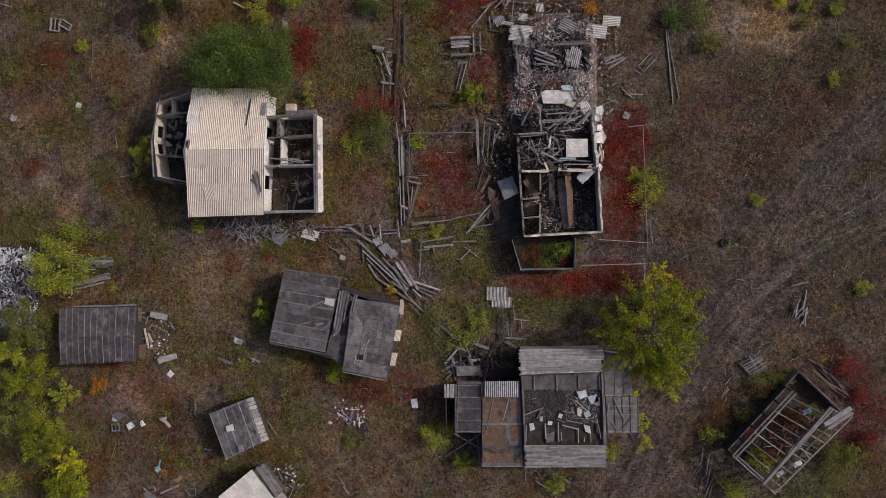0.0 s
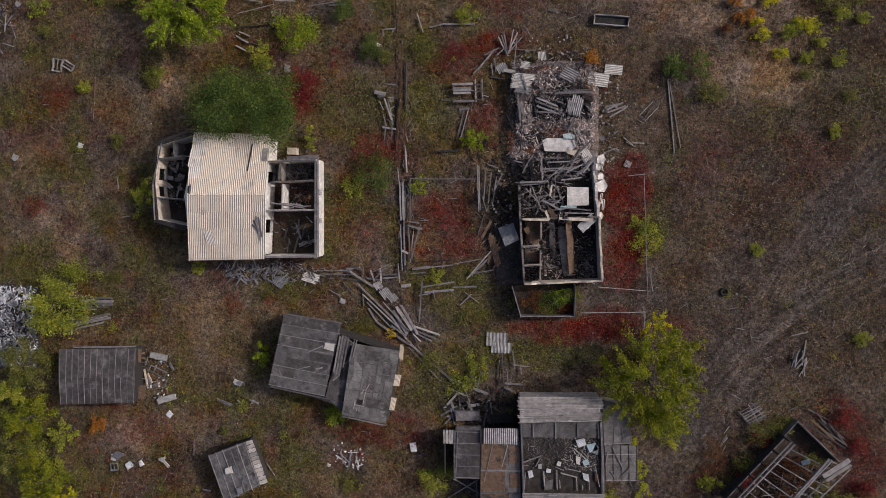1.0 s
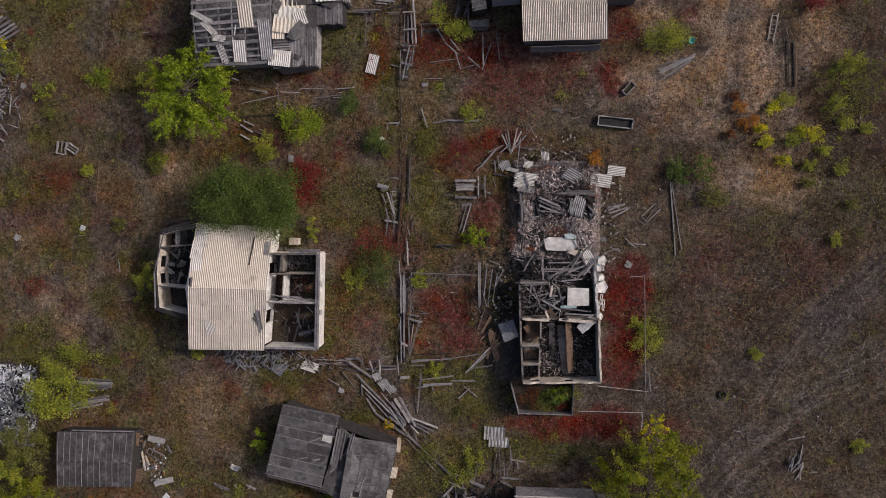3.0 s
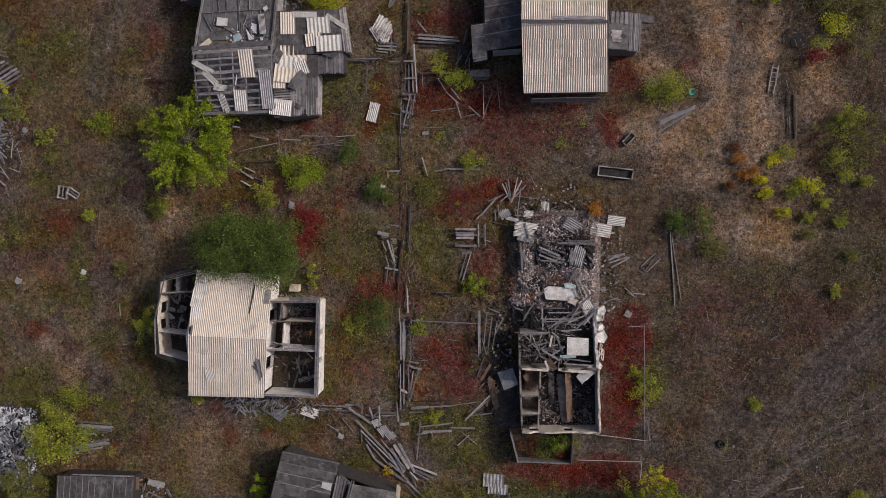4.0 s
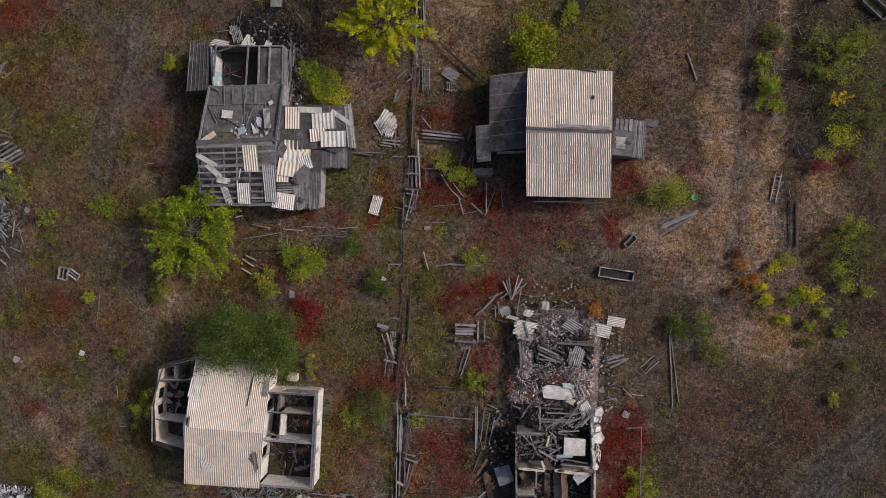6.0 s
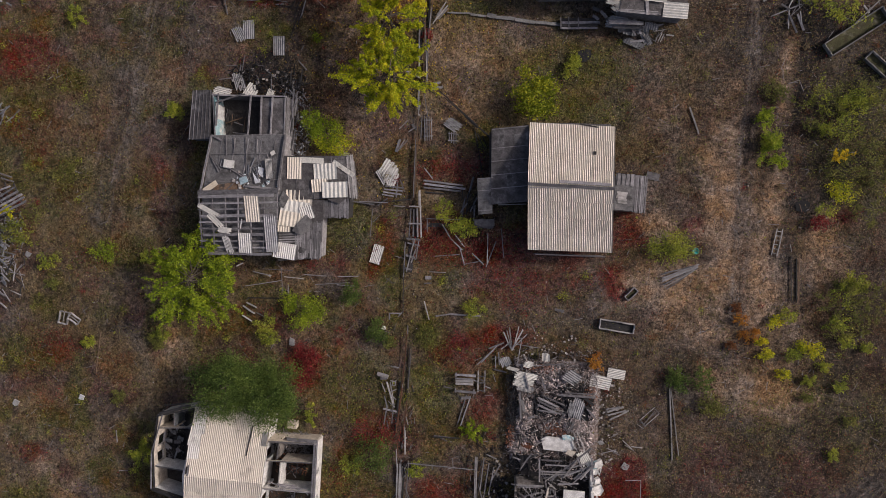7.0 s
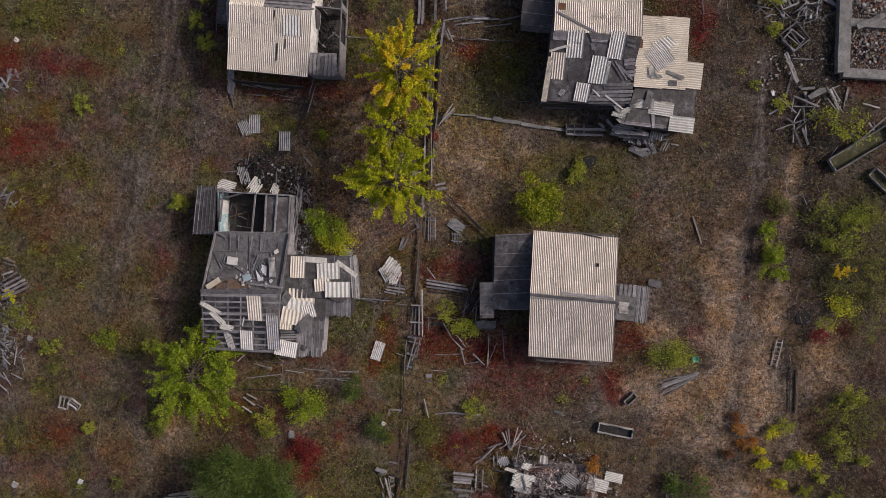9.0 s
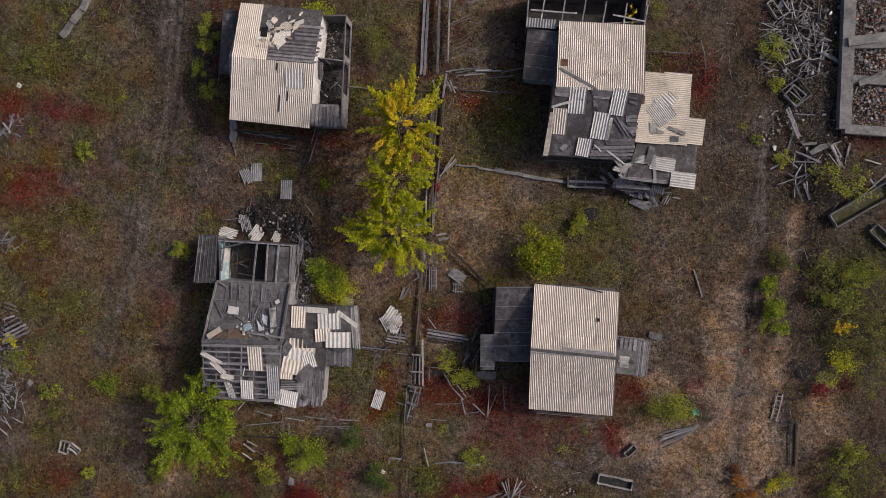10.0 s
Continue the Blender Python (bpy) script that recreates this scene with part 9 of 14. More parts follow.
    hull(bm, [e_.at(u, v, 0.016) for u, v in [(0.548, 0.58), (0.551, 0.409), (0.413, 0.396), (0.41, 0.569)]], 0.012)
    part("felt_patch", bm, M_FELT, d)
    bm = bmesh.new()
    hull(bm, [e_.at(u, v, 0.016) for u, v in [(0.826, 0.287), (0.822, 0.093), (0.617, 0.083), (0.612, 0.277)]], 0.012)
    part("felt_patch", bm, M_FELT, d)
    bm = bmesh.new()
    hull(bm, [e_.at(u, v, 0.016) for u, v in [(0.132, 0.954), (0.137, 0.777), (0.042, 0.78), (0.037, 0.957)]], 0.012)
    part("felt_patch", bm, M_FELT, d)
    bm = bmesh.new()
    hull(bm, [e_.at(u, v, 0.016) for u, v in [(0.299, 0.516), (0.305, 0.116), (0.188, 0.12), (0.168, 0.507)]], 0.012)
    part("felt_patch", bm, M_FELT, d)
    # black plate laid on the felt gives the hole its darkness
    bm = bmesh.new()
    hull(bm, [e_.at(u, v, 0.03) for u, v in [(0.261, 0.719), (0.261, 0.581), (0.19, 0.588), (0.191, 0.715)]], 0.01)
    part("roof_hole", bm, M_CHAR, d)
    e_.plank(d, 0.234, 0.751, 0.123, 0.761, 0.08, 0.03, 0.05, M_WOOD_PALE, "board")
    e_.plank(d, 0.178, 0.686, 0.099, 0.692, 0.08, 0.03, 0.05, M_WOOD_PALE, "board")
    e_.plank(d, 0.176, 0.635, 0.105, 0.643, 0.08, 0.03, 0.05, M_WOOD_PALE, "board")
    e_.plank(d, 0.182, 0.586, 0.111, 0.593, 0.08, 0.03, 0.05, M_WOOD_PALE, "board")
    e_.plank(d, 0.179, 0.75, 0.179, 0.548, 0.08, 0.03, 0.05, M_WOOD_PALE, "board")
    e_.plank(d, 0.38, 0.562, 0.223, 0.572, 0.08, 0.03, 0.05, M_WOOD_PALE, "board")
    e_.plank(d, 0.407, 0.594, 0.338, 0.651, 0.08, 0.03, 0.05, M_WOOD_PALE, "board")
    e_.plank(d, 0.495, 0.505, 0.395, 0.566, 0.06, 0.03, 0.05, M_WOOD_PALE, "board")
    e_.plank(d, 0.917, 0.91, 0.905, 0.572, 0.06, 0.03, 0.02, M_FELT, "seam")
    e_.plank(d, 0.761, 0.923, 0.76, 0.027, 0.06, 0.03, 0.02, M_FELT, "seam")
    e_.plank(d, 0.589, 0.713, 0.612, -0.017, 0.06, 0.03, 0.02, M_FELT, "seam")
    e_.plank(d, 0.37, 0.933, 0.39, 0.041, 0.06, 0.03, 0.02, M_FELT, "seam")
    e_.plank(d, 0.901, 0.691, 0.084, 0.688, 0.05, 0.03, 0.02, M_FELT, "seam")
    e_.plank(d, 0.891, 0.401, 0.079, 0.394, 0.05, 0.03, 0.02, M_FELT, "seam")
    e_.plank(d, 0.897, 0.187, 0.104, 0.184, 0.05, 0.03, 0.02, M_FELT, "seam")
    floor_slab(h, ((-14.05, -6.89), (-12.90, -7.72), (-13.84, -14.49), (-15.55, -13.02)), 1.98, M_FELT, 0.06, "valley_roof")
    # gap between with boards
    laid(h, M_WOOD, (-14.09, -7.04, 2.5, -14.61, -10.39, 2.5, 0.21), (-13.82, -7.03, 2.52, -14.39, -10.59, 2.52, 0.21), (-13.55, -7.08, 2.5, -14.18, -10.81, 2.5, 0.21), (-13.28, -7.13, 2.48, -13.75, -9.93, 2.48, 0.16), (-12.69, -7.27, 2.5, -13.16, -9.37, 2.5, 0.16), (-12.47, -7.32, 2.48, -12.84, -8.94, 2.48, 0.13), (-14.74, -11.33, 2.4, -14.31, -10.94, 2.4, 0.16))
    # black strips stand in for the dark slots between these boards
    laid(h, M_CHAR, (-13.07, -7.91, 2.2, -13.61, -9.55, 2.2, 0.21), (-13.62, -9.77, 2.15, -13.93, -11.19, 2.15, 0.21))
    c = ((-20.98, -11.91), (-9.70, -15.02), (-8.69, -8.48), (-19.53, -5.42))
    shell(h, c, 1.95, M_WOOD_DARK)
    sheet(h, (-8.39, -8.54, 1.4), -4, 0.42, 1.57, M_SLATE, 0, 25, 2)
    sheet(h, (-8.79, -11.28, 1.4), -10, 0.73, 1.10, M_SLATE, 0, 25, 0)
    sheet(h, (-9.2, -13.59, 1.4), -12, 0.73, 1.26, M_SLATE, 0, 25, 0)
    plank(h, (-13.90, -14.77, 2.2), (-9.68, -15.54, 2.0), 0.12, 0.08, M_WOOD, "eave_board")
    plank(h, (-21.02, -12.31, 2.05), (-13.71, -13.48, 2.05), 0.12, 0.08, M_WOOD, "eave_board")
    return h


double_shed()


def small_shed():
    h = thing("shed", -25.19, -21.68, "small square shed with a felt roof under battens", "shed")
    w = Slope((-25.64, -24.23, 1.7), (-27.34, -19.65, 1.7), (-23.39, -17.83, 2.1), (-21.87, -22.08, 2.1))
    e = Slope((-22.79, -17.64, 1.9), (-21.21, -21.89, 1.9), (-21.87, -22.08, 2.1), (-23.39, -17.83, 2.1))
    d = w.slab(h, "roof_slope", M_FELT_GREY, 0.06)
    for k in range(6):
        w.plank(d, 0.0, 0.02 + 0.19 * k, 1.0, 0.02 + 0.19 * k, 0.07, 0.03, 0.02, M_WOOD_PALE, "batten")
    for k in range(4):
        w.plank(d, 0.02 + 0.32 * k, 0.0, 0.02 + 0.32 * k, 1.0, 0.05, 0.02, 0.012, M_WOOD, "batten")
    w.slab(d, "felt_patch", M_FELT, 0.012, 0.5, 0.95, 0.35, 0.9, 0.012)
    for pts, m in ((((-25.46, -20.69), (-24.78, -20.37), (-24.61, -21.04), (-25.35, -21.19)), M_SLATE_WHITE), (((-24.67, -20.37), (-24.21, -20.12), (-24.04, -20.73), (-24.50, -20.87)), M_TIN), (((-24.28, -22.55), (-23.76, -22.41), (-23.60, -23.08), (-24.05, -23.21)), M_TIN)):
        bm = bmesh.new()
        hull(bm, [(x, y, 2.10) for x, y in pts], 0.05)
        part("sheet_scrap", bm, m, d)
    w.plank(d, 0.24, 0.62, 0.36, 0.72, 0.25, 0.04, 0.04, M_TIN, "board")
    d = e.slab(h, "roof_slope", M_WOOD_DARK, 0.06)
    e.boards(d, 11, 0.0, 1.0, 0.0, 1.0, False, 0.92, 0.02, M_WOOD_PALE, 0.02)
    shell(h, ((-27.15, -19.78), (-25.57, -24.04), (-21.78, -22.09), (-23.31, -18.09)), 1.6, M_WOOD_DARK)
    return h


small_shed()


def white_roofed_shed():
    h = thing("shed", -24.04, -28.95, "shed with a pale corrugated roof and collapsed boards", "shed")
    s = Slope((-26.13, -27.75, 2.2), (-22.75, -24.84, 2.2), (-19.30, -28.54, 2.7), (-22.63, -31.56, 2.7))
    d = s.slab(h, "roof_slope", M_WOOD_DARK, 0.05)
    c = [s.at(i, j, 0.07) for i in (0.2, 0.6, 0.9) for j in (0.2, 0.5, 0.8)]
    e0, e1 = s.at(0, 0), s.at(1, 0)
    turn = math.degrees(math.atan2(e1.y - e0.y, e1.x - e0.x))
    for i in range(4):
        for j in range(3):
            p = s.at((i + 0.5) / 4, (j + 0.5) / 3, 0.07)
            u, v = (e1 - e0).normalized(), s.n
            ob = new("corrugated_sheet", SHEETS[M_SLATE_WHITE.name][0])
            m = Matrix((u, v.cross(u), v)).transposed().to_4x4()
            m.translation = p
            under(ob, d, m @ Matrix.Diagonal(((e1 - e0).length / 4 * 1.03, (s.at(0, 1) - e0).length / 3 * 1.08, 1, 1)))
    shell(h, ((-25.87, -27.94), (-22.90, -31.67), (-19.82, -28.91), (-22.83, -25.27)), 2.0, M_WOOD)
    lean = Slope((-22.62, -24.77, 1.8), (-21.71, -24.16, 1.8), (-19.55, -26.77, 1.8), (-20.54, -27.57, 1.9))
    d = lean.slab(h, "lean_to_roof", M_WOOD_DARK, 0.05)
    lean.boards(d, 5, 0, 1, 0, 1, False, 0.9, 0.02, M_WOOD, 0.05)
    strewn(h, -20.22, -27.27, 1.4, 1.6, 0, 18, (0.6, 1.6), (0.08, 0.25), 0.3, (M_WOOD, M_WOOD_DARK, M_TIN), 0.0, 71)
    return h


white_roofed_shed()


# concrete foundation in the north-east
def foundation():
    h = thing("foundation", 27.46, 62.41, "grey concrete house foundation full of broken brick", "ruin")
    a, b, c, d = (24.41, 68.71), (25.62, 56.86), (32.30, 57.03), (31.02, 68.86)
    for (p, q), t, top in (((a, b), 1.0, 0.6), ((b, c), 0.8, 0.608), ((c, d), 0.6, 0.6), ((d, a), 0.6, 0.608)):
        wall(h, *p, *q, top, M_CONCRETE, t, name="footing")
    wall(h, 25.16, 64.08, 31.16, 64.80, 0.62, M_CONCRETE, 0.8, name="footing")
    wall(h, 25.58, 61.13, 31.67, 61.31, 0.62, M_CONCRETE, 0.7, name="footing")
    floor_slab(h, (a, b, c, d), 0.2, M_DIRT, 0.2, "rubble_floor")
    crumbs(h, 25.30, 62.70, 0.9, 6.0, 0, 160, 0.05, 0.05, M_RUBBLE, 0.58, 323)
    crumbs(h, 27.54, 56.93, 2.4, 0.6, 0, 60, 0.05, 0.05, M_RUBBLE, 0.58, 324)
    strewn(h, 27.09, 63.35, 1.8, 5.0, 0, 14, (0.5, 1.6), (0.06, 0.2), 0.3, (M_WOOD, M_WOOD_DARK, M_RUST), 0.3, 325)
    rubble(h, 27.36, 63.13, 1.6, 1.0, 0, 60, (0.1, 0.3), 0.4, (M_RUBBLE_PALE, M_RUBBLE, M_BRICK), 0.2, 81)
    rubble(h, 28.14, 59.30, 1.6, 1.4, 0, 90, (0.1, 0.3), 0.4, (M_RUBBLE_PALE, M_RUBBLE, M_BRICK, M_RUBBLE), 0.2, 82)
    rubble(h, 26.84, 66.71, 1.6, 1.6, 0, 60, (0.1, 0.3), 0.3, (M_RUBBLE_PALE, M_RUBBLE, M_BRICK), 0.2, 83)
    crumbs(h, 27.79, 63.41, 2.6, 6.0, 0, 1800, 0.06, 0.35, M_RUBBLE_PALE, 0.18, 321)
    crumbs(h, 27.79, 63.41, 2.6, 6.0, 0, 1500, 0.06, 0.35, M_SHARD, 0.18, 326)
    crumbs(h, 27.79, 63.41, 2.6, 6.0, 0, 900, 0.08, 0.25, M_BRICK, 0.18, 322)
    plank(h, (24.72, 64.16, 0.75), (27.76, 64.95, 0.75), 0.8, 0.1, M_CONCRETE, "slab")
    plank(h, (26.15, 60.68, 0.75), (28.20, 61.93, 0.75), 0.5, 0.1, M_CONCRETE, "slab")
    return h


foundation()

# ---- plants ----
def leaf_quads(c, size, rs, flat=0.5):
    """Small leaf blades at the places c, turned at random, rather lying than standing."""
    n = len(c)
    a = rs.uniform(0, 2 * math.pi, n)
    t = rs.normal(0, flat, n)
    u = np.stack([np.cos(a) * np.cos(t), np.sin(a) * np.cos(t), np.sin(t)], -1)
    b = rs.normal(0, flat, n)
    v = np.stack([-np.sin(a) * np.cos(b), np.cos(a) * np.cos(b), np.sin(b)], -1)
    k = (size * rs.uniform(0.6, 1.3, n))[:, None]
    verts = np.stack([c - u * k, c + v * k * 0.45, c + u * k, c - v * k * 0.45], 1).reshape(-1, 3)
    return verts, np.arange(4 * n).reshape(-1, 4)


def limb(bm, a, b, r0, r1):
    """A tapered branch of five sides."""
    d = (b - a).normalized()
    s = d.orthogonal().normalized()
    t = d.cross(s)
    rings = []
    for p, r in ((a, r0), ((a + b) / 2 + s * r0 * 0.8, (r0 + r1) / 2), (b, r1)):
        rings.append([bm.verts.new(p + (s * math.cos(k * 1.2566) + t * math.sin(k * 1.2566)) * r) for k in range(5)])
    for p, q in zip(rings, rings[1:]):
        for k in range(5):
            bm.faces.new((p[k], p[(k + 1) % 5], q[(k + 1) % 5], q[k]))


def tree(x, y, r, high, leaves, label, count=5000, size=0.13, limbs=11, ry=None, turn=0.0, lean=(0.0, 0.0), spiky=0.4, seed=1, name="tree", category="tree", low=0.25, twigs=4):
    """Trunk, limbs and twigs out to an uneven crown; leaves cluster round the twigs."""
    rs, rr = np.random.RandomState(seed), random.Random(seed)
    th = thing(name, x - lean[0], y - lean[1], label, category)
    bm = bmesh.new()
    foot, top = Vector((x - lean[0], y - lean[1], -0.05)), Vector((x, y, high * 0.8))
    w = max(0.03, high * 0.022)
    limb(bm, foot, top, w, w * 0.35)
    ends, c, s = [], math.cos(radians(turn)), math.sin(radians(turn))
    for i in range(limbs):
        a = 2 * math.pi * (i + rr.uniform(-0.35, 0.35)) / limbs * 1.0 + rr.uniform(0, 0.3)
        k = rr.uniform(0.5, 1.08)
        start = foot.lerp(top, rr.uniform(0.3, 0.95))
        lu, lv = math.cos(a) * r * k, math.sin(a) * (ry or r) * k
        up = high * rr.uniform(low + 0.15, 1.0) * (1.15 - 0.45 * k)
        end = Vector((x + c * lu - s * lv, y + s * lu + c * lv, max(0.15, up)))
        limb(bm, start, end, w * 0.4, w * 0.12)
        for j in range(twigs):
            f = rr.uniform(0.35, 1.0)
            p = start.lerp(end, f)
            q = p + Vector((rr.uniform(-1, 1), rr.uniform(-1, 1), rr.uniform(-0.25, 0.7))) * r * (0.34 - 0.18 * spiky) + (end - start) * (0.08 + 0.22 * spiky)
            q.z = max(q.z, 0.1)
            limb(bm, p, q, w * 0.16, w * 0.06)
            ends.append((p, q))
        ends.append((start.lerp(end, 0.5), end + (end - start) * 0.08))
    for i in range(3):
        ends.append((foot.lerp(top, 0.6), top + Vector((rr.uniform(-1, 1) * r * 0.3, rr.uniform(-1, 1) * r * 0.3, high * 0.2))))
    part("trunk", bm, M_BARK, th)
    per = np.array([0.4 + rr.random() for _ in ends])
    per = (per / per.sum() * count).astype(int)
    cs = []
    for (p, q), n in zip(ends, per):
        t = rs.rand(n, 1) ** 0.7
        sp = r * (0.055 + 0.13 * (1 - spiky)) * (1.15 - 0.75 * spiky * t) * (4.0 / twigs) ** 0.5
        cs.append(np.array(p) * (1 - t) + np.array(q) * t + rs.normal(0, 1, (n, 3)) * sp * np.array([1, 1, 0.7]))
    cs = np.concatenate(cs)
    cs[:, 2] = np.maximum(cs[:, 2], 0.06)
    v, f = leaf_quads(cs, size, rs)
    joined("crown", v, f, leaves, parent=th, kind="")
    return th


def bush(x, y, r, high, leaves, label, count=700, seed=1, ry=None, size=0.10, spiky=0.3, name="bush", turn=0.0):
    return tree(x, y, r, high, leaves, label, count, size, 7, ry, turn, (0, 0), spiky, seed, name, "bush", 0.1)


# large trees
tree(-24.90, 14.51, 3.0, 6.2, L_DARK, "dense dark green tree overhanging a pale roof", 21000, 0.085, 16, 2.7, 0, (0, 0), 0.15, 1)
tree(-20.90, 13.89, 2.9, 6.0, L_DARK, "dense dark green tree beside a ruined house", 20000, 0.085, 16, 2.6, 0, (0, 0), 0.15, 2)
tree(-29.18, 23.90, 4.6, 5.5, L_FRESH, "bright green broad-leaved tree beside bare battens", 24000, 0.10, 34, 3.9, 0, (0, 0), 0.95, 3, twigs=9)
tree(-12.14, 52.95, 2.9, 9.0, L_YELLOW, "golden autumn tree over a row of pipes", 17000, 0.09, 26, 4.0, 0, (0, 0), 0.95, 4, twigs=8)
tree(-12.38, 52.72, 1.7, 10.0, L_GOLD, "gold-yellow sapling among yellow trees", 6500, 0.10, 14, 3.4, 0, (0, 0), 0.95, 41, twigs=6)
tree(-12.50, 48.28, 2.9, 6.5, L_LEMON, "green and yellow autumn tree over a row of pipes", 15000, 0.09, 24, 3.2, 0, (0, 0), 0.95, 5, twigs=8)
tree(-12.28, 43.42, 3.4, 6.5, L_LEMON, "yellow-green autumn tree with drooping twigs", 18000, 0.09, 26, 3.5, 0, (0, 0), 0.98, 6, twigs=8)
tree(-15.44, 44.07, 2.0, 4.0, L_LEMON, "slender yellow-green sapling leaning over soil", 2200, 0.09, 7, 0.8, 10, (-2.0, 0.4), 0.85, 42, twigs=6)
tree(-11.71, 43.67, 1.1, 8.0, L_YELLOW, "slender yellow sapling among green trees", 1800, 0.09, 8, 2.6, 10, (0, 0), 0.8, 43, twigs=6)
tree(14.28, -9.99, 4.2, 6.5, L_MOSS, "wide yellow-green tree beside a lean-to roof", 17000, 0.09, 28, 4.3, 0, (0, 0), 0.9, 7, twigs=8)
tree(16.66, -7.69, 2.4, 5.0, L_MOSS, "thin yellow-green tree in rough grass", 3300, 0.11, 10, 2.8, 0, (0, 0), 0.65, 8)
tree(16.25, -13.26, 2.0, 4.0, L_MOSS, "thin yellow-green tree in rough grass", 2250, 0.11, 9, 2.4, 0, (0, 0), 0.65, 9)
tree(15.06, -5.02, 1.3, 3.0, L_YELLOW, "slender yellow-green sapling in weeds", 500, 0.12, 7, 1.6, 0, (0, 0), 0.7, 10)
tree(-42.64, -5.31, 3.2, 4.5, L_LIME, "spreading green tree over a scrap heap", 5400, 0.11, 13, 2.8, 0, (0, 0), 0.5, 11)
tree(-46.15, -11.41, 2.4, 3.5, L_OLIVE, "dull green tree beside a felt barn", 4600, 0.10, 12, 2.4, 0, (0, 0), 0.5, 12, twigs=6)
tree(-45.29, -16.42, 2.4, 4.5, L_MOSS, "yellow-green thicket tree in weeds", 3600, 0.10, 12, 1.9, 0, (0, 0), 0.6, 13, twigs=6)
tree(-42.72, -18.47, 1.5, 3.2, L_LIME, "yellow-green thicket sapling in weeds", 1800, 0.10, 9, 1.4, 0, (0, 0), 0.6, 44, twigs=6)
tree(-43.96, -22.70, 2.6, 4.5, L_MOSS, "yellow-green thicket tree in weeds", 4600, 0.10, 13, 2.6, 0, (0, 0), 0.65, 14, twigs=6)
tree(-47.62, -21.01, 1.7, 3.0, L_OLIVE, "dull green thicket tree in weeds", 2000, 0.10, 9, 2.0, 0, (0, 0), 0.5, 45, twigs=6)
tree(-42.57, -27.58, 2.2, 4.0, L_MOSS, "yellow thicket tree in weeds", 4400, 0.10, 12, 1.7, 0, (0, 0), 0.6, 15, twigs=6)
tree(-41.77, -24.84, 1.0, 4.2, L_YELLOW, "slender yellow sapling in a thicket", 900, 0.10, 8, 1.2, 0, (0, 0), 0.6, 46, twigs=6)
tree(-48.03, -14.06, 1.6, 3.2, L_LIME, "yellow-green thicket tree in weeds", 2200, 0.10, 10, 1.4, 0, (0, 0), 0.6, 16, twigs=6)
tree(26.16, 52.12, 2.0, 2.2, L_LIME, "yellow-green scrub tree over rubble", 700, 0.11, 11, 1.8, 0, (0, 0), 0.6, 22)
tree(0.77, 43.05, 2.0, 2.8, L_MOSS, "soft mustard-green young tree", 3600, 0.12, 10, 2.2, 0, (0, 0), 0.2, 23)

# bushes: place, radius, height, leaves
LOOK = {L_LIME: "low yellow-green bush in weeds", L_FRESH: "bright green bush in weeds", L_OLIVE: "dull olive bush in dry weeds", L_DARK: "dark green bush in weeds", L_YELLOW: "yellow autumn bush in weeds", L_ORANGE: "orange autumn bush in weeds", L_LEMON: "mustard-yellow grassy bush in weeds", L_GOLD: "small gold-yellow sapling in weeds", L_RED: "dark red autumn bush in weeds", L_RUST: "rust-coloured withered bush in weeds"}
seed_at = [100]


def shrub(x, y, r, high, leaves, count=600, ry=None, spiky=0.3, size=0.08):
    seed_at[0] += 1
    bush(x, y, r, high, leaves, LOOK[leaves], int(count * 1.5), seed_at[0], ry, size, spiky)


shrub(-34.46, 5.92, 1.1, 1.6, L_LIME, 1000, 1.9)
shrub(-22.23, -9.49, 0.9, 1.5, L_FRESH, 700, 1.3)
shrub(-14.78, -14.98, 1.2, 1.8, L_FRESH, 900, 1.4)
shrub(-4.78, -20.98, 1.7, 1.8, L_LIME, 1100, 1.6)
shrub(-2.39, -23.83, 0.8, 1.2, L_FRESH, 500)
shrub(-11.17, 8.52, 2.4, 1.6, L_DARK, 1600, 2.5)
shrub(-11.73, 10.37, 2.2, 1.4, L_RED, 700, 1.3)
shrub(-13.71, 6.95, 1.0, 0.9, L_LIME, 400)
shrub(-17.87, 11.56, 0.6, 1.2, L_LIME, 500, 1.5)
shrub(-7.43, 7.26, 0.9, 0.9, L_LIME, 500)
shrub(-1.87, 11.76, 1.1, 1.2, L_FRESH, 600, None, 0.8)
shrub(6.12, -2.94, 1.4, 1.4, L_DARK, 1100, 1.0, 0.6)
shrub(6.38, -2.67, 1.0, 1.7, L_FRESH, 350, 0.7, 0.7)
shrub(7.69, -2.64, 1.0, 1.4, L_OLIVE, 500, 0.9)
shrub(4.03, -3.27, 1.2, 0.8, L_RUST, 500, 0.9)
shrub(5.64, -4.03, 1.8, 0.7, L_OLIVE, 600, 0.7)
shrub(6.95, -3.73, 0.9, 0.8, L_RED, 300, 0.6)
shrub(-18.96, 15.47, 1.6, 1.1, L_RED, 700, 2.0)
shrub(16.20, 18.36, 1.0, 1.2, L_DARK, 600)
shrub(18.18, 18.69, 1.0, 1.2, L_DARK, 600, 1.5)
shrub(19.30, 16.35, 1.5, 0.9, L_OLIVE, 700, 1.3)
shrub(14.53, 2.75, 1.6, 0.8, L_LIME, 700, 1.7)
shrub(13.47, 4.30, 1.0, 0.7, L_LIME, 400, 0.9)
shrub(-33.66, 17.45, 1.0, 0.9, L_OLIVE, 450)
shrub(-37.30, 11.20, 0.8, 0.6, L_OLIVE, 350)
shrub(-39.54, -17.50, 1.0, 1.0, L_ORANGE, 600)
shrub(-11.07, -11.91, 0.7, 0.5, L_OLIVE, 250)
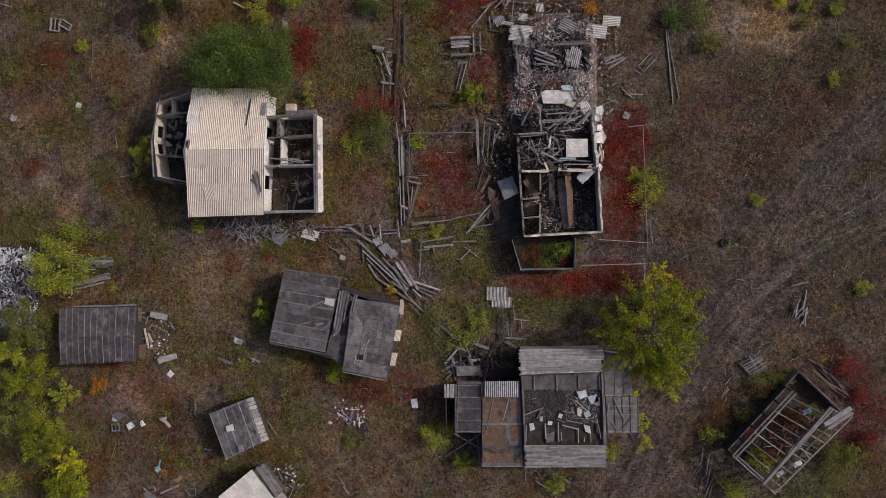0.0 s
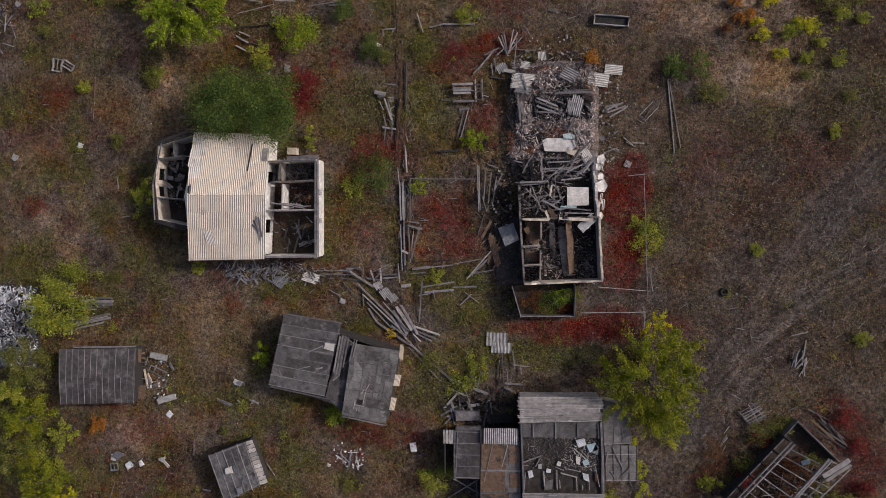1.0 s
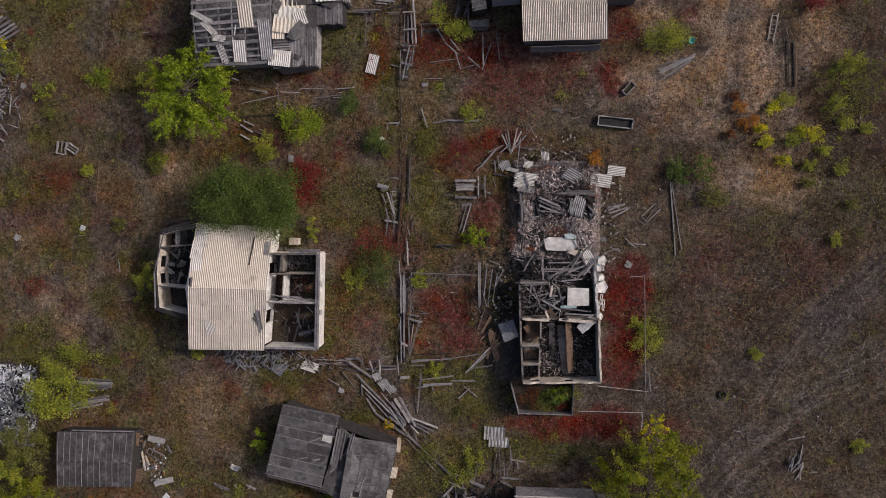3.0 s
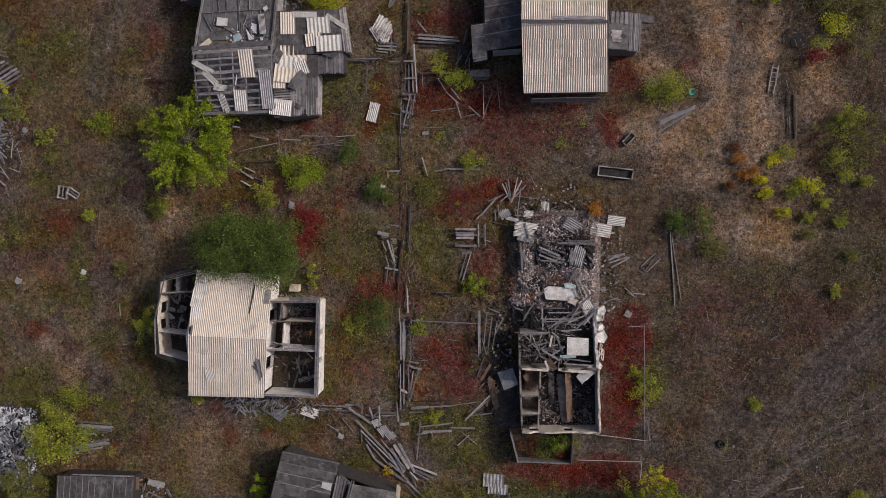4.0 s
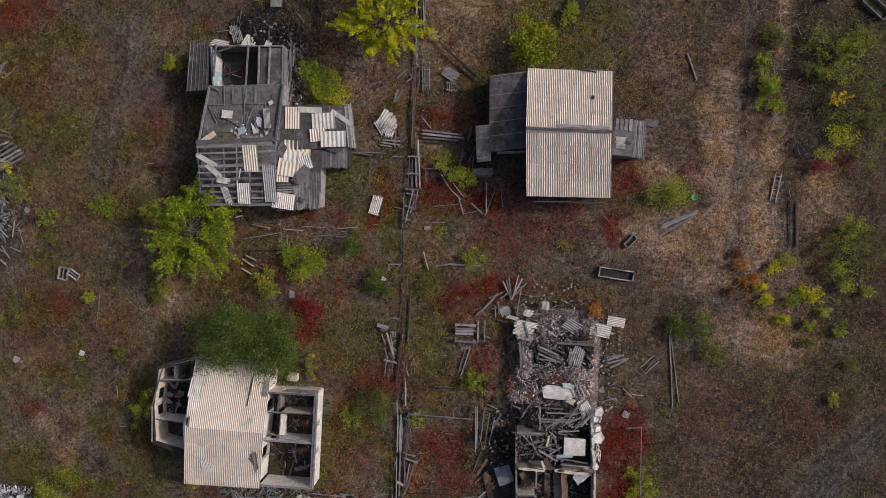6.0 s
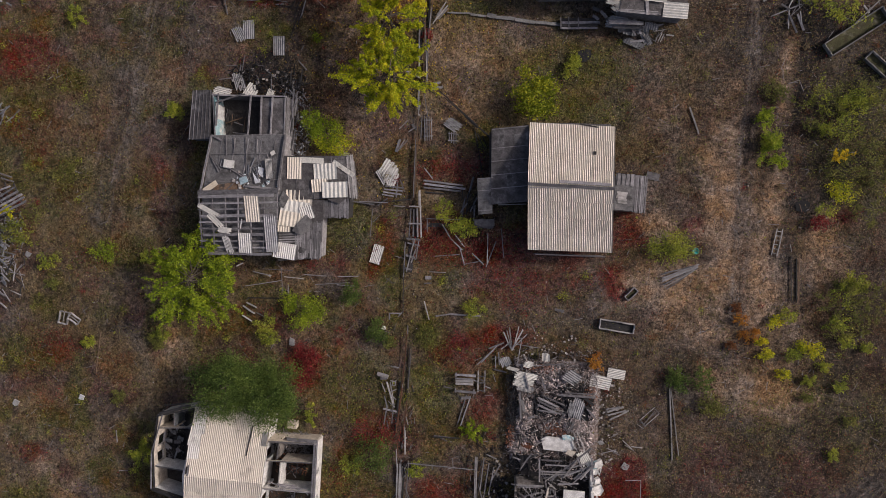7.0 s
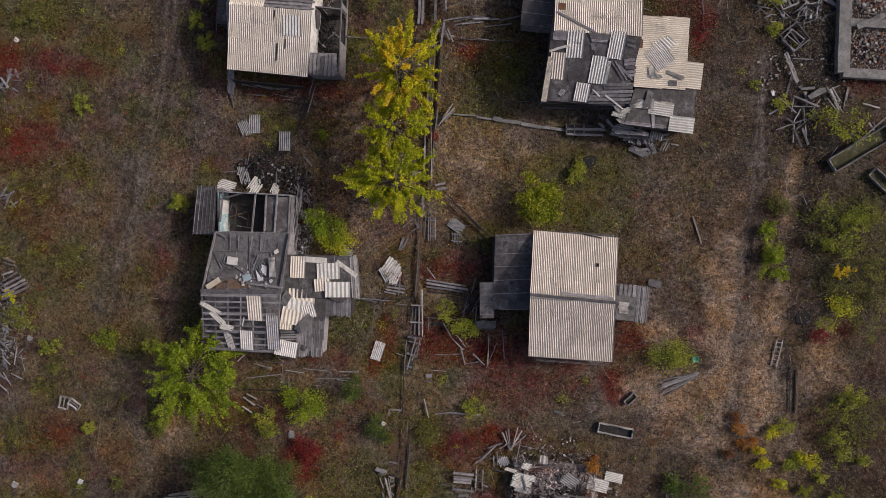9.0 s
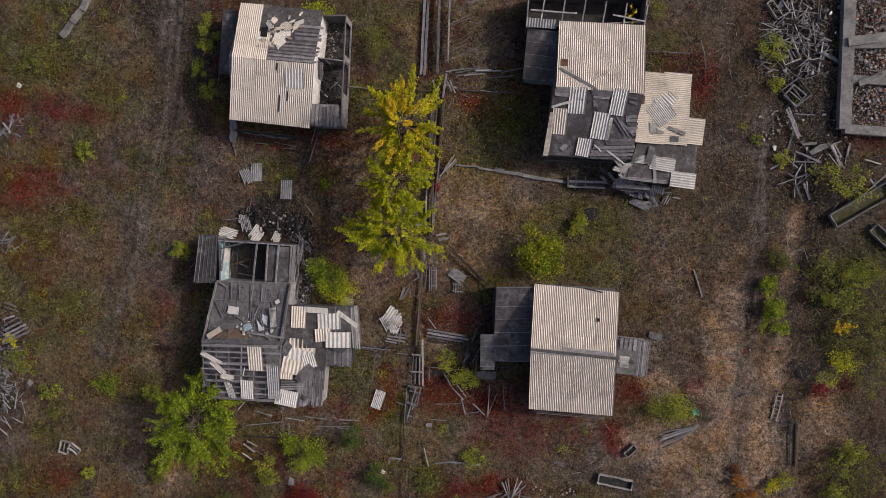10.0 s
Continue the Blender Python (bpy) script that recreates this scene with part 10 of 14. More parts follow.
shrub(30.30, 13.08, 0.7, 0.6, L_LIME, 300)
shrub(24.20, 2.11, 0.7, 0.5, L_LIME, 300)
shrub(33.89, -5.61, 0.8, 0.6, L_LIME, 300)
shrub(8.58, 19.40, 0.8, 1.0, L_ORANGE, 400)
shrub(32.78, -21.51, 2.0, 1.0, L_OLIVE, 1000, 1.2)
shrub(23.33, -25.25, 1.6, 1.2, L_LIME, 700, 1.0)
shrub(20.82, -19.97, 1.2, 0.8, L_LIME, 400, 0.8)
shrub(11.74, -22.05, 1.0, 0.8, L_LIME, 400, 0.8)
shrub(6.76, -25.64, 1.1, 0.8, L_LIME, 450, 0.9)
shrub(-41.93, -2.01, 2.4, 0.8, L_LIME, 900, 0.8)
shrub(-37.77, -2.49, 1.2, 0.7, L_OLIVE, 400, 0.7)
shrub(-29.01, -1.20, 0.7, 0.6, L_LIME, 300)
shrub(-49.66, -28.67, 2.0, 1.5, L_LIME, 900, 1.6)
shrub(-49.16, -22.04, 1.8, 1.5, L_LIME, 800, 1.6)
shrub(-22.88, 19.93, 1.0, 1.0, L_LIME, 450)
shrub(27.64, -18.30, 1.5, 0.9, L_RUST, 500, 1.2)
shrub(25.53, -22.18, 1.3, 0.9, L_LIME, 500, 0.9)
shrub(28.26, -20.70, 1.0, 0.8, L_RUST, 350, 0.8)
shrub(30.09, -17.13, 0.9, 0.8, L_OLIVE, 350, 0.8)
shrub(31.27, -20.55, 1.2, 0.9, L_OLIVE, 500, 1.6)
shrub(32.87, -13.04, 1.2, 0.8, L_RED, 450, 1.0)
shrub(21.47, -17.23, 1.4, 0.8, L_RUST, 500, 1.8)
shrub(24.06, -17.93, 1.2, 0.8, L_OLIVE, 450, 1.0)
shrub(25.70, -14.91, 1.6, 0.9, L_OLIVE, 600, 1.4)
shrub(35.25, -20.36, 1.2, 0.8, L_RUST, 450, 1.8)
shrub(-2.51, -11.62, 1.6, 0.6, L_LIME, 500, 1.2)
shrub(-1.19, -9.93, 1.2, 0.6, L_LIME, 400, 1.5)
shrub(-5.84, -9.52, 1.4, 0.7, L_OLIVE, 500, 1.2)
shrub(-26.21, -17.57, 0.5, 0.5, L_OLIVE, 160)
shrub(-13.52, -22.46, 0.7, 0.5, L_OLIVE, 260)
shrub(-5.42, -1.31, 0.9, 0.6, L_LIME, 350)
shrub(-18.68, 21.49, 2.4, 1.6, L_FRESH, 1700, 1.7)
shrub(-20.57, 22.05, 0.9, 1.2, L_FRESH, 500)
shrub(-14.48, 23.47, 1.0, 1.6, L_DARK, 900, 1.3, 0.1)
shrub(-12.00, 20.17, 1.1, 1.3, L_DARK, 900, 1.1, 0.1)
shrub(-10.57, 19.40, 0.7, 1.0, L_OLIVE, 400)
shrub(-22.38, 18.64, 1.0, 1.2, L_LIME, 500)
shrub(-4.81, 30.68, 1.4, 1.2, L_LIME, 900, 1.0)
shrub(-6.56, 32.04, 1.0, 1.0, L_LIME, 450, 1.2)
shrub(14.28, 30.64, 2.2, 1.3, L_LIME, 1500, 1.2, 0.1)
shrub(21.86, 39.92, 1.0, 1.6, L_FRESH, 700, 2.0)
shrub(21.10, 42.59, 0.8, 1.2, L_FRESH, 450, 1.0)
shrub(21.79, 44.94, 1.2, 1.0, L_OLIVE, 500, 0.9)
shrub(27.42, 39.64, 1.0, 2.2, L_GOLD, 260, 0.7, 0.8)
shrub(27.75, 41.87, 1.3, 1.8, L_LIME, 324, 1.0, 0.4)
shrub(28.05, 43.41, 0.8, 1.2, L_LIME, 265, 1.3, 0.6)
shrub(25.65, 44.53, 1.5, 1.8, L_LIME, 306, 1.4, 0.5)
shrub(28.69, 44.94, 1.5, 1.6, L_LIME, 301, 0.7, 0.5)
shrub(30.45, 44.90, 1.0, 1.7, L_OLIVE, 210, 1.1, 0.6)
shrub(27.20, 34.84, 1.1, 1.2, L_LIME, 255, 0.7, 0.5)
shrub(29.21, 27.45, 1.1, 1.8, L_LIME, 325, 1.3, 0.5)
shrub(29.90, 28.37, 1.4, 1.3, L_OLIVE, 413, 0.7, 0.4)
shrub(30.48, 25.97, 1.4, 1.2, L_OLIVE, 300, 1.4, 0.4)
shrub(28.97, 24.97, 1.1, 1.7, L_LIME, 415, 0.9, 0.4)
shrub(-16.34, 60.53, 1.3, 1.8, L_OLIVE, 1000, 1.8, 0.1)
shrub(-43.51, 47.77, 1.1, 1.2, L_LIME, 600, 1.0, 0.6)
shrub(-32.27, 59.96, 1.0, 1.8, L_LIME, 900, 1.9)
shrub(-32.91, 56.81, 0.8, 1.4, L_LIME, 450, 1.0)
shrub(-31.73, 54.70, 0.9, 1.4, L_LIME, 500, 0.9)
shrub(-32.98, 39.38, 0.9, 1.4, L_LIME, 500, 0.8)
shrub(-39.51, 25.44, 1.4, 0.8, L_FRESH, 500, 0.9)
shrub(-33.49, 17.20, 0.8, 0.8, L_OLIVE, 400, 1.0)
shrub(-3.18, 23.30, 1.1, 0.9, L_LIME, 500, 0.9)
shrub(3.90, 45.95, 0.8, 1.0, L_LIME, 450, 0.8)
shrub(-19.77, 47.30, 0.5, 0.6, L_FRESH, 200)
shrub(18.68, 63.18, 1.4, 1.2, L_LIME, 700, 1.2)
shrub(19.52, 60.13, 0.8, 0.8, L_LIME, 300)
shrub(20.90, 53.75, 0.8, 0.8, L_LIME, 300)
shrub(18.60, 55.30, 0.5, 0.5, L_LIME, 120)
shrub(24.10, 52.90, 0.7, 0.7, L_LIME, 150, 0.9, 0.6)
shrub(8.55, 65.73, 0.9, 1.2, L_OLIVE, 400)
shrub(6.20, 64.62, 0.5, 3.0, L_GOLD, 180, 0.8, 0.8)
shrub(30.00, 24.24, 1.6, 0.8, L_OLIVE, 260, 0.9, 0.7)
shrub(31.60, 24.60, 0.9, 0.6, L_OLIVE, 150, 0.7, 0.7)
shrub(-49.55, 56.46, 1.5, 0.7, L_OLIVE, 500, 0.9)
shrub(-44.21, 32.75, 1.5, 0.7, L_OLIVE, 400, 1.5)
shrub(-49.00, 26.49, 1.2, 0.9, L_OLIVE, 500, 1.4)
shrub(21.09, 24.49, 0.7, 0.7, L_ORANGE, 260, 0.5)
shrub(21.81, 23.16, 0.8, 0.6, L_ORANGE, 250, 0.6)
shrub(24.04, 24.56, 0.9, 0.7, L_YELLOW, 300, 0.6)
shrub(27.46, 19.61, 0.8, 0.6, L_LIME, 260, 0.5, 0.5)
shrub(25.78, 21.78, 1.0, 0.8, L_LIME, 350, 0.8)
shrub(27.68, 22.29, 0.9, 0.7, L_YELLOW, 350, 0.8)
shrub(23.59, 21.61, 0.8, 0.6, L_YELLOW, 250, 0.5)
shrub(30.18, 23.41, 0.9, 0.8, L_LIME, 350, 0.7)
for x, y, r, kind in ((22.53, 23.56, 0.4, L_ORANGE), (23.10, 22.73, 0.6, L_YELLOW), (26.57, 22.59, 0.8, L_YELLOW), (28.70, 20.96, 0.7, L_LIME), (25.36, 19.91, 0.7, L_YELLOW), (30.09, 19.27, 0.8, L_LIME), (27.52, 18.02, 0.7, L_OLIVE), (20.43, 22.11, 0.6, L_RUST), (20.61, 25.48, 0.6, L_RUST), (31.37, 16.29, 0.8, L_OLIVE), (32.13, 23.02, 0.8, L_LIME)):
    shrub(x, y, r, 0.6, kind, 260, r * 0.7, 0.4)
shrub(15.84, 18.77, 1.0, 1.0, L_DARK, 500)
shrub(21.66, 40.60, 0.9, 1.2, L_LIME, 450, 1.2)
shrub(-46.90, 28.67, 1.4, 0.7, L_OLIVE, 400)
shrub(-33.34, 39.70, 0.8, 1.0, L_LIME, 350)
shrub(-7.17, 19.99, 1.2, 0.8, L_OLIVE, 450, 1.2)


for x, y, r, kind in ((-48.42, 26.47, 1.6, L_LIME), (-45.53, 23.98, 1.2, L_LIME), (-49.71, 55.43, 1.0, L_OLIVE), (-49.78, 28.59, 0.9, L_YELLOW), (-44.76, 21.77, 0.9, L_OLIVE), (-35.01, 25.39, 0.9, L_LIME), (-40.73, 16.27, 0.8, L_LIME), (-33.17, 17.66, 0.9, L_LIME)):
    shrub(x, y, r, 0.8, kind, 420, r * 0.8, 0.5)
for x, y, r, kind in ((26.69, -21.47, 1.0, L_RUST), (28.55, -17.86, 1.3, L_RUST), (29.88, -19.15, 0.9, L_RUST), (24.89, -21.55, 0.8, L_OLIVE), (27.09, -13.89, 1.3, L_OLIVE), (25.64, -15.56, 0.9, L_RED), (24.28, -19.41, 1.0, L_RED), (33.97, -15.75, 1.1, L_RED), (34.68, -19.46, 0.9, L_RED), (32.12, -23.37, 1.5, L_OLIVE), (33.52, -21.13, 1.1, L_LIME), (13.82, -18.78, 1.0, L_LEMON), (13.48, -16.60, 0.8, L_LEMON)):
    shrub(x, y, r, 0.8, kind, 420, r * 0.8, 0.4)
# eastern scrub, western thicket and garden bushes
shrub(26.26, 44.58, 1.85, 1.6, L_OLIVE, 550, 1.31, 0.75)
shrub(28.26, 44.21, 1.42, 1.4, L_LIME, 700, 1.09, 0.4)
shrub(29.46, 45.35, 1.64, 1.6, L_OLIVE, 450, 1.42, 0.75)
shrub(28.93, 40.8, 1.85, 1.6, L_OLIVE, 600, 1.64, 0.75)
shrub(27.68, 38.59, 1.42, 1.2, L_OLIVE, 350, 1.09, 0.75)
shrub(30.5, 38.47, 1.42, 1.4, L_OLIVE, 400, 1.42, 0.75)
shrub(28.25, 36.61, 1.53, 1.0, L_LEMON, 500, 0.98, 0.4)
shrub(21.94, 40.66, 0.76, 1.2, L_FRESH, 400, 0.98, 0.4)
shrub(22.85, 38.98, 0.65, 1.0, L_FRESH, 300, 0.65, 0.4)
shrub(21.11, 42.83, 0.65, 1.0, L_FRESH, 300, 0.55, 0.4)
shrub(22.59, 44.52, 0.87, 0.9, L_OLIVE, 150, 0.65, 0.75)
shrub(30.53, 34.93, 1.64, 1.4, L_OLIVE, 400, 1.31, 0.75)
shrub(26.76, 33.83, 1.20, 0.8, L_RED, 400, 0.65, 0.4)
shrub(31.95, 28.02, 1.42, 1.6, L_OLIVE, 400, 1.64, 0.75)
shrub(25.01, 25.28, 0.87, 0.8, L_LIME, 300, 0.55, 0.4)
shrub(25.05, 42.29, 0.98, 1.0, L_OLIVE, 200, 0.76, 0.75)
shrub(26.3, 41.94, 0.76, 1.0, L_LIME, 300, 0.55, 0.4)
shrub(29.46, 27.1, 1.96, 1.8, L_OLIVE, 650, 1.85, 0.75)
shrub(31.89, 26.17, 1.3, 1.4, L_OLIVE, 300, 1.2, 0.75)
shrub(30.39, 28.63, 1.31, 1.4, L_LIME, 600, 1.09, 0.4)
shrub(-48.63, -17.72, 1.64, 1.8, L_LIME, 900, 1.42, 0.4)
shrub(-45.57, -23.99, 2.40, 2.2, L_OLIVE, 1600, 1.64, 0.4)
shrub(-42.65, -26.25, 1.64, 2.0, L_LEMON, 900, 1.42, 0.4)
shrub(-48.11, -15.41, 1.42, 1.4, L_OLIVE, 600, 1.09, 0.4)
shrub(-43.56, -7.15, 1.42, 1.6, L_OLIVE, 800, 1.09, 0.4)
shrub(-47.43, -13.05, 1.42, 1.4, L_FRESH, 600, 1.20, 0.4)
shrub(-46.24, -19.97, 1.85, 1.8, L_LIME, 1000, 1.31, 0.4)
shrub(-41.61, -28.06, 1.42, 1.6, L_LEMON, 700, 1.09, 0.4)
shrub(-43.62, -22.24, 1.31, 1.6, L_LIME, 700, 1.31, 0.4)
shrub(17.25, -15.23, 1.20, 0.9, L_LEMON, 500, 2.18, 0.4)
shrub(15.62, -13.13, 1.09, 0.9, L_LEMON, 500, 1.64, 0.4)
shrub(14.84, -20.25, 0.65, 0.8, L_LEMON, 300, 1.85, 0.4)
shrub(-18.7, 16.99, 1.85, 1.0, L_RED, 700, 1.20, 0.4)
shrub(-2.41, 11.7, 0.87, 1.0, L_FRESH, 500, 0.87, 0.85)
shrub(-9.6, -6.99, 0.65, 0.4, L_GOLD, 120, 0.44, 0.4)
shrub(-22.1, 62.98, 1.64, 1.0, L_LEMON, 500, 0.76, 0.4)
shrub(-9.4, 48.13, 0.65, 0.8, L_RED, 200, 0.55, 0.4)
shrub(4.24, 46.5, 0.65, 1.0, L_LIME, 350, 0.65, 0.4)
shrub(-18.19, 38.46, 1.85, 2.4, L_FRESH, 1500, 1.64, 0.3)
shrub(-17.04, 37.25, 1.64, 2.2, L_LEMON, 900, 1.20, 0.3)
shrub(-19.38, 39.4, 1.09, 2.2, L_FRESH, 700, 1.31, 0.3)
shrub(-15.91, 53.08, 1.64, 1.0, L_RUST, 200, 0.76, 0.4)


# ---- ground cover: tufts, leaves, litter ----
def bare(x, y, rs):
    """True where growth is worn away: on wood chips and in the lanes."""
    return rs.rand(len(x)) < np.maximum(0.85 * np.clip(weight("chips", x, y), 0, 1), 0.6 * lane_field(x, y)[1])


def tufts(count, seed, cover, leaves, name, label, long, blades=4, rise=0.5, floor_w=0.0, wide=0.02):
    """Tufts of thin blades, denser where the cover lies."""
    rs = np.random.RandomState(seed)
    x, y = rs.uniform(-58, 46, count * 4), rs.uniform(-34, 76, count * 4)
    w = np.maximum(weight(cover, x, y) if cover else 0.0, floor_w)
    clump = rough_noise(x, y, 2.2, seed + 5)
    keep = rs.rand(len(x)) < w * np.clip((clump - 0.34) * 4.0, 0.05, 1.0)
    keep &= ~inside_house(x, y) & ~bare(x, y, rs)
    x, y = x[keep][:count], y[keep][:count]
    n = len(x)
    v = []
    for b in range(blades):
        a = rs.uniform(0, 2 * math.pi, n)
        k = rs.uniform(long * 0.4, long * 1.3, n)
        bx, by = x + rs.normal(0, 0.03, n), y + rs.normal(0, 0.03, n)
        z = np.full(n, -0.02)
        dx, dy = np.cos(a), np.sin(a)
        v.append(np.stack([np.stack([bx - dy * wide, by + dx * wide, z], -1), np.stack([bx + dy * wide, by - dx * wide, z], -1), np.stack([bx + dx * k, by + dy * k, k * rs.uniform(0.2, 1.0, n) * rise], -1)], 1))
    v = np.concatenate(v).reshape(-1, 3)
    joined(name, v, np.arange(len(v)).reshape(-1, 3), leaves, label, "grass", "stuff")


HOUSE_BOXES = []
for ax, ay, bx, by in ((-29.84, 0.01, -17.16, 11.02), (-33.20, 3.21, -29.63, 10.44), (3.22, -1.69, 9.75, 9.52), (2.08, 28.24, 7.90, 40.15), (-29.79, 25.25, -23.39, 41.27), (-29.14, 51.97, -19.86, 63.33), (0.59, 51.80, 6.74, 67.51), (8.87, 50.61, 12.39, 60.05), (3.49, -24.01, 10.87, -12.60), (26.12, 56.89, 31.25, 69.95), (-0.36, -23.93, 3.58, -16.45), (-43.61, -15.41, -35.99, -9.92), (-20.51, -12.29, -9.78, -7.47)):
    HOUSE_BOXES.append((min(ax, bx), min(ay, by), max(ax, bx), max(ay, by)))


def inside_house(x, y):
    hit = np.zeros(len(x), dtype=bool)
    for x0, y0, x1, y1 in HOUSE_BOXES:
        hit |= (x > x0) & (x < x1) & (y > y0) & (y < y1)
    return hit


tufts(60000, 1, None, L_STRAW, "dry_grass", "matted dry straw-coloured grass", 0.16, 4, 0.35, 0.55, 0.02)
tufts(26000, 2, "straw", L_STRAW, "dry_grass", "thick pale dry grass", 0.2, 4, 0.4, 0.0, 0.022)
tufts(42000, 3, "green", L_GRASS, "green_grass", "olive green grass among dry stalks", 0.18, 4, 0.5, 0.16, 0.022)


def ground_leaves(density, seed, cover, leaves, name, label, size, high, thin=0.0):
    """Leaves close to the soil: dense in each patch of the cover, and thinly strewn everywhere."""
    rs, xs, ys = np.random.RandomState(seed), [], []
    for px, py, rx, ry, turn, k in COVERS[cover]:
        n = int(density * 4 * rx * ry * 1.6)
        u, v, c, s = rs.uniform(-1.3, 1.3, n) * rx, rs.uniform(-1.3, 1.3, n) * ry, math.cos(radians(turn)), math.sin(radians(turn))
        xs.append(px + c * u - s * v), ys.append(py + s * u + c * v)
    x, y = np.concatenate(xs), np.concatenate(ys)
    keep = rs.rand(len(x)) < weight(cover, x, y, False) ** 1.5 * np.clip((rough_noise(x, y, 1.1, seed + 5) - 0.33) * 4.5, 0.0, 1.0)
    x, y = x[keep], y[keep]
    n = int(thin * 104 * 110)
    ex, ey = rs.uniform(-58, 46, n), rs.uniform(-34, 76, n)
    keep = rs.rand(n) < np.clip((rough_noise(ex, ey, 1.6, seed + 9) - 0.45) * 6.0, 0.0, 1.0)
    x, y = np.concatenate([x, ex[keep]]), np.concatenate([y, ey[keep]])
    keep = ~inside_house(x, y) & ~bare(x, y, rs)
    x, y = x[keep], y[keep]
    c = np.stack([x, y, 0.03 + rs.rand(len(x)) ** 2 * high], -1)
    v, f = leaf_quads(c, size, rs, 0.4)
    joined(name, v, f, leaves, label, "weeds", "stuff")


ground_leaves(75, 11, "red", L_RED, "red_weeds", "low dark red autumn weeds", 0.075, 0.35, 0.15)
ground_leaves(46, 12, "red", L_RUST, "rust_weeds", "low rust-brown withered weeds", 0.07, 0.3, 2.6)
ground_leaves(26, 13, "green", L_OLIVE, "olive_weeds", "low olive green weeds", 0.07, 0.3, 1.8)
ground_leaves(9, 14, "green", L_LIME, "lime_weeds", "yellow-green low weeds", 0.07, 0.3, 1.2)
ground_leaves(30, 15, "straw", L_STRAW, "withered_weeds", "pale withered weeds", 0.08, 0.25, 1.5)


def weed_clumps(count, seed, cover, leaves, name, label, r, per, floor_w=0.15, size=0.06):
    """Small separate weeds, each a knot of leaves, denser where the cover lies."""
    rs = np.random.RandomState(seed)
    x, y = rs.uniform(-58, 46, count * 6), rs.uniform(-34, 76, count * 6)
    w = np.maximum(weight(cover, x, y), floor_w) * np.clip((rough_noise(x, y, 5.0, seed + 3) - 0.36) * 5.0, 0.05, 1.0)
    keep = (rs.rand(len(x)) < w) & ~inside_house(x, y) & ~bare(x, y, rs)
    x, y = x[keep][:count], y[keep][:count]
    k = r * rs.uniform(0.4, 1.3, len(x)) ** 1.5
    many = np.maximum(6, per * (k / r) ** 1.6).astype(int)
    cx, cy, ck = np.repeat(x, many), np.repeat(y, many), np.repeat(k, many)
    n = len(cx)
    d = rs.normal(0, 0.5, (n, 2)) * ck[:, None]
    c = np.stack([cx + d[:, 0], cy + d[:, 1], 0.04 + ck * 0.7 * rs.rand(n) * np.clip(1 - np.hypot(d[:, 0], d[:, 1]) / (1.6 * ck), 0.1, 1)], -1)
    v, f = leaf_quads(c, size, rs, 0.6)
    joined(name, v, f, leaves, label, "weeds", "stuff")


weed_clumps(420, 51, "green", L_LIME, "lime_clumps", "small yellow-green weeds scattered over soil", 0.38, 60, 0.05)
weed_clumps(600, 52, "green", L_OLIVE, "olive_clumps", "small olive weeds scattered over soil", 0.42, 60, 0.14)
weed_clumps(420, 53, "red", L_RED, "red_clumps", "small dark red weeds scattered over soil", 0.36, 60, 0.06)
weed_clumps(700, 54, "straw", L_STRAW, "dry_clumps", "small tufts of pale dead weeds", 0.36, 50, 0.20, 0.07)
weed_clumps(260, 55, "red", L_RUST, "rust_clumps", "small rust-brown weeds scattered over soil", 0.40, 60, 0.14)


def fallen_leaves(x, y, rx, ry, count, seed, leaves, label):
    """Single bright leaves lying round a tree."""
    rs = np.random.RandomState(seed)
    px, py = x + rs.normal(0, 0.55, count) * rx, y + rs.normal(0, 0.55, count) * ry
    keep = ~inside_house(px, py)
    c = np.stack([px[keep], py[keep], np.full(keep.sum(), 0.07)], -1)
    v, f = leaf_quads(c, 0.075, rs, 0.2)
    joined("fallen_leaves", v, f, leaves, label, "leaves", "stuff")


fallen_leaves(-12.4, 48.0, 8.5, 10.5, 900, 61, L_GOLD, "fallen yellow leaves on bare soil")
fallen_leaves(-5.0, 46.5, 7.0, 5.0, 320, 62, L_STRAW, "pale fallen leaves on bare soil")


def specks(count, seed, cover, material, name, label, size, floor_w):
    """Small flat-topped chips, pebbles and scraps lying on the soil."""
    rs = np.random.RandomState(seed)
    x, y = rs.uniform(-58, 46, count * 5), rs.uniform(-34, 76, count * 5)
    w = np.maximum(weight(cover, x, y) if cover else 0.0, floor_w)
    keep = (rs.rand(len(x)) < w * np.clip((rough_noise(x, y, 3.0, seed) - 0.3) * 3.5, 0.1, 1)) & ~inside_house(x, y)
    x, y = x[keep][:count], y[keep][:count]
    n = len(x)
    k = size * rs.uniform(0.5, 1.0, n) * np.where(rs.rand(n) < 0.06, 2.2, 1.0)
    a = rs.uniform(0, 6.28, n)
    v = []
    for j in range(4):
        kk = k * rs.uniform(0.5, 1.1, n)
        v.append(np.stack([x + np.cos(a + j * 1.571) * kk, y + np.sin(a + j * 1.571) * kk, np.full(n, 0.0)], -1))
    v.append(np.stack([x + rs.normal(0, 0.2, n) * k, y + rs.normal(0, 0.2, n) * k, 0.015 + k * 0.25], -1))
    v = np.stack(v, 1).reshape(-1, 3)
    b = np.arange(n)[:, None, None] * 5
    f = (b + np.array([[0, 1, 4], [1, 2, 4], [2, 3, 4], [3, 0, 4]])[None]).reshape(-1, 3)
    joined(name, v, f, material, label, "litter", "stuff")


specks(7000, 21, "chips", M_CHIP, "wood_chips", "pale wood chips and gravel", 0.07, 0.04)
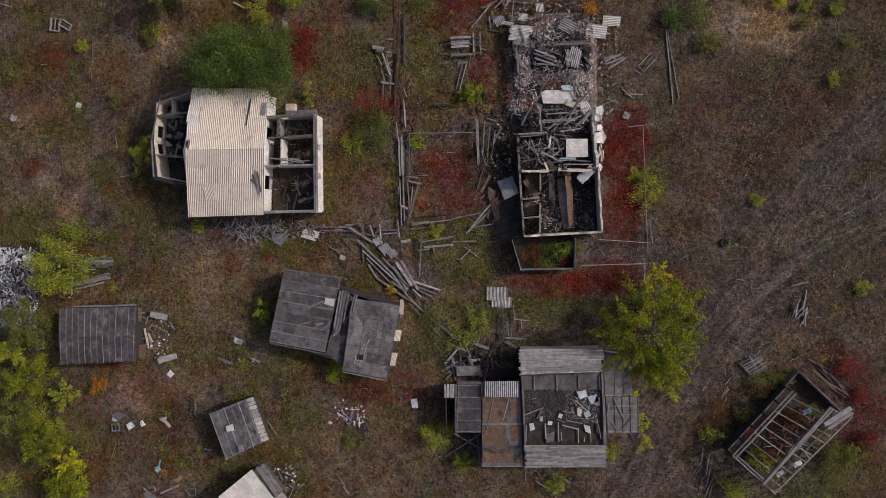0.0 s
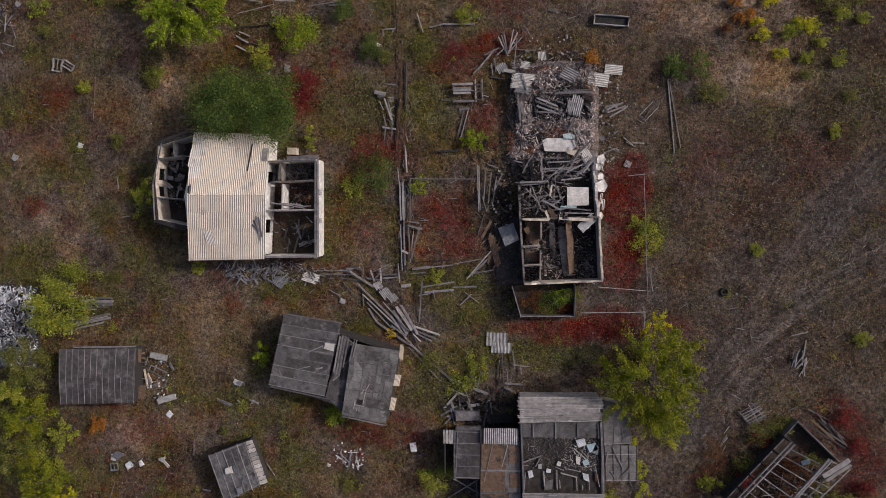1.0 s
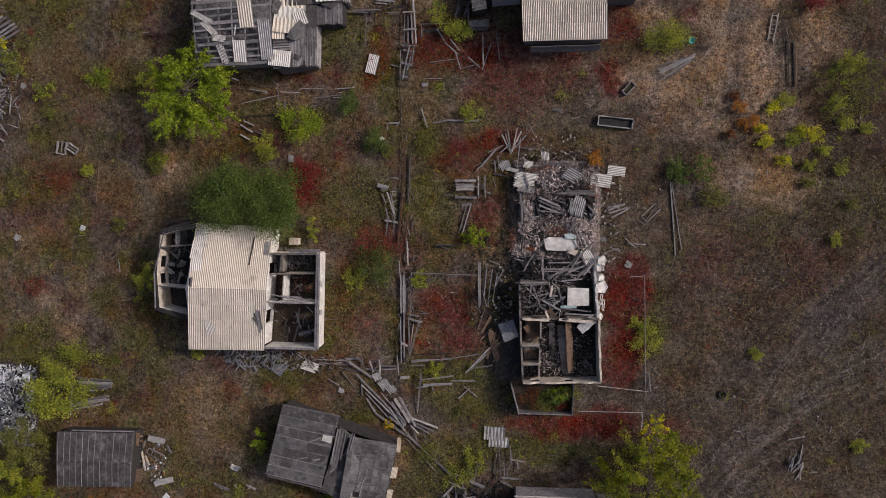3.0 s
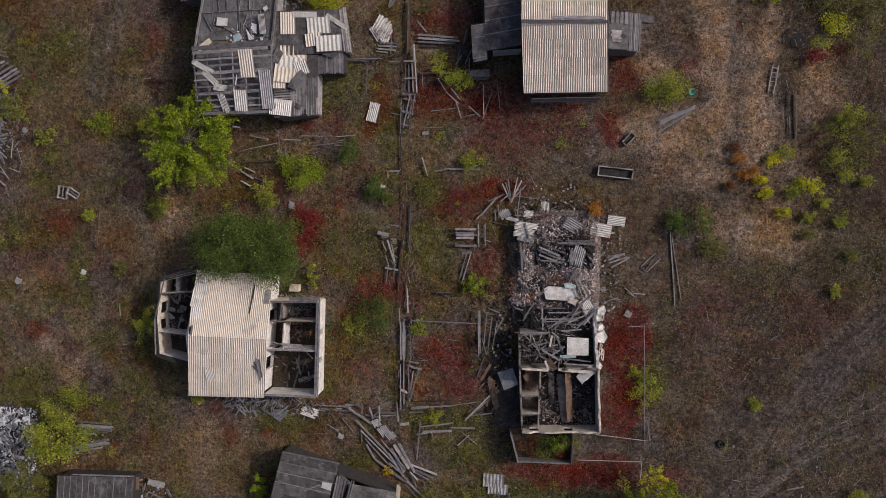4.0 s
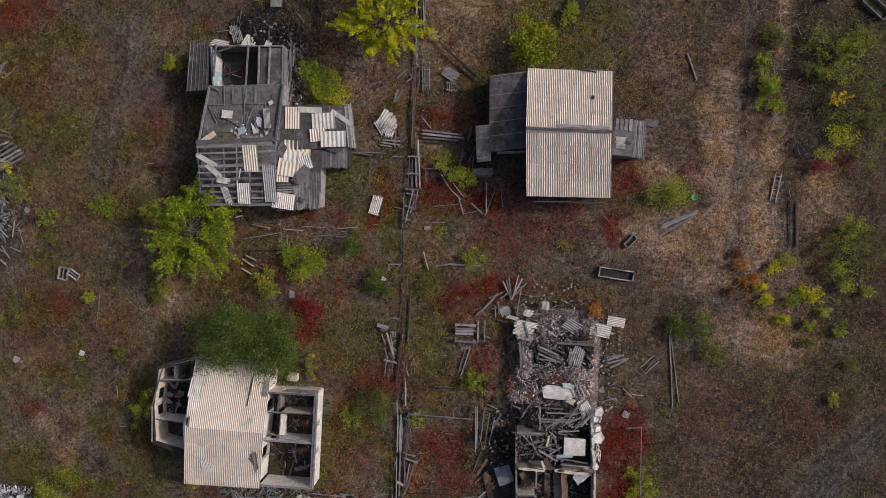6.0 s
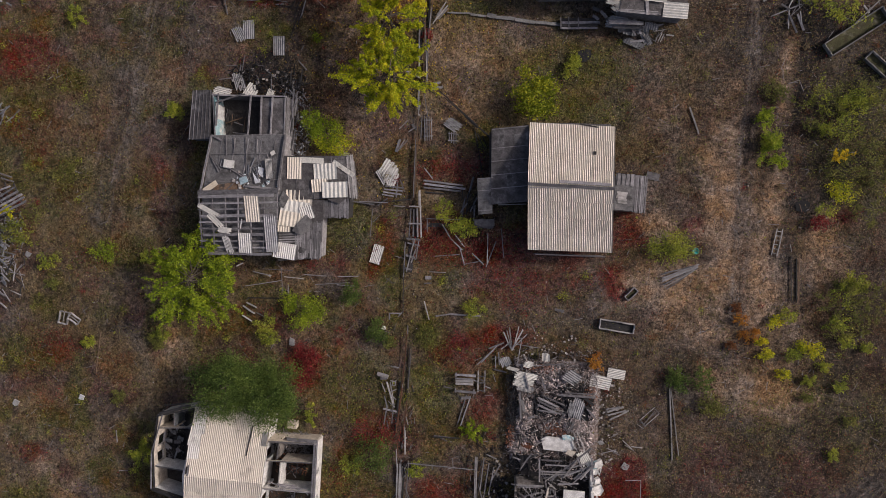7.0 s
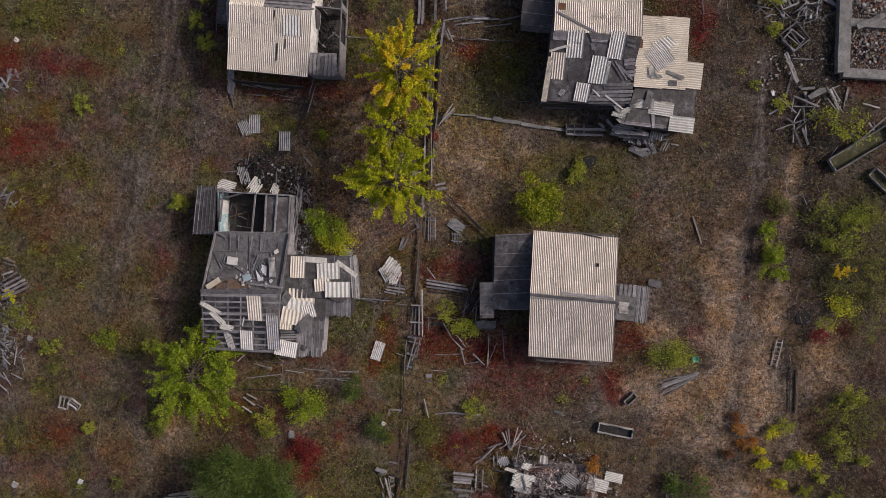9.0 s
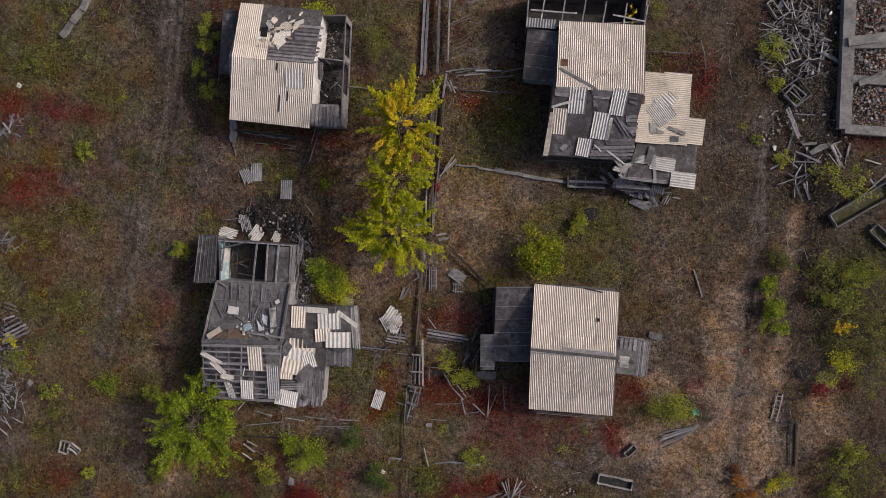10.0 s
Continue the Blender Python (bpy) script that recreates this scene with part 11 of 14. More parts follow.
specks(5500, 22, "track", M_RUBBLE, "gravel", "grey gravel on worn tracks", 0.05, 0.12)
specks(2200, 23, None, M_RUBBLE_PALE, "paper_scraps", "small white scraps of litter", 0.05, 0.6)
specks(5000, 24, "straw", M_BRICK, "brown_litter", "brown bark and brick crumbs", 0.06, 0.25)


def twigs(count, seed, material, name, label, long):
    rs = np.random.RandomState(seed)
    x, y = rs.uniform(-58, 46, count * 2), rs.uniform(-34, 76, count * 2)
    keep = ~inside_house(x, y) & (rs.rand(len(x)) < np.clip((rough_noise(x, y, 6.0, seed) - 0.35) * 4, 0.1, 1))
    x, y = x[keep][:count], y[keep][:count]
    n = len(x)
    a, k, w = rs.uniform(0, 6.28, n), rs.uniform(0.3, 1.0, n) ** 2 * long, rs.uniform(0.012, 0.03, n)
    dx, dy, z = np.cos(a), np.sin(a), rs.uniform(0.03, 0.1, n)
    v = np.stack([np.stack([x - dx * k - dy * w, y - dy * k + dx * w, z], -1), np.stack([x - dx * k + dy * w, y - dy * k - dx * w, z], -1), np.stack([x + dx * k + dy * w, y + dy * k - dx * w, z + 0.03], -1), np.stack([x + dx * k - dy * w, y + dy * k + dx * w, z + 0.03], -1)], 1).reshape(-1, 3)
    joined(name, v, np.arange(4 * n).reshape(-1, 4), material, label, "twigs", "stuff")


twigs(3000, 31, M_WOOD, "grey_twigs", "grey dry twigs and splinters", 0.5)
twigs(2500, 32, M_WOOD_BROWN, "brown_twigs", "brown dry stalks", 0.5)

# ---- loose things ----
def board(x0, y0, x1, y1, wide=0.15, material=None, z=0.06, z1=None, label="grey weathered board lying in the weeds", name="loose_board", thick=0.05, group="loose boards"):
    """One loose board or pole on the ground."""
    ob = new(name, rnd.choice(PLANKS[(material or M_WOOD).name]))
    a, b = Vector((x0, y0, z)), Vector((x1, y1, z if z1 is None else z1))
    ob.matrix_world = basis(a, b) @ Matrix.Diagonal(((b - a).length, wide, thick, 1))
    return tagged(ob, label, "board", group)


def loose_sheet(x, y, turn, wide=1.13, long=1.75, material=None, z=0.08, label="weathered corrugated roofing sheet on the ground", roll=0.0, broken=0):
    ob = new("corrugated_sheet", SHEETS[(material or M_SLATE_WHITE).name][broken])
    ob.matrix_world = pose(x, y, z, 0, roll, turn) @ Matrix.Diagonal((wide, long, 1, 1))
    return tagged(ob, label, "roofing sheet", "loose roofing sheets")


def slab_on_ground(name, corners, thick, material, label, category):
    bm = bmesh.new()
    hull(bm, corners, thick)
    return tagged(new(name, mesh_of(name, bm, material)), label, category)


def pile(name, x, y, rx, ry, turn, count, label, material=None, long=(0.8, 2.2), wide=(0.1, 0.22), high=0.3, seed=1, aim=None, swing=90.0, category="debris"):
    th = thing(name, x, y, label, category)
    strewn(th, x, y, rx, ry, turn, count, long, wide, high, material, 0.0, seed, aim, swing)
    return th


def fence(x0, y0, x1, y1, posts, label="broken grey rail fence in weeds", high=0.9, rail=True, fallen=0.3, seed=1):
    """Posts at even steps with one rail, some of it fallen."""
    th, r = thing("fence", (x0 + x1) / 2, (y0 + y1) / 2, label, "fence"), random.Random(seed)
    for i in range(posts):
        k = i / max(1, posts - 1)
        x, y = x0 + (x1 - x0) * k, y0 + (y1 - y0) * k
        plank(th, (x, y, -0.1), (x + r.uniform(-0.1, 0.1), y + r.uniform(-0.1, 0.1), high * r.uniform(0.6, 1)), 0.08, 0.08, M_WOOD, "post", (1, 0, 0))
        if rail and i < posts - 1:
            k2 = (i + 1) / (posts - 1)
            low = r.random() < fallen
            plank(th, (x, y, 0.1 if low else high * 0.8), (x0 + (x1 - x0) * k2 + r.uniform(-0.06, 0.06), y0 + (y1 - y0) * k2 + r.uniform(-0.06, 0.06), 0.1 if r.random() < fallen else high * 0.75), 0.07, 0.05, r.choice((M_WOOD, M_WOOD, M_WOOD_BROWN)), "rail")
    return th


def ladder(x, y, turn, long=2.0, wide=0.5, rungs=6, material=None, label="grey wooden ladder lying in the weeds", name="ladder"):
    th, m = thing(name, x, y, label, name), pose(x, y, 0.1, 0, 0, turn)
    for s in (-wide / 2, wide / 2):
        plank(th, m @ Vector((-long / 2, s, 0)), m @ Vector((long / 2, s, 0)), 0.09, 0.07, material, "rail")
    for i in range(rungs):
        p = -long / 2 + long * (i + 0.5) / rungs
        plank(th, m @ Vector((p, -wide / 2, 0.02)), m @ Vector((p, wide / 2, 0.02)), 0.07, 0.05, material, "rung")
    return th


def frame_box(x, y, turn, wide=1.1, long=1.6, label="open wooden frame lying on the ground", material=None, high=0.2, category="frame"):
    th, m = thing("wooden_frame", x, y, label, category), pose(x, y, 0, 0, 0, turn)
    c = [Vector((sx * wide / 2, sy * long / 2, high)) for sx, sy in ((-1, -1), (1, -1), (1, 1), (-1, 1))]
    for i in range(4):
        plank(th, m @ c[i], m @ c[(i + 1) % 4], 0.1, high, material or M_WOOD_PALE, "side")
    plank(th, m @ Vector((0, -long / 2, high)), m @ Vector((0, long / 2, high)), 0.07, 0.06, material or M_WOOD_PALE, "bar")
    return th


# heating duct and walkway through the middle
def duct():
    th = thing("pipe_duct", -9.88, 49.68, "broken boarded pipe duct and walkway running between the houses", "duct")
    for x0, y0, x1, y1, w, z, m in ((-10.87, 65.32, -10.32, 58.47, 0.22, 0.45, M_WOOD), (-9.95, 65.40, -9.44, 59.46, 0.14, 0.45, M_WOOD_PALE), (-11.87, 64.69, -11.53, 58.22, 0.22, 0.12, M_WOOD), (-12.21, 64.91, -11.85, 58.29, 0.25, 0.12, M_WOOD), (-9.84, 57.90, -10.52, 56.42, 0.18, 0.4, M_WOOD), (-9.48, 58.44, -9.56, 56.28, 0.18, 0.45, M_WOOD)):
        plank(th, (x0, y0, z), (x1, y1, z - 0.02), w, 0.16, m, "duct_side")
    laid(th, M_WOOD_BROWN, (-10.09, 56.59, 0.45, -9.76, 50.47, 0.45, 0.14), (-9.76, 50.47, 0.45, -9.58, 45.83, 0.45, 0.14), (-9.59, 45.83, 0.4, -9.35, 42.73, 0.4, 0.14), (-9.4, 56.53, 0.45, -9.19, 50.51, 0.45, 0.14), (-9.74, 41.12, 0.3, -9.63, 38.92, 0.3, 0.14), (-9.63, 38.92, 0.3, -9.47, 33.2, 0.3, 0.14), (-9.35, 42.73, 0.4, -9.59, 40.87, 0.4, 0.11))
    # black strips put the dark interior between the duct rails into colour
    laid(th, M_CHAR, (-9.75, 56.61, 0.12, -9.49, 50.56, 0.12, 0.27), (-9.49, 50.56, 0.1, -9.36, 45.89, 0.1, 0.22), (-10.08, 48.96, 0.1, -9.89, 45.85, 0.1, 0.22), (-9.47, 45.88, 0.1, -9.4, 43.53, 0.1, 0.16))
    laid(th, M_WOOD, (-9.24, 50.51, 0.45, -9.31, 47.93, 0.45, 0.14), (-9.31, 47.93, 0.4, -9.13, 43.79, 0.4, 0.14), (-10.44, 55.1, 0.2, -10.26, 51.0, 0.2, 0.22), (-10.22, 54.57, 0.35, -9.84, 48.93, 0.35, 0.11), (-10.26, 49.43, 0.3, -10.07, 46.33, 0.3, 0.16), (-9.32, 42.74, 0.2, -8.8, 40.69, 0.2, 0.11), (-11.0, 44.47, 0.35, -9.71, 44.27, 0.35, 0.33), (-11.12, 44.66, 0.4, -9.85, 44.67, 0.4, 0.16), (-9.83, 43.21, 0.3, -9.71, 40.81, 0.3, 0.16), (-9.38, 40.63, 0.2, -9.3, 38.63, 0.2, 0.11), (-9.11, 40.66, 0.25, -8.9, 38.46, 0.25, 0.11), (-8.9, 40.68, 0.25, -8.69, 38.48, 0.25, 0.11))
    laid(th, M_WOOD, (-8.69, 40.64, 0.25, -8.48, 38.5, 0.25, 0.11), (-8.47, 40.61, 0.25, -8.28, 38.63, 0.25, 0.11), (-9.19, 40.33, 0.2, -8.35, 40.41, 0.2, 0.11), (-9.05, 38.87, 0.2, -8.21, 38.95, 0.2, 0.11), (-8.82, 43.63, 0.15, -7.9, 43.92, 0.15, 0.27), (-8.58, 43.24, 0.12, -7.65, 43.53, 0.12, 0.33), (-10.23, 39.92, 0.1, -9.81, 39.43, 0.1, 0.27), (-10.52, 39.15, 0.2, -9.72, 39.76, 0.2, 0.11), (-11.43, 37.26, 0.15, -10.79, 38.49, 0.15, 0.11), (-11.24, 37.49, 0.1, -10.57, 38.41, 0.1, 0.09), (-6.73, 39.46, 0.1, -6.64, 38.57, 0.1, 0.11), (-6.51, 39.43, 0.1, -6.42, 38.49, 0.1, 0.11))
    laid(th, M_WOOD, (-6.3, 39.45, 0.1, -6.2, 38.4, 0.1, 0.11), (-6.09, 39.42, 0.1, -5.99, 38.42, 0.1, 0.11), (-6.82, 39.3, 0.12, -5.86, 39.28, 0.12, 0.11), (-6.76, 38.67, 0.12, -5.8, 38.65, 0.12, 0.11), (-7.02, 40.33, 0.1, -6.02, 40.32, 0.1, 0.22), (-6.77, 39.93, 0.1, -5.61, 39.94, 0.1, 0.16))
    laid(th, M_WOOD_PALE, (-8.99, 49.08, 0.5, -7.94, 51.12, 0.5, 0.11), (-8.82, 49.4, 0.5, -7.75, 50.82, 0.5, 0.14), (-8.69, 49.81, 0.55, -8.11, 50.78, 0.55, 0.16), (-8.52, 49.54, 0.45, -7.78, 50.52, 0.45, 0.16), (-10.08, 47.09, 0.4, -9.9, 44.14, 0.4, 0.19), (-9.61, 48.41, 0.5, -9.12, 43.78, 0.5, 0.08), (-10.32, 57.03, 0.6, -9.74, 55.85, 0.6, 0.11), (-10.0, 57.63, 0.7, -10.27, 56.09, 0.7, 0.11), (-10.65, 57.72, 0.6, -10.07, 56.03, 0.6, 0.11), (-9.31, 57.74, 0.5, -8.81, 56.86, 0.5, 0.16), (-9.11, 57.86, 0.5, -8.49, 56.78, 0.5, 0.16), (-9.5, 57.46, 0.4, -8.43, 57.22, 0.4, 0.16))
    laid(th, M_WOOD_PALE, (-9.62, 41.66, 0.35, -9.64, 40.71, 0.35, 0.22))
    laid(th, M_WOOD_DARK, (-7.41, 42.48, 0.5, -2.45, 38.87, 0.3, 0.11), (-7.1, 42.41, 0.4, -2.22, 38.69, 0.4, 0.14), (-5.5, 41.1, 0.3, -4.13, 39.97, 0.3, 0.22), (-4.95, 40.78, 0.35, -3.01, 39.24, 0.35, 0.16), (-9.55, 43.51, 0.2, -8.37, 42.83, 0.2, 0.11), (-7.97, 43.12, 0.3, -7.0, 42.42, 0.3, 0.11), (-3.31, 38.06, 0.4, -4.08, 39.45, 0.4, 0.11), (-3.01, 38.19, 0.4, -3.64, 39.28, 0.4, 0.11))
    return th


duct()
fence(-7.81, 57.16, -1.61, 57.33, 5, "fallen board fence in weeds", 0.5, True, 0.6, 12)
fence(-18.34, 56.44, -10.40, 56.82, 6, "fallen board fence in weeds", 0.5, True, 0.5, 13)
fence(12.27, 64.75, 13.67, 59.67, 5, "leaning grey fence boards", 0.8, True, 0.4, 14)
fence(8.42, 62.09, 11.78, 62.08, 4, "small wooden garden rail fence", 0.6, True, 0.1, 15)



# the gardens' fences, walks and fallen boards
th = thing("garden_fence", -9.04, 16.71, "rusty pipe rail, sunken kerb board and dark ditch between two gardens", "fence")
laid(th, M_RUST, (-9.13, 20.48, 0.35, -9.17, 15.45, 0.35, 0.12), (-9.17, 15.45, 0.3, -9.44, 10.72, 0.3, 0.16), (-8.63, 13.87, 0.3, -8.73, 10.64, 0.3, 0.11), (-9.23, 10.73, 0.25, -9.16, 7.38, 0.25, 0.13))
# second dark board is added for the darkness of a ditch
laid(th, M_WOOD_DARK, (-8.79, 18.94, 0.1, -8.66, 13.87, 0.1, 0.14), (-9.49, 15.46, 0.02, -9.54, 10.71, 0.02, 0.22))
laid(th, M_WOOD, (-8.57, 18.9, 0.5, -8.59, 14.92, 0.5, 0.09), (-9.15, 21.01, 0, -8.99, 20.35, 0.9, 0.11), (-9.22, 15.57, 0, -9.07, 15.2, 0.9, 0.11))
th = thing("board_walk", -8.37, 4.94, "fallen walkway of long weathered boards in the weeds", "walkway")
laid(th, M_WOOD_PALE, (-8.59, 10.92, 0.2, -8.4, 8.6, 0.2, 0.17), (-9.06, 7.55, 0.25, -8.88, 4.01, 0.25, 0.17), (-8.78, 7.62, 0.3, -8.6, 4.04, 0.3, 0.27), (-8.19, 3.52, 0.35, -6.81, 3.21, 0.35, 0.22), (-8.77, 1.12, 0.3, -8.1, 0.83, 0.3, 0.27))
laid(th, M_WOOD, (-9.27, 9.0, 0.3, -9.1, 7.38, 0.3, 0.11), (-8.57, 7.4, 0.2, -8.51, 4.25, 0.2, 0.11), (-8.61, 4.02, 0.2, -8.4, -0.25, 0.2, 0.16), (-8.15, 3.61, 0.25, -7.85, 0.01, 0.25, 0.16), (-7.13, 3.14, 0.4, -7.74, 0.38, 0.4, 0.16), (-6.95, 3.68, 0.3, -7.42, 1.91, 0.3, 0.11), (-8.89, 3.6, 0.4, -8.63, -0.77, 0.4, 0.11), (-7.63, 2.99, 0.3, -7.82, 0.63, 0.3, 0.11), (-8.05, 3.9, 0.3, -7.11, 3.78, 0.3, 0.16))
laid(th, M_WOOD_DARK, (-8.44, 7.61, 0.03, -8.36, 4.01, 0.03, 0.22), (-8.8, 3.99, 0.03, -8.74, -0.74, 0.03, 0.33), (-8.33, 0.29, 0.1, -8.4, -0.82, 0.1, 0.27))
th = thing("garden_fence", -3.12, 8.18, "low grey rail fence round a weedy garden plot", "fence")
laid(th, M_WOOD, (-7.98, 7.95, 0.7, -1.71, 8.07, 0.7, 0.1), (-7.97, 7.89, 0.7, -7.93, 3.68, 0.7, 0.09), (-7.62, 7.95, 0.55, -4.12, 8.0, 0.55, 0.08), (-8.07, 7.9, 0, -7.94, 7.75, 0.9, 0.14), (-3.86, 8.68, 0, -3.67, 7.88, 0.8, 0.08), (-4.23, 7.66, 0.3, -3.6, 7.96, 0.3, 0.08), (-5.78, 7.84, 0, -5.59, 7.69, 0.8, 0.11), (-1.71, 9.35, 0.8, -1.42, 5.1, 0.8, 0.11), (-0.86, 9.16, 0.5, -1.0, 6.16, 0.5, 0.14), (-0.37, 8.75, 0.4, -0.56, 5.85, 0.4, 0.14), (0.13, 8.34, 0.3, -0.18, 5.65, 0.3, 0.11), (-1.24, 6.67, 0.3, -0.68, 5.08, 0.3, 0.11))
laid(th, M_WOOD, (-0.67, 9.48, 0.2, 0.31, 9.15, 0.2, 0.11), (0.65, 8.63, 0.3, -0.02, 7.0, 0.3, 0.14), (-0.89, 4.78, 0.1, -1.45, 2.85, 0.1, 0.11))
laid(th, M_WOOD_PALE, (-1.55, 9.24, 0.6, -1.33, 5.3, 0.6, 0.16))
laid(th, M_WOOD_DARK, (-1.07, 8.82, 0.2, -1.23, 5.15, 0.2, 0.11))
th = thing("fallen_fence", -9.09, -1.50, "smashed board fence lying across the gardens", "fence")
laid(th, M_WOOD_PALE, (-13.75, -1.06, 0.45, -11.42, -2.53, 0.2, 0.25), (-11.73, -0.86, 0.3, -11.36, -1.95, 0.3, 0.19), (-10.79, -0.69, 0.35, -10.63, -2.12, 0.35, 0.16), (-7.67, -0.65, 0.2, -5.98, -0.44, 0.2, 0.33), (-8.72, -2.39, 0.12, -7.84, -2.22, 0.12, 0.38), (-6.65, -2.36, 0.4, -3.62, -1.75, 0.4, 0.16), (-2.4, -1.44, 0.2, -0.19, 1.32, 0.9, 0.16))
laid(th, M_WOOD, (-17.09, -1.1, 0.1, -13.72, -1.07, 0.1, 0.11), (-16.52, -1.45, 0.1, -13.43, -1.44, 0.1, 0.16), (-14.82, -1.8, 0.1, -12.57, -2.01, 0.1, 0.14), (-12.55, -0.48, 0.2, -12.39, -1.92, 0.2, 0.16), (-10.67, -1.3, 0.3, -8.96, -1.2, 0.3, 0.22), (-10.57, -1.66, 0.15, -9.14, -1.52, 0.15, 0.16), (-9.08, -0.2, 0.1, -8.81, -1.93, 0.7, 0.14), (-14.18, -0.87, 0.1, -12.84, -0.74, 0.1, 0.27), (-13.69, -0.42, 0.3, -12.57, -0.91, 0.3, 0.16), (-11.47, -1.03, 0.2, -9.84, -0.22, 0.2, 0.11), (-10.34, -0.71, 0.4, -11.19, -1.58, 0.4, 0.11), (-12.14, -1.7, 0.1, -10.8, -1.85, 0.1, 0.22))
laid(th, M_WOOD, (-13.61, -1.12, 0.1, -14.85, -0.97, 0.1, 0.16), (-5.99, -0.45, 0.15, -3.81, -0.16, 0.15, 0.16), (-3.8, -0.06, 0.4, -1.13, 0.53, 0.4, 0.1), (-7.83, -1.11, 0.15, -6.4, -0.97, 0.15, 0.11), (-6.67, -1.63, 0.5, -6.71, -3.39, 0.5, 0.22), (-6.77, -3.42, 0.4, -6.89, -5.73, 0.1, 0.14), (-6.42, -2.86, 0.35, -3.7, -2.53, 0.35, 0.27), (-5.62, -2.63, 0.2, -5.42, -3.5, 0.2, 0.16), (-3.72, -2.29, 0.2, -1.45, -2.16, 0.2, 0.16), (-2.03, -0.92, 0.5, 0.1, -0.47, 0.5, 0.11), (-3.0, -4.04, 0.1, -1.96, -2.93, 0.1, 0.14), (-2.62, -2.69, 0.1, -1.22, -3.71, 0.1, 0.11))
laid(th, M_WOOD, (-7.08, -3.21, 0.2, -5.88, -2.97, 0.2, 0.16))
laid(th, M_WOOD_DARK, (-7.65, -0.01, 0.1, -3.84, 0.32, 0.1, 0.11), (-11.46, -2.4, 0.03, -10.65, -3.19, 0.03, 0.44))
th = thing("board_heap", -9.80, -5.31, "long grey boards and rails thrown crosswise in weeds", "debris")
laid(th, M_WOOD, (-12.96, -2.25, 0.35, -8.39, -6.58, 0.2, 0.22), (-12.05, -4.08, 0.15, -9.63, -6.45, 0.15, 0.16), (-11.03, -5.96, 0.2, -7.9, -8.0, 0.2, 0.27), (-9.6, -6.22, 0.35, -8.13, -7.18, 0.35, 0.22), (-14.47, -2.17, 0.1, -13.08, -3.77, 0.1, 0.11), (-15.91, -2.93, 0.1, -14.77, -3.53, 0.1, 0.11), (-12.55, -2.62, 0.1, -12.38, -4.4, 0.1, 0.16), (-11.93, -4.65, 0.1, -11.05, -5.99, 0.1, 0.22), (-9.44, -4.72, 0.3, -8.03, -6.97, 0.3, 0.38), (-8.66, -4.19, 0.45, -7.02, -6.86, 0.45, 0.27), (-9.65, -5.3, 0.25, -8.13, -7.44, 0.25, 0.22), (-8.82, -5.74, 0.5, -7.86, -4.9, 0.5, 0.16))
laid(th, M_WOOD, (-7.61, -6.44, 0.3, -5.26, -7.34, 0.3, 0.22), (-7.11, -6.94, 0.2, -5.59, -7.62, 0.2, 0.16), (-6.57, -6.2, 0.3, -5.82, -8.66, 0.3, 0.11), (-7.98, -5.77, 0.2, -6.77, -8.48, 0.2, 0.16), (-7.79, -8.01, 0.15, -3.35, -11.62, 0.15, 0.14), (-8.38, -7.27, 0.12, -5.63, -9.77, 0.12, 0.11), (-5.62, -9.8, 0.2, -2.67, -11.89, 0.2, 0.14), (-7.9, -8.31, 0.1, -5.02, -11.2, 0.1, 0.09))
laid(th, M_WOOD_PALE, (-12.51, -3.26, 0.2, -9.07, -6.28, 0.2, 0.16), (-10.44, -3.91, 0.45, -7.91, -6.58, 0.45, 0.11), (-9.11, -4.34, 0.4, -7.59, -6.58, 0.4, 0.38), (-7.5, -6.12, 0.4, -4.83, -6.95, 0.4, 0.22), (-7.48, -6.93, 0.3, -6.68, -7.66, 0.3, 0.16))
laid(th, M_WOOD_DARK, (-11.69, -3.81, 0.05, -9.08, -6.72, 0.05, 0.27))
loose_sheet(-10.16, -3.1, 40, 0.99, 1.22, M_SLATE_GREY, 0.3, broken=2, roll=0)
loose_sheet(-9.48, -3.5, 42, 0.84, 0.87, M_SLATE_GREY, 0.3, broken=2, roll=0)
loose_sheet(-10.96, -2.37, 35, 0.76, 0.87, M_SLATE_GREY, 0.3, broken=2, roll=0)
th = thing("board_heap", -10.53, 14.65, "pile of grey slats and a broken crate beside a ditch", "debris")
laid(th, M_WOOD, (-11.7, 16.11, 0.25, -10.61, 15.94, 0.25, 0.49), (-11.35, 15.7, 0.3, -10.7, 15.77, 0.3, 0.27), (-10.37, 15.41, 0.3, -9.86, 13.39, 0.3, 0.11), (-10.79, 14.05, 0.4, -10.42, 12.94, 0.4, 0.14), (-10.52, 13.16, 0.2, -10.67, 11.21, 0.2, 0.14), (-10.83, 12.82, 0.25, -9.57, 12.65, 0.25, 0.22), (-9.9, 13.49, 0.4, -9.89, 11.56, 0.4, 0.11), (-11.18, 15.27, 0.3, -10.77, 14.43, 0.3, 0.11), (-10.35, 14.45, 0.2, -9.71, 14.8, 0.2, 0.11), (-10.22, 14.24, 0.3, -9.66, 13.83, 0.3, 0.09), (-10.2, 13.92, 0.3, -9.75, 13.29, 0.3, 0.09), (-10.41, 13.59, 0.3, -9.74, 13.08, 0.3, 0.09))
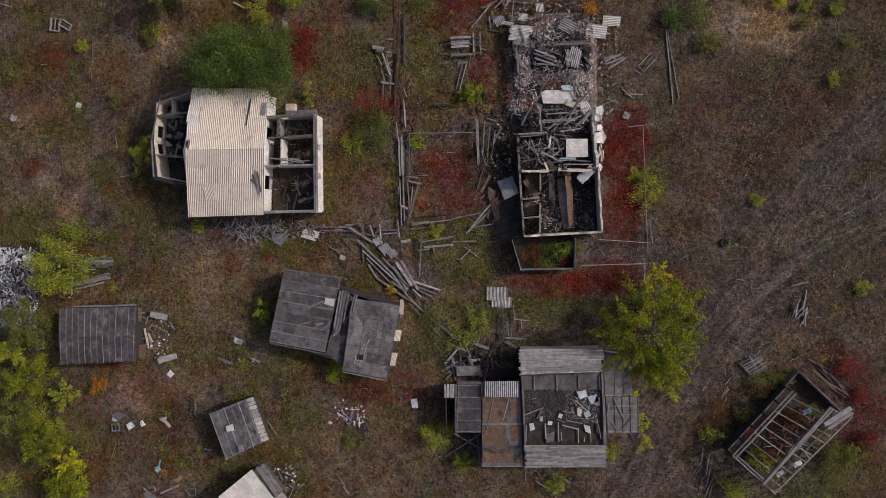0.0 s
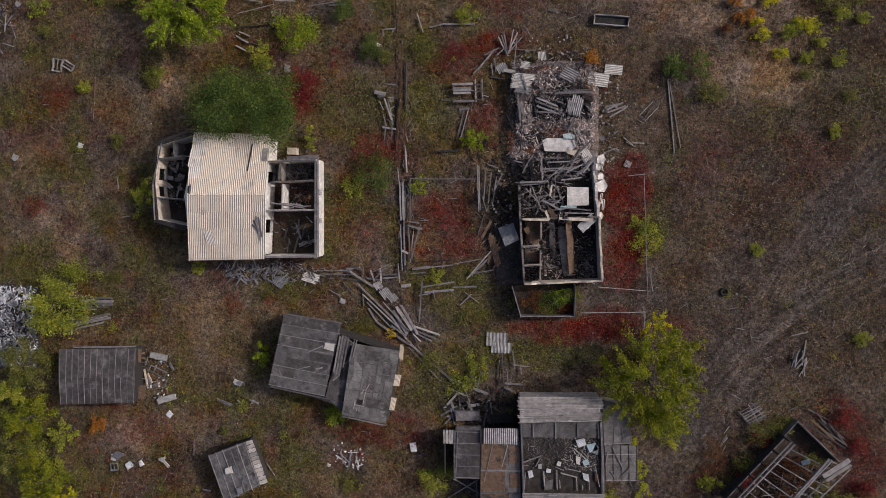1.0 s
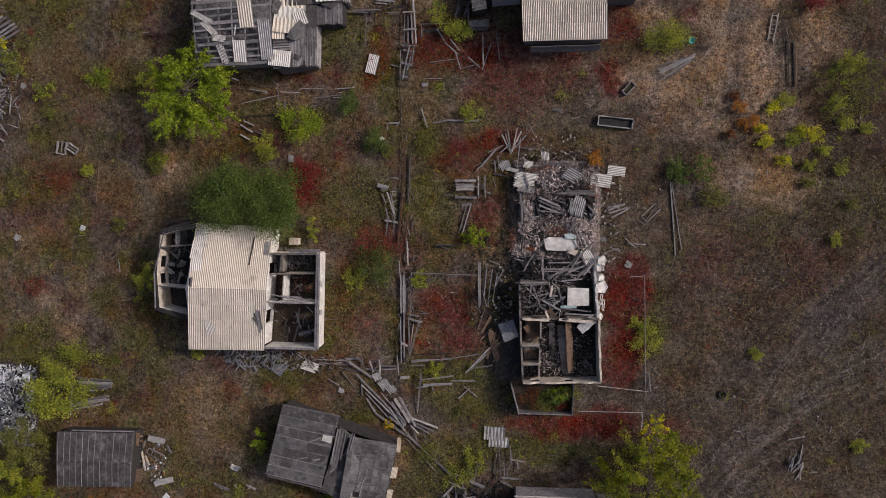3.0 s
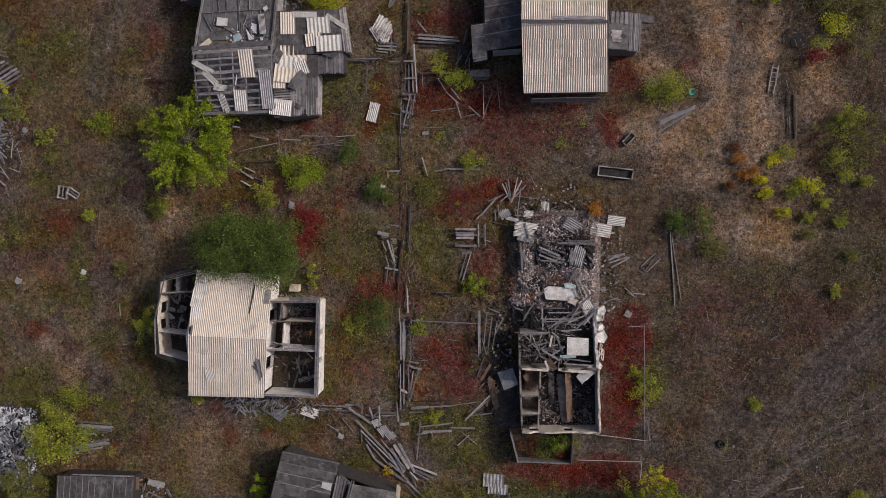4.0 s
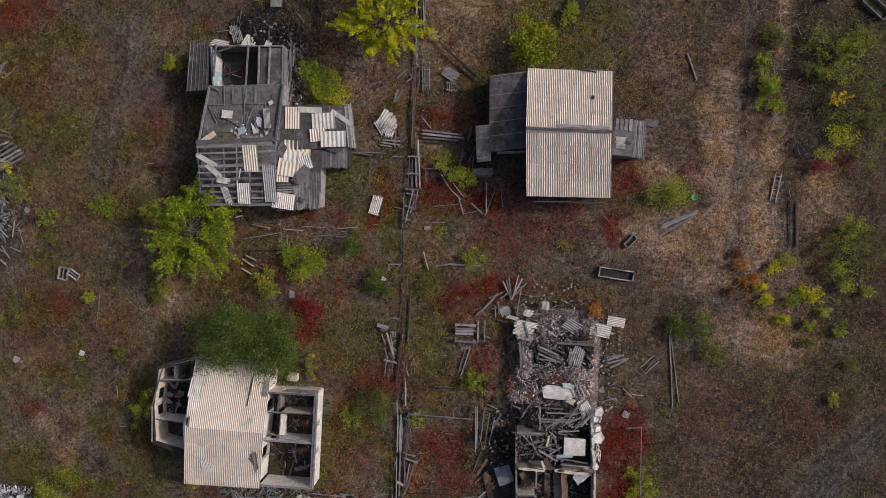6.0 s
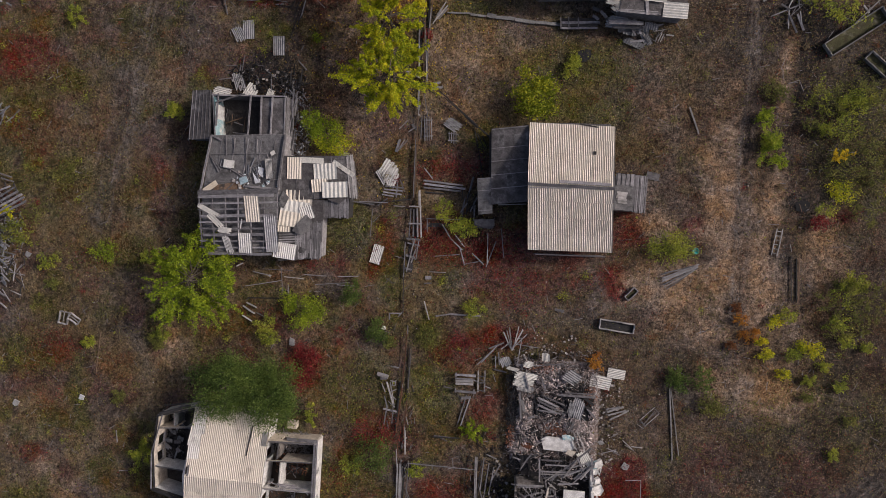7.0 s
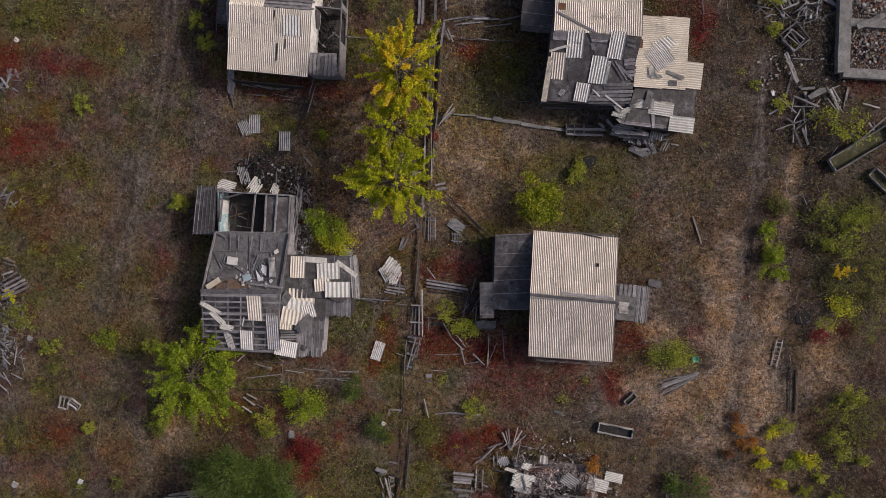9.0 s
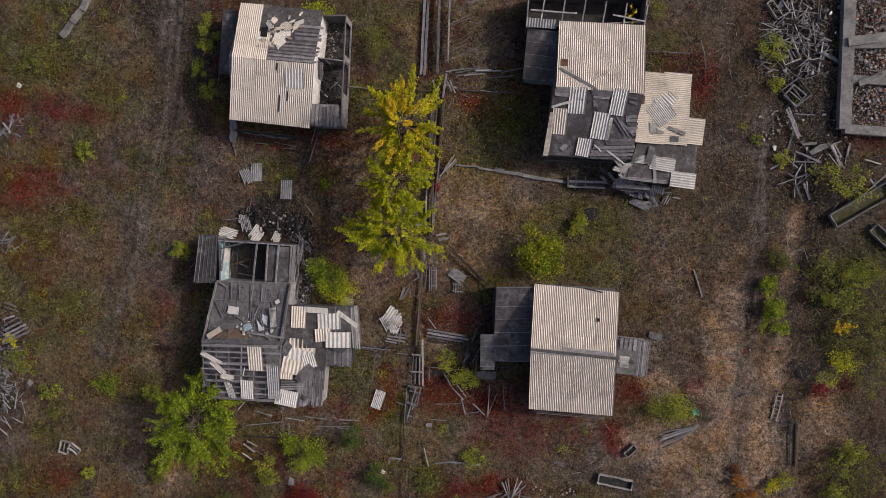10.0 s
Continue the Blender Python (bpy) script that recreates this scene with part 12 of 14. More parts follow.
laid(th, M_WOOD, (-10.43, 11.65, 0.1, -10.24, 10.9, 0.1, 0.11), (-10.36, 15.62, 0.4, -9.81, 15.58, 0.4, 0.11), (-10.34, 15.19, 0.4, -9.8, 15.21, 0.4, 0.11), (-10.14, 15.62, 0.4, -10.12, 15.2, 0.4, 0.09), (-9.87, 15.69, 0.4, -9.85, 15.15, 0.4, 0.11), (-10.46, 16.92, 0.05, -9.7, 16.84, 0.05, 0.16))
laid(th, M_WOOD_PALE, (-10.66, 15.49, 0.5, -9.94, 13.49, 0.5, 0.16))
th = thing("bench", -3.79, 16.20, "grey board bench with three wide planks", "bench")
laid(th, M_WOOD, (-4.28, 16.87, 0.45, -2.32, 16.94, 0.45, 0.27), (-4.21, 16.51, 0.44, -2.51, 16.56, 0.44, 0.22), (-4.16, 15.3, 0.45, -2.19, 15.36, 0.45, 0.27), (-4.2, 16.92, 0, -4.16, 16.67, 0.42, 0.16), (-2.38, 15.49, 0, -2.35, 15.25, 0.42, 0.16), (-2.49, 16.97, 0, -2.47, 16.73, 0.42, 0.16), (-4.14, 15.43, 0, -4.1, 15.19, 0.42, 0.16))
laid(th, M_WOOD_PALE, (-4.15, 16.3, 0.45, -2.5, 16.35, 0.45, 0.27), (-4.13, 16.04, 0.45, -2.49, 16.09, 0.45, 0.27))
th = thing("rack", -1.97, 16.56, "grey wooden rack lying in weeds", "rack")
laid(th, M_WOOD_PALE, (-2.13, 17.39, 0.15, -1.99, 15.34, 0.15, 0.16), (-1.5, 17.41, 0.15, -1.36, 15.41, 0.15, 0.16))
laid(th, M_WOOD, (-2.11, 16.91, 0.22, -1.42, 16.88, 0.22, 0.12), (-2.08, 16.23, 0.22, -1.39, 16.3, 0.22, 0.12), (-2.05, 15.54, 0.22, -1.36, 15.51, 0.22, 0.12), (-1.94, 16.6, 0.2, -1.4, 16.41, 0.2, 0.11), (-2.47, 16.43, 0.1, -1.92, 16.19, 0.1, 0.11), (-1.49, 15.99, 0.1, -0.84, 15.8, 0.1, 0.11))
th = thing("board_heap", 0.01, 19.39, "fan of pale split boards on weeds", "debris")
laid(th, M_WOOD_PALE, (0.72, 19.78, 0.2, -0.09, 21.31, 0.3, 0.16), (0.77, 19.77, 0.3, 0.22, 21.42, 0.3, 0.11), (0.82, 19.89, 0.2, 0.42, 21.76, 0.2, 0.14), (0.87, 19.83, 0.3, 1.67, 21.67, 0.3, 0.16), (0.93, 19.77, 0.35, 1.29, 21.96, 0.35, 0.11), (-2.31, 17.91, 0.2, -0.8, 19.63, 0.2, 0.14))
laid(th, M_WOOD, (0.92, 19.89, 0.2, 2.11, 21.28, 0.2, 0.11), (0.78, 19.69, 0.1, 1.02, 20.22, 0.1, 0.16), (1.64, 20.97, 0.8, 1.45, 18.52, 0.5, 0.11), (-1.33, 19.61, 0.3, 0.01, 20.27, 0.3, 0.16), (-1.9, 18.23, 0.3, -0.5, 20.05, 0.3, 0.14), (-0.37, 19.33, 0.2, -0.21, 18.13, 0.2, 0.14), (-0.97, 18.59, 0.1, 0.07, 18.94, 0.1, 0.11), (-0.17, 19.65, 0.2, 0.64, 20.41, 0.2, 0.16), (-0.71, 17.65, 0.1, 0.51, 17.48, 0.1, 0.14), (1.17, 20.23, 0.1, 3.27, 20.08, 0.1, 0.11), (-0.66, 18.92, 0.1, -0.51, 17.77, 0.1, 0.11))
th = thing("garden_path", -4.38, 13.09, "narrow board path between weedy beds", "walkway")
laid(th, M_WOOD, (-3.04, 14.83, 0.05, -3.72, 11.81, 0.05, 0.14), (-2.66, 14.79, 0.05, -3.35, 11.93, 0.05, 0.14), (-3.56, 14.59, 0.08, -2.61, 14.73, 0.08, 0.33), (-4.45, 15.41, 0.1, -5.26, 15.49, 0.1, 0.11), (-5.76, 10.77, 0.3, -4.25, 10.77, 0.3, 0.09), (-5.34, 10.62, 0.1, -4.51, 10.28, 0.1, 0.09))
laid(th, M_WOOD_DARK, (-5.86, 10.6, 0.25, -3.39, 10.76, 0.25, 0.14))
th = thing("board_heap", 10.17, 14.55, "pale wooden slats beside a collapsed house", "debris")
laid(th, M_WOOD_PALE, (10.08, 14.72, 0.15, 11.53, 15.39, 0.15, 0.22), (10.19, 14.46, 0.2, 11.8, 15.09, 0.2, 0.19), (10.43, 14.05, 0.15, 12.01, 15.05, 0.15, 0.19))
laid(th, M_WOOD, (9.97, 14.97, 0.1, 11.19, 15.33, 0.1, 0.16))
th = thing("board_heap", 11.97, 12.53, "splintered pale laths in weeds", "debris")
laid(th, M_WOOD_PALE, (11.77, 12.22, 0.1, 12.64, 11.52, 0.1, 0.09), (12.62, 11.73, 0.12, 13.6, 11.72, 0.12, 0.11), (12.0, 11.81, 0.1, 12.96, 11.32, 0.1, 0.08), (13.43, 13.75, 0.1, 14.36, 15.24, 0.1, 0.05))
laid(th, M_WOOD, (10.68, 12.38, 0.1, 11.28, 12.83, 0.1, 0.09), (10.0, 10.78, 0.1, 11.26, 11.25, 0.1, 0.11), (10.75, 11.13, 0.1, 11.54, 10.84, 0.1, 0.09), (10.37, 11.32, 0.15, 11.42, 11.05, 0.15, 0.08), (13.15, 14.15, 0.1, 13.73, 13.86, 0.1, 0.08), (13.99, 14.7, 0.1, 14.47, 15.14, 0.1, 0.08), (12.91, 13.88, 0.1, 13.54, 13.54, 0.1, 0.05))
th = thing("plank_walk", -9.59, 29.75, "framed plank walkway over a sunken dark ditch", "walkway")
# first wide dark board stands in for the shaded pit beneath the walk
laid(th, M_WOOD_DARK, (-9.29, 32.12, 0.03, -9.08, 29.34, 0.03, 0.6), (-9.47, 28.86, 0.02, -9.32, 26.05, 0.02, 0.55), (-10.01, 26.65, 0.15, -9.66, 21.78, 0.15, 0.11))
laid(th, M_WOOD, (-9.69, 32.1, 0.3, -9.67, 29.1, 0.3, 0.11), (-9.42, 32.01, 0.2, -9.29, 29.45, 0.2, 0.16), (-9.8, 30.66, 0.4, -8.53, 30.74, 0.4, 0.19), (-9.89, 29.24, 0.35, -8.6, 29.22, 0.35, 0.22), (-9.75, 28.83, 0.35, -8.6, 28.68, 0.35, 0.16), (-9.86, 27.67, 0.3, -8.98, 27.45, 0.3, 0.27), (-9.85, 26.43, 0.3, -9.2, 26.34, 0.3, 0.22), (-9.98, 28.84, 0.25, -9.89, 25.6, 0.25, 0.11), (-8.71, 29.2, 0.3, -8.86, 27.35, 0.3, 0.11), (-9.59, 29.55, 0.4, -8.83, 28.34, 0.4, 0.11), (-10.85, 27.47, 0.1, -9.96, 27.3, 0.1, 0.11), (-8.96, 28.3, 0.2, -9.27, 27.02, 0.2, 0.16))
laid(th, M_WOOD_PALE, (-8.98, 33.78, 0.35, -8.52, 29.45, 0.35, 0.16), (-9.11, 32.16, 0.22, -8.86, 29.5, 0.22, 0.19), (-9.85, 32.26, 0.4, -8.68, 32.33, 0.4, 0.16), (-9.12, 29.18, 0.45, -9.64, 26.1, 0.45, 0.14))
th = thing("board_path", -6.03, 31.56, "grey board platforms beside a ruined path", "walkway")
laid(th, M_WOOD, (-8.72, 34.76, 0.2, -5.08, 34.6, 0.2, 0.22), (-8.63, 34.45, 0.2, -4.84, 34.31, 0.2, 0.27), (-8.66, 34.13, 0.18, -5.24, 34.05, 0.18, 0.22), (-8.16, 31.24, 0.25, -4.55, 31.41, 0.25, 0.1), (-8.11, 31.25, 0.25, -7.99, 30.03, 0.25, 0.1), (-6.62, 30.82, 0.3, -5.75, 29.58, 0.3, 0.14), (-5.76, 29.56, 0.2, -4.6, 28.62, 0.2, 0.14), (-5.37, 29.98, 0.2, -4.41, 28.91, 0.2, 0.11), (-4.84, 28.86, 0.2, -4.25, 27.21, 0.2, 0.14), (-3.61, 28.36, 0.25, -2.46, 27.42, 0.25, 0.14), (-1.52, 29.67, 0.3, -2.23, 27.24, 0.3, 0.11), (-4.26, 27.3, 0.15, -2.91, 27.67, 0.15, 0.11))
laid(th, M_WOOD, (-7.2, 27.77, 0.1, -4.83, 28.15, 0.1, 0.11), (-8.75, 35.94, 0.4, -7.86, 34.97, 0.4, 0.14), (-1.12, 30.87, 0.2, -0.69, 28.25, 0.2, 0.11))
laid(th, M_WOOD_DARK, (-8.47, 33.71, 0.1, -6.7, 33.68, 0.1, 0.16), (-8.02, 30.64, 0.02, -5.9, 30.87, 0.02, 0.49), (-4.41, 40.05, 0.1, -2.95, 34.39, 0.1, 0.11))
laid(th, M_WOOD_PALE, (-2.33, 30.37, 0.6, -2.16, 27.63, 0.6, 0.11))
th = thing("path_rail", -11.10, 29.11, "long brown rails beside a garden path", "fence")
laid(th, M_WOOD, (-9.76, 38.59, 0.3, -9.57, 33.19, 0.3, 0.11), (-11.28, 38.44, 0.06, -11.55, 37.25, 0.06, 0.33), (-9.08, 33.78, 0.4, -8.93, 32.19, 0.4, 0.14), (-11.42, 39.39, 0.1, -10.64, 40.26, 0.1, 0.11), (-14.61, 32.35, 0.4, -11.91, 32.42, 0.4, 0.11), (-12.87, 32.09, 0.3, -11.96, 32.83, 0.3, 0.16), (-15.49, 32.3, 0.3, -13.25, 32.16, 0.3, 0.16), (-10.29, 32.2, 0.3, -11.36, 32.19, 0.3, 0.11), (-13.3, 31.73, 0.4, -13.34, 29.14, 0.4, 0.09), (-16.2, 25.02, 0.15, -14.24, 25.24, 0.15, 0.11), (-16.25, 24.24, 0.15, -14.49, 24.28, 0.15, 0.11))
laid(th, M_WOOD, (-11.0, 21.99, 0.1, -9.8, 22.08, 0.1, 0.16), (-10.15, 21.71, 0.1, -9.72, 22.31, 0.1, 0.11), (-11.01, 22.03, 0.05, -10.95, 21.38, 0.05, 0.16), (-7.86, 25.69, 0.1, -7.28, 25.76, 0.1, 0.44), (-7.92, 25.14, 0.1, -7.23, 25.22, 0.1, 0.16), (-6.55, 22.17, 0.2, -5.07, 22.51, 0.2, 0.16), (-5.08, 22.48, 0.1, -2.4, 22.53, 0.1, 0.22), (-7.49, 26.28, 0.1, -5.99, 26.34, 0.1, 0.08))
laid(th, M_RUST, (-9.77, 37.42, 0.2, -9.74, 33.69, 0.2, 0.09))
laid(th, M_WOOD_DARK, (-14.11, 32.16, 0.1, -9.84, 32.93, 0.1, 0.16))
laid(th, M_WOOD_PALE, (-7.75, 23.44, 0.2, -7.16, 21.77, 0.2, 0.14))
th = thing("board_stack", -11.99, 33.93, "grey boards under broken roofing sheets", "debris")
laid(th, M_WOOD, (-12.32, 33.96, 0.1, -10.58, 33.92, 0.1, 0.19), (-12.4, 33.68, 0.1, -10.67, 33.64, 0.1, 0.19), (-12.48, 33.4, 0.1, -10.74, 33.31, 0.1, 0.19), (-11.18, 34.61, 0.12, -11.2, 33.0, 0.12, 0.16), (-10.98, 34.74, 0.15, -10.44, 33.62, 0.15, 0.11), (-12.57, 33.18, 0.08, -11.48, 33.08, 0.08, 0.16))
th = thing("garden_fence", -23.04, 23.28, "thin grey poles of a garden fence in the weeds", "fence")
laid(th, M_WOOD, (-25.09, 23.35, 0.5, -21.58, 24.2, 0.5, 0.09), (-21.68, 25.4, 0.5, -21.38, 23.23, 0.5, 0.09), (-19.45, 24.97, 0.4, -17.24, 25.01, 0.4, 0.1), (-18.3, 24.09, 0.3, -15.03, 24.58, 0.3, 0.1), (-21.04, 23.82, 0, -20.72, 23.1, 0.8, 0.11), (-24.54, 24.79, 0.2, -22.83, 24.54, 0.2, 0.11), (-23.98, 20.83, 0.1, -23.1, 20.48, 0.1, 0.08), (-23.48, 25.12, 0.1, -20.68, 25.21, 0.1, 0.09))
laid(th, M_WOOD_PALE, (-21.36, 24.59, 0.4, -19.41, 24.54, 0.4, 0.09), (-25.3, 21.35, 0.15, -24.12, 20.71, 0.15, 0.19), (-24.97, 21.74, 0.2, -23.92, 21.31, 0.2, 0.16), (-25.35, 20.45, 0.15, -24.34, 19.96, 0.15, 0.16))
laid(th, M_WOOD_DARK, (-24.93, 22.17, 0.1, -21.57, 22.45, 0.1, 0.14))
th = thing("garden_fence", 0.09, -10.59, "grey rails and leaning posts in grass", "fence")
laid(th, M_WOOD, (1.16, -8.2, 0.4, 1.45, -11.47, 0.4, 0.11), (2.18, -8.19, 0.3, 2.43, -9.81, 0.3, 0.14), (1.68, -9.84, 0.3, 1.82, -11.2, 0.3, 0.11), (1.56, -11.41, 0.15, 3.18, -11.46, 0.15, 0.22), (1.46, -11.79, 0.15, 2.38, -12.15, 0.15, 0.27), (0.73, -11.0, 0.1, 1.81, -10.64, 0.1, 0.11), (-2.0, -10.26, 0.1, -0.87, -12.44, 0.1, 0.16), (-1.09, -12.17, 0.1, -0.8, -10.23, 0.1, 0.11), (-1.53, -12.07, 0.12, -0.05, -12.57, 0.12, 0.33), (-2.52, -11.66, 0.1, -1.61, -13.85, 0.1, 0.16), (-3.61, -12.25, 0.1, -2.17, -12.87, 0.1, 0.16))
laid(th, M_WOOD_PALE, (2.32, -9.55, 0.3, 3.82, -9.66, 0.3, 0.14), (2.97, -9.6, 0.2, 3.1, -10.47, 0.2, 0.14), (-2.97, -11.46, 0.1, -1.97, -11.87, 0.1, 0.14))
laid(th, M_WOOD_DARK, (1.02, -9.33, 0.2, 0.97, -11.8, 0.2, 0.11))
th = thing("rail_fence", 12.16, -0.25, "thin grey garden rails over red weeds", "fence")
laid(th, M_WOOD_PALE, (8.49, -4.2, 0.8, 14.27, -3.9, 0.8, 0.08), (10.02, -1.75, 0.5, 14.68, -1.97, 0.5, 0.07), (14.37, -4.09, 0.4, 14.32, -5.69, 0.4, 0.05))
laid(th, M_WOOD, (14.33, -3.91, 0.1, 14.32, -5.22, 0.8, 0.08), (13.66, 8.84, 0.6, 14.46, -2.07, 0.6, 0.07), (8.38, -3.99, 0.8, 9.27, -2.59, 0.8, 0.08), (7.92, -1.84, 0.6, 8.81, -3.41, 0.6, 0.09), (14.66, -0.13, 0.3, 14.99, -1.97, 0.3, 0.14), (15.12, 0.03, 0.1, 15.75, -0.49, 0.1, 0.08), (14.54, -0.4, 0.2, 14.86, -2.19, 0.2, 0.08), (12.24, 8.67, 0.6, 13.66, 8.84, 0.6, 0.07))
th = thing("pole_pair", 14.55, 16.75, "two long pale poles lying in weeds", "debris")
laid(th, M_WOOD, (14.25, 15.60, 0.06, 14.83, 15.09, 0.06, 0.08), (13.18, 14.32, 0.06, 13.71, 13.76, 0.06, 0.08))
laid(th, M_WOOD_PALE, (15.54, 17.47, 0.08, 16.40, 10.88, 0.08, 0.15), (15.70, 17.22, 0.08, 16.94, 11.39, 0.08, 0.11), (13.13, 14.27, 0.06, 14.35, 15.60, 0.06, 0.06), (13.65, 13.76, 0.06, 14.83, 15.09, 0.06, 0.06))

th = thing("board_heap", -35.52, -10.19, "collapsed shed end with orange boards and grey panels", "debris")
laid(th, M_BROWN, (-34.98, -10.03, 0.9, -34.51, -9.98, 0.4, 0.22), (-35.05, -10.44, 0.8, -34.46, -10.49, 0.4, 0.22), (-35.06, -10.9, 0.8, -34.47, -10.88, 0.8, 0.16), (-35.1, -13.64, 0.8, -34.68, -13.63, 0.3, 0.22), (-35.16, -14.13, 0.7, -34.57, -14.22, 0.7, 0.22))
laid(th, M_WOOD_BROWN, (-35.05, -10.25, 0.6, -34.23, -10.68, 0.6, 0.16), (-35.29, -14.57, 0.3, -34.33, -14.07, 0.3, 0.16))
laid(th, M_PLASTER_TAN, (-34.59, -11.64, 0.4, -34.26, -13.36, 0.4, 0.22), (-34.3, -12.11, 0.3, -33.84, -13.02, 0.3, 0.22))
laid(th, M_SLATE_GREY, (-33.86, -10.1, 0.6, -32.26, -10.44, 0.3, 0.82), (-33.29, -14.97, 0.25, -31.39, -14.33, 0.25, 0.76))
laid(th, M_WOOD, (-33.87, -11.22, 0.4, -32.23, -11.91, 0.4, 0.14), (-34.12, -11.74, 0.4, -32.59, -12.5, 0.4, 0.14), (-33.87, -11.22, 0.4, -34.12, -11.74, 0.4, 0.14), (-32.23, -11.91, 0.4, -32.59, -12.5, 0.4, 0.14), (-33.43, -11.39, 0.35, -33.67, -11.97, 0.35, 0.09), (-34.94, -11.31, 0.4, -34.23, -11.52, 0.4, 0.11), (-35.08, -12.7, 0.4, -34.25, -12.55, 0.4, 0.11), (-34.16, -10.35, 0.5, -34.41, -11.22, 0.5, 0.14), (-34.73, -13.19, 0.2, -33.53, -12.91, 0.2, 0.11))
laid(th, M_TIN, (-33.78, -13.38, 0.2, -33.18, -13.02, 0.2, 0.33), (-34.19, -12.69, 0.3, -33.96, -13.25, 0.3, 0.27), (-32.14, -10.93, 0.1, -31.68, -11.72, 0.1, 0.27))
th = thing("board_stack", -41.79, -4.66, "two stacks of long grey slab boards on weeds", "debris")
laid(th, M_WOOD, (-41.54, -4.62, 0.35, -38.07, -4.6, 0.35, 0.22), (-41.39, -4.9, 0.4, -37.81, -4.88, 0.4, 0.25), (-41.44, -5.25, 0.35, -37.97, -5.28, 0.35, 0.27), (-41.36, -5.6, 0.3, -38.48, -5.53, 0.3, 0.22), (-42.16, -7.16, 0.4, -38.31, -6.2, 0.4, 0.27), (-42.09, -7.5, 0.35, -38.23, -6.6, 0.35, 0.27), (-41.89, -7.85, 0.3, -38.87, -7.08, 0.3, 0.22), (-41.55, -5.9, 0.2, -39.75, -5.8, 0.2, 0.16))
laid(th, M_WOOD_PALE, (-41.99, -5.14, 0.5, -42.18, -8.41, 0.5, 0.11), (-41.38, -5.07, 0.42, -37.92, -5.05, 0.42, 0.14), (-42.01, -7.32, 0.45, -38.4, -6.42, 0.45, 0.14))

th = thing("board_heap", 15.45, 28.03, "fan of long grey poles on pale chips", "debris")
laid(th, M_WOOD, (13.71, 27.93, 0.15, 16.44, 28.98, 0.15, 0.14), (13.84, 27.63, 0.15, 16.93, 29.15, 0.15, 0.16), (13.86, 27.32, 0.15, 16.85, 28.9, 0.15, 0.16), (13.98, 27.02, 0.15, 16.66, 28.68, 0.15, 0.14), (14.31, 26.63, 0.15, 16.76, 28.74, 0.15, 0.14), (14.0, 28.15, 0.15, 16.06, 28.76, 0.15, 0.11))
laid(th, M_WOOD_PALE, (13.82, 27.47, 0.25, 16.81, 28.98, 0.25, 0.11), (14.07, 26.81, 0.25, 16.54, 28.56, 0.25, 0.11))
th = thing("fallen_roof", -49.8, 29.92, "collapsed roof of parallel grey boards in weeds", "debris")
laid(th, M_WOOD, (-50.52, 28.09, 0.5, -47.84, 29.69, 0.5, 0.27), (-50.5, 28.53, 0.55, -48.05, 30.06, 0.55, 0.27), (-50.47, 28.97, 0.6, -48.26, 30.32, 0.6, 0.27), (-50.48, 29.47, 0.6, -48.62, 30.63, 0.6, 0.27), (-50.5, 29.96, 0.6, -49.1, 30.93, 0.6, 0.22), (-50.72, 30.52, 0.5, -49.55, 31.03, 0.5, 0.22), (-50.6, 31.76, 0.4, -49.29, 31.5, 0.4, 0.16), (-50.74, 32.19, 0.4, -49.54, 31.93, 0.4, 0.16))
laid(th, M_WOOD_DARK, (-49.28, 31.28, 0.4, -48.27, 29.35, 0.4, 0.16), (-50.23, 31.34, 0.4, -49.42, 28.39, 0.4, 0.16), (-50.65, 27.89, 0.2, -48.75, 28.45, 0.2, 0.16))
th = thing("board_heap", -49.97, 24.01, "grey splintered boards and logs in weeds", "debris")
laid(th, M_WOOD, (-50.65, 25.53, 0.25, -49.56, 25.04, 0.25, 0.22), (-50.62, 24.52, 0.25, -48.93, 24.29, 0.25, 0.16), (-50.61, 24.07, 0.25, -49.04, 23.78, 0.25, 0.16), (-50.35, 23.64, 0.25, -49.41, 24.04, 0.25, 0.16), (-50.58, 23.06, 0.25, -49.71, 22.22, 0.25, 0.16), (-50.31, 22.29, 0.25, -49.45, 21.56, 0.25, 0.14), (-50.52, 21.37, 0.25, -49.81, 21.76, 0.25, 0.16), (-50.14, 20.71, 0.25, -49.26, 19.53, 0.25, 0.11), (-50.49, 20.35, 0.25, -49.76, 20.06, 0.25, 0.16), (-50.05, 25.34, 0.25, -50.25, 23.98, 0.25, 0.14), (-49.73, 22.89, 0.25, -49.12, 22.59, 0.25, 0.11), (-50.46, 19.44, 0.25, -49.6, 18.83, 0.25, 0.16))
laid(th, M_TIN, (-50.57, 25.2, 0.2, -49.95, 24.79, 0.2, 0.33), (-50.34, 21.94, 0.2, -49.84, 21.19, 0.2, 0.33), (-50.64, 23.73, 0.2, -50.03, 23.32, 0.2, 0.27))

th = thing("yard_kerb", -4.87, 49.68, "low grey kerb of sunken boards across a yard", "kerb")
laid(th, M_CONCRETE, (-7.78, 50.29, 0.08, -5.69, 50.35, 0.08, 0.2), (-5.68, 50.24, 0.1, -4.21, 50.16, 0.1, 0.25), (-4.12, 50.26, 0.15, -3.28, 50.17, 0.15, 0.55))
laid(th, M_CONCRETE, (-3.28, 50.13, 0.1, -1.61, 50.06, 0.1, 0.4), (-1.56, 50.01, 0.1, 0.31, 49.85, 0.1, 0.42), (0.36, 49.86, 0.1, 2.62, 49.79, 0.1, 0.36))

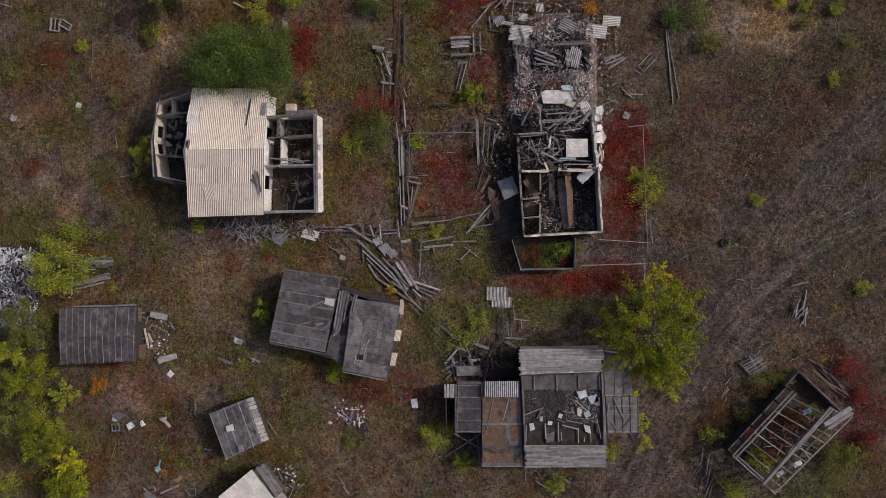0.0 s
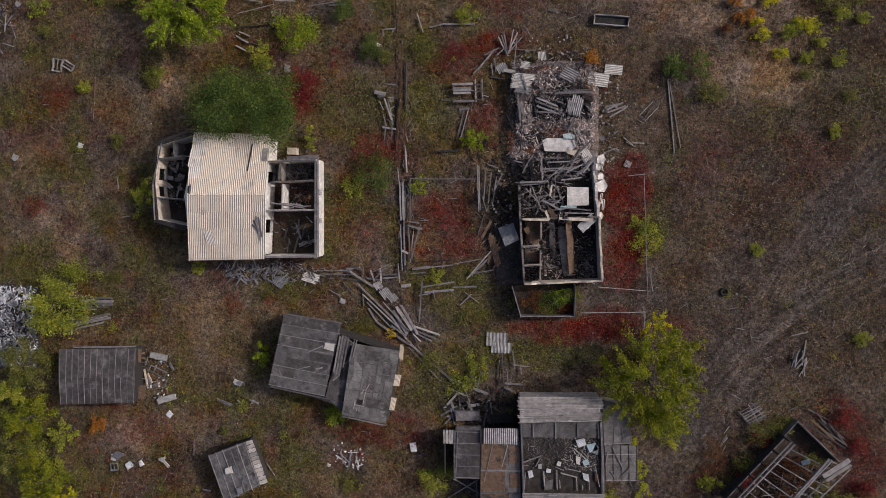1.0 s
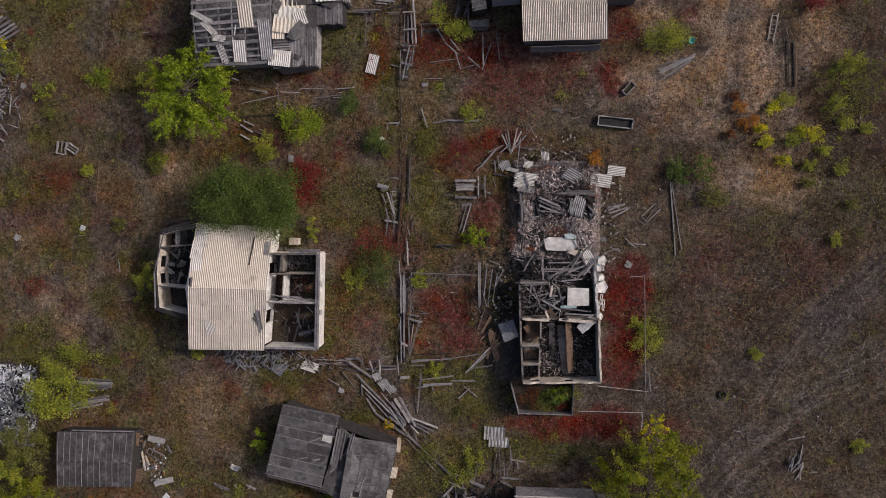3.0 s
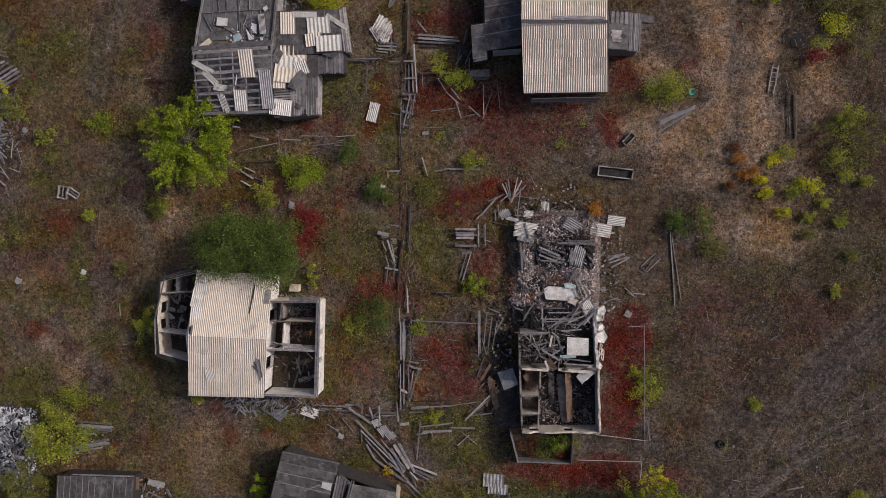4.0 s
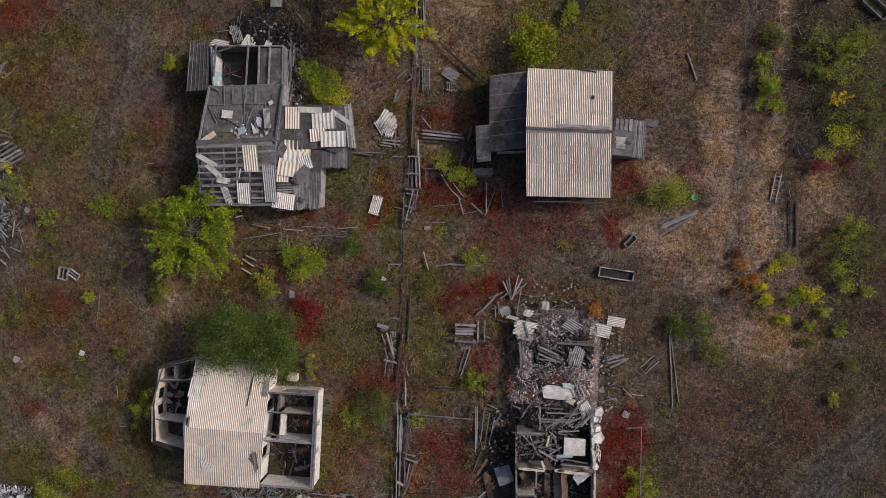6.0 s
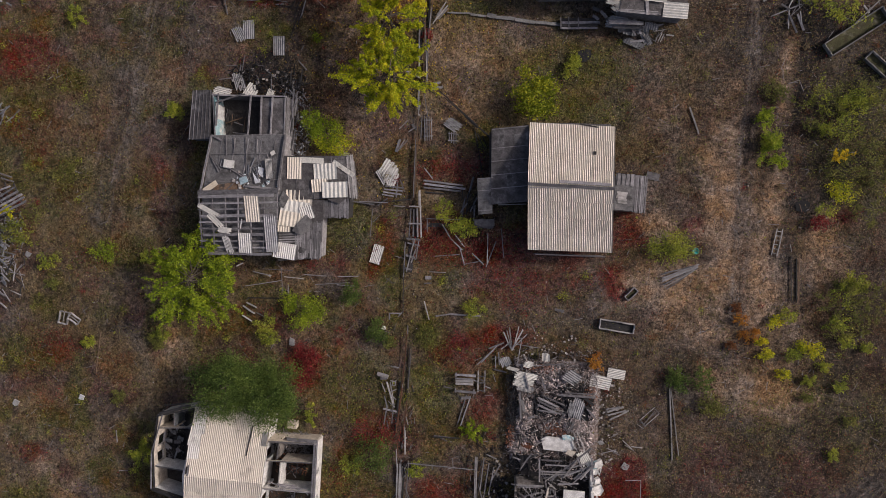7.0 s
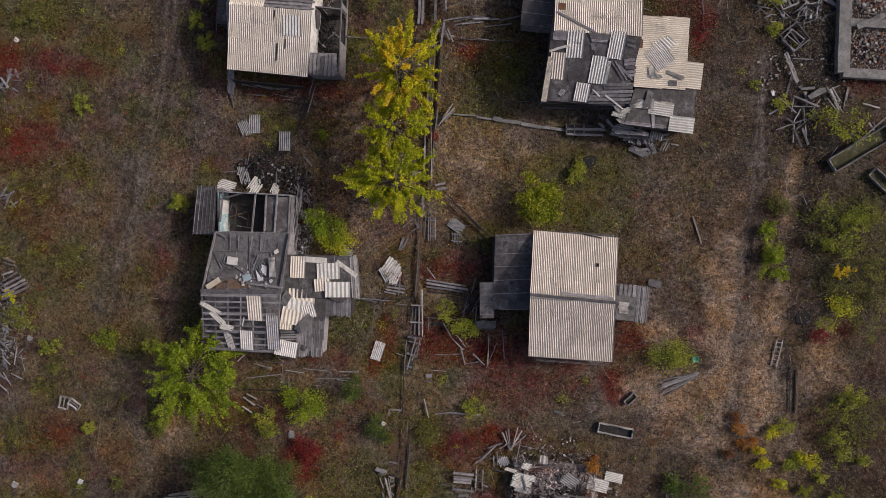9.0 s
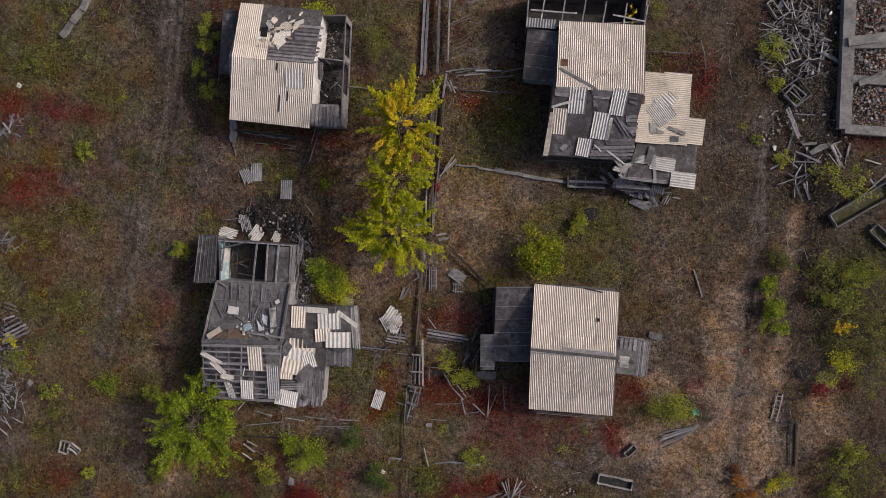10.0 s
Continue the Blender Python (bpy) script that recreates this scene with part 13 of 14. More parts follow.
# board heaps of the gardens
pile("board_heap", -21.66, -1.74, 4.6, 0.7, 0, 46, "strip of smashed boards and tin under a wall", (M_WOOD, M_WOOD_DARK, M_TIN, M_SLATE_GREY), (0.5, 1.6), (0.1, 0.4), 0.25, 4, 0, 70)
pile("board_heap", -25.10, -1.14, 2.6, 0.5, 0, 16, "smashed boards under an eave", (M_WOOD, M_WOOD_DARK), (0.5, 1.4), (0.1, 0.25), 0.2, 41, 60, 50)
pile("board_heap", -1.39, -13.87, 2.6, 1.2, 0, 24, "heap of black and grey boards behind a porch", (M_WOOD, M_WOOD_DARK, M_FELT_GREY), (0.8, 2.2), (0.15, 0.45), 0.4, 9)
pile("board_heap", -0.08, 2.02, 0.7, 2.4, 0, 14, "burnt boards beside a wall", (M_WOOD_BROWN, M_CHAR, M_BROWN), (0.8, 2.0), (0.2, 0.5), 0.3, 11, 70, 40)
pile("board_heap", 6.25, -25.28, 2.6, 0.8, 0, 16, "strewn boards below a house wall", (M_WOOD, M_WOOD_DARK), (0.7, 1.8), (0.08, 0.2), 0.2, 12)
pile("board_heap", 28.41, -7.89, 0.7, 0.9, 0, 12, "small stack of pale split logs", (M_WOOD_PALE, M_TIN, M_WOOD), (1.2, 1.9), (0.12, 0.18), 0.45, 15, 80, 30, "woodpile")
pile("board_heap", 22.33, -15.96, 0.3, 1.2, 0, 6, "pale wooden laths in weeds", (M_WOOD_PALE,), (0.8, 1.4), (0.06, 0.1), 0.1, 16, 65, 12)
pile("board_heap", 20.87, -24.51, 0.6, 2.4, 0, 8, "dark rails lying in weeds", (M_WOOD_DARK, M_WOOD), (1.6, 3.0), (0.08, 0.14), 0.15, 17, 78, 8)
pile("board_heap", 31.64, -14.25, 2.6, 0.8, -40, 12, "fallen grey boards beside a timber ruin", (M_WOOD, M_WOOD_DARK), (1.2, 2.8), (0.12, 0.25), 0.3, 18, -40, 18)
pile("board_heap", -13.61, -19.71, 1.2, 1.1, 0, 12, "broken pale frame and foam scraps", (M_WOOD_PALE, M_TRASH, M_TIN), (0.5, 1.5), (0.08, 0.3), 0.15, 19)
pile("board_heap", -15.29, -27.00, 2.0, 0.8, 0, 10, "scattered brown wood splinters", (M_WOOD, M_WOOD_BROWN), (0.5, 1.4), (0.06, 0.14), 0.1, 24)
pile("board_heap", 20.26, 64.70, 2.4, 3.4, 0, 46, "tangle of grey beams and planks of a demolished house", (M_WOOD, M_WOOD, M_WOOD_PALE, M_TIN), (0.8, 2.8), (0.06, 0.18), 0.4, 27)
pile("board_heap", 22.01, 62.40, 2.4, 1.6, 0, 12, "tangle of grey beams and planks", (M_WOOD, M_TIN, M_WOOD_DARK), (0.4, 1.7), (0.1, 0.22), 0.3, 28)
pile("board_heap", 23.60, 54.41, 3.0, 1.6, 0, 12, "beams and slabs thrown on rubble", (M_WOOD, M_CONCRETE, M_WOOD_PALE), (0.8, 2.6), (0.1, 0.4), 0.4, 29)
pile("board_heap", 22.25, 52.02, 1.6, 1.2, 0, 6, "grey beams on bare soil", (M_WOOD, M_WOOD_PALE), (1.0, 2.4), (0.1, 0.18), 0.2, 30)
pile("board_heap", -49.92, 22.23, 1.8, 1.8, 0, 22, "grey splintered logs in weeds", (M_WOOD, M_WOOD_PALE, M_WOOD_DARK), (0.8, 2.2), (0.1, 0.18), 0.3, 33)
pile("board_heap", -51.62, 49.49, 1.2, 0.9, 0, 14, "heap of grey scrap boards", (M_TIN, M_WOOD), (0.6, 1.4), (0.15, 0.4), 0.3, 34)
pile("board_heap", -50.79, 38.14, 1.2, 0.6, 0, 10, "heap of grey scrap boards", (M_TIN, M_WOOD), (0.6, 1.4), (0.15, 0.3), 0.3, 35)
pile("board_heap", -26.10, 43.40, 2.2, 1.0, 0, 20, "burnt boards and broken sheets", (M_WOOD, M_CHAR, M_CHAR), (0.6, 1.8), (0.1, 0.25), 0.3, 36)
pile("board_heap", -21.90, 43.06, 1.6, 1.4, 0, 16, "charred beams on black soil", (M_CHAR, M_WOOD_DARK), (0.8, 2.0), (0.1, 0.2), 0.3, 37)
pile("board_heap", -21.52, 50.33, 0.6, 2.4, 0, 8, "grey rails leaning in weeds", (M_WOOD, M_WOOD_DARK), (1.8, 3.0), (0.1, 0.16), 0.2, 38, 72, 10)
pile("board_heap", -8.44, 62.74, 3.6, 2.2, 35, 14, "long grey poles in grass", (M_WOOD, M_WOOD_BROWN), (2.0, 4.5), (0.07, 0.12), 0.2, 39, 35, 14)
pile("board_heap", -6.43, 58.83, 3.4, 0.6, 12, 12, "fallen grey fence boards", (M_WOOD, M_WOOD_PALE), (1.4, 3.0), (0.12, 0.22), 0.2, 40, 12, 8)
pile("board_heap", -4.33, 33.31, 0.7, 1.6, 0, 14, "leaning dark boards beside a lean-to", (M_WOOD_DARK, M_WOOD), (1.0, 2.0), (0.12, 0.22), 0.6, 44, 70, 25)

# single boards and poles
for x0, y0, x1, y1, w, m in ((27.80, -5.70, 29.18, -5.29, 0.12, M_WOOD_PALE), (-39.72, 17.32, -39.98, 13.19, 0.07, M_WOOD_BROWN), (-37.55, 7.64, -37.39, 6.41, 0.09, M_WOOD_PALE), (-27.15, -14.46, -26.21, -14.89, 0.2, M_WOOD_PALE), (-2.18, -1.26, -0.32, 0.67, 0.18, M_WOOD), (7.76, -21.28, 8.36, -23.48, 0.1, M_WOOD) , (13.61, -20.17, 14.01, -20.98, 0.1, M_WOOD), (14.74, 43.15, 15.74, 40.85, 0.14, M_WOOD_PALE), (20.89, 58.36, 22.19, 55.91, 0.18, M_WOOD), (23.09, 51.86, 23.76, 50.48, 0.2, M_WOOD), (22.21, 64.38, 23.65, 64.31, 0.16, M_WOOD), (23.00, 64.20, 22.99, 61.51, 0.1, M_TRASH), (23.23, 63.25, 24.75, 62.55, 0.3, M_WOOD), (26.51, 28.22, 26.79, 28.00, 0.1, M_WOOD), (-21.56, 45.14, -20.64, 44.27, 0.1, M_WOOD), (4.45, 23.81, 5.30, 23.72, 0.25, M_WOOD), (-24.38, 62.69, -23.13, 60.97, 0.1, M_WOOD)):
    board(x0, y0, x1, y1, w, m)

# loose corrugated sheets
for x, y, t, w, n, m, b in ((10.60, 18.40, 85, 0.9, 1.6, M_SLATE_WHITE, 0), (9.24, 17.48, 82, 1.2, 1.9, M_SLATE_WHITE, 0), (-23.44, 46.34, 4, 1.13, 1.8, M_SLATE_GREY, 0), (-26.50, 47.68, 5, 1.13, 1.75, M_SLATE_GREY, 0), (-27.41, 47.21, 30, 1.0, 1.6, M_SLATE_GREY, 2), (-12.61, 27.48, -12, 1.0, 1.8, M_SLATE_WHITE, 0), (-12.09, 35.46, -28, 1.6, 1.8, M_SLATE_WHITE, 2), (-11.75, 34.80, -20, 1.13, 1.75, M_SLATE_WHITE, 2), (-12.41, 34.88, 35, 1.13, 1.75, M_SLATE_GREY, 2), (-27.10, 42.75, 20, 1.0, 1.9, M_SLATE_GREY, 2), (-28.73, 41.64, 80, 1.0, 1.9, M_SLATE_WHITE, 2), (-25.94, 41.79, -30, 1.2, 1.7, M_SLATE_WHITE, 2), (-23.98, 41.63, -20, 0.8, 1.2, M_SLATE_WHITE, 3), (-16.55, 36.37, 85, 1.0, 1.3, M_SLATE_GREY, 2), (-6.43, 40.12, 60, 1.0, 1.6, M_SLATE_GREY, 2), (0.65, -7.18, 0, 2.0, 1.3, M_SLATE_GREY, 0), (1.10, -7.99, 0, 1.9, 1.0, M_SLATE_GREY, 0), (-17.68, -1.83, 75, 1.0, 1.8, M_SLATE_WHITE, 2), (-20.69, -2.17, -35, 1.2, 1.5, M_TIN, 0), (0.36, 18.48, 30, 1.0, 1.0, M_SLATE_GREY, 2)):
    loose_sheet(x, y, t, w, n, m, 0.12, broken=b)

# flat slabs, tanks and refuse
slab_on_ground("tin_sheet", [(0.42, 3.50, 0.55), (1.84, 4.05, 0.5), (2.46, 2.47, 0.45), (1.15, 1.81, 0.5)], 0.04, M_TIN, "bent grey sheet of metal leaning on burnt boards", "sheet")
slab_on_ground("fibreboard", [(-0.53, 2.65, 0.25), (0.01, 2.88, 0.3), (0.82, 0.15, 0.2), (0.28, -0.13, 0.15)], 0.06, M_BROWN, "brown scorched fibreboard on burnt soil", "board")
slab_on_ground("tar_patch", [(0.15, 3.63, 0.05), (2.42, 4.72, 0.05), (2.95, -1.70, 0.05), (0.43, -2.02, 0.05)], 0.1, M_ASH, "dark flat patch beside the burnt house", "tar")
slab_on_ground("white_board", [(-7.59, -17.86, 0.15), (-6.97, -17.73, 0.15), (-6.85, -18.62, 0.15), (-7.41, -18.70, 0.15)], 0.12, M_TRASH, "small bright white board in weeds", "board")
for x, y, k in ((-14.51, -4.04, 0.4), (-11.44, 20.57, 0.3), (-41.34, 10.58, 0.4), (-25.15, -12.62, 0.45), (-20.24, 18.16, 0.4), (-20.25, 18.42, 0.4), (-47.66, 24.38, 0.45), (-51.04, 53.56, 0.35), (-22.88, 24.51, 0.2), (22.64, -1.99, 0.16), (30.18, -3.34, 0.1), (20.17, 54.81, 0.25), (19.06, 67.14, 0.3), (-38.04, -21.09, 0.5), (-32.91, -21.03, 0.35), (-48.28, 9.26, 0.5), (-15.61, -20.55, 0.25), (12.22, 9.79, 0.5)):
    k *= 0.8
    slab_on_ground("scrap_sheet", [(x - k, y - k * rnd.uniform(0.2, 0.6), 0.1), (x - k * rnd.uniform(0.0, 0.3), y - k * 0.8, 0.12), (x + k * rnd.uniform(0.3, 0.9), y - k * rnd.uniform(0.5, 0.9), 0.14), (x + k, y + k * rnd.uniform(0.1, 0.5), 0.12), (x + k * rnd.uniform(0.1, 0.5), y + k * rnd.uniform(0.4, 0.7), 0.13), (x - k * rnd.uniform(0.3, 0.7), y + k, 0.15)], 0.08, rnd.choice((M_TRASH, M_SLATE_GREY, M_SLATE_GREY, M_SLATE_WHITE)), "pale broken scrap panel lying in the weeds", "scrap")

# rags, sheets and boards of the south-western yard
slab_on_ground("metal_sheet", [(-38.34, -20.91, 0.2), (-37.79, -20.36, 0.22), (-36.82, -20.61, 0.2), (-37.62, -21.29, 0.22)], 0.03, M_TIN, "crumpled grey metal sheet on soil", "sheet")
slab_on_ground("white_tray", [(-32.53, -16.30, 0.15), (-32.11, -15.82, 0.17), (-31.70, -16.21, 0.15), (-32.06, -16.63, 0.17)], 0.06, M_TRASH, "square white tray lying in dry weeds", "tray")
slab_on_ground("plastic_sack", [(-36.87, -21.69, 0.15), (-36.44, -21.43, 0.17), (-36.03, -21.89, 0.15), (-36.58, -22.27, 0.17)], 0.12, M_TRASH, "white plastic sack with a pale blue edge", "sack")
slab_on_ground("torn_plastic", [(-36.57, -21.44, 0.14), (-36.33, -21.37, 0.16), (-35.97, -21.77, 0.14), (-36.15, -21.90, 0.16)], 0.08, M_TRASH_BLUE, "pale blue torn plastic beside a sack", "plastic")
slab_on_ground("paper_scrap", [(-35.44, -21.35, 0.1), (-35.20, -21.16, 0.12), (-34.85, -21.67, 0.1), (-35.27, -21.87, 0.12)], 0.1, M_TRASH, "crumpled white paper on soil", "paper")
slab_on_ground("cloth", [(-33.92, -26.28, 0.15), (-33.55, -25.90, 0.17), (-33.19, -26.24, 0.15), (-33.62, -26.56, 0.17)], 0.1, M_TRASH_BLUE, "pale blue cloth on soil", "cloth")
slab_on_ground("cloth", [(-33.63, -26.45, 0.12), (-32.85, -26.23, 0.14), (-32.55, -26.57, 0.12), (-33.16, -26.90, 0.14)], 0.12, M_BRICK, "rust-red cloth on soil", "cloth")
slab_on_ground("cardboard", [(-31.88, -27.29, 0.15), (-31.28, -26.79, 0.17), (-30.86, -26.94, 0.15), (-31.40, -27.51, 0.17)], 0.15, M_CHIP, "torn pale cardboard box on soil", "box")
slab_on_ground("tarpaulin", [(-35.19, -28.86, 0.1), (-34.64, -28.54, 0.12), (-33.68, -29.20, 0.1), (-34.66, -29.79, 0.12)], 0.04, M_FELT_GREY, "dark grey tarpaulin on soil", "tarpaulin")
slab_on_ground("bucket", [(-25.18, -12.63, 0.2), (-24.83, -12.45, 0.22), (-24.49, -12.61, 0.2), (-24.78, -13.02, 0.22)], 0.2, M_TIN, "dented grey-blue bucket in a shadow", "bucket")
th = thing("turquoise_pipe", -33.57, -25.61, "bent turquoise plastic pipe beside cloths", "pipe")
laid(th, M_CYAN, (-33.35, -25.83, 0.3, -33.16, -25.11, 0.3, 0.12), (-33.83, -26.01, 0.2, -33.34, -25.93, 0.2, 0.14))
th = thing("broken_board", -32.79, -21.38, "broken grey boards on bare soil", "board")
laid(th, M_WOOD_PALE, (-33.26, -21.01, 0.12, -32.60, -20.80, 0.12, 0.3), (-33.03, -20.89, 0.1, -32.21, -21.73, 0.1, 0.35))
th = thing("window_frame", -34.21, -28.38, "empty grey window frame lying on soil", "frame")
laid(th, M_WOOD_PALE, (-34.55, -28.33, 0.15, -34.00, -28.00, 0.15, 0.08), (-34.00, -28.00, 0.15, -33.76, -28.41, 0.15, 0.08), (-33.76, -28.41, 0.15, -34.37, -28.74, 0.15, 0.08), (-35.12, -28.26, 0.1, -34.64, -28.71, 0.1, 0.1))
th = thing("window_frame", -30.11, -28.39, "thin grey metal frame lying on soil", "frame")
laid(th, M_TIN, (-30.51, -28.11, 0.15, -29.49, -28.00, 0.15, 0.07), (-29.55, -28.06, 0.15, -29.56, -28.77, 0.15, 0.07), (-30.57, -28.23, 0.15, -30.16, -28.80, 0.15, 0.06), (-30.16, -28.80, 0.15, -29.56, -28.77, 0.15, 0.06))
th = thing("loose_board", -32.40, -28.28, "long grey board lying on soil", "board")
laid(th, M_WOOD, (-33.31, -28.76, 0.1, -31.37, -27.76, 0.1, 0.22))
th = thing("loose_board", -26.39, -14.78, "broad bleached board half sunk in weeds", "board")
laid(th, M_WOOD, (-27.17, -14.50, 0.08, -25.59, -14.96, 0.08, 0.32))
th = thing("loose_board", -23.35, -14.56, "short pale splintered boards in weeds", "board")
laid(th, M_WOOD_PALE, (-23.78, -14.32, 0.1, -22.79, -14.68, 0.1, 0.2), (-23.55, -14.71, 0.1, -23.37, -14.36, 0.1, 0.2), (-25.06, -14.42, 0.1, -24.71, -14.70, 0.1, 0.12))
th = thing("pole", -21.68, -21.28, "thin pale pole lying in weeds", "pole")
laid(th, M_WOOD_PALE, (-22.10, -20.58, 0.1, -21.12, -21.92, 0.1, 0.07), (-21.70, -21.54, 0.1, -21.41, -21.30, 0.1, 0.06))
th = thing("pole", -29.61, -19.54, "thin grey pole on soil", "pole")
laid(th, M_WOOD, (-29.56, -18.64, 0.08, -29.58, -20.39, 0.08, 0.06), (-38.56, -25.41, 0.08, -38.04, -23.78, 0.08, 0.07))
th = thing("loose_board", -28.28, -23.87, "grey boards in the shade of a shed", "board")
laid(th, M_WOOD, (-28.65, -23.85, 0.1, -27.82, -23.93, 0.1, 0.2), (-28.88, -22.63, 0.1, -28.46, -22.14, 0.1, 0.14))

# sheets and boards fallen from the patched house, and rubble of the demolished one
loose_sheet(7.46, 50.09, 84, 1.1, 1.9, M_SLATE_GREY, 0.6, broken=2)
loose_sheet(8.44, 49.42, -10, 1.5, 0.7, M_SLATE_GREY, 0.6, broken=2)
loose_sheet(9.61, 49.56, 8, 1.5, 0.8, M_SLATE_GREY, 0.6, broken=2)
loose_sheet(9.24, 48.48, 70, 0.6, 2, M_SLATE_GREY, 0.2, broken=2)
loose_sheet(10.28, 48.92, 30, 0.7, 1.3, M_SLATE_GREY, 0.2, broken=2)
loose_sheet(8.88, 49.91, -25, 0.5, 1.6, M_SLATE_GREY, 0.6, broken=2)
loose_sheet(10.56, 49.94, -6, 1.2, 0.7, M_SLATE_GREY, 0.6, broken=2)
th = thing("loose_board", 11.40, 49.15, "thin pale laths lying on soil", "board")
laid(th, M_WOOD_PALE, (11.12, 48.76, 0.1, 11.38, 49.54, 0.1, 0.1), (11.36, 48.78, 0.1, 11.63, 49.51, 0.1, 0.1), (11.57, 48.75, 0.1, 11.83, 49.48, 0.1, 0.1))
slab_on_ground("concrete_slab", [(22.97, 54.62, 0.45), (23.24, 54.34, 0.47), (24.60, 55.18, 0.45), (24.47, 55.51, 0.47), (23.87, 55.37, 0.45)], 0.3, M_CONCRETE, "long broken grey concrete slab on rubble", "slab")
th = thing("slatted_crate", 25.52, 54.57, "grey slatted crate lying on rubble", "crate")
laid(th, M_WOOD_PALE, (24.44, 55.50, 0.5, 26.08, 53.43, 0.5, 0.12), (24.91, 55.53, 0.5, 25.71, 54.43, 0.5, 0.12), (24.71, 54.57, 0.4, 25.76, 53.38, 0.4, 0.1), (24.62, 55.03, 0.46, 24.96, 55.35, 0.46, 0.09), (24.84, 54.76, 0.46, 25.13, 55.07, 0.46, 0.09), (25.07, 54.48, 0.46, 25.31, 54.79, 0.46, 0.09), (25.29, 54.21, 0.46, 25.49, 54.51, 0.46, 0.09), (25.51, 53.93, 0.46, 25.67, 54.24, 0.46, 0.09), (25.74, 53.66, 0.46, 25.84, 53.96, 0.46, 0.09))
th = thing("loose_board", 21.63, 56.98, "long grey beam on rubble", "beam")
laid(th, M_WOOD_PALE, (20.62, 58.13, 0.35, 21.97, 55.69, 0.35, 0.2))
th = thing("loose_board", 22.21, 52.34, "crossed grey boards on black soil", "board")
laid(th, M_WOOD, (20.85, 51.51, 0.15, 23.25, 52.69, 0.15, 0.14), (21.61, 52.60, 0.2, 22.33, 52.16, 0.2, 0.2), (22.37, 51.68, 0.15, 23.17, 50.26, 0.15, 0.22))
th = thing("loose_board", 23.16, 54.39, "dark boards over a pit", "board")
laid(th, M_WOOD, (21.89, 54.57, 0.3, 24.04, 53.85, 0.3, 0.2), (22.05, 53.67, 0.2, 24.23, 53.84, 0.2, 0.14), (21.44, 57.79, 0.2, 23.11, 57.86, 0.2, 0.12))
th = thing("loose_board", 28.86, 52.63, "pale boards beside a concrete trough", "board")
laid(th, M_WOOD_PALE, (28.38, 52.80, 0.4, 28.89, 52.16, 0.4, 0.2), (27.80, 54.46, 0.2, 29.21, 54.18, 0.2, 0.14), (27.72, 51.11, 0.55, 29.75, 53.47, 0.55, 0.14))
slab_on_ground("roof_tile", [(19.96, 54.86, 0.12), (20.20, 54.93, 0.14), (20.35, 54.49, 0.12), (20.16, 54.43, 0.14)], 0.08, M_PLASTER, "small white broken slab on soil", "slab")

def trough(x, y, turn, long=3.4, wide=0.9, high=0.4, material=M_CONCRETE, label="long open concrete trough", name="trough", bed=None):
    th, m = thing(name, x, y, label, "trough"), pose(x, y, 0, 0, 0, turn)
    for a, b, w in (((-long / 2, -wide / 2), (long / 2, -wide / 2), 0.1), ((-long / 2, wide / 2), (long / 2, wide / 2), 0.1), ((-long / 2, -wide / 2), (-long / 2, wide / 2), 0.1), ((long / 2, -wide / 2), (long / 2, wide / 2), 0.1)):
        plank(th, m @ Vector((*a, high / 2)), m @ Vector((*b, high / 2)), w, high, material, "side")
    plank(th, m @ Vector((-long / 2, 0, 0.06)), m @ Vector((long / 2, 0, 0.06)), wide, 0.08, bed or M_MOSS, "bottom")
    return th


trough(10.20, 22.81, -4, 3.1, 0.85, 0.35, M_WOOD_PALE, "long pale wooden trough with an open top", bed=M_WOOD_DARK)
trough(11.21, 25.92, 50, 1.2, 0.5, 0.3, M_WOOD, "small grey wooden box trough")
trough(28.07, 50.55, 38, 5.6, 1.25, 0.5, M_CONCRETE, "large open concrete trough overgrown inside")
trough(30.26, 47.89, -38, 2.4, 0.9, 0.4, M_CONCRETE, "broken old concrete trough")
ladder(23.52, 31.72, 84, 2.4, 0.5, 6, M_WOOD_PALE, "pale wooden ladder lying on soil")
frame_box(-43.54, 18.45, -8, 0.9, 1.2, "open pale wooden box frame")
frame_box(-42.47, 18.44, 60, 0.6, 1.2, "tilted grey box frame")
frame_box(21.34, 59.64, 45, 1.7, 1.9, "square grey window frame on rubble", M_WOOD)
frame_box(21.23, 59.38, 55, 1.2, 1.4, "square grey window frame on rubble", M_WOOD)
frame_box(18.78, 66.77, 40, 1.2, 1.7, "square grey window frame on rubble", M_WOOD_PALE)
frame_box(20.14, 63.12, 30, 1.4, 2.0, "square grey window frame on rubble", M_WOOD_PALE)
frame_box(-38.06, -22.05, 6, 0.75, 0.7, "small grey metal frame", M_TIN, 0.1)


def pallet(x, y, turn):
    th, m = thing("pallet", x, y, "broken pallet of grey slats", "pallet"), pose(x, y, 0, 0, 0, turn)
    for i in range(7):
        plank(th, m @ Vector((-0.9, -0.8 + 0.26 * i, 0.25)), m @ Vector((0.9, -0.8 + 0.26 * i + rnd.uniform(-0.2, 0.2), 0.25)), 0.1, 0.05, M_WOOD, "slat")
    for s in (-0.7, 0.0, 0.7):
        plank(th, m @ Vector((s, -0.9, 0.15)), m @ Vector((s + rnd.uniform(-0.3, 0.3), 0.9, 0.15)), 0.1, 0.1, M_WOOD_PALE, "bearer")
    return th


pallet(24.66, -13.18, 35)


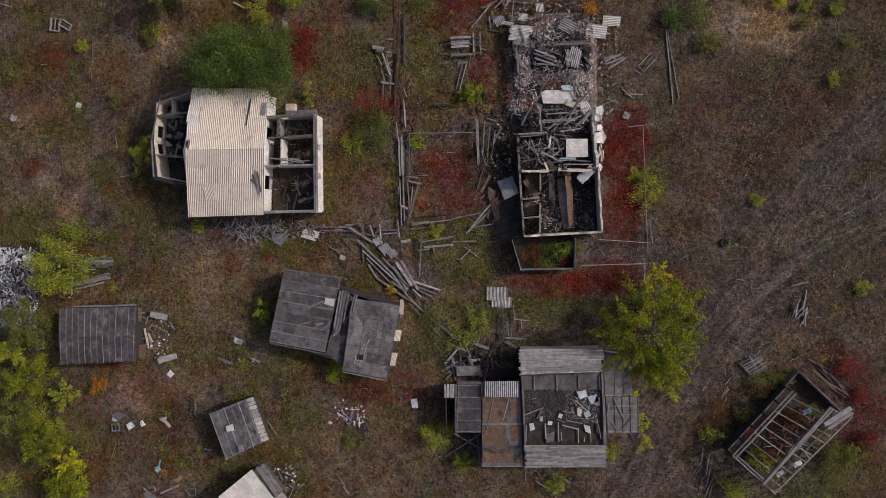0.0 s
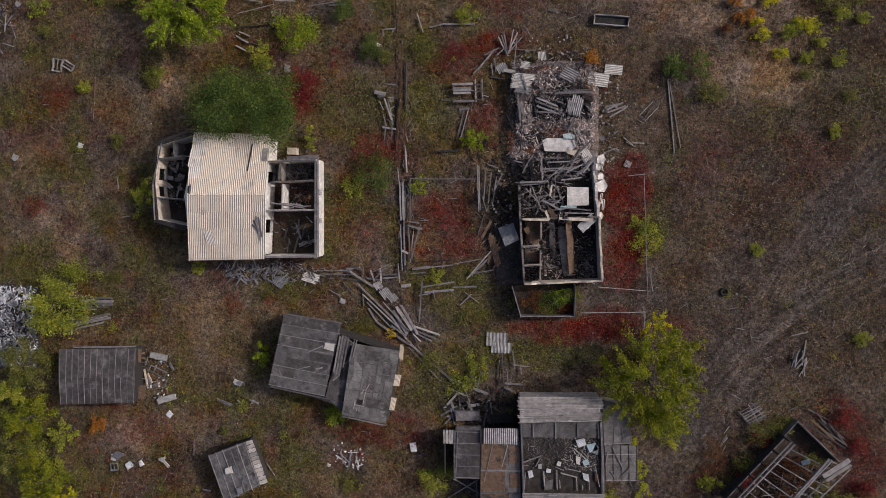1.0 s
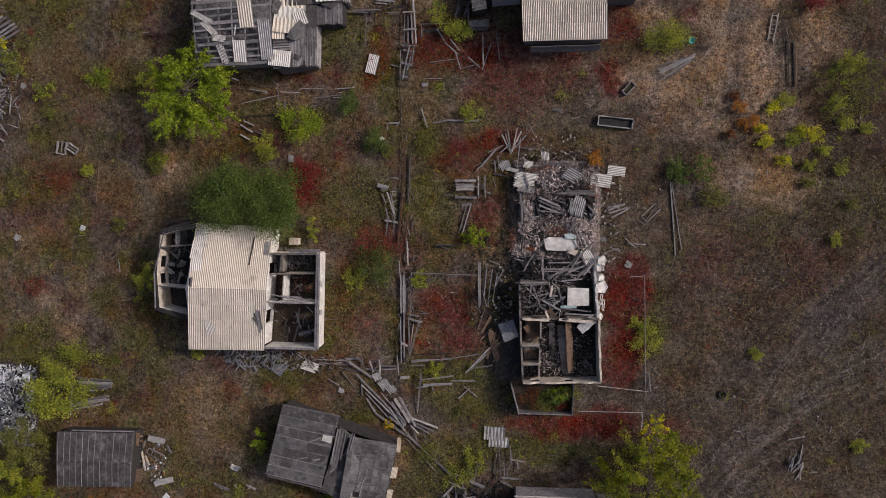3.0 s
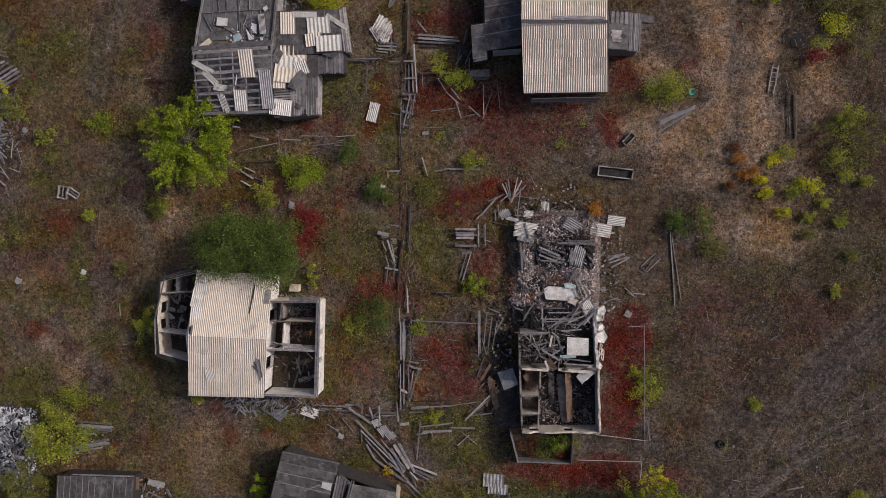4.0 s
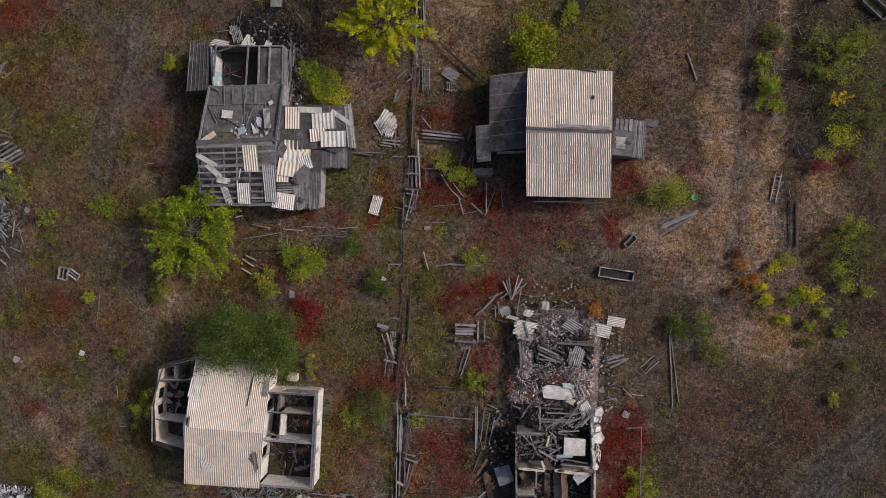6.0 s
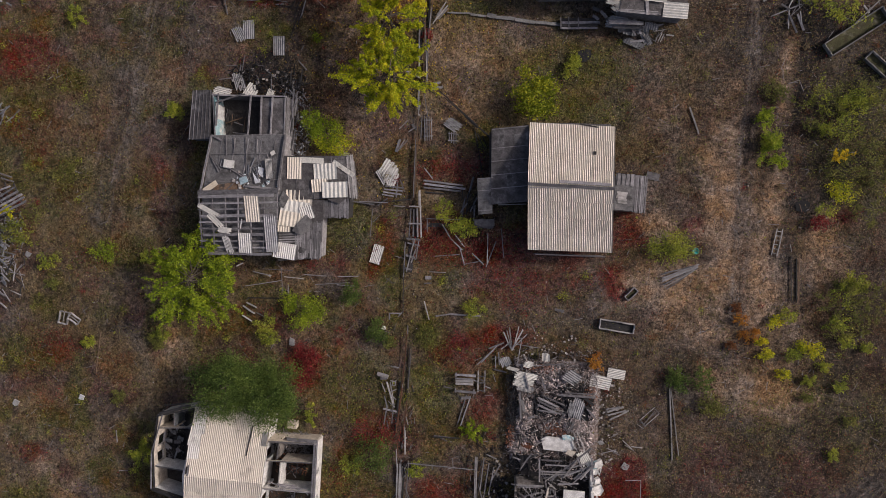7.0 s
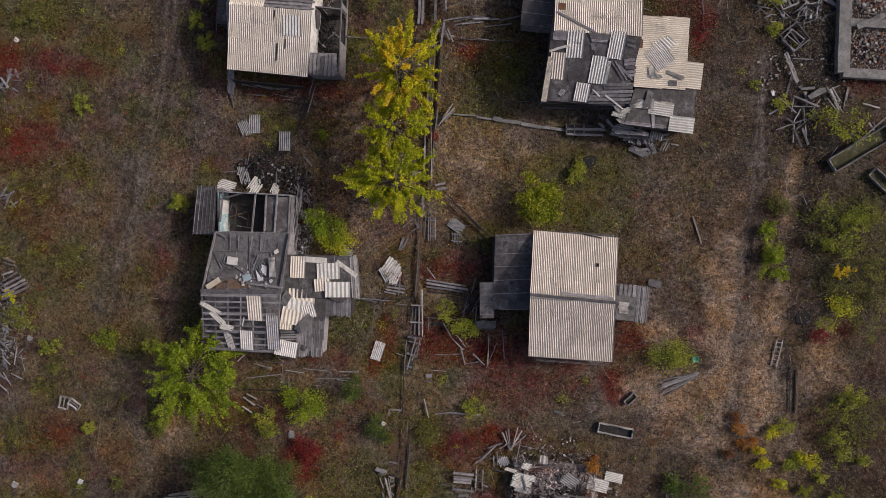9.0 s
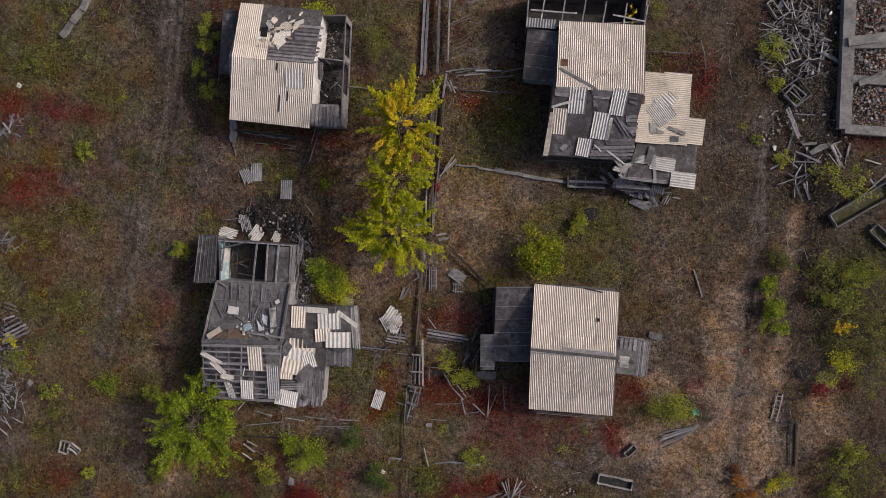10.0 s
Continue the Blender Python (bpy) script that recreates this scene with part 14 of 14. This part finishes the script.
def tyre(x, y):
    bm = bmesh.new()
    n, k = 18, 8
    for i in range(n):
        for j in range(k):
            a, b = 2 * math.pi * i / n, 2 * math.pi * j / k
            bm.verts.new((x + (0.3 + 0.11 * math.cos(b)) * math.cos(a), y + (0.3 + 0.11 * math.cos(b)) * math.sin(a), 0.11 + 0.1 * math.sin(b)))
    bm.verts.ensure_lookup_table()
    for i in range(n):
        for j in range(k):
            bm.faces.new([bm.verts[p] for p in (i * k + j, ((i + 1) % n) * k + j, ((i + 1) % n) * k + (j + 1) % k, i * k + (j + 1) % k)])
    return tagged(new("tyre", mesh_of("tyre", bm, M_RUBBER)), "old black rubber tyre lying flat in weeds", "tyre")


tyre(21.51, -1.85)


def basin(x, y):
    bm = bmesh.new()
    n = 20
    rings = [[bm.verts.new((x + r * math.cos(2 * math.pi * i / n), y + r * math.sin(2 * math.pi * i / n), z)) for i in range(n)] for r, z in ((0.2, 0.02), (0.3, 0.25), (0.27, 0.25), (0.13, 0.06))]
    for p, q in zip(rings, rings[1:]):
        for i in range(n):
            bm.faces.new((p[i], p[(i + 1) % n], q[(i + 1) % n], q[i]))
    bm.faces.new(rings[-1])
    return tagged(new("basin", mesh_of("basin", bm, M_CYAN)), "round turquoise plastic basin beside a bush", "basin")


basin(16.51, 30.34)


def pit(x, y, r):
    """A flat ragged black disc, painted for the dark inside of a hole."""
    th = thing("hole", x, y, "black dug hole with a crumbling rim", "hole")
    bm = bmesh.new()
    n = 14
    bm.faces.new([bm.verts.new((x + r * rnd.uniform(0.7, 1.1) * math.cos(6.283 * i / n), y + r * rnd.uniform(0.6, 1.0) * math.sin(6.283 * i / n), 0.07)) for i in range(n)])
    part("bottom", bm, M_CHAR, th)
    return th


pit(4.98, 47.20, 0.75)
pit(25.32, 35.08, 0.7)

# scrap and rubble heaps
def scrap_heap():
    th = thing("scrap_heap", -48.46, -7.95, "grey heap of torn sheet metal and rubble", "scrap heap")
    bm = bmesh.new()
    bmesh.ops.create_grid(bm, x_segments=24, y_segments=34, size=1.0)
    for v in bm.verts:
        u, w = v.co.x, v.co.y
        v.co = Vector((2.9 * u, 4.4 * w, 1.0 * heap_height(u, w) * (0.7 + 0.6 * noise.noise(Vector((u * 3, w * 4, 1.0)))) - 0.05))
    bmesh.ops.transform(bm, matrix=pose(-48.95, -7.96, 0, 0, 0, 0), verts=bm.verts)
    part("scrap_mound", bm, M_ASH, th)
    crumbs(th, -48.95, -7.96, 2.8, 4.2, 0, 900, 0.12, 1.0, M_TIN, 0.0, 331)
    crumbs(th, -48.95, -7.96, 2.8, 4.2, 0, 130, 0.1, 1.0, M_TRASH, 0.0, 332)
    crumbs(th, -48.95, -7.96, 2.8, 4.2, 0, 700, 0.14, 1.0, M_CHAR, 0.0, 333)
    strewn(th, -48.95, -7.96, 2.5, 4.0, 0, 70, (0.5, 1.6), (0.10, 0.3), 1.0, (M_TIN, M_WOOD, M_WOOD, M_CHAR, M_SLATE_GREY), 0.1, 91)
    strewn(th, -48.95, -7.96, 2.4, 3.9, 0, 80, (0.4, 1.1), (0.5, 1.4), 1.0, (M_TIN, M_SLATE_GREY, M_TRASH, M_FELT_GREY, M_TIN), 0.15, 93, name="torn_sheet")
    splinters(th, -48.95, -7.96, 2.6, 4.1, 0, 420, 0.7, 0.16, 1.0, M_TRASH, 0.1, 94)
    splinters(th, -48.95, -7.96, 2.6, 4.1, 0, 420, 0.8, 0.16, 1.0, M_TIN, 0.1, 95)
    rubble(th, -48.95, -7.96, 2.6, 4.1, 0, 60, (0.12, 0.45), 1.0, (M_TIN, M_TRASH, M_RUBBLE, M_TIN, M_CONCRETE), 0.05, 92)
    return th


scrap_heap()


def rubble_field(x, y, rx, ry, turn, n, seed, mats, label, size=(0.08, 0.35), high=0.3):
    th = thing("rubble_field", x, y, label, "rubble")
    rubble(th, x, y, rx, ry, turn, n, size, high, mats, 0.0, seed)
    return th


def crumb_field(x, y, rx, ry, n, size, high, material, seed, label):
    ob = crumbs(None, x, y, rx, ry, 0, n, size, high, material, 0.0, seed, False, "stone_litter")
    return tagged(ob, label, "rubble", "", "stuff")


def splinter_field(x, y, rx, ry, n, long, wide, high, material, seed, label, aim=0.0, swing=90.0):
    ob = splinters(None, x, y, rx, ry, 0, n, long, wide, high, material, 0.0, seed, aim, swing, "splinters", False)
    return tagged(ob, label, "wood litter", "", "stuff")


splinter_field(20.60, 63.99, 2.8, 4.0, 130, 1.5, 0.14, 0.4, M_WOOD, 421, "grey splintered laths of a demolished house")
splinter_field(-20.52, -1.50, 6.0, 1.1, 150, 0.8, 0.14, 0.2, M_WOOD, 423, "smashed laths under a wall")
splinter_field(-50.51, 26.20, 2.2, 4.0, 300, 0.9, 0.12, 0.3, M_WOOD, 425, "splintered grey wood in weeds")
splinter_field(-24.67, 43.02, 4.4, 1.8, 90, 0.8, 0.12, 0.2, M_CHAR, 426, "charred splinters on black soil")
splinter_field(-21.48, 38.77, 1.6, 4.4, 300, 1.0, 0.14, 0.4, M_WOOD, 427, "splintered boards beside a gable")
splinter_field(0.25, -13.80, 5.0, 2.0, 260, 0.9, 0.14, 0.2, M_WOOD_DARK, 428, "dark splintered boards behind a porch")
splinter_field(-8.41, 7.29, 0.9, 8.0, 60, 0.9, 0.1, 0.1, M_WOOD, 429, "splintered grey fence laths in weeds", 85, 30)
splinter_field(-0.72, 6.82, 2.0, 5.0, 140, 1.0, 0.1, 0.1, M_WOOD_DARK, 431, "dark splinters beside a burnt house")
crumb_field(21.81, 63.85, 4.6, 7.0, 1500, 0.05, 0.15, M_RUBBLE, 341, "grey crumbled concrete and stones")
crumb_field(23.56, 58.12, 3.6, 4.0, 500, 0.045, 0.2, M_RUBBLE, 342, "grey crumbled concrete and stones")
crumb_field(6.50, 13.68, 6.5, 7.5, 1500, 0.045, 0.05, M_RUBBLE_PALE, 343, "crumbled plaster round a collapsed house")
crumb_field(-21.66, -1.52, 5.0, 1.0, 500, 0.05, 0.1, M_RUBBLE, 344, "crumbled plaster under a wall")
crumb_field(-23.54, 42.87, 4.6, 2.4, 260, 0.06, 0.1, M_CHAR, 345, "crumbled charcoal on black soil")
crumb_field(-33.40, -12.14, 2.2, 3.0, 400, 0.05, 0.1, M_RUBBLE, 346, "crumbled plaster outside a shed")
GREYS = (M_RUBBLE, M_CONCRETE, M_RUBBLE, M_TIN)
rubble_field(21.68, 64.82, 4.2, 5.5, 0, 60, 101, GREYS, "grey stones and broken concrete strewn among beams")
rubble_field(24.24, 56.70, 3.4, 3.6, 0, 36, 102, GREYS, "grey broken concrete and stones on soil")
rubble_field(19.90, 56.77, 1.4, 1.8, 0, 30, 103, (M_RUBBLE_PALE, M_RUBBLE), "scattered pale broken bricks", (0.10, 0.24), 0.05)
rubble_field(4.78, 19.63, 4.2, 2.0, 0, 80, 104, (M_RUBBLE, M_RUBBLE_PALE), "stones spilling from a collapsed house", (0.06, 0.25), 0.1)
rubble_field(0.63, 6.30, 1.2, 3.0, 0, 80, 105, (M_CHAR, M_RUBBLE), "burnt lumps beside a wall", (0.08, 0.3), 0.15)
rubble_field(-33.40, -12.72, 1.6, 2.2, 0, 50, 106, (M_TRASH, M_RUBBLE, M_BRICK, M_TIN), "rubbish outside a collapsed shed end", (0.08, 0.3), 0.2)
rubble_field(-13.61, -19.43, 1.6, 1.4, 0, 36, 107, (M_TRASH, M_RUBBLE_PALE), "white foam scraps and rubbish", (0.06, 0.25), 0.1)
rubble_field(10.13, 13.67, 1.2, 5.0, 0, 80, 109, (M_RUBBLE, M_RUBBLE_PALE), "stones along a collapsed wall", (0.06, 0.25), 0.1)
rubble_field(-24.69, 43.29, 3.2, 1.6, 0, 60, 110, (M_CHAR, M_RUBBLE), "burnt black lumps and ash", (0.08, 0.3), 0.15)
rubble_field(-21.37, 37.70, 0.9, 3.0, 0, 50, 111, (M_RUBBLE, M_TRASH), "rubble below a broken gable", (0.08, 0.3), 0.3)
rubble_field(-19.93, -26.38, 2.0, 1.4, 0, 40, 112, (M_RUBBLE, M_TRASH, M_TIN), "rubbish behind a shed", (0.08, 0.3), 0.15)


# timber kerbs of a ditch
board(24.85, 30.60, 25.32, 26.47, 0.08, M_WOOD_DARK, 0.08, label="grey timber kerb of a dry ditch", name="kerb_beam", thick=0.05)
board(25.55, 30.54, 25.93, 26.72, 0.12, M_WOOD_BROWN, 0.1, label="pale timber kerb of a dry ditch", name="kerb_beam", thick=0.05)
board(25.37, 30.41, 25.77, 26.48, 0.10, M_CHAR, 0.06, label="dark sunken kerb board of a ditch", name="kerb_beam", thick=0.05)
board(-46.92, 58.60, -46.11, 59.97, 0.6, M_CONCRETE, 0.15, label="pale concrete kerb block on grass", name="kerb_block", thick=0.3)
board(-46.00, 60.08, -45.17, 61.23, 0.6, M_CONCRETE, 0.15, label="pale concrete kerb block on grass", name="kerb_block", thick=0.3)
board(-45.12, 61.34, -44.49, 62.78, 0.6, M_CONCRETE, 0.15, label="pale concrete kerb block on grass", name="kerb_block", thick=0.3)

# a rusty pipe along the garden fence, and the sill of a fallen fence
